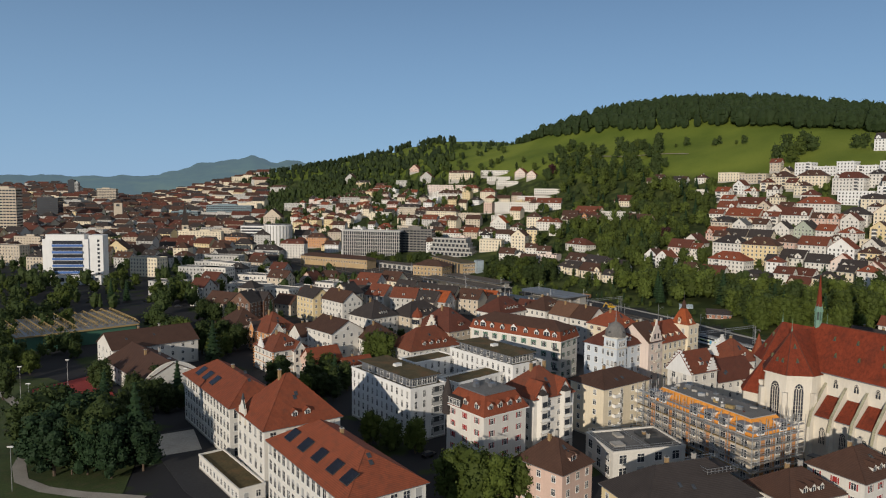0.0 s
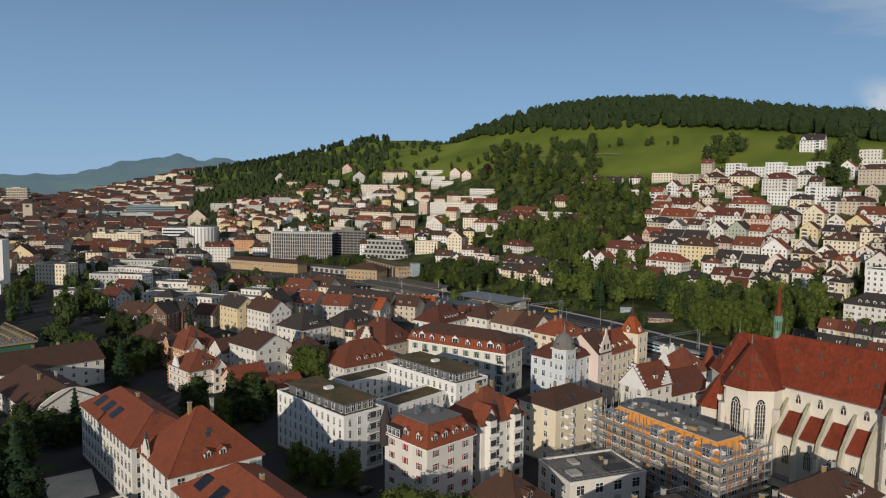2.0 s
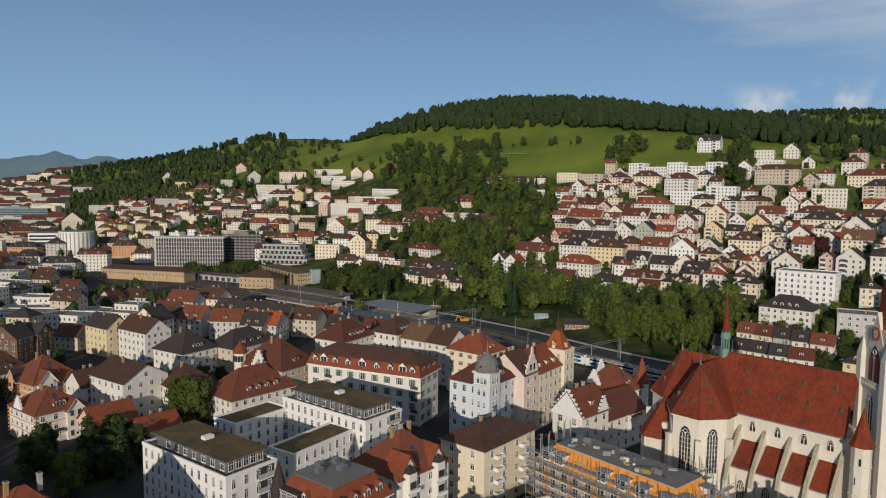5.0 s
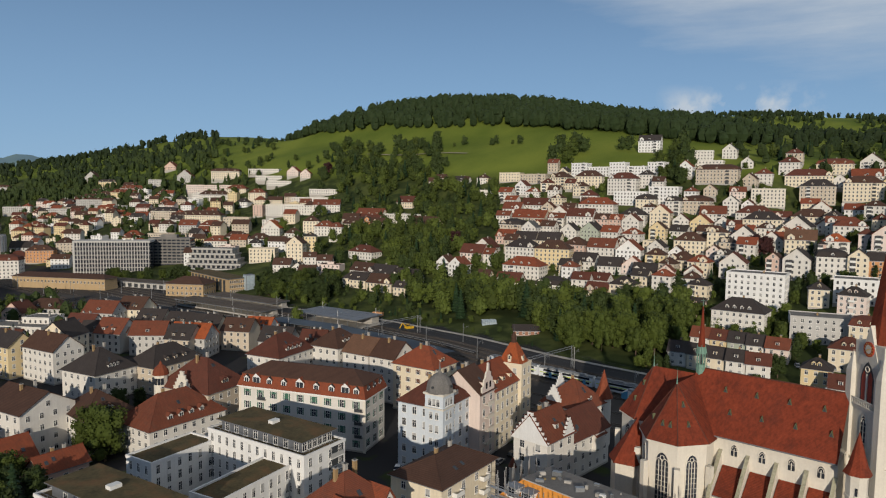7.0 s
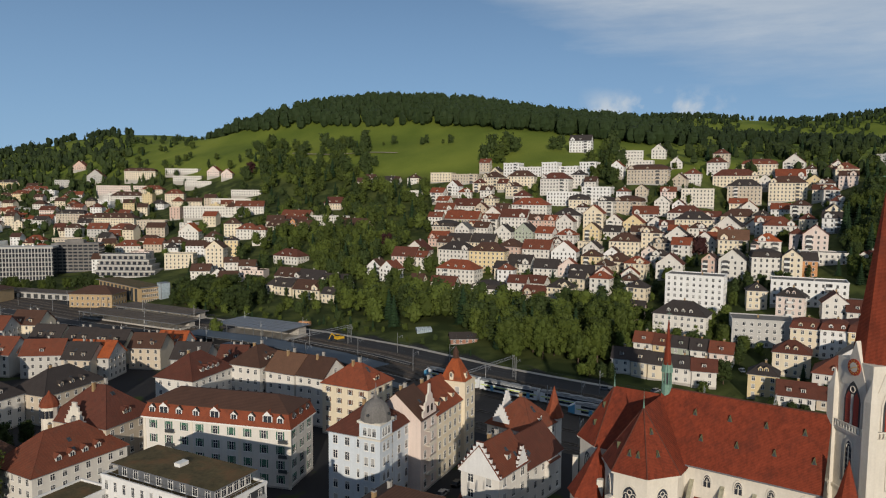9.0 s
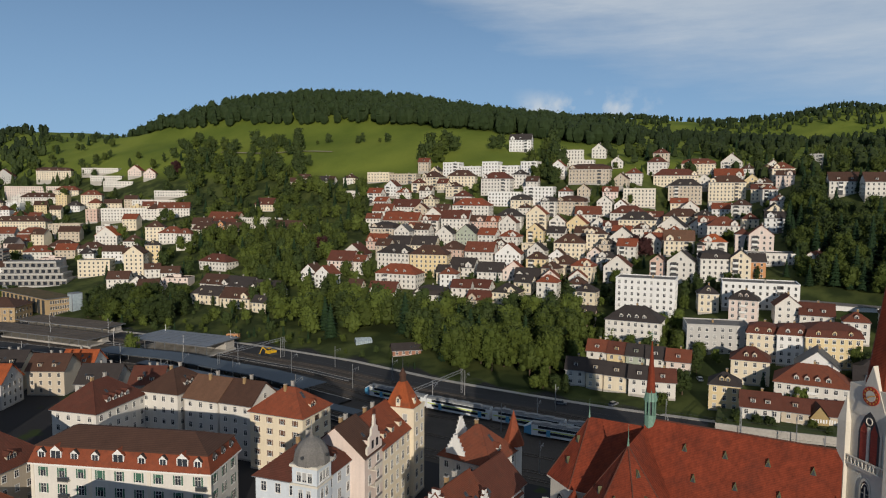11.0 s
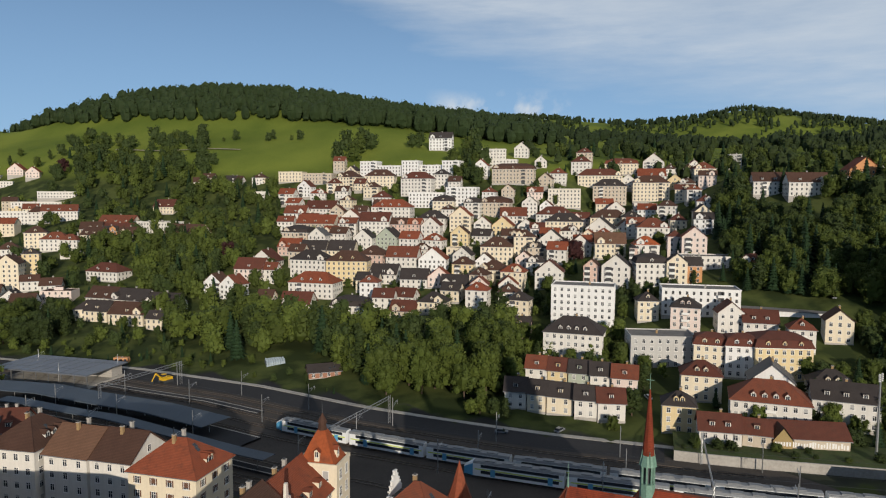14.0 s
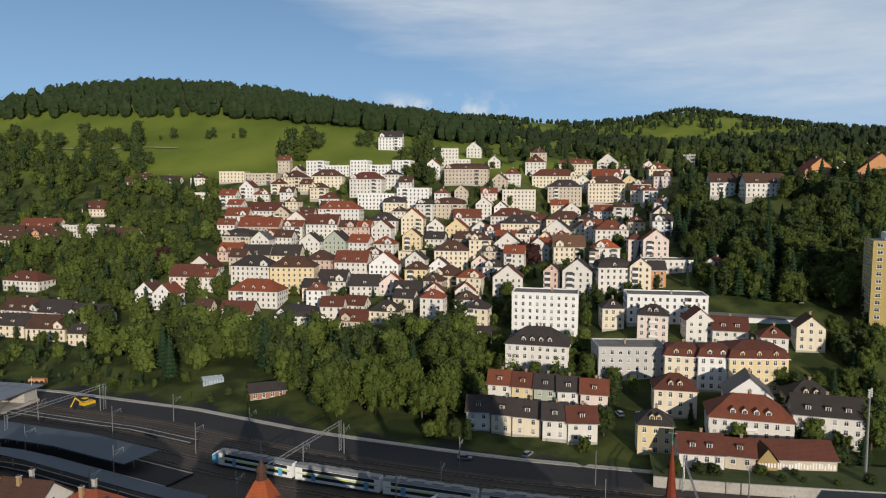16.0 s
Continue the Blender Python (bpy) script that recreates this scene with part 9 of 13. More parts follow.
# ---------- streets of houses that fill the far town ----------
TAKEN = [(o.matrix_basis.translation.x, o.matrix_basis.translation.y) for o in bpy.data.objects if o.parent is None and o.get("category") in ("house", "building", "tower", "hall", "shed")]
TR = random.Random(21)


def free(x, y, gap):
    return min((x - a) ** 2 + (y - c) ** 2 for a, c in TAKEN) > gap ** 2


def small_house(b, x, y, w, d, rot, H, kind, wall, roof, win=2.9):
    """One house of a joined far quarter: walls, an overhanging roof, proud window panes on its sunny sides."""
    m = pose(x, y, land(x, y), 0, 0, rot)

    def put(pts, mat):
        b.poly([m @ Vector(p) for p in pts], mat)

    a, c = w / 2, d / 2
    for p, q in (((-a, -c), (a, -c)), ((a, -c), (a, c)), ((a, c), (-a, c)), ((-a, c), (-a, -c))):
        put([(*p, -4), (*q, -4), (*q, H), (*p, H)], wall)
    A, C = a + 0.5, c + 0.5
    if kind == "f":
        put([(-a, -c, H - 0.2), (a, -c, H - 0.2), (a, c, H - 0.2), (-a, c, H - 0.2)], roof)
        put([(-a * 0.3, -c * 0.3, H - 0.2), (a * 0.3, -c * 0.3, H - 0.2), (a * 0.3, -c * 0.3, H + 1.8), (-a * 0.3, -c * 0.3, H + 1.8)], wall)
        put([(-a * 0.3, -c * 0.3, H + 1.8), (a * 0.3, -c * 0.3, H + 1.8), (a * 0.3, c * 0.5, H + 1.8), (-a * 0.3, c * 0.5, H + 1.8)], roof)
    else:
        h = C * 0.78
        e = 0.0 if kind == "g" else min(A * 0.9, C)
        r0, r1 = (-A + e, 0, H + h), (A - e, 0, H + h)
        put([(-A, -C, H - 0.2), (A, -C, H - 0.2), r1, r0], roof)
        put([(A, C, H - 0.2), (-A, C, H - 0.2), r0, r1], roof)
        if kind == "g":
            put([(a, -c, H), (a, c, H), (a, 0, H + h - 0.5)], wall)
            put([(-a, c, H), (-a, -c, H), (-a, 0, H + h - 0.5)], wall)
        else:
            put([(A, -C, H - 0.2), (A, C, H - 0.2), r1], roof)
            put([(-A, C, H - 0.2), (-A, -C, H - 0.2), r0], roof)
        u = TR.uniform(-0.4, 0.4) * w
        for p, q in (((-0.4, 0.3), (0.4, 0.3)), ((0.4, 0.3), (0.4, 1.1)), ((-0.4, 1.1), (-0.4, 0.3))):
            put([(u + p[0], p[1], H + h - 1.5), (u + q[0], q[1], H + h - 1.5), (u + q[0], q[1], H + h + 1.0), (u + p[0], p[1], H + h + 1.0)], CONCRETE)
        if TR.random() < 0.6:
            v = TR.uniform(-0.3, 0.3) * w
            put([(v - 0.8, -C * 0.8, H + 0.2), (v + 0.8, -C * 0.8, H + 0.2), (v + 0.8, -C * 0.8, H + 1.9), (v - 0.8, -C * 0.8, H + 1.9)], wall)
            put([(v - 0.55, -C * 0.8 - 0.05, H + 0.6), (v + 0.55, -C * 0.8 - 0.05, H + 0.6), (v + 0.55, -C * 0.8 - 0.05, H + 1.6), (v - 0.55, -C * 0.8 - 0.05, H + 1.6)], GLASS)
            put([(v - 1.0, -C * 0.8 - 0.2, H + 1.9), (v + 1.0, -C * 0.8 - 0.2, H + 1.9), (v + 1.0, -C * 0.3, H + 2.2), (v - 1.0, -C * 0.3, H + 2.2)], roof)
    n = max(1, int(w / win))
    for r in range(int(H / 2.9)):
        z0 = 1.4 + r * 2.9
        for k in range(n):
            u = -a + (k + 0.5) * w / n
            put([(u - 0.5, -c - 0.05, z0), (u + 0.5, -c - 0.05, z0), (u + 0.5, -c - 0.05, z0 + 1.4), (u - 0.5, -c - 0.05, z0 + 1.4)], FAR_GLASS)
            put([(u - 0.62, -c - 0.12, z0 - 0.12), (u + 0.62, -c - 0.12, z0 - 0.12), (u + 0.62, -c, z0), (u - 0.62, -c, z0)], FRAME)


OLD_WALLS = [BEIGE, GREY, PALE, BEIGE, GREY, PALE, CREAM, BEIGE, YELLOW]
OLD_ROOFS = [DARKRED, BROWN, BROWN, DARK, BROWN, DARK, DARKRED, DARK]


def yard(x, y):
    """The open railway yard behind the station."""
    return -80 < x < 60 and 585 < y < 722


# nearer streets: every house by itself
count = 0
for row in range(12):
    y0 = 404 + row * 24
    for col in range(30):
        x1, y1 = -330 + col * 17 + TR.uniform(-3, 3) - row * 6, y0 + TR.uniform(-4, 4)
        if slope_s(x1, y1) > -112 or x1 < -0.62 * y1 or (x1 < -165 and y1 < 620) or not free(x1, y1, 19) or TR.random() < 0.15 or count > 95:
            continue
        count += 1
        TAKEN.append((x1, y1))
        shape = (x1, y1, TR.uniform(11, 17), TR.uniform(10, 13), TR.uniform(-32, -8), TR.choice([2, 3, 3, 4]), TR.choice("hgggG"), TR.choice(OLD_WALLS), TR.choice(OLD_ROOFS))
        attic = TR.choice([0, 1, 2])
        if not yard(x1, y1):
            house(*shape, far=True, sides="fr", gap=3.0, dormers=attic, chimneys=1, group="houses of the old town")
# farther streets, joined
town = MB()
for row in range(48):
    y0 = 640 + row * 21 * (1 + row * 0.028)
    wide = 1 + row * 0.045
    for col in range(60):
        x1, y1 = -0.64 * y0 + (col + TR.uniform(-0.12, 0.12)) * 17 * wide, y0 + TR.uniform(-4, 4) * wide
        s = slope_s(x1, y1)
        if s > (-100 if y1 < 820 else 20 + max(0.0, y1 - 1050) * 0.3) or x1 > (0.02 if y1 < 1050 else -0.07) * y1 or not free(x1, y1, 15 + 0.4 * wide) or TR.random() < 0.10:
            continue
        big = TR.random() < 0.12
        w, d = TR.uniform(13, 18) * wide * (1.7 if big else 1), TR.uniform(10, 13) * wide ** 0.6
        small_house(MB() if yard(x1, y1) else town, x1, y1, w, d, TR.uniform(-30, 6), TR.choice([6.4, 9.3, 9.3, 12.2, 15.1]) * (1.25 if big else 1), "f" if big else TR.choice("hgghg"), TR.choice(OLD_WALLS), GRAVEL if big else TR.choice(OLD_ROOFS), 3.0 * wide ** 0.5)
tagged(new("old_town_houses", town.mesh("old_town_houses")), "dense streets of old town houses with dark tiled roofs", "building", kind="stuff")
# gardens quarter on the lower slope
villas = MB()
for row in range(30):
    y0 = 600 + row * 26
    for col in range(24):
        s0 = 6 + col * 17 + TR.uniform(-4, 4)
        x1 = lerp_table(y0, FOOT_Y, FOOT_X) + s0 * 1.1 + TR.uniform(-4, 4)
        y1 = y0 + TR.uniform(-6, 6)
        b_ = math.degrees(math.atan2(x1, y1))
        if not -12 < b_ < 9.5 or not free(x1, y1, 17) or s0 > 300 - (y0 - 600) * 0.03:
            continue
        if (b_ > 7.6 and y1 > 760) or noise.noise((x1 * 0.012, y1 * 0.012, 3.0)) > 0.16 or TR.random() < 0.15:
            continue
        TAKEN.append((x1, y1))
        small_house(MB() if yard(x1, y1) else villas, x1, y1, TR.uniform(10, 18), TR.uniform(9, 12), TR.uniform(-36, -12), TR.choice([6.4, 6.4, 9.3, 9.3, 12.2]), TR.choice("ghhgf"), TR.choice([WHITE, WHITE, CREAM, BRIGHT, CREAM, YELLOW, BEIGE, ROSE]), TR.choice([DARKRED, BROWN, RED, DARK, BROWN, ORANGE]))
tagged(new("hillside_houses", villas.mesh("hillside_houses")), "white and cream houses with red and brown roofs among gardens", "house", kind="stuff")

# ---------- park, yard and streets ----------
LAWN = material("lawn", (0.046, 0.066, 0.018), 0.95, 2.5, 0.45, big=0.08, bump=0.3, dirt=(0.075, 0.068, 0.030, 0.35))
PATHM = material("gravel_path", (0.30, 0.27, 0.23), 0.95, 3, 0.2, big=0.2)
COURT = material("red_court", (0.26, 0.035, 0.03), 0.9, 2, 0.15)


def flat(name, pts, z, mat, label, cat):
    b = MB()
    b.prism(pts, z - 0.3, z, mat)
    structure(name, b, label, cat)


flat("lawn", [(-175, 140), (-70, 140), (-88, 205), (-105, 230), (-150, 262), (-200, 250)], 0.12, LAWN, "mown park lawn with a winding path", "lawn")
flat("sports_court", [(-147, 246), (-128, 214), (-113, 238), (-134, 268)], 0.17, COURT, "red synthetic sports court", "sports court")
flat("school_yard", [(-85.7, 202), (-75.9, 184), (-62, 164), (-50, 152), (-44, 160), (-60, 186), (-74.9, 210)], 0.15, ASPHALT, "dark asphalt school yard", "yard")
flat("yard_slab", [(-85, 201), (-76, 186), (-67, 191), (-75, 207)], 0.2, CONCRETE, "pale concrete slab in the yard", "yard")
PTS = [(-160, 246), (-144, 231), (-128, 213), (-116, 192), (-110.6, 178), (-104.6, 169), (-96, 164), (-86, 161.5), (-70, 159.5)]
b = MB()
for k in range(len(PTS) - 1):
    a, c = Vector(PTS[k]), Vector(PTS[k + 1])
    p0, p1 = Vector(PTS[max(0, k - 1)]), Vector(PTS[min(len(PTS) - 1, k + 2)])
    n0, n1 = (c - p0).normalized(), (p1 - a).normalized()
    n0, n1 = Vector((-n0.y, n0.x)) * 1.6, Vector((-n1.y, n1.x)) * 1.6
    b.poly([(*(a - n0), 0.17), (*(c - n1), 0.17), (*(c + n1), 0.17), (*(a + n0), 0.17)], PATHM)
structure("path", b, "pale gravel path winding through the park", "path")
for x, y in ((-145, 236), (-130, 215.7), (-103, 162.7), (-134, 246), (-99, 250), (-88, 236)):
    l_ = thing("street_lamp", pose(x, y, 0), "slim grey park lamp on a tall pole", "lamp", "park lamps")
    b = MB()
    b.tube((0, 0, 0), (0, 0, 11.2), 0.1, STEEL, 6, 0.06)
    part("pole", b, l_)
    b = MB()
    b.box(-0.7, 0.7, -0.2, 0.2, 11.1, 11.35, FRAME)
    part("lamp_head", b, l_)

# ---------- vehicles ----------


def car(x, y, rot, col, van=False, z=None):
    key = ("car", col.name, van)
    if key not in SHARED:
        b = MB()
        L, Hh = (5.0, 2.1) if van else (4.3, 1.45)
        b.prism([(-L / 2, -0.85), (L / 2, -0.85), (L / 2, 0.85), (-L / 2, 0.85)], 0.3, Hh * 0.55, col)
        b.frustum(rectc(-L * 0.42, L * (0.46 if van else 0.25), -0.83, 0.83), Hh * 0.55, rectc(-L * 0.34, L * (0.4 if van else 0.12), -0.7, 0.7), Hh, GLASS, col)
        g = MB()
        for sx in (-0.3, 0.3):
            for sy in (-1, 1):
                g.tube((sx * L, sy * 0.7, 0.33), (sx * L, sy * 0.88, 0.33), 0.33, DARKSTEEL, 10)
        SHARED[key] = (b.mesh("body"), g.mesh("wheels"))
    o = thing("van" if van else "car", pose(x, y, land(x, y) + 0.05 if z is None else z, 0, 0, rot), "parked %s %s with dark windows" % (col.name.replace("car_", ""), "van" if van else "car"), "car", "parked cars")
    part("body", SHARED[key][0], o)
    part("wheel_set", SHARED[key][1], o)


CARW = material("car_white", (0.7, 0.7, 0.7), 0.3, 3, 0.05, spec=0.5)
CARG = material("car_grey", (0.2, 0.21, 0.23), 0.3, 3, 0.05, spec=0.5)
CARB = material("car_blue", (0.04, 0.08, 0.2), 0.3, 3, 0.05, spec=0.5)
CARK = material("car_black", (0.02, 0.02, 0.022), 0.3, 3, 0.05, spec=0.5)
car(58.5, 239.5, 60, CARW, z=0.05)
car(71, 241, 40, CARW, True, z=0.05)
CR = random.Random(9)
for x, y, rot in ((66, 238, 60), (80, 246, 40), (52, 250, 60), (86, 250, 40), (232, 292, 50), (236, 287, 50), (241, 283, 50), (228, 268, 20), (222, 274, 20), (176, 306, -40), (192, 296, 20), (-70, 330, 40), (-160, 420, 10), (-150, 424, 10), (352, 285, 30), (20, 262, 50), (14, 268, 50), (-3, 188, 40)):
    car(x, y, rot + CR.uniform(-6, 6), CR.choice([CARW, CARG, CARB, CARK]))
# yellow excavator on the building site
DIG = material("digger_yellow", (0.60, 0.36, 0.02), 0.5, 3, 0.1)
e = thing("excavator", pose(106, 430, 0.13, 0, 0, 200), "yellow excavator on the railway building site", "excavator")
b = MB()
b.box(-2.2, 2.2, -1.4, 1.4, 1.0, 2.0, DIG)
b.box(-0.2, 1.4, -1.3, 0.3, 2.0, 3.3, DIG)
b.box(-0.1, 1.45, -1.33, 0.33, 2.3, 3.1, GLASS)
part("body", b, e)
for s in (-1, 1):
    b = MB()
    b.box(-2.2, 2.2, s * 1.5 - 0.35, s * 1.5 + 0.35, 0, 0.95, DARKSTEEL)
    part("track", b, e)
b = MB()
b.tube((2, 0.4, 1.8), (4.8, 0.4, 4.4), 0.3, DIG, 6)
b.tube((4.8, 0.4, 4.4), (6.6, 0.4, 1.6), 0.22, DIG, 6)
b.box(6.1, 7.1, -0.2, 1.0, 0.6, 1.6, DARKSTEEL)
part("boom", b, e)
w_ = thing("site_wagon", pose(98, 470, 0.2, 0, 0, -40), "orange site wagon beside the road", "wagon")
b = MB()
b.box(-3.2, 3.2, -1.2, 1.2, 0.9, 3.2, ORANGEW)
for k in range(3):
    b.box(-2.4 + k * 2, -1.2 + k * 2, -1.26, -1.2, 1.8, 2.6, GLASS)
part("body", b, w_)
b = MB()
for x in (-2, 2):
    b.tube((x, -1.1, 0.4), (x, 1.1, 0.4), 0.4, DARKSTEEL, 10)
part("wheel_axles", b, w_)
# brick shed below the trees, glasshouse
near(152.5, 396.5, 13.0, 8.0, -18, 1, "g", BRICK_W, DARK, sh=2.4, z=0.8, dormers=0, chimneys=0, sides="f", pitch=0.55)
gz = land(150, 424)
gh = thing("greenhouse", pose(150, 424, gz, 0, 0, -15), "small glass greenhouse on the grassy bank", "greenhouse")
for k in (0, 1):
    b = MB()
    y = k * 3.2
    b.prism(rectc(-4, 4, y - 1.5, y + 1.5), -1.5, 1.1, OFFICE_PANE)
    b.poly([(-4, y - 1.6, 1.1), (4, y - 1.6, 1.1), (4, y, 2.1), (-4, y, 2.1)], OFFICE_PANE)
    b.poly([(-4, y + 1.6, 1.1), (-4, y, 2.1), (4, y, 2.1), (4, y + 1.6, 1.1)], OFFICE_PANE)
    for x in (-4, 4):
        q = [(x, y - 1.5, 1.1), (x, y + 1.5, 1.1), (x, y, 2.05)]
        b.poly(q if x > 0 else q[::-1], OFFICE_PANE)
    bay = part("glass_bay", b, gh)
    for j in range(9):
        b = MB()
        x = -4 + j
        b.tube((x, y - 1.63, 1.12), (x, y, 2.14), 0.05, DARKSTEEL, 4)
        b.tube((x, y - 1.53, -0.5), (x, y - 1.53, 1.12), 0.05, DARKSTEEL, 4)
        part("glazing_bar", b, bay)

# ---------- trees round the railway yard ----------
YR = random.Random(47)
for x, y, h, kind in ((-25, 322, 10, "broad"), (-19, 327, 8, "broad"), (-113, 372, 13, "broad"), (-92, 372, 14, "conifer"), (-122, 372, 12, "broad"), (-131, 380, 13, "broad"), (-86, 366, 9, "broad")):
    tree(x, y, h, kind, LEAF_D if kind == "broad" else None)
for x0, y0, x1, y1, n, lo, hi in ((36, 566, 74, 524, 12, 10, 15), (44, 590, 84, 540, 11, 11, 17), (58, 600, 92, 556, 8, 10, 14), (-75, 690, 2, 652, 14, 8, 12)):
    for k in range(n):
        f = (k + YR.uniform(0.1, 0.9)) / n
        tree(x0 + (x1 - x0) * f + YR.uniform(-3, 3), y0 + (y1 - y0) * f + YR.uniform(-3, 3), YR.uniform(lo, hi), mat=YR.choice([LEAF, LEAF_D, LEAF_D]), wide=YR.uniform(0.9, 1.3))

# ---------- bank above the retaining wall ----------
b = MB()
strip(b, -13.35, 4, 120, 268, 2.9, LAWN, 2.9)
structure("bank", b, "overgrown grassy bank above the retaining wall", "bank")
BR = random.Random(31)
for k in range(26):
    q = line_point(BR.uniform(190, 266), BR.uniform(-11, -5))
    tree(q.x, q.y, BR.uniform(1.8, 3.6), mat=BR.choice([LEAF, LEAF_D]), wide=1.5, z=2.6)
# low red-roofed row beside the tracks with painted writing on its wall
house(219.9, 257.5, 11.8, 9.5, -51, 2, "g", WHITE, DARKRED, z=0.6)
house(226.6, 249.3, 7.7, 8.0, -58, 2, "g", BEIGE, DARKRED, z=0.3)
ob = house(237.8, 241.7, 23.4, 11.0, -45, 1, "g", BEIGE, DARKRED, z=2.4, dormers=0, chimneys=0, sides="", pitch=0.6)
b = MB()
for k in range(26):
    x = -8.8 + k * 0.78
    b.box(x, x + BR.uniform(0.3, 0.62), -5.56, -5.5, BR.uniform(0.7, 1.1), BR.uniform(1.9, 2.6), BRIGHT)
tagged(part("painted_writing", b, ob, None, "white painted bars on the wall"), kind="stuff")
b = MB()
b.poly([(-9.6, -6.3, 3.0), (-4.2, -6.3, 3.0), (-6.9, -6.3, 6.6)], WOOD)
b.box(-9.6, -4.2, -6.3, -3.0, 0.5, 3.0, WOOD)
for s in (-1, 1):
    q = [(-6.9 + s * 3.2, -6.8, 2.7), (-6.9 + s * 3.2, 0, 2.7), (-6.9, 0, 6.9), (-6.9, -6.8, 6.9)]
    b.poly(q if s > 0 else q[::-1], BROWN)
    b.poly([(x, y, z_ - 0.2) for x, y, z_ in (q[::-1] if s > 0 else q)], BROWN)
part("timber_gable", b, ob)
b = MB()
for k in range(6):
    b.box(-9.2 + k * 0.8, -8.7 + k * 0.8, -6.36, -6.3, 1.2 + 0.1 * (k % 2), 2.5, BRIGHT)
tagged(part("painted_writing", b, ob), kind="stuff")
# half-timbered goods shed between the tracks and the wall
p = line_point(222, -30.5)
g = thing("goods_shed", pose(p.x, p.y, 0.1, 0, 0, -48), "old half-timbered railway shed with a dark roof", "shed")
b = MB()
b.prism(rectc(-11, 11, -3.6, 3.6), 0, 4.6, BEIGE)
part("wall", b, g)
for k in range(12):
    b = MB()
    b.box(-11.05 + k * 1.99, -10.85 + k * 1.99, -3.68, -3.6, 0, 4.6, BARK)
    part("timber_post", b, g)
for k in range(3):
    b = MB()
    b.box(-11, 11, -3.72, -3.6, 0.9 + k * 1.7, 1.08 + k * 1.7, BARK)
    part("timber_rail", b, g)
rm, _ = roof_mesh("g", 22, 7.2, DARK, 0.9, 0.5)
part("roof", rm, g, pose(0, 0, 4.6))
# tall lighting mast beside the tracks
m_ = thing("light_mast", pose(242.1, 222.7, 0), "tall grey lighting mast with floodlights at its top", "mast")
b = MB()
b.tube((0, 0, 0), (0, 0, 27), 0.42, STEEL, 10, 0.22)
part("pole", b, m_)
for k in range(4):
    b = MB()
    b.tube((-0.9, 0, 25.2 + k * 0.6), (0.9, 0, 25.2 + k * 0.6), 0.06, STEEL, 5)
    for s in (-1, 1):
        b.box(s * 0.9 - 0.2, s * 0.9 + 0.2, -0.3, 0.1, 25.0 + k * 0.6, 25.4 + k * 0.6, FRAME)
    part("floodlight", b, m_)

# ---------- the meadow's farm track ----------
TRACK = material("farm_track", (0.26, 0.23, 0.17), 0.95, 1.0, 0.25, big=0.1)
b = MB()
way = [(300 - k * 6.0, 862 + k * 9.5 + 6 * math.sin(k * 0.5)) for k in range(16)]
for (xa, ya), (xb, yb) in zip(way[:-1], way[1:]):
    n_ = Vector((yb - ya, xa - xb)).normalized() * 1.3
    b.poly([(xa - n_.x, ya - n_.y, land(xa - n_.x, ya - n_.y) + 1.5), (xb - n_.x, yb - n_.y, land(xb - n_.x, yb - n_.y) + 1.5), (xb + n_.x, yb + n_.y, land(xb + n_.x, yb + n_.y) + 1.5), (xa + n_.x, ya + n_.y, land(xa + n_.x, ya + n_.y) + 1.5)], TRACK)
structure("path", b, "pale farm track across the meadow", "path")

# ---------- woods ----------
WR = random.Random(11)


def scatter(n, x0, x1, y0, y1, keep, hmin, hmax):
    out = []
    for _ in range(n * 40):
        x, y = WR.uniform(x0, x1), WR.uniform(y0, y1)
        if keep(x, y):
            out.append((x, y, WR.uniform(hmin, hmax)))
            if len(out) >= n:
                break
    return out




def bearing(x, y):
    return math.degrees(math.atan2(x, y))


def hill_top(x, y):
    """Tree height on the main hill: the wood thins out and drops at its western end."""
    return min(1.0, 0.58 + (bearing(x, y) - 5.9) * 0.16)


woods("forest", [(x, y, h * hill_top(x, y)) for x, y, h in scatter(2500, 60, 620, 700, 1560, lambda x, y: 505 < slope_s(x, y) < 720 and bearing(x, y) > 5.9, 15, 25)], "dense dark mixed forest on the hilltop", FOREST, 3)
woods("forest", scatter(1100, -1100, 60, 1400, 2600, lambda x, y: 300 < slope_s(x, y) < 760 and bearing(x, y) < 0.9, 11, 17), "dense dark forest along the far ridge", FOREST, 4, 1.6)
woods("town_trees", scatter(620, -1100, -60, 1150, 2700, lambda x, y: -60 < slope_s(x, y) < 330, 7, 13), "gardens and trees between the houses of the far slope", LEAF_D, 14, 1.2)
woods("forest", scatter(420, -420, 130, 1080, 1760, lambda x, y: 215 < slope_s(x, y) < 440 and (bearing(x, y) < 1.0 or slope_s(x, y) < 330) and bearing(x, y) < 4.6, 9, 17), "gardens and copses on the slope below the far ridge", LEAF_D, 12, 1.2)
woods("forest", scatter(26, 20, 200, 1230, 1540, lambda x, y: 480 < slope_s(x, y) < 640 and 1.0 < bearing(x, y) < 5.9, 6, 11), "a few trees on the saddle of the ridge", FOREST, 13)


def clearing(x, y):
    az, r = math.degrees(math.atan2(x, y)), math.hypot(x, y)
    return (45.6 < az < 47.6 and r < 2480) or (53.8 < az < 57.4 and 2090 < r < 2190)


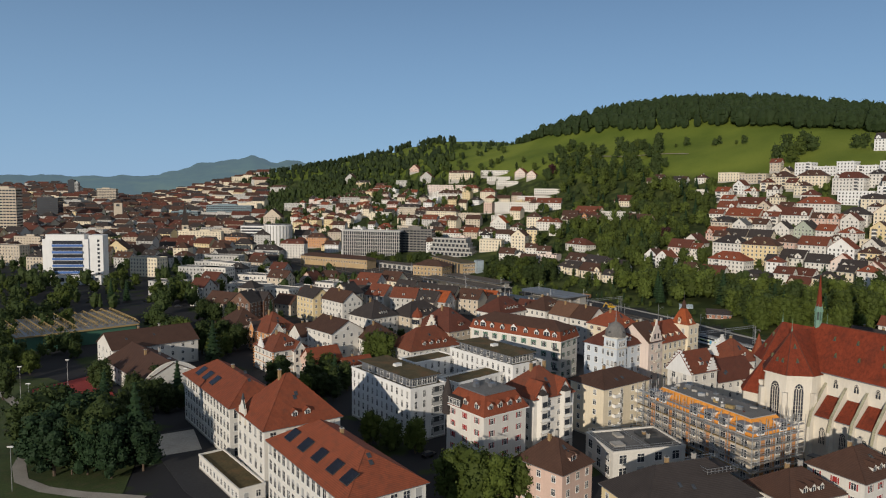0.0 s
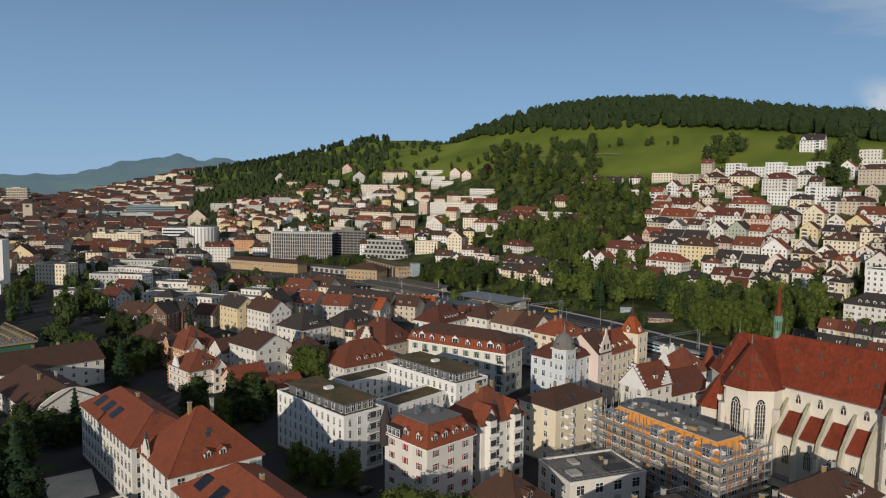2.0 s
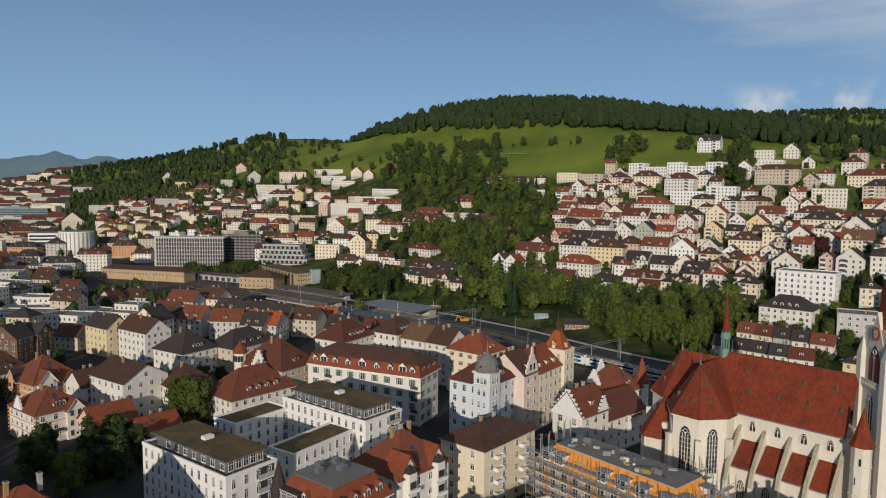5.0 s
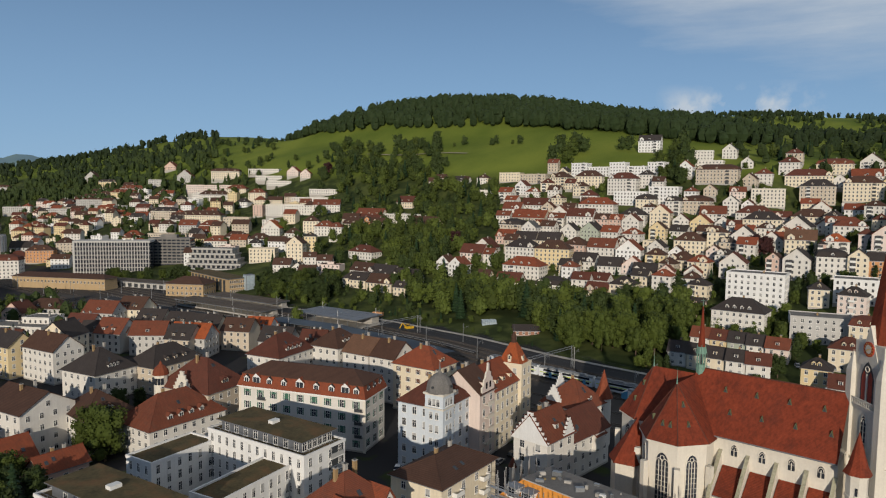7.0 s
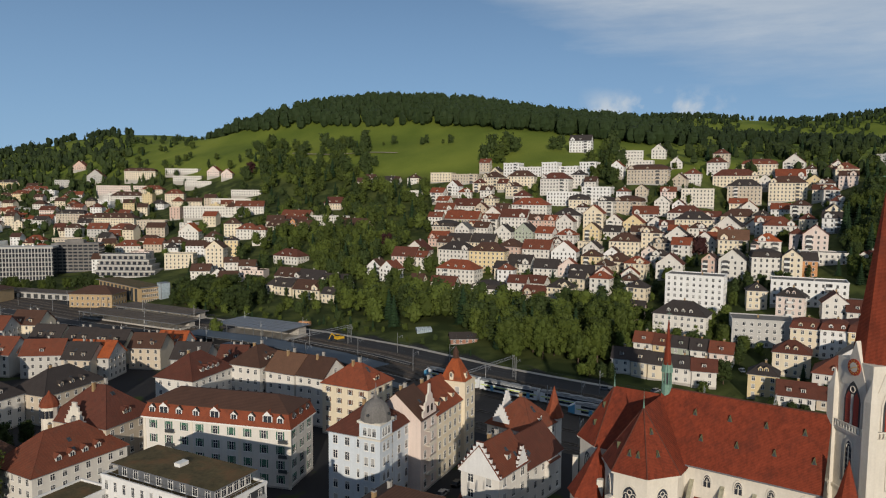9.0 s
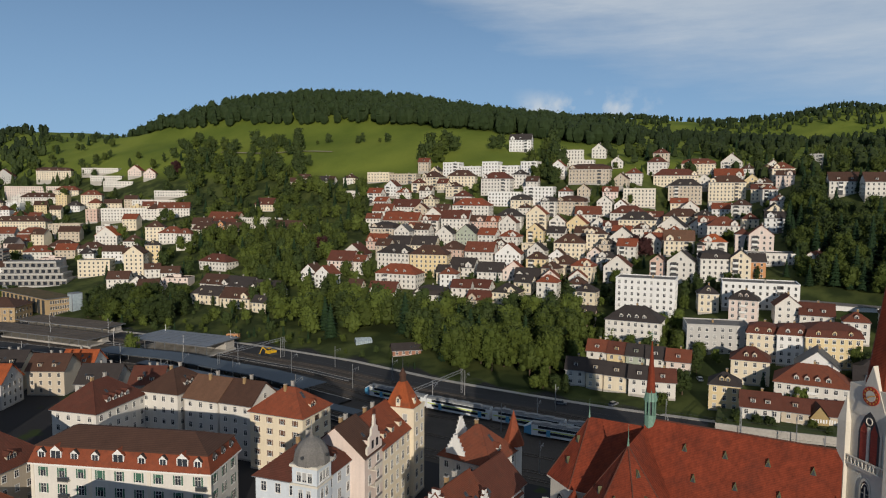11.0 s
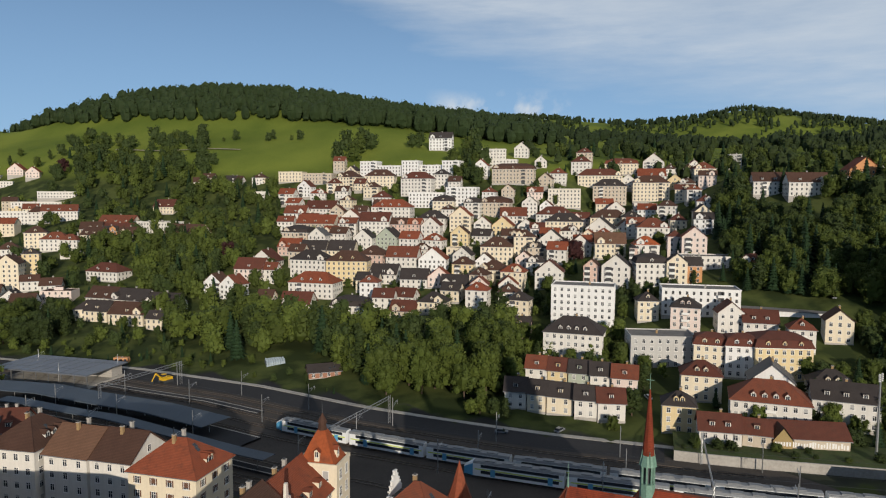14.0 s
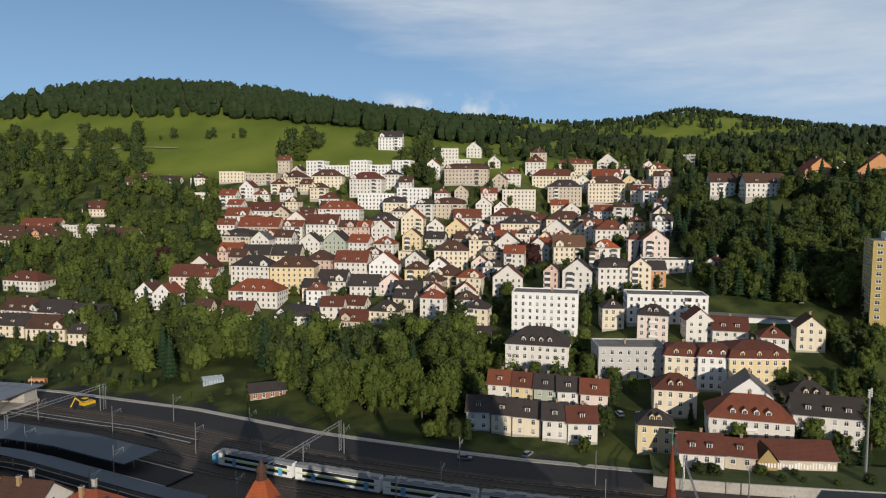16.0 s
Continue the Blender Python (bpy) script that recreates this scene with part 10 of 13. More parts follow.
woods("forest", scatter(5200, 900, 3000, 500, 2500, lambda x, y: slope_s(x, y) > 430 and 1500 < math.hypot(x, y) < 2900 and not clearing(x, y), 13, 19), "dark wooded hills beyond the town", FOREST, 5, 1.8)
woods("forest", scatter(1700, 560, 1500, 250, 1300, lambda x, y: slope_s(x, y) > 430 and x > 560 and math.hypot(x, y) < 1500 and (x > 800 or y > 620), 12, 18), "dark wooded hills behind the upper houses", FOREST, 7, 1.4)
woods("forest", scatter(300, 470, 900, 250, 640, lambda x, y: slope_s(x, y) > 330, 9, 15), "wood on the ridge behind the upper houses", LEAF_D, 8)
woods("town_trees", scatter(1500, -900, 40, 400, 1700, lambda x, y: slope_s(x, y) < -90 or (y > 800 and slope_s(x, y) < 330), 7, 13), "street and garden trees between the old town houses", LEAF_D, 9)

# ---------- trees ----------
tree(187, 347, 19, mat=LEAF_L, wide=1.01)
tree(186, 338, 14, mat=LEAF, wide=1.05)
tree(169, 367, 19, mat=LEAF, wide=1.09)
tree(197, 337, 20, mat=LEAF, wide=1.09)
tree(177, 352, 19, mat=LEAF, wide=0.85)
tree(191, 344, 13, mat=LEAF, wide=0.87)
tree(193, 334, 19, mat=LEAF_L, wide=0.89)
tree(183, 352, 16, mat=LEAF, wide=1.07)
tree(203, 330, 14, mat=LEAF_L, wide=0.89)
tree(178, 362, 18, mat=LEAF_L, wide=1.05)
tree(197, 342, 14, mat=LEAF, wide=0.91)
tree(167, 361, 14, mat=LEAF, wide=0.95)
tree(222, 260, 4, "poplar")
tree(249, 231, 8, mat=LEAF_D, wide=1.14)
tree(207, 335, 6, mat=LEAF_L, wide=1.13)
tree(213, 334, 4, mat=LEAF_L, wide=0.93)
tree(246, 264, 7, mat=LEAF_D, wide=1.08)
tree(264, 231, 8, "conifer")
tree(240, 243, 8, mat=LEAF, wide=1.14)
tree(206, 286, 6, mat=LEAF, wide=1.02)
tree(218, 288, 10, mat=LEAF_D, wide=1.12)
tree(266, 246, 7, mat=LEAF, wide=0.98)
tree(238, 255, 10, mat=LEAF_L, wide=0.87)
tree(254, 227, 11, "conifer")
tree(258, 235, 7, mat=LEAF, wide=0.94)
tree(268, 230, 6, mat=LEAF_D, wide=0.95)
tree(255, 264, 9, "conifer")
tree(245, 239, 7, mat=LEAF, wide=1.08)
tree(251, 246, 8, mat=LEAF_D, wide=1.1)
tree(255, 232, 6, "conifer")
tree(243, 273, 7, "conifer")
tree(272, 246, 11, "conifer")
tree(230, 256, 5, mat=LEAF, wide=1.04)
tree(228, 263, 8, mat=LEAF_L, wide=1.07)
tree(253, 250, 4, mat=LEAF, wide=1.04)
tree(255, 245, 5, mat=LEAF_D, wide=0.92)
tree(251, 240, 8, mat=LEAF, wide=1.1)
tree(259, 227, 5, "poplar")
tree(262, 257, 7, mat=LEAF_L, wide=1.09)
tree(249, 236, 9, "conifer")
tree(241, 239, 9, "poplar")
tree(226, 257, 4, mat=LEAF_D, wide=0.95)
tree(237, 246, 7, "conifer")
tree(238, 261, 6, mat=LEAF_L, wide=1.1)
tree(250, 268, 4, "poplar")
tree(267, 254, 4, mat=LEAF, wide=1.13)
tree(203, 323, 6, mat=LEAF, wide=1.09)
tree(235, 258, 7, "poplar")
tree(270, 227, 5, mat=LEAF, wide=0.94)
tree(271, 236, 5, mat=LEAF_D, wide=1.09)
tree(262, 234, 5, mat=LEAF, wide=1.06)
tree(265, 251, 11, "conifer")
tree(273, 229, 9, mat=LEAF, wide=0.94)
tree(232, 249, 6, mat=LEAF_L, wide=1.14)
tree(256, 241, 10, mat=LEAF_L, wide=0.95)
tree(236, 306, 7, mat=LEAF, wide=0.92)
tree(236, 297, 11, "poplar")
tree(186, 315, 8, "poplar")
tree(182, 324, 8, mat=LEAF_L, wide=0.9)
tree(197, 348, 5, mat=LEAF_D, wide=1.07)
tree(186, 328, 8, mat=LEAF, wide=0.93)
tree(185, 320, 7, mat=LEAF_D, wide=0.91)
tree(202, 336, 5, mat=LEAF_L, wide=0.95)
tree(180, 326, 6, mat=LEAF_L, wide=1.13)
tree(199, 329, 5, mat=LEAF, wide=1.0)
tree(153, 376, 3, "conifer")
tree(-171, 271, 12, mat=LEAF, wide=1.08)
tree(-160, 267, 10, mat=LEAF, wide=0.97)
tree(-159, 252, 10, mat=LEAF, wide=1.0)
tree(-118, 314, 15, mat=LEAF, wide=0.9)
tree(-102, 321, 13, mat=LEAF_D, wide=1.04)
tree(-95, 286, 19, "conifer")
tree(-122, 318, 15, mat=LEAF_D, wide=1.1)
tree(-105, 302, 16, mat=LEAF_D, wide=0.98)
tree(-169, 262, 13, mat=LEAF_D, wide=1.05)
tree(-150, 234, 14, mat=LEAF_D, wide=0.96)
tree(-175, 274, 16, "poplar")
tree(-156, 293, 8, mat=LEAF_D, wide=0.93)
tree(-92, 228, 9, mat=LEAF_D, wide=1.06)
tree(-105, 233, 11, mat=LEAF_D, wide=0.9)
tree(-99, 243, 12, mat=LEAF_D, wide=1.13)
tree(-116, 237, 12, "poplar")
tree(-85, 226, 9, mat=LEAF_D, wide=1.07)
tree(-89, 223, 9, mat=LEAF_D, wide=1.06)
tree(-113, 230, 13, "conifer")
tree(-94, 224, 12, mat=LEAF_D, wide=1.09)
tree(-90, 234, 15, "conifer")
tree(-123, 248, 12, mat=LEAF_D, wide=0.98)
tree(-104, 184, 15, mat=LEAF_D, wide=0.88)
tree(-96, 191, 18, mat=NEEDLE, wide=1.0)
tree(-90, 173, 16, mat=NEEDLE, wide=0.86)
tree(-94, 173, 18, "poplar")
tree(-85, 176, 16, mat=NEEDLE, wide=1.07)
tree(-110, 187, 19, mat=LEAF_D, wide=1.1)
tree(-81, 181, 23, "conifer")
tree(-97, 180, 20, mat=NEEDLE, wide=1.11)
tree(-77, 176, 15, mat=NEEDLE, wide=1.09)
tree(-83, 171, 16, mat=NEEDLE, wide=0.86)
tree(-103, 176, 17, mat=NEEDLE, wide=1.1)
tree(-89, 179, 20, mat=LEAF_D, wide=1.01)
tree(-111, 195, 18, mat=LEAF_D, wide=0.92)
tree(-99, 201, 20, "conifer")
tree(-90, 200, 18, mat=LEAF_D, wide=0.9)
tree(-91, 186, 17, mat=NEEDLE, wide=1.0)
tree(-88, 191, 18, mat=LEAF_D, wide=0.89)
tree(-111, 200, 17, mat=NEEDLE, wide=0.91)
tree(-99, 189, 18, mat=NEEDLE, wide=0.98)
tree(-98, 172, 17, mat=NEEDLE, wide=1.12)
tree(-43, 258, 10, mat=LEAF_D, wide=0.91)
tree(-59, 247, 13, mat=LEAF_D, wide=1.05)
tree(-41, 249, 10, mat=LEAF, wide=0.92)
tree(-46, 239, 10, mat=LEAF_D, wide=0.89)
tree(-34, 249, 11, "poplar")
tree(-47, 232, 12, mat=LEAF_L, wide=0.97)
tree(-49, 257, 13, "poplar")
tree(-37, 237, 13, "poplar")
tree(-38, 245, 15, "conifer")
tree(-43, 244, 9, mat=LEAF_D, wide=1.15)
tree(-94, 301, 10, mat=LEAF, wide=0.85)
tree(-98, 310, 10, mat=LEAF_D, wide=0.9)
tree(-47, 251, 11, mat=LEAF_D, wide=1.12)
tree(-36, 256, 10, mat=LEAF_D, wide=1.04)
tree(-59, 254, 13, mat=LEAF_D, wide=0.86)
tree(-96, 292, 12, mat=LEAF, wide=0.88)
tree(-92, 311, 13, mat=LEAF_D, wide=0.93)
tree(-44, 266, 11, mat=LEAF, wide=1.06)
tree(-20, 196, 11, mat=LEAF_L)
tree(-14, 192, 10, mat=LEAF)
tree(-7, 190, 11, mat=LEAF_L)
tree(7, 156, 16, mat=LEAF)
tree(12, 156, 15, mat=LEAF_L)
tree(3, 158, 15, mat=LEAF)
tree(19, 161, 12, mat=LEAF)
tree(-24, 280, 17, mat=LEAF)
tree(-28, 286, 15, mat=LEAF)
tree(57, 219, 9, mat=LEAF_L)
tree(62, 219, 8, mat=LEAF)
tree(106, 252, 9, mat=LEAF_L)
tree(111, 254, 8, mat=LEAF)
tree(343, 438, 15, mat=LEAF_P)
tree(345, 431, 14, mat=LEAF_P)
tree(190, 592, 16, mat=LEAF_P)
tree(152, 981, 17, mat=LEAF_P)
tree(266, 229, 14, mat=LEAF)
GROVE = []
GROVE += [(162, 456, 16, "broad", LEAF_D), (226, 376, 20, "poplar", LEAF_D), (223, 393, 13, "broad", LEAF), (223, 359, 16, "broad", LEAF_D), (142, 456, 19, "conifer", NEEDLE), (180, 437, 19, "broad", LEAF), (174, 378, 19, "broad", LEAF_L), (211, 373, 16, "poplar", LEAF_D), (222, 370, 19, "broad", LEAF_D), (218, 365, 18, "broad", LEAF), (218, 350, 18, "broad", LEAF), (182, 430, 15, "broad", LEAF_D)]
GROVE += [(204, 420, 15, "broad", LEAF_L), (168, 398, 16, "broad", LEAF_L), (159, 444, 18, "broad", LEAF), (212, 366, 14, "broad", LEAF_L), (177, 455, 19, "broad", LEAF_L), (201, 402, 13, "broad", LEAF_D), (233, 368, 19, "broad", LEAF_L), (219, 396, 18, "broad", LEAF_D), (238, 377, 21, "poplar", LEAF_D), (167, 374, 17, "conifer", NEEDLE), (145, 471, 19, "broad", LEAF), (162, 450, 16, "broad", LEAF_D)]
GROVE += [(132, 448, 15, "broad", LEAF_L), (174, 432, 20, "broad", LEAF_D), (184, 456, 16, "poplar", LEAF_D), (175, 370, 19, "broad", LEAF_D), (156, 456, 19, "broad", LEAF), (161, 488, 14, "broad", LEAF), (169, 384, 19, "poplar", LEAF_D), (223, 380, 15, "poplar", LEAF_D), (172, 426, 15, "broad", LEAF_D), (176, 441, 19, "broad", LEAF), (180, 387, 18, "broad", LEAF), (152, 461, 18, "poplar", LEAF_D)]
GROVE += [(169, 449, 20, "broad", LEAF_L), (207, 355, 20, "broad", LEAF), (186, 364, 17, "broad", LEAF), (180, 374, 22, "conifer", NEEDLE), (159, 481, 14, "broad", LEAF_L), (170, 409, 17, "broad", LEAF_D), (200, 428, 18, "broad", LEAF), (192, 419, 18, "broad", LEAF_L), (183, 414, 18, "broad", LEAF), (191, 443, 19, "broad", LEAF_D), (193, 387, 14, "broad", LEAF), (190, 401, 17, "conifer", NEEDLE)]
GROVE += [(185, 423, 17, "broad", LEAF_L), (179, 382, 18, "broad", LEAF_L), (162, 465, 14, "broad", LEAF), (170, 389, 17, "broad", LEAF), (199, 359, 18, "conifer", NEEDLE), (166, 475, 20, "broad", LEAF_L), (140, 484, 15, "broad", LEAF_L), (158, 470, 18, "broad", LEAF_D), (134, 480, 16, "broad", LEAF_L), (168, 484, 18, "broad", LEAF), (186, 436, 16, "broad", LEAF_L), (171, 421, 23, "conifer", NEEDLE)]
GROVE += [(190, 434, 15, "broad", LEAF), (218, 380, 20, "broad", LEAF_L), (177, 467, 14, "broad", LEAF), (178, 402, 17, "poplar", LEAF_D), (210, 382, 15, "broad", LEAF), (195, 364, 20, "broad", LEAF), (189, 358, 17, "broad", LEAF), (205, 370, 14, "broad", LEAF_D), (202, 396, 19, "broad", LEAF), (215, 361, 18, "broad", LEAF_L), (168, 437, 19, "broad", LEAF), (187, 378, 17, "conifer", NEEDLE)]
GROVE += [(203, 366, 15, "poplar", LEAF_D), (186, 430, 17, "broad", LEAF_D), (190, 393, 20, "poplar", LEAF_D), (136, 465, 14, "broad", LEAF_L), (152, 449, 15, "broad", LEAF_D), (202, 377, 19, "broad", LEAF_L), (228, 365, 14, "broad", LEAF), (139, 440, 19, "conifer", NEEDLE), (223, 354, 16, "broad", LEAF), (178, 394, 14, "poplar", LEAF_D), (171, 475, 17, "broad", LEAF), (206, 360, 14, "broad", LEAF)]
GROVE += [(171, 404, 19, "broad", LEAF_D), (149, 435, 15, "broad", LEAF_L), (200, 391, 19, "broad", LEAF_D), (167, 444, 20, "broad", LEAF_L), (215, 355, 18, "broad", LEAF), (138, 475, 15, "broad", LEAF), (198, 382, 13, "broad", LEAF_D), (170, 464, 15, "poplar", LEAF_D), (179, 472, 18, "broad", LEAF_D), (203, 638, 12, "broad", LEAF), (142, 595, 14, "broad", LEAF_L), (169, 556, 16, "poplar", LEAF_D)]
GROVE += [(150, 559, 13, "broad", LEAF_L), (168, 497, 16, "broad", LEAF_L), (137, 574, 13, "broad", LEAF), (198, 529, 15, "broad", LEAF), (140, 496, 11, "broad", LEAF_D), (141, 557, 14, "broad", LEAF_D), (165, 599, 14, "broad", LEAF_L), (205, 619, 13, "broad", LEAF), (196, 615, 15, "conifer", NEEDLE), (142, 477, 16, "broad", LEAF), (167, 632, 15, "broad", LEAF), (185, 629, 15, "broad", LEAF_L)]
GROVE += [(208, 624, 16, "broad", LEAF_L), (137, 488, 13, "broad", LEAF_D), (154, 604, 18, "broad", LEAF), (161, 536, 15, "conifer", NEEDLE), (142, 492, 13, "broad", LEAF_D), (185, 608, 17, "broad", LEAF), (152, 554, 17, "broad", LEAF), (138, 584, 15, "broad", LEAF), (128, 500, 16, "broad", LEAF), (176, 625, 13, "broad", LEAF_L), (154, 610, 13, "poplar", LEAF_D), (156, 587, 17, "conifer", NEEDLE)]
GROVE += [(139, 566, 14, "broad", LEAF_D), (131, 532, 16, "broad", LEAF_L), (145, 489, 15, "broad", LEAF_D), (139, 613, 15, "broad", LEAF_L), (189, 576, 14, "broad", LEAF_L), (154, 544, 14, "broad", LEAF_L), (173, 565, 16, "poplar", LEAF_D), (140, 524, 14, "poplar", LEAF_D), (147, 588, 12, "broad", LEAF), (200, 601, 12, "broad", LEAF), (187, 525, 11, "broad", LEAF_L), (158, 619, 12, "broad", LEAF_L)]
GROVE += [(162, 497, 14, "broad", LEAF), (205, 597, 13, "broad", LEAF), (153, 519, 17, "broad", LEAF_L), (128, 494, 12, "poplar", LEAF_D), (210, 602, 12, "broad", LEAF_L), (152, 639, 12, "broad", LEAF_D), (169, 524, 13, "poplar", LEAF_D), (149, 479, 12, "poplar", LEAF_D), (123, 527, 14, "broad", LEAF_D), (139, 531, 12, "poplar", LEAF_D), (174, 580, 12, "broad", LEAF), (187, 540, 13, "broad", LEAF)]
GROVE += [(161, 574, 12, "broad", LEAF), (170, 625, 13, "broad", LEAF_D), (169, 592, 19, "conifer", NEEDLE), (191, 636, 15, "broad", LEAF), (147, 599, 12, "broad", LEAF_D), (220, 633, 18, "conifer", NEEDLE), (132, 577, 11, "broad", LEAF_L), (150, 565, 13, "broad", LEAF), (193, 587, 14, "poplar", LEAF_D), (170, 574, 12, "broad", LEAF_L), (157, 561, 11, "broad", LEAF_L), (155, 494, 12, "broad", LEAF)]
GROVE += [(180, 612, 11, "broad", LEAF), (137, 602, 13, "broad", LEAF), (163, 564, 15, "broad", LEAF_D), (159, 627, 16, "poplar", LEAF_D), (159, 504, 17, "poplar", LEAF_D), (132, 502, 14, "broad", LEAF), (169, 518, 15, "broad", LEAF), (201, 551, 13, "broad", LEAF), (194, 626, 11, "broad", LEAF_D), (127, 485, 17, "broad", LEAF_L), (134, 524, 12, "broad", LEAF), (173, 632, 12, "broad", LEAF_L)]
GROVE += [(125, 676, 9, "broad", LEAF_D), (173, 669, 10, "broad", LEAF), (204, 647, 11, "broad", LEAF_D), (173, 1010, 11, "broad", LEAF), (185, 862, 15, "conifer", NEEDLE), (227, 743, 12, "broad", LEAF), (131, 694, 14, "broad", LEAF), (154, 860, 18, "conifer", NEEDLE), (253, 778, 16, "broad", LEAF_L), (166, 798, 11, "broad", LEAF_D), (257, 726, 14, "broad", LEAF), (235, 708, 15, "broad", LEAF)]
GROVE += [(251, 783, 14, "broad", LEAF), (124, 663, 13, "broad", LEAF_D), (176, 644, 13, "broad", LEAF), (152, 625, 12, "broad", LEAF_L), (206, 758, 15, "broad", LEAF), (255, 750, 17, "conifer", NEEDLE), (215, 876, 10, "broad", LEAF_L), (262, 767, 13, "broad", LEAF_D), (270, 695, 11, "poplar", LEAF_D), (123, 684, 17, "conifer", NEEDLE), (169, 824, 10, "broad", LEAF_L), (156, 716, 9, "broad", LEAF)]
GROVE += [(179, 765, 11, "broad", LEAF_L), (168, 846, 9, "broad", LEAF_D), (233, 630, 16, "broad", LEAF_L), (240, 758, 10, "poplar", LEAF_D), (166, 766, 11, "broad", LEAF_D), (179, 740, 16, "poplar", LEAF_D), (133, 776, 10, "broad", LEAF_D), (237, 714, 12, "broad", LEAF), (215, 848, 13, "broad", LEAF), (231, 698, 11, "broad", LEAF_L), (214, 676, 14, "broad", LEAF), (228, 820, 15, "broad", LEAF_L)]
GROVE += [(164, 658, 11, "broad", LEAF), (226, 769, 14, "broad", LEAF), (242, 696, 11, "broad", LEAF_L), (192, 774, 17, "conifer", NEEDLE), (208, 630, 17, "conifer", NEEDLE), (140, 812, 9, "broad", LEAF_D), (167, 866, 11, "broad", LEAF_D), (228, 854, 12, "broad", LEAF), (170, 928, 11, "broad", LEAF), (241, 794, 16, "broad", LEAF), (205, 684, 13, "conifer", NEEDLE), (173, 994, 12, "broad", LEAF_D)]
GROVE += [(187, 981, 16, "conifer", NEEDLE), (190, 617, 11, "poplar", LEAF_D), (189, 702, 12, "conifer", NEEDLE), (215, 796, 15, "broad", LEAF), (264, 754, 12, "conifer", NEEDLE), (137, 708, 15, "broad", LEAF), (227, 637, 12, "broad", LEAF), (181, 836, 13, "broad", LEAF), (198, 591, 12, "broad", LEAF_D), (208, 609, 12, "broad", LEAF_D), (243, 673, 18, "conifer", NEEDLE), (161, 710, 13, "broad", LEAF_D)]
GROVE += [(213, 854, 15, "conifer", NEEDLE), (150, 710, 13, "broad", LEAF_D), (160, 722, 14, "poplar", LEAF_D), (277, 720, 13, "broad", LEAF_L), (168, 805, 12, "broad", LEAF_L), (217, 684, 9, "broad", LEAF), (177, 676, 15, "broad", LEAF_D), (190, 824, 16, "broad", LEAF), (193, 655, 10, "broad", LEAF_D), (181, 814, 12, "conifer", NEEDLE), (151, 846, 13, "broad", LEAF_D), (253, 761, 12, "broad", LEAF)]
GROVE += [(174, 710, 14, "broad", LEAF_L), (171, 735, 13, "broad", LEAF_D), (152, 893, 15, "broad", LEAF_L), (160, 935, 12, "broad", LEAF_D), (121, 697, 15, "broad", LEAF), (181, 826, 9, "broad", LEAF), (132, 755, 15, "broad", LEAF), (280, 736, 15, "broad", LEAF), (133, 647, 13, "broad", LEAF), (198, 965, 11, "broad", LEAF), (157, 800, 13, "broad", LEAF), (143, 683, 13, "broad", LEAF_L)]
GROVE += [(233, 614, 13, "broad", LEAF), (194, 858, 16, "broad", LEAF_L), (157, 683, 16, "broad", LEAF), (223, 707, 13, "broad", LEAF_L), (250, 724, 14, "conifer", NEEDLE), (180, 1006, 9, "broad", LEAF), (162, 811, 13, "broad", LEAF), (199, 629, 17, "poplar", LEAF_D), (213, 768, 12, "poplar", LEAF_D), (178, 844, 15, "broad", LEAF), (153, 817, 15, "conifer", NEEDLE), (168, 749, 9, "broad", LEAF)]
GROVE += [(143, 633, 17, "conifer", NEEDLE), (143, 696, 10, "broad", LEAF), (186, 789, 12, "poplar", LEAF_D), (190, 894, 13, "broad", LEAF_D), (209, 636, 14, "broad", LEAF), (256, 767, 14, "conifer", NEEDLE), (211, 810, 15, "conifer", NEEDLE), (169, 908, 14, "conifer", NEEDLE), (196, 900, 13, "broad", LEAF), (193, 665, 12, "broad", LEAF_L), (184, 883, 12, "broad", LEAF_L), (257, 733, 15, "conifer", NEEDLE)]
GROVE += [(193, 945, 14, "broad", LEAF), (205, 883, 13, "broad", LEAF_L), (201, 696, 12, "broad", LEAF_L), (239, 656, 11, "poplar", LEAF_D), (226, 762, 10, "broad", LEAF), (185, 809, 12, "conifer", NEEDLE), (130, 688, 13, "broad", LEAF_L), (164, 777, 15, "broad", LEAF_D), (161, 665, 12, "broad", LEAF), (178, 654, 17, "poplar", LEAF_D), (243, 743, 10, "broad", LEAF_D), (225, 840, 15, "broad", LEAF)]
GROVE += [(369, 279, 12, "broad", LEAF), (386, 293, 14, "conifer", NEEDLE), (409, 320, 14, "broad", LEAF), (440, 398, 13, "broad", LEAF), (363, 293, 19, "broad", LEAF), (428, 322, 15, "broad", LEAF), (381, 325, 18, "broad", LEAF_D), (368, 291, 12, "broad", LEAF), (374, 290, 20, "poplar", LEAF_D), (420, 280, 14, "conifer", NEEDLE), (415, 299, 12, "broad", LEAF), (407, 299, 15, "broad", LEAF_D)]
GROVE += [(378, 267, 18, "broad", LEAF), (434, 303, 13, "conifer", NEEDLE), (383, 286, 13, "conifer", NEEDLE), (402, 308, 20, "poplar", LEAF_D), (401, 323, 15, "broad", LEAF), (373, 314, 11, "broad", LEAF), (492, 308, 14, "broad", LEAF_D), (407, 288, 18, "broad", LEAF), (353, 315, 16, "broad", LEAF), (339, 313, 17, "poplar", LEAF_D), (392, 318, 14, "poplar", LEAF_D), (361, 307, 16, "broad", LEAF)]
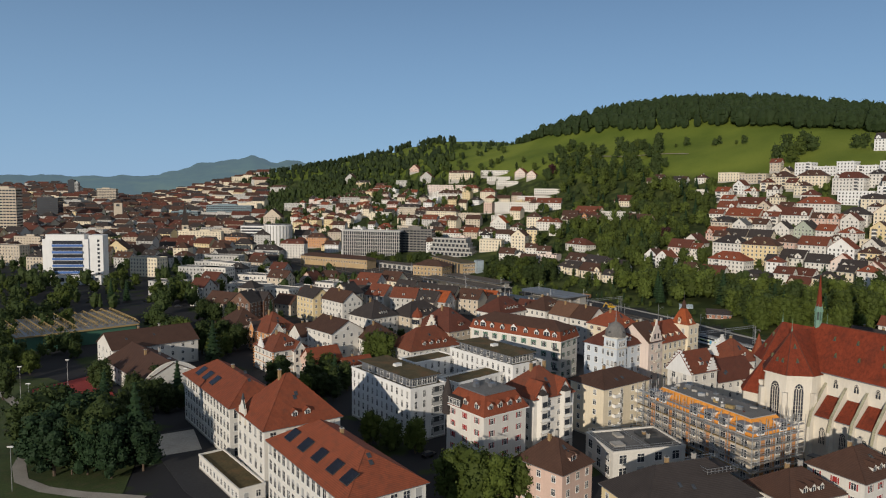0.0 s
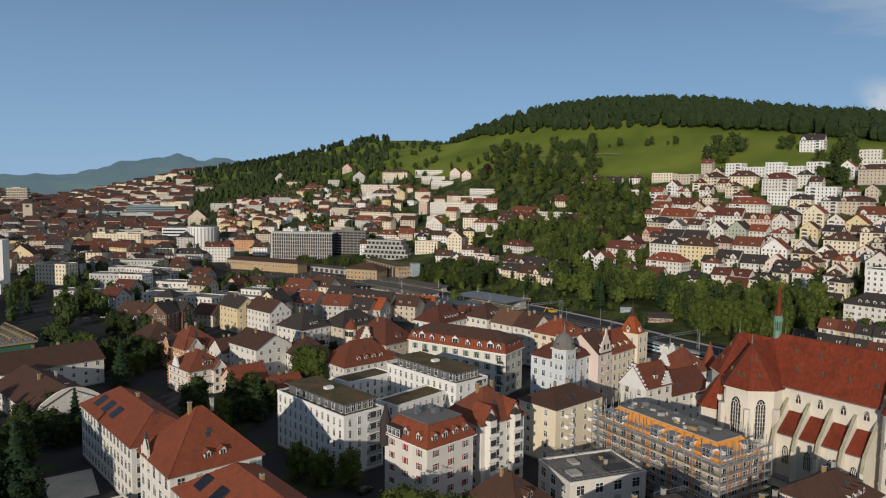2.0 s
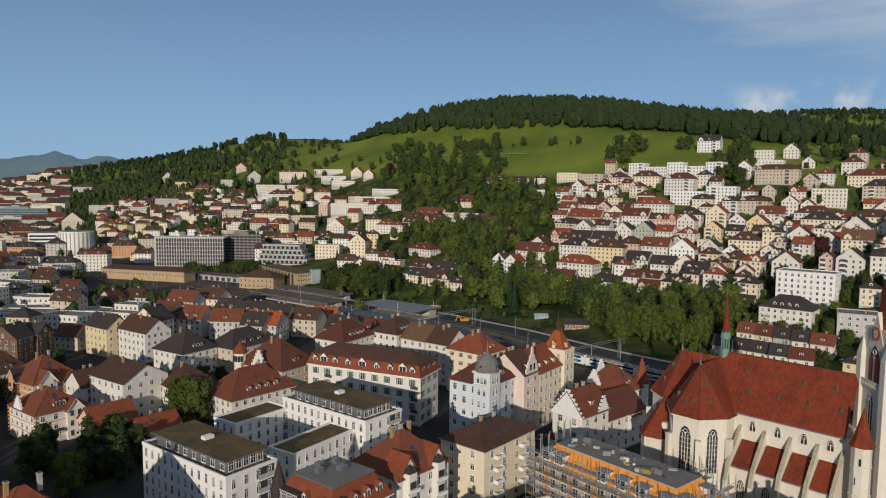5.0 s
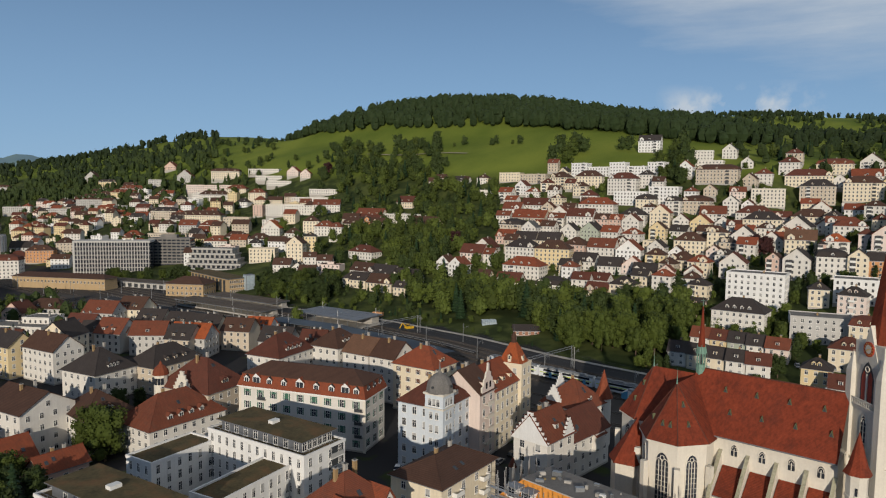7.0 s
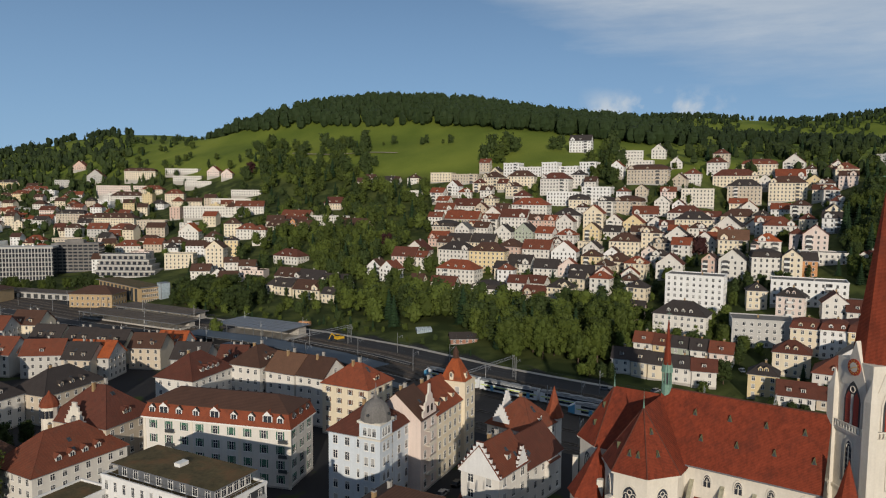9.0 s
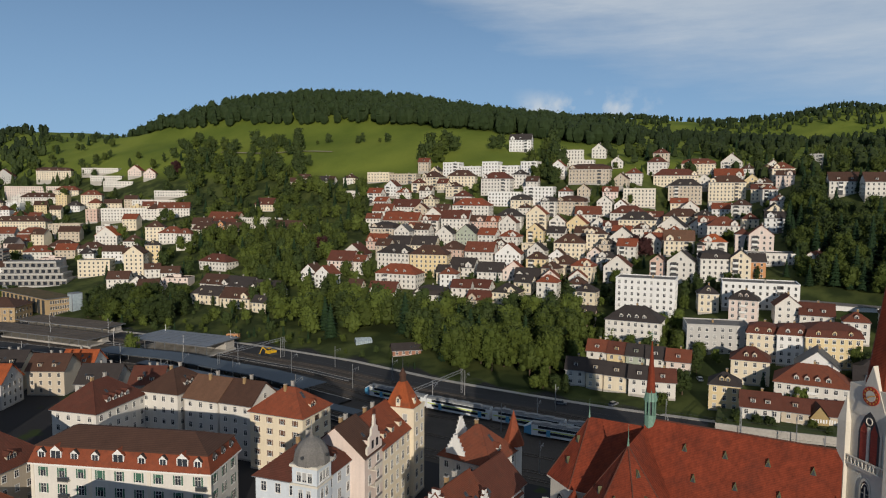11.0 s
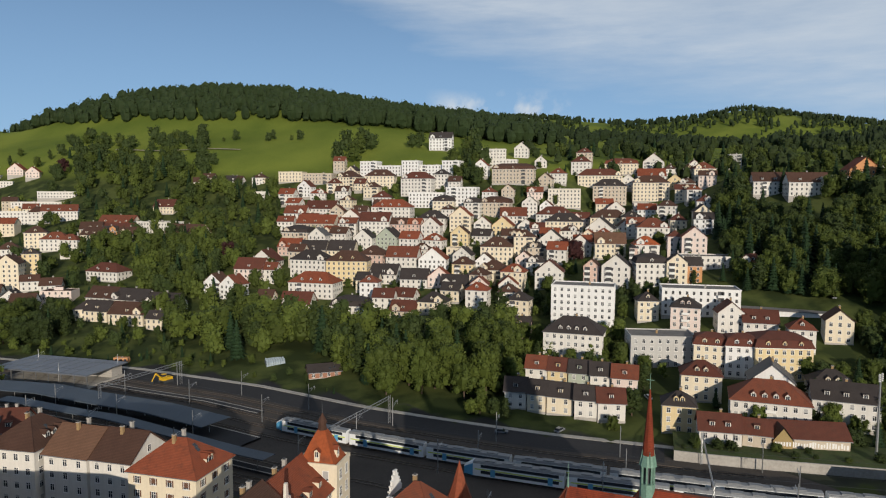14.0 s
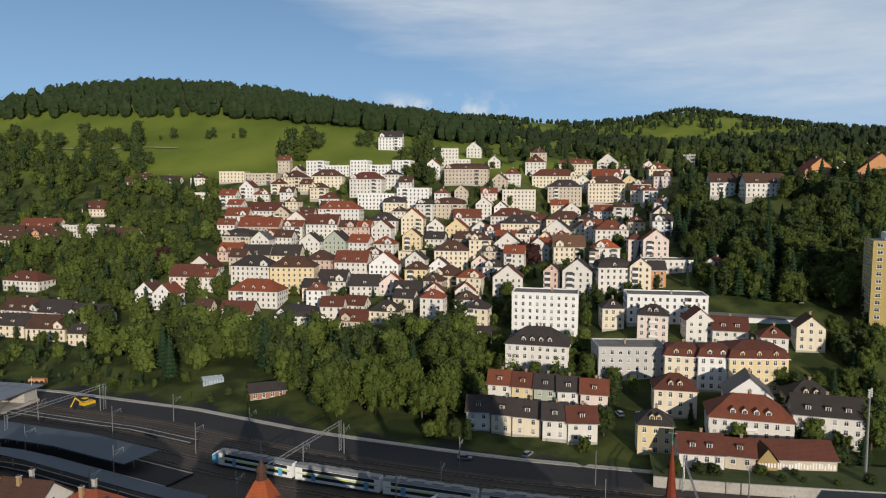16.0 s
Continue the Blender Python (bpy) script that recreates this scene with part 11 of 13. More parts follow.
GROVE += [(369, 320, 18, "broad", LEAF), (399, 296, 16, "conifer", NEEDLE), (373, 350, 13, "broad", LEAF_D), (374, 280, 15, "conifer", NEEDLE), (425, 316, 17, "broad", LEAF), (397, 370, 22, "conifer", NEEDLE), (435, 338, 13, "broad", LEAF), (417, 338, 15, "poplar", LEAF_D), (355, 290, 21, "conifer", NEEDLE), (396, 355, 16, "broad", LEAF), (390, 308, 14, "broad", LEAF), (415, 283, 12, "poplar", LEAF_D)]
GROVE += [(428, 353, 16, "broad", LEAF_D), (498, 305, 13, "conifer", NEEDLE), (364, 282, 14, "broad", LEAF), (431, 281, 20, "broad", LEAF), (381, 275, 16, "poplar", LEAF_D), (371, 298, 16, "poplar", LEAF_D), (353, 304, 19, "conifer", NEEDLE), (446, 384, 12, "broad", LEAF), (500, 317, 23, "conifer", NEEDLE), (447, 398, 17, "broad", LEAF), (482, 331, 15, "broad", LEAF_D), (475, 299, 13, "broad", LEAF)]
GROVE += [(443, 288, 18, "broad", LEAF), (433, 314, 12, "broad", LEAF), (363, 339, 12, "broad", LEAF_D), (392, 278, 14, "broad", LEAF), (419, 384, 21, "conifer", NEEDLE), (365, 316, 16, "broad", LEAF), (394, 350, 17, "broad", LEAF_D), (422, 307, 14, "broad", LEAF), (420, 365, 18, "broad", LEAF), (393, 273, 16, "broad", LEAF), (440, 368, 22, "conifer", NEEDLE), (441, 300, 14, "broad", LEAF_D)]
GROVE += [(388, 265, 14, "broad", LEAF), (483, 299, 19, "broad", LEAF), (484, 341, 18, "poplar", LEAF_D), (408, 279, 16, "broad", LEAF), (486, 380, 18, "conifer", NEEDLE), (396, 321, 20, "broad", LEAF_D), (374, 309, 23, "conifer", NEEDLE), (425, 389, 17, "conifer", NEEDLE), (451, 380, 13, "poplar", LEAF_D), (396, 338, 18, "conifer", NEEDLE), (425, 282, 18, "broad", LEAF), (488, 347, 13, "broad", LEAF)]
GROVE += [(504, 323, 20, "broad", LEAF), (387, 316, 21, "conifer", NEEDLE), (427, 310, 15, "conifer", NEEDLE), (358, 300, 15, "conifer", NEEDLE), (374, 285, 15, "broad", LEAF), (458, 391, 19, "broad", LEAF_D), (427, 335, 11, "broad", LEAF), (380, 342, 14, "broad", LEAF), (439, 386, 16, "broad", LEAF), (399, 268, 14, "broad", LEAF_D), (475, 310, 15, "conifer", NEEDLE), (400, 330, 18, "broad", LEAF)]
GROVE += [(411, 358, 18, "poplar", LEAF_D), (416, 375, 19, "conifer", NEEDLE), (394, 329, 16, "poplar", LEAF_D), (403, 357, 12, "broad", LEAF), (424, 380, 11, "broad", LEAF_D), (395, 286, 16, "conifer", NEEDLE), (412, 381, 15, "conifer", NEEDLE), (387, 282, 11, "broad", LEAF), (432, 328, 13, "conifer", NEEDLE), (371, 336, 20, "conifer", NEEDLE), (482, 348, 17, "broad", LEAF), (415, 305, 15, "conifer", NEEDLE)]
GROVE += [(487, 335, 19, "broad", LEAF), (413, 315, 16, "broad", LEAF_D), (511, 307, 16, "broad", LEAF), (386, 349, 12, "poplar", LEAF_D), (446, 301, 14, "broad", LEAF), (450, 406, 13, "broad", LEAF), (387, 360, 16, "conifer", NEEDLE), (412, 347, 14, "broad", LEAF_D), (398, 304, 12, "broad", LEAF), (430, 378, 21, "conifer", NEEDLE), (379, 320, 21, "conifer", NEEDLE), (387, 275, 12, "broad", LEAF)]
GROVE += [(422, 339, 19, "poplar", LEAF_D), (374, 274, 19, "poplar", LEAF_D), (384, 309, 19, "conifer", NEEDLE), (432, 292, 23, "conifer", NEEDLE), (412, 331, 16, "broad", LEAF), (435, 321, 18, "broad", LEAF_D), (358, 282, 11, "broad", LEAF), (456, 398, 14, "broad", LEAF), (468, 402, 20, "broad", LEAF_D), (507, 312, 19, "conifer", NEEDLE), (384, 338, 21, "poplar", LEAF_D), (423, 295, 18, "broad", LEAF)]
GROVE += [(379, 282, 17, "broad", LEAF), (387, 270, 12, "broad", LEAF), (419, 330, 22, "conifer", NEEDLE), (414, 290, 18, "conifer", NEEDLE), (420, 290, 16, "broad", LEAF_D), (344, 325, 13, "broad", LEAF), (452, 390, 19, "broad", LEAF), (444, 376, 12, "broad", LEAF_D), (403, 279, 20, "conifer", NEEDLE), (478, 401, 13, "broad", LEAF), (449, 297, 19, "poplar", LEAF_D), (441, 319, 19, "broad", LEAF)]
GROVE += [(343, 308, 17, "conifer", NEEDLE), (415, 320, 12, "poplar", LEAF_D), (451, 286, 14, "broad", LEAF), (379, 350, 14, "broad", LEAF), (411, 325, 16, "conifer", NEEDLE), (366, 305, 19, "conifer", NEEDLE), (490, 321, 16, "broad", LEAF_D), (385, 343, 17, "broad", LEAF), (483, 310, 15, "broad", LEAF), (401, 342, 17, "poplar", LEAF_D), (507, 302, 14, "broad", LEAF_D), (394, 293, 12, "broad", LEAF)]
GROVE += [(361, 288, 13, "poplar", LEAF_D), (440, 307, 19, "broad", LEAF), (401, 336, 12, "broad", LEAF), (477, 318, 20, "broad", LEAF_D), (455, 408, 14, "poplar", LEAF_D), (382, 300, 20, "broad", LEAF), (469, 416, 13, "poplar", LEAF_D), (376, 334, 14, "conifer", NEEDLE), (499, 335, 22, "conifer", NEEDLE), (439, 344, 18, "broad", LEAF), (410, 308, 12, "broad", LEAF), (433, 364, 17, "poplar", LEAF_D)]
GROVE += [(427, 298, 19, "broad", LEAF_D), (436, 295, 17, "conifer", NEEDLE), (392, 364, 17, "conifer", NEEDLE), (414, 367, 17, "conifer", NEEDLE), (437, 331, 14, "conifer", NEEDLE), (463, 407, 13, "poplar", LEAF_D), (368, 271, 19, "broad", LEAF), (376, 299, 12, "broad", LEAF), (423, 320, 13, "broad", LEAF_D), (406, 273, 20, "conifer", NEEDLE), (495, 326, 13, "broad", LEAF), (346, 302, 12, "broad", LEAF)]
GROVE += [(373, 266, 19, "poplar", LEAF_D), (418, 274, 12, "broad", LEAF_D), (401, 598, 19, "poplar", LEAF_D), (400, 604, 14, "broad", LEAF_D), (401, 612, 14, "broad", LEAF), (406, 626, 13, "broad", LEAF), (399, 591, 16, "broad", LEAF_D), (412, 641, 17, "broad", LEAF), (407, 596, 13, "broad", LEAF), (394, 611, 16, "broad", LEAF), (416, 615, 18, "broad", LEAF), (443, 645, 17, "conifer", NEEDLE)]
GROVE += [(413, 627, 13, "broad", LEAF), (435, 634, 13, "broad", LEAF_D), (438, 640, 18, "broad", LEAF_D), (414, 603, 14, "broad", LEAF), (563, 611, 15, "conifer", NEEDLE), (504, 402, 14, "broad", LEAF), (576, 526, 16, "poplar", LEAF_D), (534, 435, 15, "conifer", NEEDLE), (496, 378, 11, "broad", LEAF), (576, 561, 12, "broad", LEAF), (513, 333, 18, "conifer", NEEDLE), (548, 317, 16, "broad", LEAF)]
GROVE += [(498, 365, 15, "poplar", LEAF_D), (540, 396, 11, "broad", LEAF), (621, 357, 13, "broad", LEAF), (562, 348, 11, "broad", LEAF_L), (604, 381, 15, "broad", LEAF), (588, 386, 13, "broad", LEAF), (501, 391, 11, "broad", LEAF), (528, 372, 14, "conifer", NEEDLE), (521, 368, 15, "broad", LEAF), (585, 377, 15, "broad", LEAF), (591, 438, 12, "broad", LEAF_D), (684, 523, 14, "broad", LEAF_D)]
GROVE += [(562, 534, 13, "poplar", LEAF_D), (597, 404, 12, "broad", LEAF_L), (496, 579, 15, "conifer", NEEDLE), (631, 429, 12, "broad", LEAF), (579, 537, 11, "poplar", LEAF_D), (588, 468, 14, "conifer", NEEDLE), (672, 478, 14, "conifer", NEEDLE), (635, 516, 18, "conifer", NEEDLE), (540, 328, 13, "broad", LEAF_L), (617, 447, 15, "broad", LEAF), (569, 470, 14, "broad", LEAF), (553, 321, 10, "broad", LEAF_D)]
GROVE += [(626, 634, 16, "conifer", NEEDLE), (640, 482, 13, "broad", LEAF_L), (680, 534, 12, "broad", LEAF_L), (505, 432, 17, "conifer", NEEDLE), (522, 338, 13, "broad", LEAF_L), (564, 617, 12, "conifer", NEEDLE), (509, 601, 15, "broad", LEAF), (659, 611, 16, "conifer", NEEDLE), (626, 411, 15, "broad", LEAF), (631, 449, 12, "broad", LEAF), (518, 388, 13, "broad", LEAF), (596, 476, 15, "broad", LEAF)]
GROVE += [(583, 519, 14, "poplar", LEAF_D), (641, 500, 14, "conifer", NEEDLE), (523, 322, 15, "broad", LEAF_L), (572, 512, 12, "conifer", NEEDLE), (583, 579, 15, "broad", LEAF), (564, 354, 12, "broad", LEAF_L), (546, 344, 14, "broad", LEAF_L), (633, 509, 13, "broad", LEAF), (510, 358, 13, "conifer", NEEDLE), (552, 399, 12, "broad", LEAF_D), (597, 619, 10, "broad", LEAF), (564, 547, 16, "poplar", LEAF_D)]
GROVE += [(670, 498, 16, "conifer", NEEDLE), (590, 487, 12, "broad", LEAF), (567, 573, 14, "conifer", NEEDLE), (622, 472, 16, "broad", LEAF), (516, 392, 13, "conifer", NEEDLE), (528, 420, 17, "poplar", LEAF_D), (502, 370, 11, "broad", LEAF_L), (601, 395, 14, "broad", LEAF_L), (510, 418, 11, "broad", LEAF), (616, 519, 13, "broad", LEAF), (658, 489, 10, "broad", LEAF), (655, 500, 12, "broad", LEAF)]
GROVE += [(500, 415, 10, "broad", LEAF), (643, 401, 17, "poplar", LEAF_D), (531, 324, 10, "broad", LEAF_L), (578, 453, 15, "broad", LEAF), (555, 536, 15, "broad", LEAF_L), (544, 554, 16, "poplar", LEAF_D), (580, 625, 12, "conifer", NEEDLE), (550, 350, 10, "broad", LEAF), (547, 405, 11, "broad", LEAF_L), (568, 533, 13, "broad", LEAF), (511, 429, 17, "conifer", NEEDLE), (612, 486, 14, "broad", LEAF)]
GROVE += [(646, 506, 16, "broad", LEAF), (572, 428, 14, "broad", LEAF), (589, 333, 13, "broad", LEAF_D), (530, 561, 13, "conifer", NEEDLE), (552, 465, 15, "conifer", NEEDLE), (226, 553, 6, "broad", LEAF), (348, 637, 10, "broad", LEAF_L), (331, 341, 8, "poplar", LEAF_D), (238, 527, 6, "broad", LEAF_D), (357, 451, 7, "broad", LEAF), (305, 628, 6, "broad", LEAF_L), (250, 433, 7, "broad", LEAF_D)]
GROVE += [(383, 599, 5, "broad", LEAF), (370, 564, 6, "poplar", LEAF_D), (373, 537, 7, "broad", LEAF), (314, 421, 11, "conifer", NEEDLE), (306, 512, 6, "broad", LEAF_D), (278, 609, 8, "conifer", NEEDLE), (249, 484, 6, "broad", LEAF_D), (304, 604, 9, "broad", LEAF_D), (252, 443, 6, "broad", LEAF), (432, 534, 10, "broad", LEAF), (283, 384, 5, "broad", LEAF_D), (248, 540, 8, "broad", LEAF)]
GROVE += [(235, 600, 8, "broad", LEAF), (271, 487, 6, "broad", LEAF), (277, 365, 9, "poplar", LEAF_D), (301, 401, 6, "broad", LEAF), (266, 370, 6, "broad", LEAF_L), (264, 381, 6, "broad", LEAF_L), (274, 380, 10, "broad", LEAF_L), (320, 350, 7, "broad", LEAF), (317, 397, 10, "poplar", LEAF_D), (354, 404, 8, "poplar", LEAF_D), (442, 449, 8, "broad", LEAF), (443, 503, 10, "conifer", NEEDLE)]
GROVE += [(416, 394, 8, "conifer", NEEDLE), (284, 634, 8, "broad", LEAF), (307, 658, 6, "conifer", NEEDLE), (371, 476, 7, "conifer", NEEDLE), (234, 502, 9, "conifer", NEEDLE), (352, 564, 10, "broad", LEAF_L), (278, 432, 7, "broad", LEAF), (370, 531, 8, "broad", LEAF_L), (408, 502, 6, "broad", LEAF), (247, 633, 8, "poplar", LEAF_D), (323, 674, 6, "broad", LEAF), (312, 544, 6, "broad", LEAF)]
GROVE += [(356, 399, 7, "broad", LEAF), (370, 404, 8, "broad", LEAF_L), (262, 635, 7, "broad", LEAF), (444, 543, 8, "broad", LEAF), (288, 349, 9, "broad", LEAF_D), (341, 641, 10, "broad", LEAF_L), (365, 414, 7, "broad", LEAF), (419, 553, 9, "broad", LEAF), (266, 489, 8, "broad", LEAF), (362, 596, 6, "broad", LEAF_L), (258, 423, 6, "broad", LEAF_D), (258, 468, 7, "conifer", NEEDLE)]
GROVE += [(276, 466, 7, "conifer", NEEDLE), (476, 469, 9, "broad", LEAF_L), (284, 565, 6, "broad", LEAF), (264, 549, 6, "broad", LEAF_D), (279, 523, 6, "broad", LEAF), (318, 343, 8, "broad", LEAF_D), (308, 340, 5, "broad", LEAF), (279, 684, 7, "broad", LEAF_D), (296, 586, 9, "broad", LEAF), (336, 513, 5, "broad", LEAF_L), (460, 505, 5, "broad", LEAF), (311, 484, 6, "broad", LEAF_L)]
GROVE += [(284, 720, 9, "broad", LEAF_L), (372, 499, 10, "conifer", NEEDLE), (266, 595, 7, "broad", LEAF), (278, 646, 7, "broad", LEAF_D), (426, 510, 9, "broad", LEAF), (302, 354, 9, "broad", LEAF_D), (315, 363, 6, "broad", LEAF), (385, 497, 7, "broad", LEAF_L), (379, 381, 8, "broad", LEAF), (295, 674, 10, "broad", LEAF), (211, 534, 6, "broad", LEAF), (281, 353, 9, "broad", LEAF_L)]
GROVE += [(293, 634, 5, "broad", LEAF_D), (374, 426, 10, "broad", LEAF), (373, 490, 7, "broad", LEAF), (329, 391, 5, "broad", LEAF_D), (393, 387, 7, "broad", LEAF_L), (380, 566, 9, "poplar", LEAF_D), (280, 372, 8, "broad", LEAF_L), (395, 401, 5, "broad", LEAF), (296, 647, 6, "broad", LEAF), (393, 407, 8, "broad", LEAF), (375, 496, 8, "broad", LEAF), (287, 375, 10, "broad", LEAF)]
GROVE += [(314, 530, 7, "poplar", LEAF_D), (429, 552, 10, "broad", LEAF_D), (234, 532, 9, "broad", LEAF_D), (279, 417, 6, "broad", LEAF), (226, 572, 8, "broad", LEAF), (215, 524, 6, "poplar", LEAF_D), (261, 541, 5, "broad", LEAF), (270, 593, 7, "broad", LEAF_L), (288, 743, 9, "broad", LEAF), (274, 410, 9, "broad", LEAF_L), (388, 436, 10, "broad", LEAF), (424, 533, 7, "poplar", LEAF_D)]
GROVE += [(407, 442, 6, "broad", LEAF_D), (338, 401, 8, "broad", LEAF), (375, 557, 9, "broad", LEAF_D), (335, 534, 7, "broad", LEAF), (231, 486, 8, "broad", LEAF_L), (348, 466, 7, "broad", LEAF), (269, 381, 6, "broad", LEAF), (305, 417, 7, "broad", LEAF_L), (342, 549, 9, "poplar", LEAF_D), (422, 433, 5, "poplar", LEAF_D), (307, 677, 6, "broad", LEAF_D), (206, 516, 10, "broad", LEAF)]
GROVE += [(324, 452, 7, "broad", LEAF_D), (362, 372, 11, "conifer", NEEDLE), (256, 604, 9, "broad", LEAF_L), (365, 470, 9, "broad", LEAF), (266, 636, 9, "broad", LEAF), (356, 506, 9, "broad", LEAF), (256, 622, 9, "broad", LEAF), (267, 682, 5, "broad", LEAF_L), (353, 649, 8, "broad", LEAF_L), (281, 457, 9, "poplar", LEAF_D), (282, 377, 9, "conifer", NEEDLE), (377, 609, 5, "broad", LEAF_D)]
GROVE += [(302, 447, 9, "poplar", LEAF_D), (265, 375, 7, "broad", LEAF_D), (346, 353, 7, "broad", LEAF), (230, 504, 7, "broad", LEAF), (352, 388, 9, "conifer", NEEDLE), (267, 663, 5, "broad", LEAF), (259, 520, 5, "broad", LEAF), (301, 523, 6, "broad", LEAF), (331, 590, 6, "broad", LEAF), (414, 526, 6, "broad", LEAF_L), (364, 531, 9, "broad", LEAF_D), (259, 585, 9, "broad", LEAF)]
GROVE += [(311, 493, 8, "broad", LEAF_L), (296, 370, 6, "broad", LEAF), (299, 350, 8, "broad", LEAF_D), (307, 425, 8, "broad", LEAF), (380, 400, 9, "broad", LEAF), (307, 350, 9, "broad", LEAF_D), (422, 539, 7, "broad", LEAF_L), (440, 445, 9, "broad", LEAF), (353, 511, 8, "conifer", NEEDLE), (290, 399, 10, "broad", LEAF), (340, 624, 9, "broad", LEAF_L), (291, 258, 5, "poplar", LEAF_D)]
GROVE += [(280, 237, 9, "broad", LEAF), (295, 250, 9, "conifer", NEEDLE), (275, 246, 8, "broad", LEAF_L), (308, 249, 4, "broad", LEAF_L), (246, 312, 4, "broad", LEAF_D), (227, 355, 5, "broad", LEAF_D), (304, 246, 5, "broad", LEAF), (219, 335, 9, "broad", LEAF_L), (310, 243, 6, "broad", LEAF), (291, 245, 4, "broad", LEAF_D), (231, 351, 7, "broad", LEAF_L), (305, 241, 5, "broad", LEAF)]
GROVE += [(213, 341, 4, "broad", LEAF_D), (233, 374, 5, "broad", LEAF_D), (302, 238, 7, "broad", LEAF_D), (285, 258, 8, "broad", LEAF_D), (215, 348, 9, "broad", LEAF), (271, 258, 5, "broad", LEAF), (300, 251, 7, "broad", LEAF), (289, 235, 8, "broad", LEAF_L), (230, 345, 8, "poplar", LEAF_D), (284, 246, 8, "conifer", NEEDLE), (283, 234, 10, "poplar", LEAF_D), (237, 313, 6, "broad", LEAF_D)]
GROVE += [(275, 242, 7, "conifer", NEEDLE), (280, 231, 10, "poplar", LEAF_D), (313, 250, 9, "conifer", NEEDLE), (256, 323, 5, "broad", LEAF_L), (284, 240, 10, "broad", LEAF), (266, 264, 8, "broad", LEAF), (256, 318, 6, "broad", LEAF), (280, 243, 9, "broad", LEAF_L), (294, 236, 5, "broad", LEAF_L), (241, 321, 6, "broad", LEAF_D), (240, 364, 9, "broad", LEAF), (288, 239, 5, "broad", LEAF_D)]
GROVE += [(216, 338, 9, "broad", LEAF), (294, 254, 7, "broad", LEAF), (299, 247, 9, "broad", LEAF), (235, 357, 5, "broad", LEAF), (280, 258, 6, "broad", LEAF), (289, 253, 8, "broad", LEAF), (283, 263, 10, "broad", LEAF), (225, 324, 9, "broad", LEAF), (453, 451, 4, "broad", LEAF), (393, 504, 8, "broad", LEAF), (451, 467, 6, "broad", LEAF), (434, 541, 6, "broad", LEAF)]
GROVE += [(303, 375, 6, "broad", LEAF), (338, 389, 6, "broad", LEAF_L), (333, 398, 5, "broad", LEAF), (313, 519, 4, "broad", LEAF), (449, 459, 5, "poplar", LEAF_D), (454, 516, 8, "broad", LEAF), (381, 464, 5, "broad", LEAF_L), (414, 400, 5, "broad", LEAF), (522, 528, 6, "broad", LEAF_L), (326, 511, 4, "broad", LEAF_D), (527, 547, 5, "broad", LEAF_L), (286, 411, 8, "conifer", NEEDLE)]
GROVE += [(329, 383, 7, "broad", LEAF_D), (327, 467, 5, "broad", LEAF_L), (408, 532, 5, "broad", LEAF_D), (321, 510, 5, "broad", LEAF_L), (462, 574, 6, "broad", LEAF), (375, 379, 8, "broad", LEAF_D), (434, 397, 6, "broad", LEAF), (396, 535, 6, "broad", LEAF_L), (301, 472, 6, "broad", LEAF_D), (270, 411, 4, "broad", LEAF_L), (451, 425, 7, "poplar", LEAF_D), (469, 548, 4, "broad", LEAF_D)]
GROVE += [(403, 563, 7, "broad", LEAF_L), (290, 379, 7, "conifer", NEEDLE), (455, 472, 6, "broad", LEAF), (394, 554, 6, "poplar", LEAF_D), (545, 496, 6, "broad", LEAF_L), (436, 409, 5, "broad", LEAF), (343, 368, 7, "broad", LEAF), (383, 591, 5, "broad", LEAF_D), (460, 513, 8, "poplar", LEAF_D), (277, 456, 8, "broad", LEAF_D), (366, 481, 6, "broad", LEAF_L), (306, 363, 6, "poplar", LEAF_D)]
GROVE += [(438, 555, 7, "broad", LEAF_D), (304, 440, 6, "broad", LEAF_L), (337, 520, 5, "broad", LEAF_L), (436, 480, 6, "broad", LEAF), (337, 502, 7, "broad", LEAF), (273, 434, 8, "broad", LEAF_D), (453, 574, 7, "broad", LEAF), (443, 430, 5, "broad", LEAF_L), (421, 606, 8, "broad", LEAF_L), (385, 509, 7, "broad", LEAF), (465, 555, 7, "conifer", NEEDLE), (332, 410, 4, "broad", LEAF)]
GROVE += [(311, 363, 7, "poplar", LEAF_D), (282, 400, 5, "broad", LEAF_D), (438, 546, 7, "broad", LEAF_D), (363, 564, 7, "broad", LEAF), (326, 406, 8, "broad", LEAF), (356, 540, 5, "conifer", NEEDLE), (291, 391, 5, "broad", LEAF), (406, 551, 7, "broad", LEAF), (297, 422, 8, "broad", LEAF_L), (431, 488, 8, "broad", LEAF), (310, 477, 6, "broad", LEAF), (273, 389, 8, "broad", LEAF_D)]
GROVE += [(388, 475, 8, "broad", LEAF), (311, 348, 4, "broad", LEAF), (345, 394, 4, "poplar", LEAF_D), (276, 372, 7, "broad", LEAF_L), (349, 522, 6, "broad", LEAF), (470, 437, 8, "broad", LEAF), (340, 489, 7, "broad", LEAF), (345, 555, 6, "broad", LEAF_D), (511, 466, 6, "broad", LEAF), (273, 429, 6, "conifer", NEEDLE), (464, 450, 8, "broad", LEAF_L), (300, 360, 7, "broad", LEAF_D)]
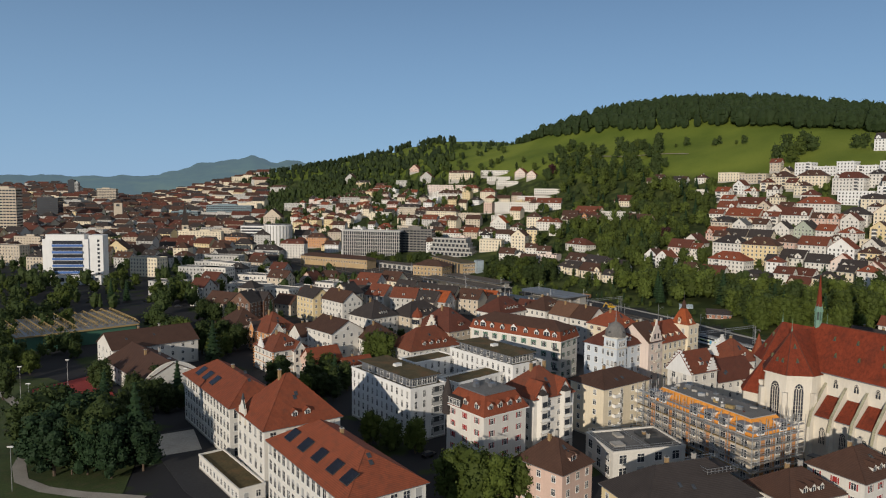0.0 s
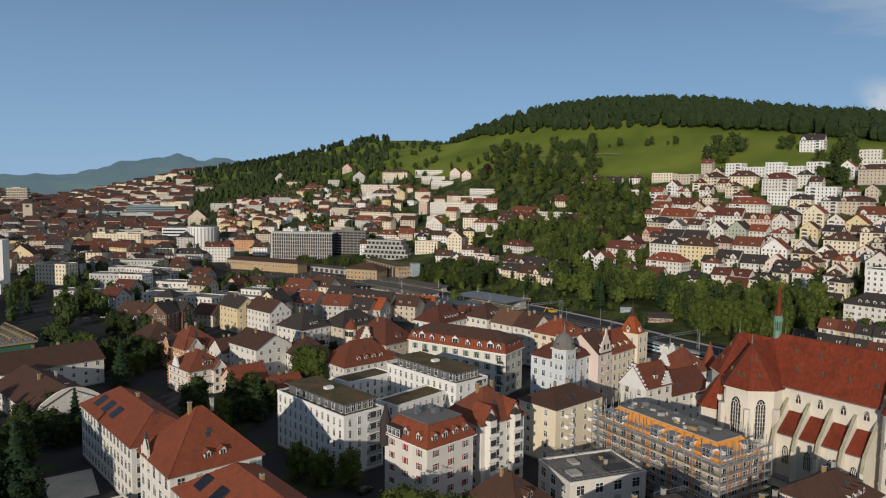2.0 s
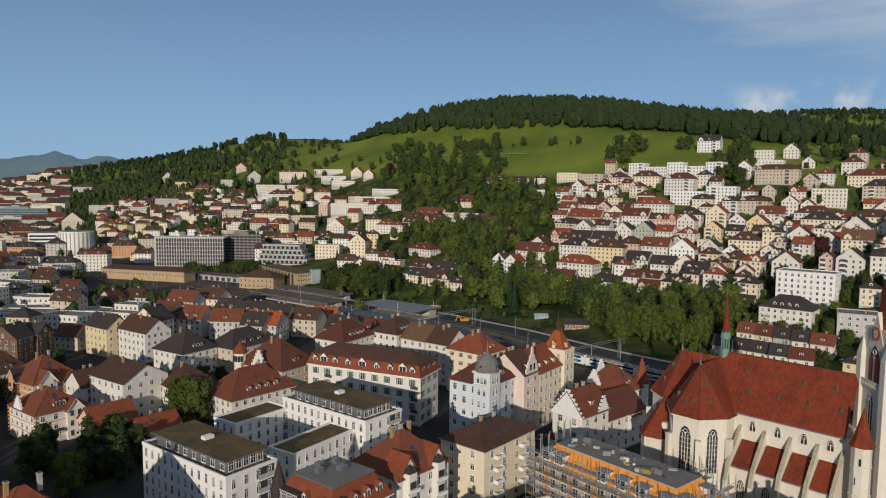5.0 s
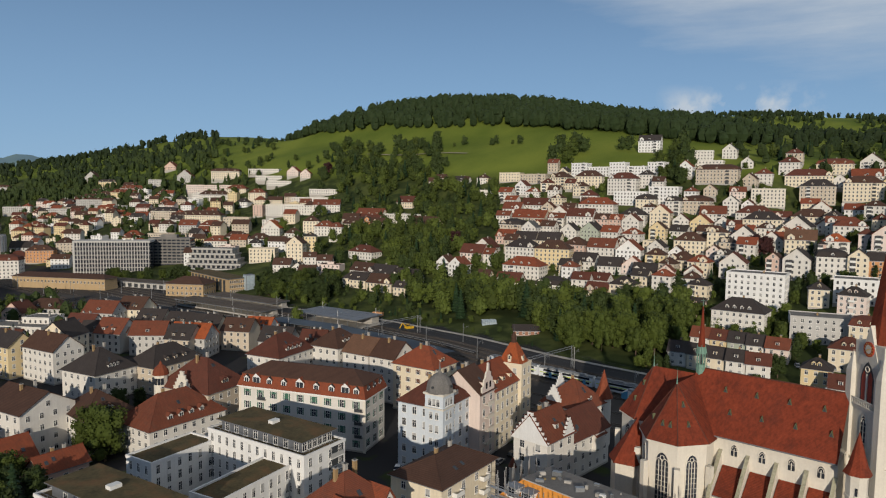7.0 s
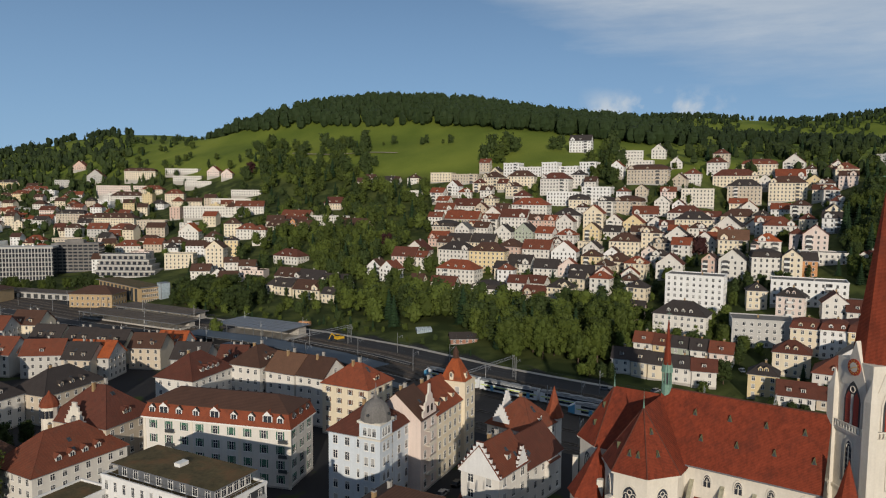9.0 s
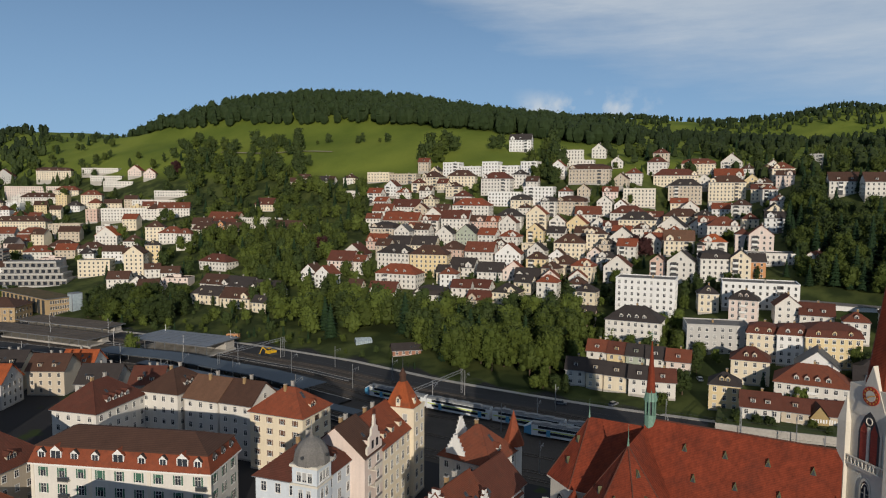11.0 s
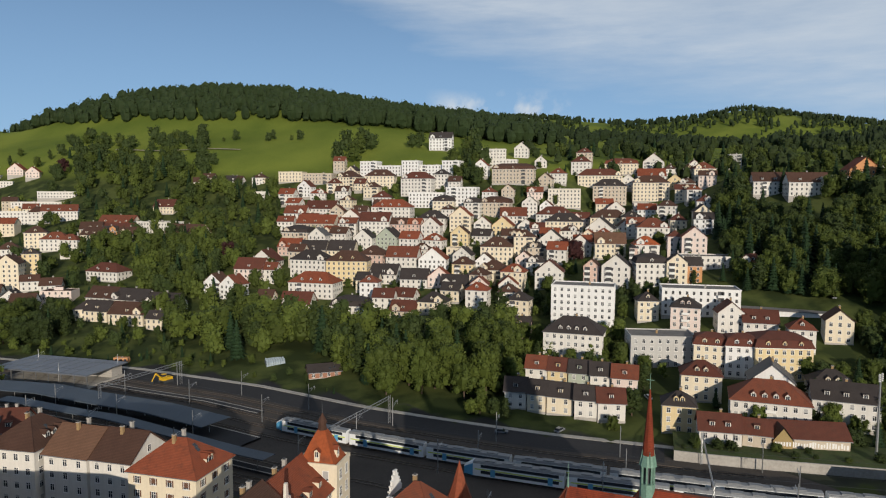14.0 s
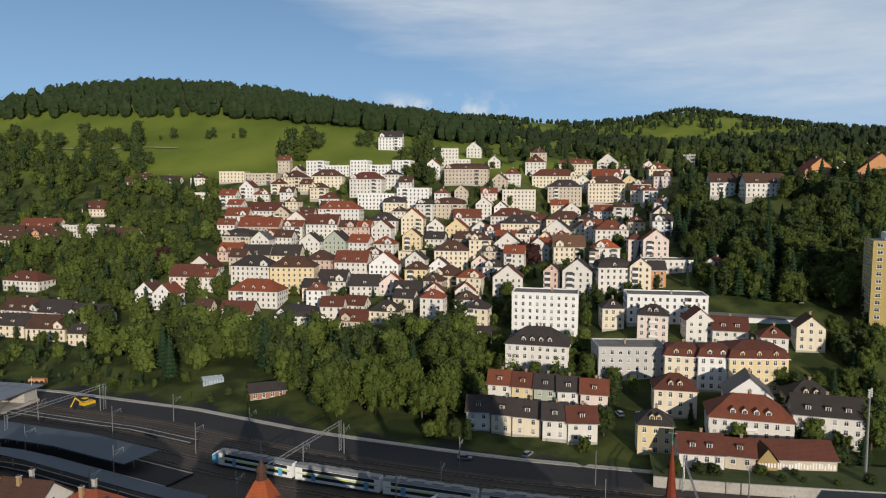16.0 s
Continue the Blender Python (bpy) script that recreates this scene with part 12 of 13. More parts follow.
GROVE += [(482, 562, 4, "broad", LEAF), (410, 420, 5, "broad", LEAF), (415, 554, 6, "conifer", NEEDLE), (447, 495, 5, "poplar", LEAF_D), (303, 461, 5, "broad", LEAF_D), (373, 464, 5, "broad", LEAF_L), (509, 520, 7, "broad", LEAF), (568, 518, 7, "broad", LEAF), (359, 363, 6, "broad", LEAF), (357, 558, 7, "broad", LEAF_D), (329, 356, 7, "broad", LEAF_L), (571, 521, 7, "poplar", LEAF_D)]
GROVE += [(276, 452, 6, "broad", LEAF), (419, 453, 6, "broad", LEAF), (316, 409, 8, "broad", LEAF_L), (382, 610, 4, "broad", LEAF), (288, 433, 4, "broad", LEAF_D), (385, 400, 8, "broad", LEAF), (504, 522, 7, "conifer", NEEDLE), (440, 580, 7, "broad", LEAF_L), (360, 553, 5, "poplar", LEAF_D), (436, 419, 7, "broad", LEAF), (295, 343, 4, "broad", LEAF), (277, 424, 8, "poplar", LEAF_D)]
GROVE += [(520, 483, 8, "poplar", LEAF_D), (330, 426, 5, "broad", LEAF), (404, 601, 8, "broad", LEAF), (294, 416, 5, "broad", LEAF), (350, 442, 6, "broad", LEAF), (503, 485, 6, "broad", LEAF), (408, 584, 8, "poplar", LEAF_D), (388, 616, 4, "broad", LEAF_L), (265, 416, 6, "poplar", LEAF_D), (422, 515, 8, "broad", LEAF), (269, 453, 7, "broad", LEAF_L), (492, 503, 6, "broad", LEAF_D)]
GROVE += [(338, 508, 5, "broad", LEAF), (469, 424, 6, "broad", LEAF), (359, 572, 6, "broad", LEAF_D), (290, 372, 7, "broad", LEAF), (464, 484, 7, "conifer", NEEDLE), (443, 569, 7, "poplar", LEAF_D), (369, 486, 7, "broad", LEAF), (454, 456, 5, "broad", LEAF_L), (355, 483, 4, "broad", LEAF), (420, 505, 5, "broad", LEAF), (328, 432, 5, "broad", LEAF), (378, 376, 6, "broad", LEAF)]
GROVE += [(317, 389, 5, "broad", LEAF), (327, 368, 8, "conifer", NEEDLE), (424, 552, 8, "broad", LEAF_D), (297, 461, 7, "broad", LEAF), (427, 416, 6, "broad", LEAF), (455, 528, 5, "broad", LEAF_L), (322, 410, 9, "conifer", NEEDLE), (362, 381, 6, "broad", LEAF_D), (326, 519, 5, "broad", LEAF_L), (421, 414, 8, "conifer", NEEDLE), (377, 522, 5, "broad", LEAF_L), (391, 540, 9, "conifer", NEEDLE)]
GROVE += [(287, 478, 7, "conifer", NEEDLE), (369, 386, 5, "broad", LEAF), (364, 490, 7, "broad", LEAF), (450, 441, 6, "broad", LEAF), (283, 345, 8, "broad", LEAF), (302, 413, 4, "broad", LEAF), (411, 427, 7, "broad", LEAF), (315, 456, 4, "broad", LEAF), (333, 366, 4, "broad", LEAF), (460, 551, 4, "broad", LEAF_L), (293, 406, 5, "broad", LEAF), (562, 477, 7, "broad", LEAF_D)]
GROVE += [(377, 491, 5, "broad", LEAF), (304, 467, 5, "broad", LEAF_D), (246, 360, 6, "broad", LEAF), (246, 353, 9, "broad", LEAF_D), (249, 299, 7, "broad", LEAF_L), (240, 355, 10, "broad", LEAF_L), (235, 322, 9, "broad", LEAF_D), (257, 335, 10, "broad", LEAF_L), (250, 326, 9, "broad", LEAF), (254, 347, 8, "broad", LEAF), (261, 325, 7, "broad", LEAF_D), (248, 306, 8, "broad", LEAF)]
GROVE += [(242, 327, 9, "broad", LEAF_L), (263, 331, 11, "broad", LEAF_L), (233, 342, 11, "broad", LEAF_L), (262, 338, 8, "conifer", NEEDLE), (259, 344, 8, "poplar", LEAF_D), (232, 329, 9, "broad", LEAF), (232, 318, 8, "broad", LEAF_L), (248, 317, 10, "broad", LEAF), (250, 333, 10, "broad", LEAF), (252, 355, 8, "broad", LEAF), (249, 342, 11, "poplar", LEAF_D), (228, 326, 8, "broad", LEAF_D)]
GROVE += [(231, 336, 6, "broad", LEAF_D), (222, 339, 6, "broad", LEAF_D), (245, 323, 6, "broad", LEAF), (225, 349, 6, "broad", LEAF), (223, 329, 5, "broad", LEAF_D), (212, 345, 4, "broad", LEAF_L), (209, 357, 9, "conifer", NEEDLE), (203, 362, 7, "broad", LEAF), (247, 328, 6, "broad", LEAF), (227, 330, 5, "broad", LEAF), (196, 353, 6, "broad", LEAF), (229, 320, 7, "broad", LEAF)]
GROVE += [(116, 526, 6, "broad", LEAF), (103, 543, 7, "poplar", LEAF_D), (128, 654, 5, "conifer", NEEDLE), (110, 622, 4, "poplar", LEAF_D), (109, 606, 5, "conifer", NEEDLE), (112, 505, 5, "broad", LEAF_D), (114, 618, 7, "broad", LEAF), (104, 585, 6, "broad", LEAF), (129, 552, 6, "conifer", NEEDLE), (135, 557, 5, "broad", LEAF_D), (125, 588, 5, "broad", LEAF), (141, 517, 6, "broad", LEAF_L)]
GROVE += [(121, 575, 6, "broad", LEAF), (107, 537, 5, "conifer", NEEDLE), (132, 517, 6, "broad", LEAF_D), (114, 555, 4, "broad", LEAF), (107, 511, 8, "conifer", NEEDLE), (138, 591, 7, "broad", LEAF_D), (154, 576, 8, "broad", LEAF), (124, 594, 7, "broad", LEAF), (155, 536, 8, "broad", LEAF), (122, 508, 4, "broad", LEAF_D), (113, 476, 3, "broad", LEAF_L), (120, 489, 5, "broad", LEAF)]
GROVE += [(152, 380, 2, "poplar", LEAF_D), (129, 445, 6, "conifer", NEEDLE), (137, 415, 3, "broad", LEAF), (131, 488, 3, "conifer", NEEDLE), (129, 459, 2, "broad", LEAF), (75, 571, 3, "conifer", NEEDLE), (125, 458, 3, "broad", LEAF_D), (104, 489, 2, "broad", LEAF_L), (102, 534, 3, "broad", LEAF), (76, 543, 4, "broad", LEAF_L), (107, 477, 2, "broad", LEAF_L), (115, 451, 3, "broad", LEAF_L)]
GROVE += [(89, 493, 4, "broad", LEAF_L), (70, 537, 3, "broad", LEAF), (122, 463, 5, "conifer", NEEDLE), (72, 508, 4, "broad", LEAF_L), (150, 394, 5, "poplar", LEAF_D), (118, 462, 4, "broad", LEAF), (84, 570, 5, "broad", LEAF_L), (84, 536, 4, "broad", LEAF), (132, 464, 3, "conifer", NEEDLE), (104, 502, 3, "conifer", NEEDLE), (94, 516, 5, "broad", LEAF_D), (142, 431, 5, "broad", LEAF)]
GROVE += [(132, 460, 5, "broad", LEAF), (97, 479, 2, "broad", LEAF_D), (89, 486, 3, "conifer", NEEDLE), (88, 524, 2, "poplar", LEAF_D), (124, 471, 3, "conifer", NEEDLE), (109, 471, 6, "conifer", NEEDLE), (141, 405, 4, "broad", LEAF_D), (123, 479, 3, "broad", LEAF), (69, 526, 3, "broad", LEAF), (111, 493, 4, "broad", LEAF_D), (94, 520, 2, "broad", LEAF), (109, 468, 3, "poplar", LEAF_D)]
GROVE += [(82, 538, 3, "broad", LEAF_D), (99, 538, 2, "broad", LEAF), (112, 458, 4, "broad", LEAF), (149, 407, 4, "broad", LEAF_D), (135, 470, 4, "broad", LEAF), (75, 504, 6, "conifer", NEEDLE), (106, 470, 5, "conifer", NEEDLE), (102, 524, 4, "broad", LEAF), (108, 504, 4, "broad", LEAF_L), (113, 463, 4, "broad", LEAF_L), (126, 478, 4, "broad", LEAF_L), (90, 533, 3, "broad", LEAF_D)]
GROVE += [(91, 511, 4, "broad", LEAF), (84, 503, 3, "broad", LEAF_L), (139, 460, 5, "broad", LEAF_D), (76, 530, 4, "broad", LEAF_D), (102, 478, 5, "broad", LEAF_D), (98, 525, 5, "broad", LEAF), (107, 501, 4, "conifer", NEEDLE), (94, 478, 4, "conifer", NEEDLE), (97, 516, 3, "poplar", LEAF_D), (124, 441, 5, "broad", LEAF), (102, 528, 3, "poplar", LEAF_D), (126, 451, 2, "broad", LEAF_D)]
GROVE += [(113, 507, 5, "broad", LEAF_D), (69, 534, 4, "broad", LEAF_D), (117, 516, 2, "broad", LEAF_L), (128, 441, 3, "broad", LEAF), (132, 437, 4, "broad", LEAF_L), (82, 516, 4, "broad", LEAF_L), (101, 491, 4, "broad", LEAF), (241, 907, 15, "broad", LEAF_D), (249, 818, 20, "broad", LEAF_D), (205, 1035, 20, "broad", LEAF), (175, 1034, 21, "broad", LEAF_D), (199, 874, 20, "broad", LEAF)]
GROVE += [(221, 1043, 14, "broad", LEAF_D), (234, 901, 16, "broad", LEAF_D), (215, 1008, 18, "broad", LEAF), (258, 856, 14, "broad", LEAF_D), (170, 941, 17, "broad", LEAF_D), (226, 833, 16, "broad", LEAF_D), (269, 955, 16, "broad", LEAF_D), (163, 945, 15, "poplar", LEAF_D), (235, 954, 15, "broad", LEAF_D), (216, 985, 16, "broad", LEAF_D), (189, 917, 15, "broad", LEAF_D), (197, 1025, 18, "broad", LEAF)]
GROVE += [(216, 896, 16, "broad", LEAF_D), (248, 961, 17, "broad", LEAF_D), (174, 986, 14, "broad", LEAF), (193, 1082, 15, "broad", LEAF), (187, 925, 19, "broad", LEAF), (238, 827, 16, "broad", LEAF), (167, 965, 19, "poplar", LEAF_D), (220, 854, 23, "conifer", NEEDLE), (206, 1051, 18, "broad", LEAF_D), (260, 969, 15, "broad", LEAF_D), (183, 957, 20, "conifer", NEEDLE), (191, 1001, 16, "broad", LEAF_D)]
GROVE += [(230, 877, 16, "broad", LEAF_D), (202, 1095, 18, "broad", LEAF_D), (234, 863, 17, "broad", LEAF_D), (206, 914, 18, "broad", LEAF_D), (242, 891, 15, "broad", LEAF_D), (200, 1110, 16, "poplar", LEAF_D), (236, 852, 20, "broad", LEAF_D), (225, 997, 17, "broad", LEAF_D), (209, 905, 15, "broad", LEAF_D), (205, 891, 14, "broad", LEAF_D), (203, 948, 15, "poplar", LEAF_D), (208, 872, 19, "poplar", LEAF_D)]
GROVE += [(200, 925, 20, "broad", LEAF_D), (179, 940, 15, "broad", LEAF_D), (215, 975, 18, "broad", LEAF_D), (265, 905, 19, "conifer", NEEDLE), (88, 753, 11, "conifer", NEEDLE), (37, 1319, 13, "conifer", NEEDLE), (-6, 747, 12, "broad", LEAF_L), (78, 756, 10, "broad", LEAF_D), (-71, 890, 11, "broad", LEAF_D), (117, 833, 11, "broad", LEAF), (-28, 1001, 11, "broad", LEAF), (82, 719, 13, "broad", LEAF_D)]
GROVE += [(120, 807, 13, "broad", LEAF_L), (7, 1098, 11, "broad", LEAF_L), (-70, 1312, 12, "broad", LEAF), (36, 902, 10, "broad", LEAF), (-216, 1460, 13, "broad", LEAF), (185, 768, 10, "broad", LEAF), (-122, 1248, 15, "broad", LEAF), (66, 1023, 10, "broad", LEAF), (197, 840, 10, "broad", LEAF), (-209, 1477, 9, "broad", LEAF), (-22, 778, 12, "broad", LEAF), (38, 1049, 15, "broad", LEAF)]
GROVE += [(10, 1356, 11, "conifer", NEEDLE), (-48, 1374, 11, "broad", LEAF_L), (-71, 1436, 15, "conifer", NEEDLE), (-35, 1161, 13, "broad", LEAF_L), (91, 654, 15, "broad", LEAF_D), (-14, 761, 14, "broad", LEAF_L), (-247, 1572, 12, "broad", LEAF), (55, 736, 9, "broad", LEAF), (78, 658, 11, "broad", LEAF_L), (115, 818, 14, "broad", LEAF_D), (-130, 1015, 10, "broad", LEAF_D), (74, 777, 15, "broad", LEAF_L)]
GROVE += [(-148, 1642, 11, "broad", LEAF_L), (32, 1085, 8, "broad", LEAF_D), (90, 1161, 12, "broad", LEAF), (207, 739, 15, "broad", LEAF), (18, 1194, 13, "broad", LEAF_D), (94, 777, 11, "broad", LEAF), (-105, 1492, 9, "broad", LEAF_L), (-86, 1398, 12, "broad", LEAF), (223, 911, 12, "broad", LEAF), (-82, 977, 12, "broad", LEAF), (-150, 970, 11, "poplar", LEAF_D), (146, 675, 11, "broad", LEAF)]
GROVE += [(72, 1086, 14, "broad", LEAF_D), (-47, 1072, 8, "broad", LEAF_D), (143, 962, 9, "broad", LEAF_D), (-5, 774, 12, "broad", LEAF), (-250, 1551, 11, "broad", LEAF), (-27, 786, 12, "broad", LEAF_D), (115, 759, 12, "poplar", LEAF_D), (113, 675, 13, "broad", LEAF), (153, 650, 15, "broad", LEAF_D), (-26, 824, 14, "broad", LEAF_L), (-172, 1191, 13, "broad", LEAF_L), (98, 674, 11, "broad", LEAF)]
GROVE += [(-128, 880, 10, "broad", LEAF), (-28, 888, 14, "broad", LEAF), (-48, 1006, 10, "broad", LEAF_D), (-63, 824, 13, "poplar", LEAF_D), (105, 632, 13, "broad", LEAF), (-93, 964, 12, "broad", LEAF), (118, 681, 10, "conifer", NEEDLE), (39, 725, 9, "broad", LEAF_L), (172, 610, 13, "broad", LEAF_L), (-13, 1025, 13, "broad", LEAF_L), (134, 839, 15, "poplar", LEAF_D), (159, 753, 12, "broad", LEAF)]
GROVE += [(27, 894, 10, "poplar", LEAF_D), (-34, 1110, 13, "poplar", LEAF_D), (166, 1029, 14, "conifer", NEEDLE), (-85, 1528, 15, "broad", LEAF), (-193, 1583, 10, "broad", LEAF_L), (86, 969, 16, "poplar", LEAF_D), (159, 789, 8, "broad", LEAF), (136, 868, 9, "broad", LEAF_L), (31, 1197, 15, "broad", LEAF_D), (108, 1037, 10, "broad", LEAF_L), (64, 671, 8, "broad", LEAF_D), (-106, 1064, 10, "broad", LEAF_L)]
GROVE += [(33, 859, 13, "broad", LEAF_D), (-115, 1522, 11, "broad", LEAF), (-45, 1227, 9, "broad", LEAF), (-90, 813, 10, "poplar", LEAF_D), (199, 733, 11, "broad", LEAF), (3, 1083, 13, "broad", LEAF), (70, 1140, 8, "broad", LEAF), (-121, 1116, 13, "poplar", LEAF_D), (53, 649, 14, "conifer", NEEDLE), (-122, 909, 9, "poplar", LEAF_D), (112, 1076, 13, "poplar", LEAF_D), (167, 616, 13, "broad", LEAF_D)]
GROVE += [(157, 762, 8, "broad", LEAF_D), (135, 935, 15, "broad", LEAF_D), (126, 1106, 11, "broad", LEAF), (180, 893, 13, "broad", LEAF), (155, 975, 8, "broad", LEAF), (124, 763, 13, "broad", LEAF), (-134, 1070, 11, "broad", LEAF), (-10, 841, 11, "broad", LEAF_D), (-192, 1655, 10, "broad", LEAF_L), (141, 623, 11, "broad", LEAF), (83, 990, 8, "broad", LEAF), (143, 979, 15, "broad", LEAF_D)]
GROVE += [(-64, 1521, 12, "broad", LEAF_L), (-183, 1484, 11, "broad", LEAF_L), (-72, 1016, 12, "broad", LEAF), (187, 752, 12, "broad", LEAF_L), (-151, 1164, 14, "broad", LEAF_D), (-174, 1051, 14, "broad", LEAF), (20, 772, 9, "broad", LEAF_D), (-0, 708, 11, "poplar", LEAF_D), (69, 909, 14, "broad", LEAF_D), (-127, 1193, 15, "poplar", LEAF_D), (-232, 1587, 12, "broad", LEAF), (-56, 908, 14, "conifer", NEEDLE)]
GROVE += [(-3, 1338, 10, "broad", LEAF_D), (96, 694, 8, "broad", LEAF), (85, 861, 12, "broad", LEAF), (181, 798, 8, "broad", LEAF), (134, 1031, 15, "broad", LEAF), (156, 777, 8, "broad", LEAF_L), (73, 1074, 9, "broad", LEAF_L), (-139, 1309, 13, "broad", LEAF), (3, 936, 9, "broad", LEAF_D), (-132, 1627, 8, "broad", LEAF_D), (63, 1147, 10, "broad", LEAF), (81, 814, 9, "broad", LEAF_D)]
GROVE += [(79, 1034, 13, "poplar", LEAF_D), (52, 834, 12, "conifer", NEEDLE), (-144, 957, 9, "broad", LEAF), (190, 877, 11, "broad", LEAF_D), (48, 827, 11, "broad", LEAF_D), (107, 930, 12, "broad", LEAF_L), (-171, 1451, 13, "broad", LEAF), (1, 735, 12, "broad", LEAF_L), (109, 694, 14, "broad", LEAF_L), (-137, 1342, 12, "broad", LEAF_D), (58, 991, 11, "broad", LEAF_D), (-83, 1088, 12, "broad", LEAF)]
GROVE += [(-40, 800, 14, "broad", LEAF_L), (67, 1038, 11, "broad", LEAF_D), (91, 690, 14, "broad", LEAF_L), (42, 848, 12, "poplar", LEAF_D), (80, 880, 11, "broad", LEAF_D), (173, 810, 8, "broad", LEAF_L), (-144, 1071, 14, "broad", LEAF_D), (-78, 881, 12, "conifer", NEEDLE), (5, 810, 9, "broad", LEAF_L), (222, 886, 12, "broad", LEAF), (151, 786, 14, "broad", LEAF_L), (67, 889, 14, "broad", LEAF)]
GROVE += [(172, 756, 11, "poplar", LEAF_D), (108, 801, 11, "broad", LEAF), (118, 646, 12, "broad", LEAF), (-2, 1285, 10, "conifer", NEEDLE), (201, 847, 10, "broad", LEAF), (-48, 1216, 11, "broad", LEAF_D), (4, 1317, 11, "broad", LEAF_D), (113, 915, 9, "broad", LEAF_L), (149, 1050, 12, "poplar", LEAF_D), (-20, 835, 8, "broad", LEAF_L), (-102, 1233, 14, "broad", LEAF), (-28, 910, 9, "broad", LEAF)]
GROVE += [(103, 619, 13, "broad", LEAF_D), (-199, 1546, 13, "broad", LEAF), (-159, 1143, 11, "broad", LEAF_L), (9, 823, 13, "broad", LEAF), (2, 1019, 14, "broad", LEAF_L), (-44, 767, 12, "broad", LEAF), (87, 566, 8, "broad", LEAF_D), (124, 548, 7, "broad", LEAF_L), (55, 560, 9, "broad", LEAF), (67, 556, 9, "broad", LEAF), (63, 578, 11, "broad", LEAF), (128, 524, 7, "broad", LEAF_L)]
GROVE += [(48, 554, 6, "broad", LEAF_L), (97, 508, 10, "broad", LEAF_L), (118, 477, 9, "conifer", NEEDLE), (74, 581, 8, "broad", LEAF), (56, 578, 11, "broad", LEAF_D), (44, 563, 8, "broad", LEAF_L), (58, 545, 9, "conifer", NEEDLE), (120, 495, 8, "poplar", LEAF_D), (93, 540, 7, "broad", LEAF_D), (91, 551, 7, "broad", LEAF_D), (56, 551, 9, "poplar", LEAF_D), (101, 497, 9, "broad", LEAF_D)]
GROVE += [(115, 546, 10, "broad", LEAF), (109, 520, 10, "broad", LEAF), (87, 556, 9, "broad", LEAF), (112, 499, 8, "broad", LEAF_L), (65, 550, 8, "broad", LEAF_L), (85, 531, 11, "poplar", LEAF_D), (67, 571, 11, "broad", LEAF), (38, 567, 6, "broad", LEAF), (80, 550, 12, "conifer", NEEDLE), (127, 509, 12, "conifer", NEEDLE), (40, 603, 9, "broad", LEAF_D), (47, 590, 10, "broad", LEAF_D)]
GROVE += [(-314, 1247, 13, "poplar", LEAF_D), (-454, 1766, 12, "broad", LEAF_D), (-587, 1904, 12, "broad", LEAF), (-262, 1193, 12, "broad", LEAF_D), (-157, 928, 11, "conifer", NEEDLE), (-319, 994, 11, "broad", LEAF), (-302, 1331, 10, "poplar", LEAF_D), (-250, 1162, 12, "broad", LEAF_L), (-403, 1314, 13, "broad", LEAF_L), (-426, 1186, 12, "broad", LEAF), (-387, 1546, 11, "broad", LEAF_L), (-318, 1472, 11, "broad", LEAF)]
GROVE += [(-422, 1403, 10, "broad", LEAF), (-283, 1464, 12, "broad", LEAF), (-649, 1867, 12, "broad", LEAF), (-298, 1409, 9, "poplar", LEAF_D), (-249, 1288, 12, "broad", LEAF), (-478, 1946, 11, "broad", LEAF_D), (-480, 1339, 10, "broad", LEAF_L), (-374, 1418, 10, "conifer", NEEDLE), (-161, 942, 8, "broad", LEAF_L), (-306, 1203, 12, "conifer", NEEDLE), (-374, 1125, 9, "broad", LEAF_D), (-352, 1168, 11, "broad", LEAF)]
GROVE += [(-241, 1375, 13, "broad", LEAF), (-498, 1725, 8, "broad", LEAF_L), (-445, 1855, 13, "broad", LEAF_D), (-397, 1259, 11, "broad", LEAF), (-405, 1533, 9, "broad", LEAF_L), (-581, 2032, 9, "broad", LEAF), (-246, 1186, 11, "broad", LEAF_L), (-286, 1420, 11, "broad", LEAF), (-251, 1259, 9, "broad", LEAF), (-315, 1298, 9, "broad", LEAF_D), (-343, 1253, 11, "conifer", NEEDLE), (-480, 1593, 10, "broad", LEAF)]
GROVE += [(-274, 1450, 12, "broad", LEAF_L), (-608, 2139, 13, "broad", LEAF), (-267, 1137, 11, "broad", LEAF_D), (-337, 1086, 8, "broad", LEAF_L), (-788, 2213, 13, "poplar", LEAF_D), (-305, 1320, 9, "broad", LEAF_D), (-394, 1388, 10, "conifer", NEEDLE), (-303, 1083, 13, "conifer", NEEDLE), (-357, 1463, 12, "broad", LEAF_D), (-109, 494, 12, "broad", LEAF_D), (-280, 571, 9, "broad", LEAF), (-204, 605, 13, "broad", LEAF)]
GROVE += [(-150, 471, 12, "broad", LEAF), (-295, 512, 10, "broad", LEAF), (-207, 509, 11, "broad", LEAF_D), (-236, 471, 10, "broad", LEAF), (-299, 480, 11, "broad", LEAF), (-326, 592, 9, "broad", LEAF), (-193, 552, 10, "broad", LEAF_D), (-174, 593, 10, "poplar", LEAF_D), (-226, 587, 9, "broad", LEAF_D), (-224, 547, 10, "broad", LEAF_D), (-241, 509, 11, "broad", LEAF), (-283, 496, 13, "broad", LEAF_D)]
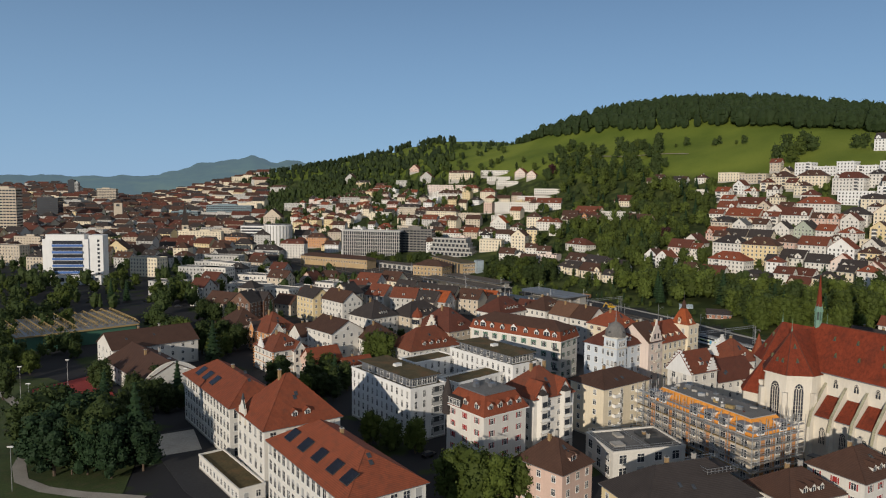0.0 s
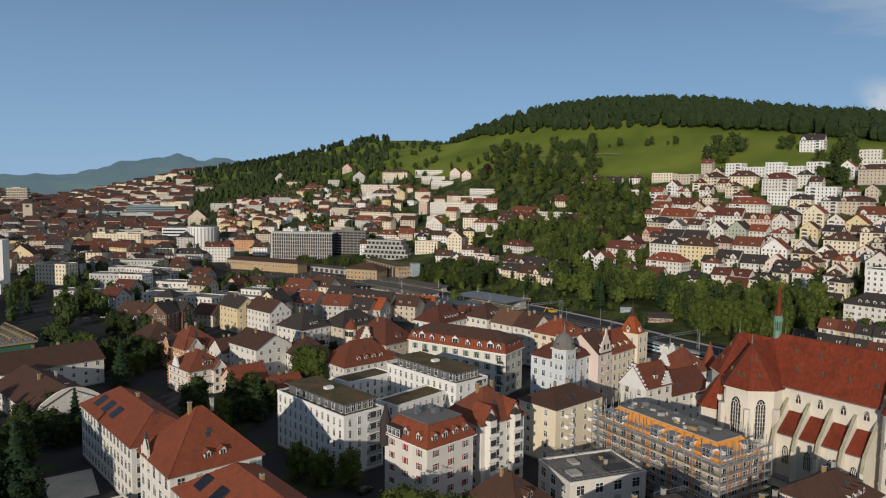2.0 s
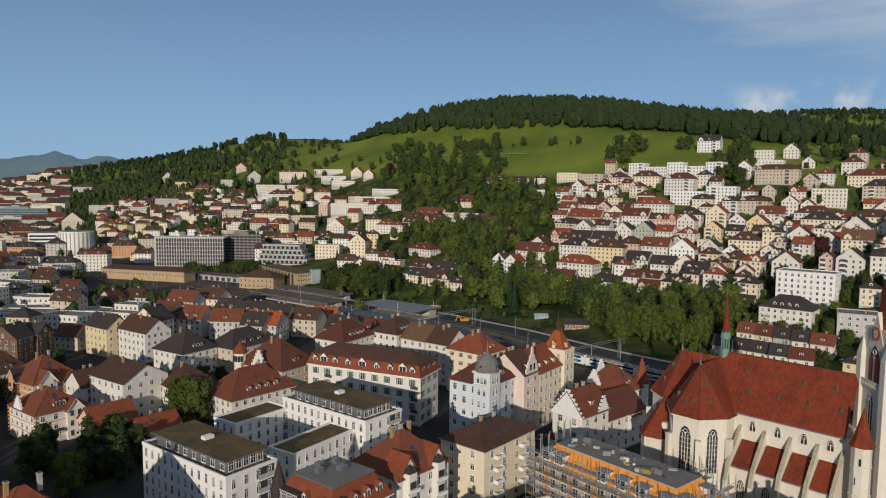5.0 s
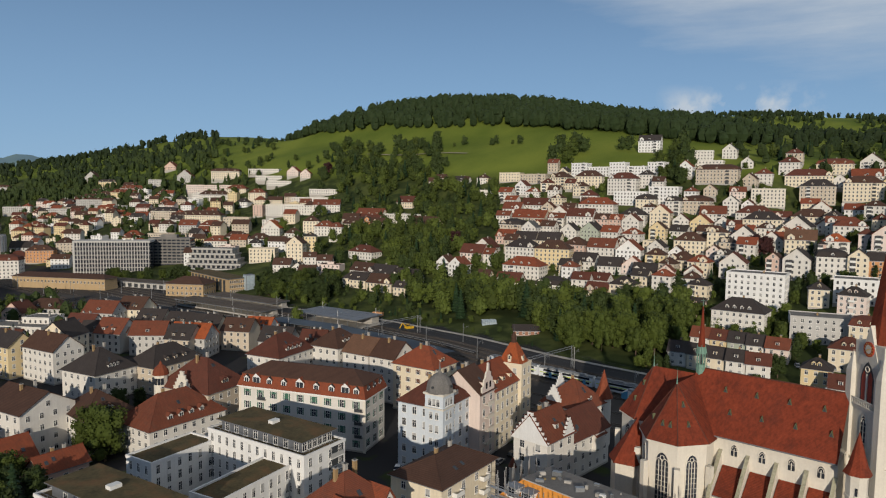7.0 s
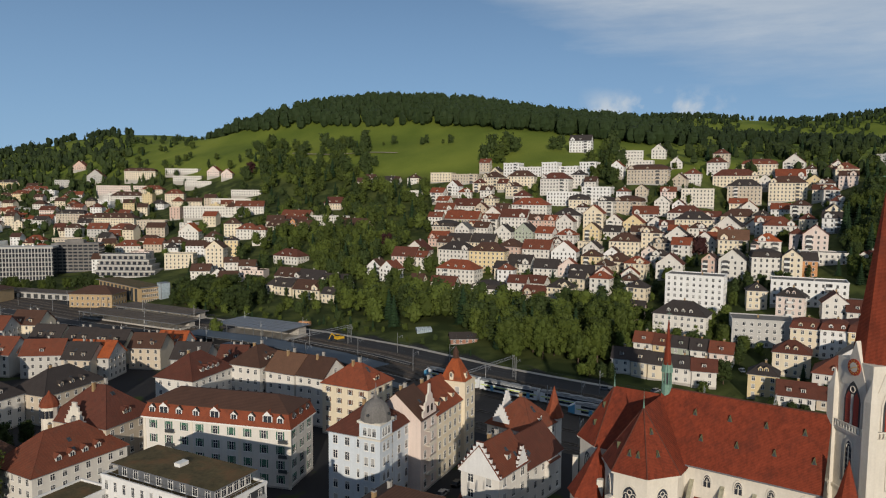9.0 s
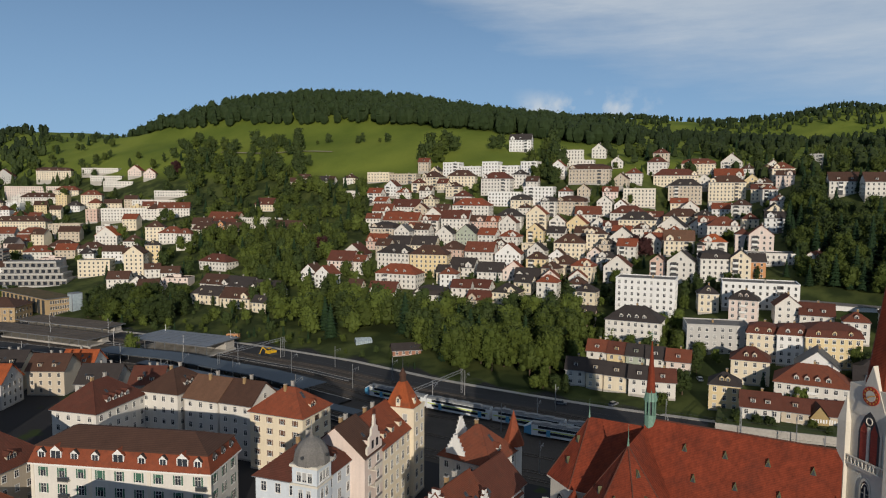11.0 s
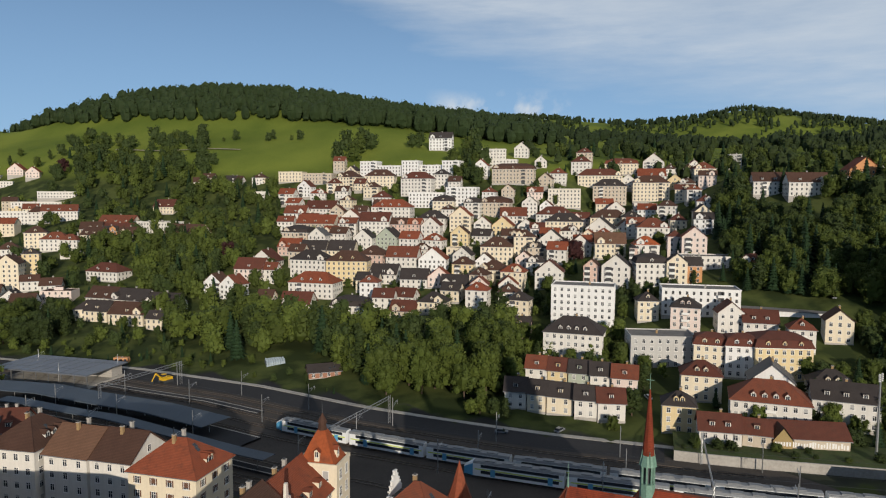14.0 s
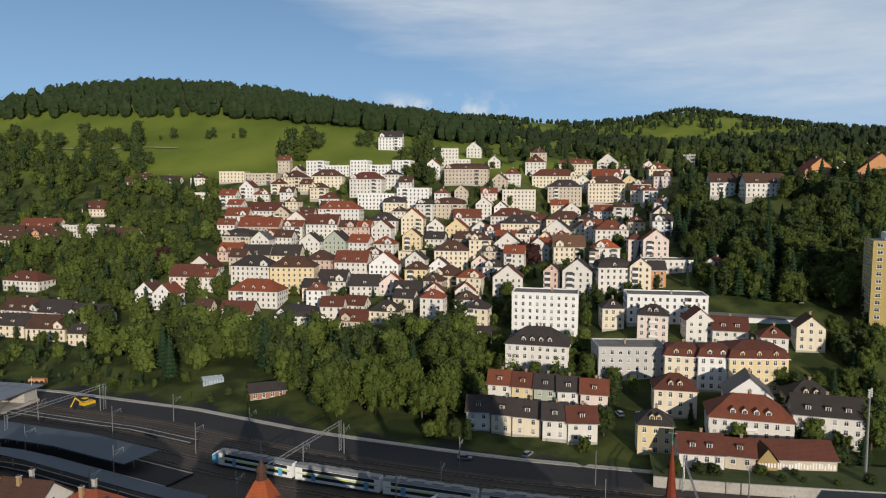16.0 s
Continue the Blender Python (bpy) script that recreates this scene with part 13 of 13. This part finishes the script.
GROVE += [(-241, 499, 10, "broad", LEAF_D), (-351, 569, 13, "broad", LEAF_D), (-201, 489, 9, "broad", LEAF_D), (-297, 529, 9, "broad", LEAF), (-181, 605, 9, "broad", LEAF_D), (-265, 619, 12, "conifer", NEEDLE), (-164, 615, 8, "broad", LEAF_D), (-365, 603, 11, "poplar", LEAF_D), (-235, 432, 12, "broad", LEAF), (-121, 467, 10, "broad", LEAF_D), (-263, 433, 10, "broad", LEAF_D), (-271, 598, 12, "broad", LEAF_D)]
GROVE += [(-69, 481, 10, "broad", LEAF_D), (-134, 463, 10, "broad", LEAF), (-147, 566, 11, "broad", LEAF), (-87, 458, 9, "conifer", NEEDLE), (-262, 508, 12, "broad", LEAF_D), (-289, 463, 12, "broad", LEAF), (-264, 532, 13, "poplar", LEAF_D), (-280, 479, 13, "broad", LEAF_D), (-76, 488, 9, "broad", LEAF), (-268, 483, 9, "broad", LEAF_D), (-115, 472, 9, "broad", LEAF), (-227, 575, 14, "conifer", NEEDLE)]
GROVE += [(-386, 610, 12, "conifer", NEEDLE), (-262, 414, 9, "poplar", LEAF_D), (-83, 483, 13, "broad", LEAF), (-151, 490, 12, "broad", LEAF_D), (-107, 539, 13, "broad", LEAF), (-231, 630, 9, "broad", LEAF), (-218, 354, 15, "broad", LEAF_D), (-230, 381, 12, "broad", LEAF), (-187, 328, 15, "broad", LEAF_D), (-190, 349, 13, "broad", LEAF), (-189, 296, 13, "broad", LEAF), (-192, 308, 11, "broad", LEAF)]
GROVE += [(-234, 378, 16, "poplar", LEAF_D), (-225, 366, 10, "broad", LEAF), (-197, 343, 10, "broad", LEAF), (-221, 348, 12, "broad", LEAF_D), (-184, 338, 13, "broad", LEAF), (-202, 344, 12, "broad", LEAF_D), (-174, 284, 10, "broad", LEAF_D), (-176, 328, 11, "poplar", LEAF_D), (-199, 321, 11, "poplar", LEAF_D), (-234, 424, 11, "broad", LEAF), (-268, 439, 13, "conifer", NEEDLE), (-210, 368, 13, "broad", LEAF_D)]
GROVE += [(-259, 438, 12, "broad", LEAF), (-232, 361, 10, "broad", LEAF), (-248, 465, 14, "broad", LEAF), (-222, 394, 13, "broad", LEAF), (-285, 446, 11, "broad", LEAF), (-294, 478, 13, "broad", LEAF_D), (-278, 485, 10, "broad", LEAF_D), (-222, 407, 10, "broad", LEAF), (-279, 499, 11, "broad", LEAF_D), (-244, 453, 11, "broad", LEAF_D), (-267, 461, 11, "broad", LEAF_D), (-229, 370, 12, "broad", LEAF)]
GROVE += [(-283, 456, 14, "poplar", LEAF_D), (-239, 387, 12, "broad", LEAF), (-228, 420, 11, "broad", LEAF), (-213, 362, 13, "broad", LEAF_D), (-239, 447, 10, "broad", LEAF_D), (-213, 473, 10, "broad", LEAF_D), (-224, 486, 11, "poplar", LEAF_D), (-222, 503, 11, "broad", LEAF), (-199, 437, 15, "conifer", NEEDLE), (-212, 444, 14, "conifer", NEEDLE), (-218, 459, 12, "broad", LEAF), (-240, 521, 13, "broad", LEAF)]
GROVE += [(-227, 471, 11, "poplar", LEAF_D), (-163, 443, 15, "broad", LEAF), (-164, 457, 12, "broad", LEAF_D), (-185, 452, 15, "poplar", LEAF_D), (-149, 413, 17, "broad", LEAF_D), (-144, 345, 16, "broad", LEAF_D), (-176, 457, 16, "broad", LEAF_D), (-159, 393, 16, "broad", LEAF_D), (-140, 341, 15, "broad", LEAF_D), (-134, 334, 14, "broad", LEAF_D), (-172, 418, 17, "broad", LEAF), (-163, 433, 16, "broad", LEAF)]
GROVE += [(-186, 290, 16, "poplar", LEAF_D), (-203, 318, 13, "poplar", LEAF_D), (-208, 328, 15, "broad", LEAF_D), (-166, 313, 8, "broad", LEAF_D), (-170, 299, 10, "broad", LEAF_D), (-171, 319, 10, "broad", LEAF_D), (-173, 314, 10, "broad", LEAF_D), (-164, 299, 11, "broad", LEAF_D), (-168, 308, 9, "broad", LEAF_D), (-168, 290, 8, "broad", LEAF_D), (74, 517, 6, "broad", LEAF_L), (117, 469, 8, "broad", LEAF_D)]
GROVE += [(57, 538, 5, "broad", LEAF), (45, 537, 9, "broad", LEAF_L), (120, 448, 6, "broad", LEAF), (63, 536, 6, "broad", LEAF_L), (62, 524, 8, "broad", LEAF_L), (81, 496, 7, "broad", LEAF), (66, 514, 6, "broad", LEAF_D), (92, 506, 7, "broad", LEAF), (88, 499, 5, "broad", LEAF), (52, 533, 8, "conifer", NEEDLE), (75, 524, 9, "broad", LEAF_D), (47, 547, 8, "broad", LEAF_D)]
GROVE += [(371, 763, 25, "broad", LEAF_D), (353, 746, 21, "broad", LEAF_D), (358, 725, 23, "broad", LEAF), (391, 746, 19, "broad", LEAF_D), (374, 742, 24, "broad", LEAF), (390, 760, 24, "broad", LEAF_D), (249, 994, 22, "broad", LEAF_D), (272, 903, 17, "broad", LEAF_D), (278, 909, 20, "broad", LEAF_D), (303, 919, 6, "broad", LEAF), (314, 910, 13, "broad", LEAF_D), (335, 869, 11, "broad", LEAF_D)]
GROVE += [(340, 870, 13, "broad", LEAF_D), (358, 839, 13, "broad", LEAF_D), (353, 850, 6, "broad", LEAF), (421, 718, 16, "broad", LEAF_D), (426, 712, 18, "broad", LEAF_D), (345, 311, 12, "broad", LEAF_L), (50, 462, 11, "broad", LEAF_L)]
GROVE += [(160, 907, 17, "broad", LEAF_D), (204, 942, 14, "broad", LEAF_D), (162, 950, 19, "broad", LEAF_D), (203, 1029, 18, "broad", LEAF_D), (165, 924, 15, "conifer", NEEDLE), (176, 977, 16, "conifer", NEEDLE), (211, 959, 15, "broad", LEAF), (199, 918, 15, "conifer", NEEDLE), (194, 948, 16, "broad", LEAF), (193, 1023, 15, "broad", LEAF), (147, 978, 16, "broad", LEAF_D), (177, 970, 19, "broad", LEAF)]
GROVE += [(180, 1079, 16, "broad", LEAF_D), (154, 988, 14, "broad", LEAF_D), (165, 983, 16, "broad", LEAF_D), (191, 997, 17, "broad", LEAF_D), (178, 1095, 16, "broad", LEAF_D), (206, 964, 14, "broad", LEAF_D), (187, 1009, 17, "broad", LEAF_D), (179, 1052, 16, "broad", LEAF_D), (191, 894, 15, "broad", LEAF), (198, 896, 14, "conifer", NEEDLE), (197, 1000, 14, "broad", LEAF_D), (161, 1051, 16, "broad", LEAF_D)]
GROVE += [(145, 960, 16, "broad", LEAF_D), (164, 903, 18, "broad", LEAF), (187, 964, 19, "broad", LEAF_D), (177, 1003, 17, "broad", LEAF_D), (160, 918, 16, "broad", LEAF), (179, 1087, 14, "broad", LEAF_D), (285, 928, 16, "broad", LEAF_D), (241, 796, 13, "broad", LEAF_D), (268, 881, 13, "broad", LEAF), (257, 866, 13, "conifer", NEEDLE), (221, 873, 13, "broad", LEAF_D), (264, 839, 14, "broad", LEAF_D)]
GROVE += [(224, 833, 16, "broad", LEAF), (265, 919, 18, "broad", LEAF_D), (255, 937, 16, "broad", LEAF_D), (226, 839, 16, "conifer", NEEDLE), (216, 856, 15, "broad", LEAF_D), (201, 828, 16, "broad", LEAF), (245, 903, 17, "broad", LEAF), (224, 923, 14, "broad", LEAF_D), (260, 858, 18, "broad", LEAF_D), (245, 918, 16, "broad", LEAF_D), (226, 815, 13, "broad", LEAF), (295, 967, 18, "broad", LEAF_D)]
GROVE += [(250, 836, 18, "broad", LEAF_D), (248, 790, 13, "broad", LEAF_D), (247, 932, 17, "broad", LEAF_D), (232, 899, 14, "broad", LEAF), (267, 968, 17, "broad", LEAF), (273, 958, 16, "broad", LEAF_D), (239, 879, 13, "broad", LEAF_D), (237, 905, 17, "broad", LEAF), (264, 905, 13, "broad", LEAF_D), (286, 947, 16, "broad", LEAF_D), (254, 979, 17, "broad", LEAF_D), (234, 820, 13, "conifer", NEEDLE)]
GROVE += [(152, 653, 15, "broad", LEAF_L), (248, 742, 17, "broad", LEAF), (256, 701, 14, "broad", LEAF), (252, 672, 16, "broad", LEAF), (158, 621, 13, "broad", LEAF), (181, 614, 17, "broad", LEAF), (207, 742, 16, "broad", LEAF_L), (207, 679, 13, "broad", LEAF), (222, 707, 13, "broad", LEAF), (207, 643, 14, "broad", LEAF_L), (181, 620, 14, "broad", LEAF), (188, 581, 15, "broad", LEAF_L)]
GROVE += [(144, 612, 15, "broad", LEAF_L), (186, 625, 16, "conifer", NEEDLE), (237, 787, 16, "broad", LEAF_L), (259, 724, 13, "broad", LEAF), (197, 600, 12, "broad", LEAF), (164, 628, 14, "broad", LEAF), (284, 738, 14, "broad", LEAF_L), (213, 622, 17, "broad", LEAF_D), (228, 804, 13, "conifer", NEEDLE), (245, 778, 16, "broad", LEAF_L), (251, 779, 12, "broad", LEAF_L), (173, 610, 14, "broad", LEAF_L)]
GROVE += [(151, 638, 16, "broad", LEAF), (180, 636, 13, "broad", LEAF_L), (191, 608, 16, "broad", LEAF_L), (181, 655, 17, "conifer", NEEDLE), (271, 751, 16, "conifer", NEEDLE), (221, 638, 16, "broad", LEAF), (179, 649, 13, "broad", LEAF_D), (232, 792, 13, "broad", LEAF), (270, 720, 15, "conifer", NEEDLE), (218, 772, 14, "broad", LEAF_D), (220, 701, 14, "broad", LEAF_D), (260, 734, 16, "broad", LEAF_L)]
GROVE += [(177, 631, 17, "broad", LEAF), (183, 580, 12, "broad", LEAF), (250, 773, 16, "broad", LEAF_L), (145, 673, 17, "broad", LEAF), (252, 761, 17, "broad", LEAF_L), (147, 685, 16, "broad", LEAF), (184, 601, 12, "conifer", NEEDLE), (170, 683, 12, "broad", LEAF), (207, 725, 17, "broad", LEAF_D), (228, 769, 15, "broad", LEAF), (212, 664, 12, "conifer", NEEDLE), (189, 659, 12, "broad", LEAF)]
GROVE += [(168, 643, 13, "broad", LEAF_L), (263, 719, 12, "broad", LEAF), (177, 643, 16, "broad", LEAF), (168, 661, 12, "conifer", NEEDLE), (225, 716, 13, "broad", LEAF_D), (226, 787, 17, "broad", LEAF_D), (185, 610, 17, "broad", LEAF_L), (223, 727, 12, "broad", LEAF_D), (267, 710, 12, "broad", LEAF), (219, 779, 12, "broad", LEAF_L), (237, 688, 13, "broad", LEAF_L), (208, 711, 13, "broad", LEAF_L)]
GROVE += [(159, 667, 14, "broad", LEAF_L), (208, 611, 14, "broad", LEAF), (211, 694, 17, "broad", LEAF), (184, 699, 12, "broad", LEAF), (167, 603, 12, "conifer", NEEDLE), (249, 663, 17, "broad", LEAF), (180, 590, 15, "broad", LEAF_D), (193, 654, 14, "broad", LEAF_L), (217, 766, 14, "broad", LEAF), (171, 593, 15, "broad", LEAF_D), (410, 286, 13, "broad", LEAF), (356, 259, 13, "broad", LEAF)]
GROVE += [(357, 287, 14, "conifer", NEEDLE), (381, 313, 15, "broad", LEAF), (370, 292, 13, "broad", LEAF), (379, 266, 13, "conifer", NEEDLE), (394, 273, 15, "broad", LEAF), (383, 303, 14, "broad", LEAF), (386, 295, 15, "broad", LEAF), (395, 353, 16, "broad", LEAF_D), (348, 287, 16, "broad", LEAF), (352, 293, 11, "conifer", NEEDLE), (475, 408, 15, "broad", LEAF), (405, 283, 14, "broad", LEAF)]
GROVE += [(376, 347, 16, "broad", LEAF), (370, 269, 14, "broad", LEAF), (347, 297, 15, "conifer", NEEDLE), (444, 385, 16, "conifer", NEEDLE), (410, 355, 14, "broad", LEAF_D), (347, 308, 13, "broad", LEAF), (362, 265, 12, "broad", LEAF), (398, 279, 16, "broad", LEAF), (412, 312, 15, "broad", LEAF_D), (444, 378, 14, "broad", LEAF), (374, 295, 13, "broad", LEAF), (433, 361, 16, "broad", LEAF_D)]
GROVE += [(434, 371, 15, "conifer", NEEDLE), (423, 355, 13, "broad", LEAF), (396, 314, 16, "broad", LEAF), (352, 317, 14, "broad", LEAF), (355, 270, 16, "broad", LEAF), (440, 372, 15, "conifer", NEEDLE), (394, 298, 16, "broad", LEAF), (384, 269, 13, "broad", LEAF), (381, 285, 12, "broad", LEAF), (400, 296, 14, "broad", LEAF), (391, 305, 15, "broad", LEAF), (361, 278, 12, "broad", LEAF)]
GROVE += [(356, 303, 13, "broad", LEAF_D), (406, 327, 16, "broad", LEAF), (379, 354, 12, "broad", LEAF), (456, 405, 12, "broad", LEAF), (430, 368, 13, "broad", LEAF), (462, 406, 11, "broad", LEAF), (393, 327, 16, "broad", LEAF), (377, 328, 11, "broad", LEAF), (415, 289, 12, "broad", LEAF_D), (421, 289, 12, "conifer", NEEDLE), (376, 313, 13, "broad", LEAF), (388, 312, 11, "broad", LEAF)]
GROVE += [(385, 324, 12, "broad", LEAF_D), (447, 373, 13, "conifer", NEEDLE), (370, 342, 12, "broad", LEAF), (365, 309, 13, "broad", LEAF), (461, 395, 11, "broad", LEAF), (400, 332, 13, "conifer", NEEDLE), (363, 294, 16, "conifer", NEEDLE), (373, 324, 12, "broad", LEAF), (383, 279, 15, "broad", LEAF), (431, 378, 15, "broad", LEAF), (307, 242, 9, "conifer", NEEDLE), (324, 247, 11, "broad", LEAF)]
GROVE += [(330, 254, 9, "broad", LEAF_D), (316, 253, 10, "broad", LEAF_D), (337, 258, 8, "broad", LEAF), (346, 256, 8, "broad", LEAF_D), (325, 261, 10, "broad", LEAF), (313, 246, 11, "broad", LEAF_L), (303, 246, 8, "broad", LEAF_D), (332, 264, 10, "broad", LEAF), (334, 250, 11, "broad", LEAF), (351, 256, 11, "broad", LEAF_L), (300, 238, 9, "broad", LEAF), (320, 257, 10, "broad", LEAF_D)]
GROVE += [(337, 317, 12, "conifer", NEEDLE), (354, 335, 12, "conifer", NEEDLE), (345, 302, 10, "conifer", NEEDLE), (361, 318, 11, "broad", LEAF), (392, 341, 10, "broad", LEAF_L), (366, 332, 12, "conifer", NEEDLE), (392, 364, 9, "broad", LEAF), (355, 312, 10, "broad", LEAF_L), (400, 350, 9, "broad", LEAF), (347, 315, 10, "broad", LEAF), (341, 332, 10, "conifer", NEEDLE), (386, 358, 11, "broad", LEAF)]
GROVE += [(396, 346, 10, "broad", LEAF_L), (349, 324, 10, "broad", LEAF), (462, 669, 18, "broad", LEAF_D), (414, 619, 16, "broad", LEAF_D), (421, 618, 17, "broad", LEAF_D), (449, 666, 18, "broad", LEAF), (436, 651, 17, "broad", LEAF), (481, 697, 21, "broad", LEAF_D), (404, 607, 18, "conifer", NEEDLE), (416, 626, 19, "broad", LEAF_D), (487, 714, 17, "conifer", NEEDLE), (423, 612, 21, "broad", LEAF_D)]
GROVE += [(29, 1244, 16, "broad", LEAF), (70, 1286, 12, "broad", LEAF_D), (78, 1145, 13, "broad", LEAF_D), (41, 1448, 16, "broad", LEAF_D), (19, 1448, 14, "broad", LEAF_D), (33, 1341, 13, "broad", LEAF), (97, 1173, 12, "broad", LEAF_D), (107, 1253, 14, "broad", LEAF), (80, 1166, 13, "broad", LEAF), (37, 1328, 15, "broad", LEAF_D), (27, 1476, 15, "broad", LEAF_D), (87, 1339, 15, "broad", LEAF_D)]
GROVE += [(-7, 1410, 15, "conifer", NEEDLE), (1, 1257, 12, "broad", LEAF), (15, 1434, 13, "conifer", NEEDLE), (64, 1309, 12, "broad", LEAF), (80, 1330, 16, "conifer", NEEDLE), (10, 1346, 14, "broad", LEAF), (101, 1298, 12, "broad", LEAF_D), (-2, 1355, 16, "broad", LEAF), (62, 1167, 13, "broad", LEAF_D), (44, 1429, 13, "broad", LEAF_D), (7, 1240, 15, "broad", LEAF), (24, 1486, 12, "broad", LEAF_D)]
GROVE += [(70, 1404, 12, "broad", LEAF_D), (40, 1218, 12, "broad", LEAF_D), (124, 686, 12, "broad", LEAF), (141, 702, 12, "broad", LEAF), (152, 554, 13, "broad", LEAF_D), (146, 635, 14, "broad", LEAF_D), (147, 648, 15, "broad", LEAF_L), (141, 682, 11, "broad", LEAF_L), (141, 692, 11, "broad", LEAF), (171, 695, 12, "conifer", NEEDLE), (161, 704, 12, "broad", LEAF), (165, 666, 15, "broad", LEAF)]
GROVE += [(101, 629, 11, "conifer", NEEDLE), (160, 654, 13, "broad", LEAF), (150, 631, 15, "broad", LEAF), (161, 596, 13, "broad", LEAF_D), (132, 664, 12, "broad", LEAF), (157, 629, 12, "broad", LEAF), (123, 644, 12, "broad", LEAF_D), (126, 663, 12, "broad", LEAF), (168, 574, 13, "conifer", NEEDLE), (151, 580, 14, "broad", LEAF_D), (148, 658, 12, "conifer", NEEDLE), (163, 586, 15, "broad", LEAF)]
GROVE += [(171, 651, 15, "broad", LEAF), (130, 701, 14, "broad", LEAF), (-95, 1130, 12, "broad", LEAF_D), (-70, 993, 11, "broad", LEAF_D), (-64, 1092, 14, "broad", LEAF), (-109, 1060, 14, "conifer", NEEDLE), (-94, 1037, 14, "broad", LEAF_D), (-80, 1019, 11, "broad", LEAF_D), (-92, 1006, 13, "broad", LEAF_D), (-76, 992, 11, "broad", LEAF_D), (-97, 1171, 12, "broad", LEAF_D), (-105, 1179, 12, "broad", LEAF_D)]
GROVE += [(-49, 1085, 14, "broad", LEAF), (-57, 964, 12, "conifer", NEEDLE), (-102, 1088, 13, "broad", LEAF), (-95, 1089, 11, "broad", LEAF_D), (-83, 1181, 12, "broad", LEAF_D), (-110, 1116, 13, "broad", LEAF_D)]
grove(GROVE, "leafy garden and hillside trees between the houses")
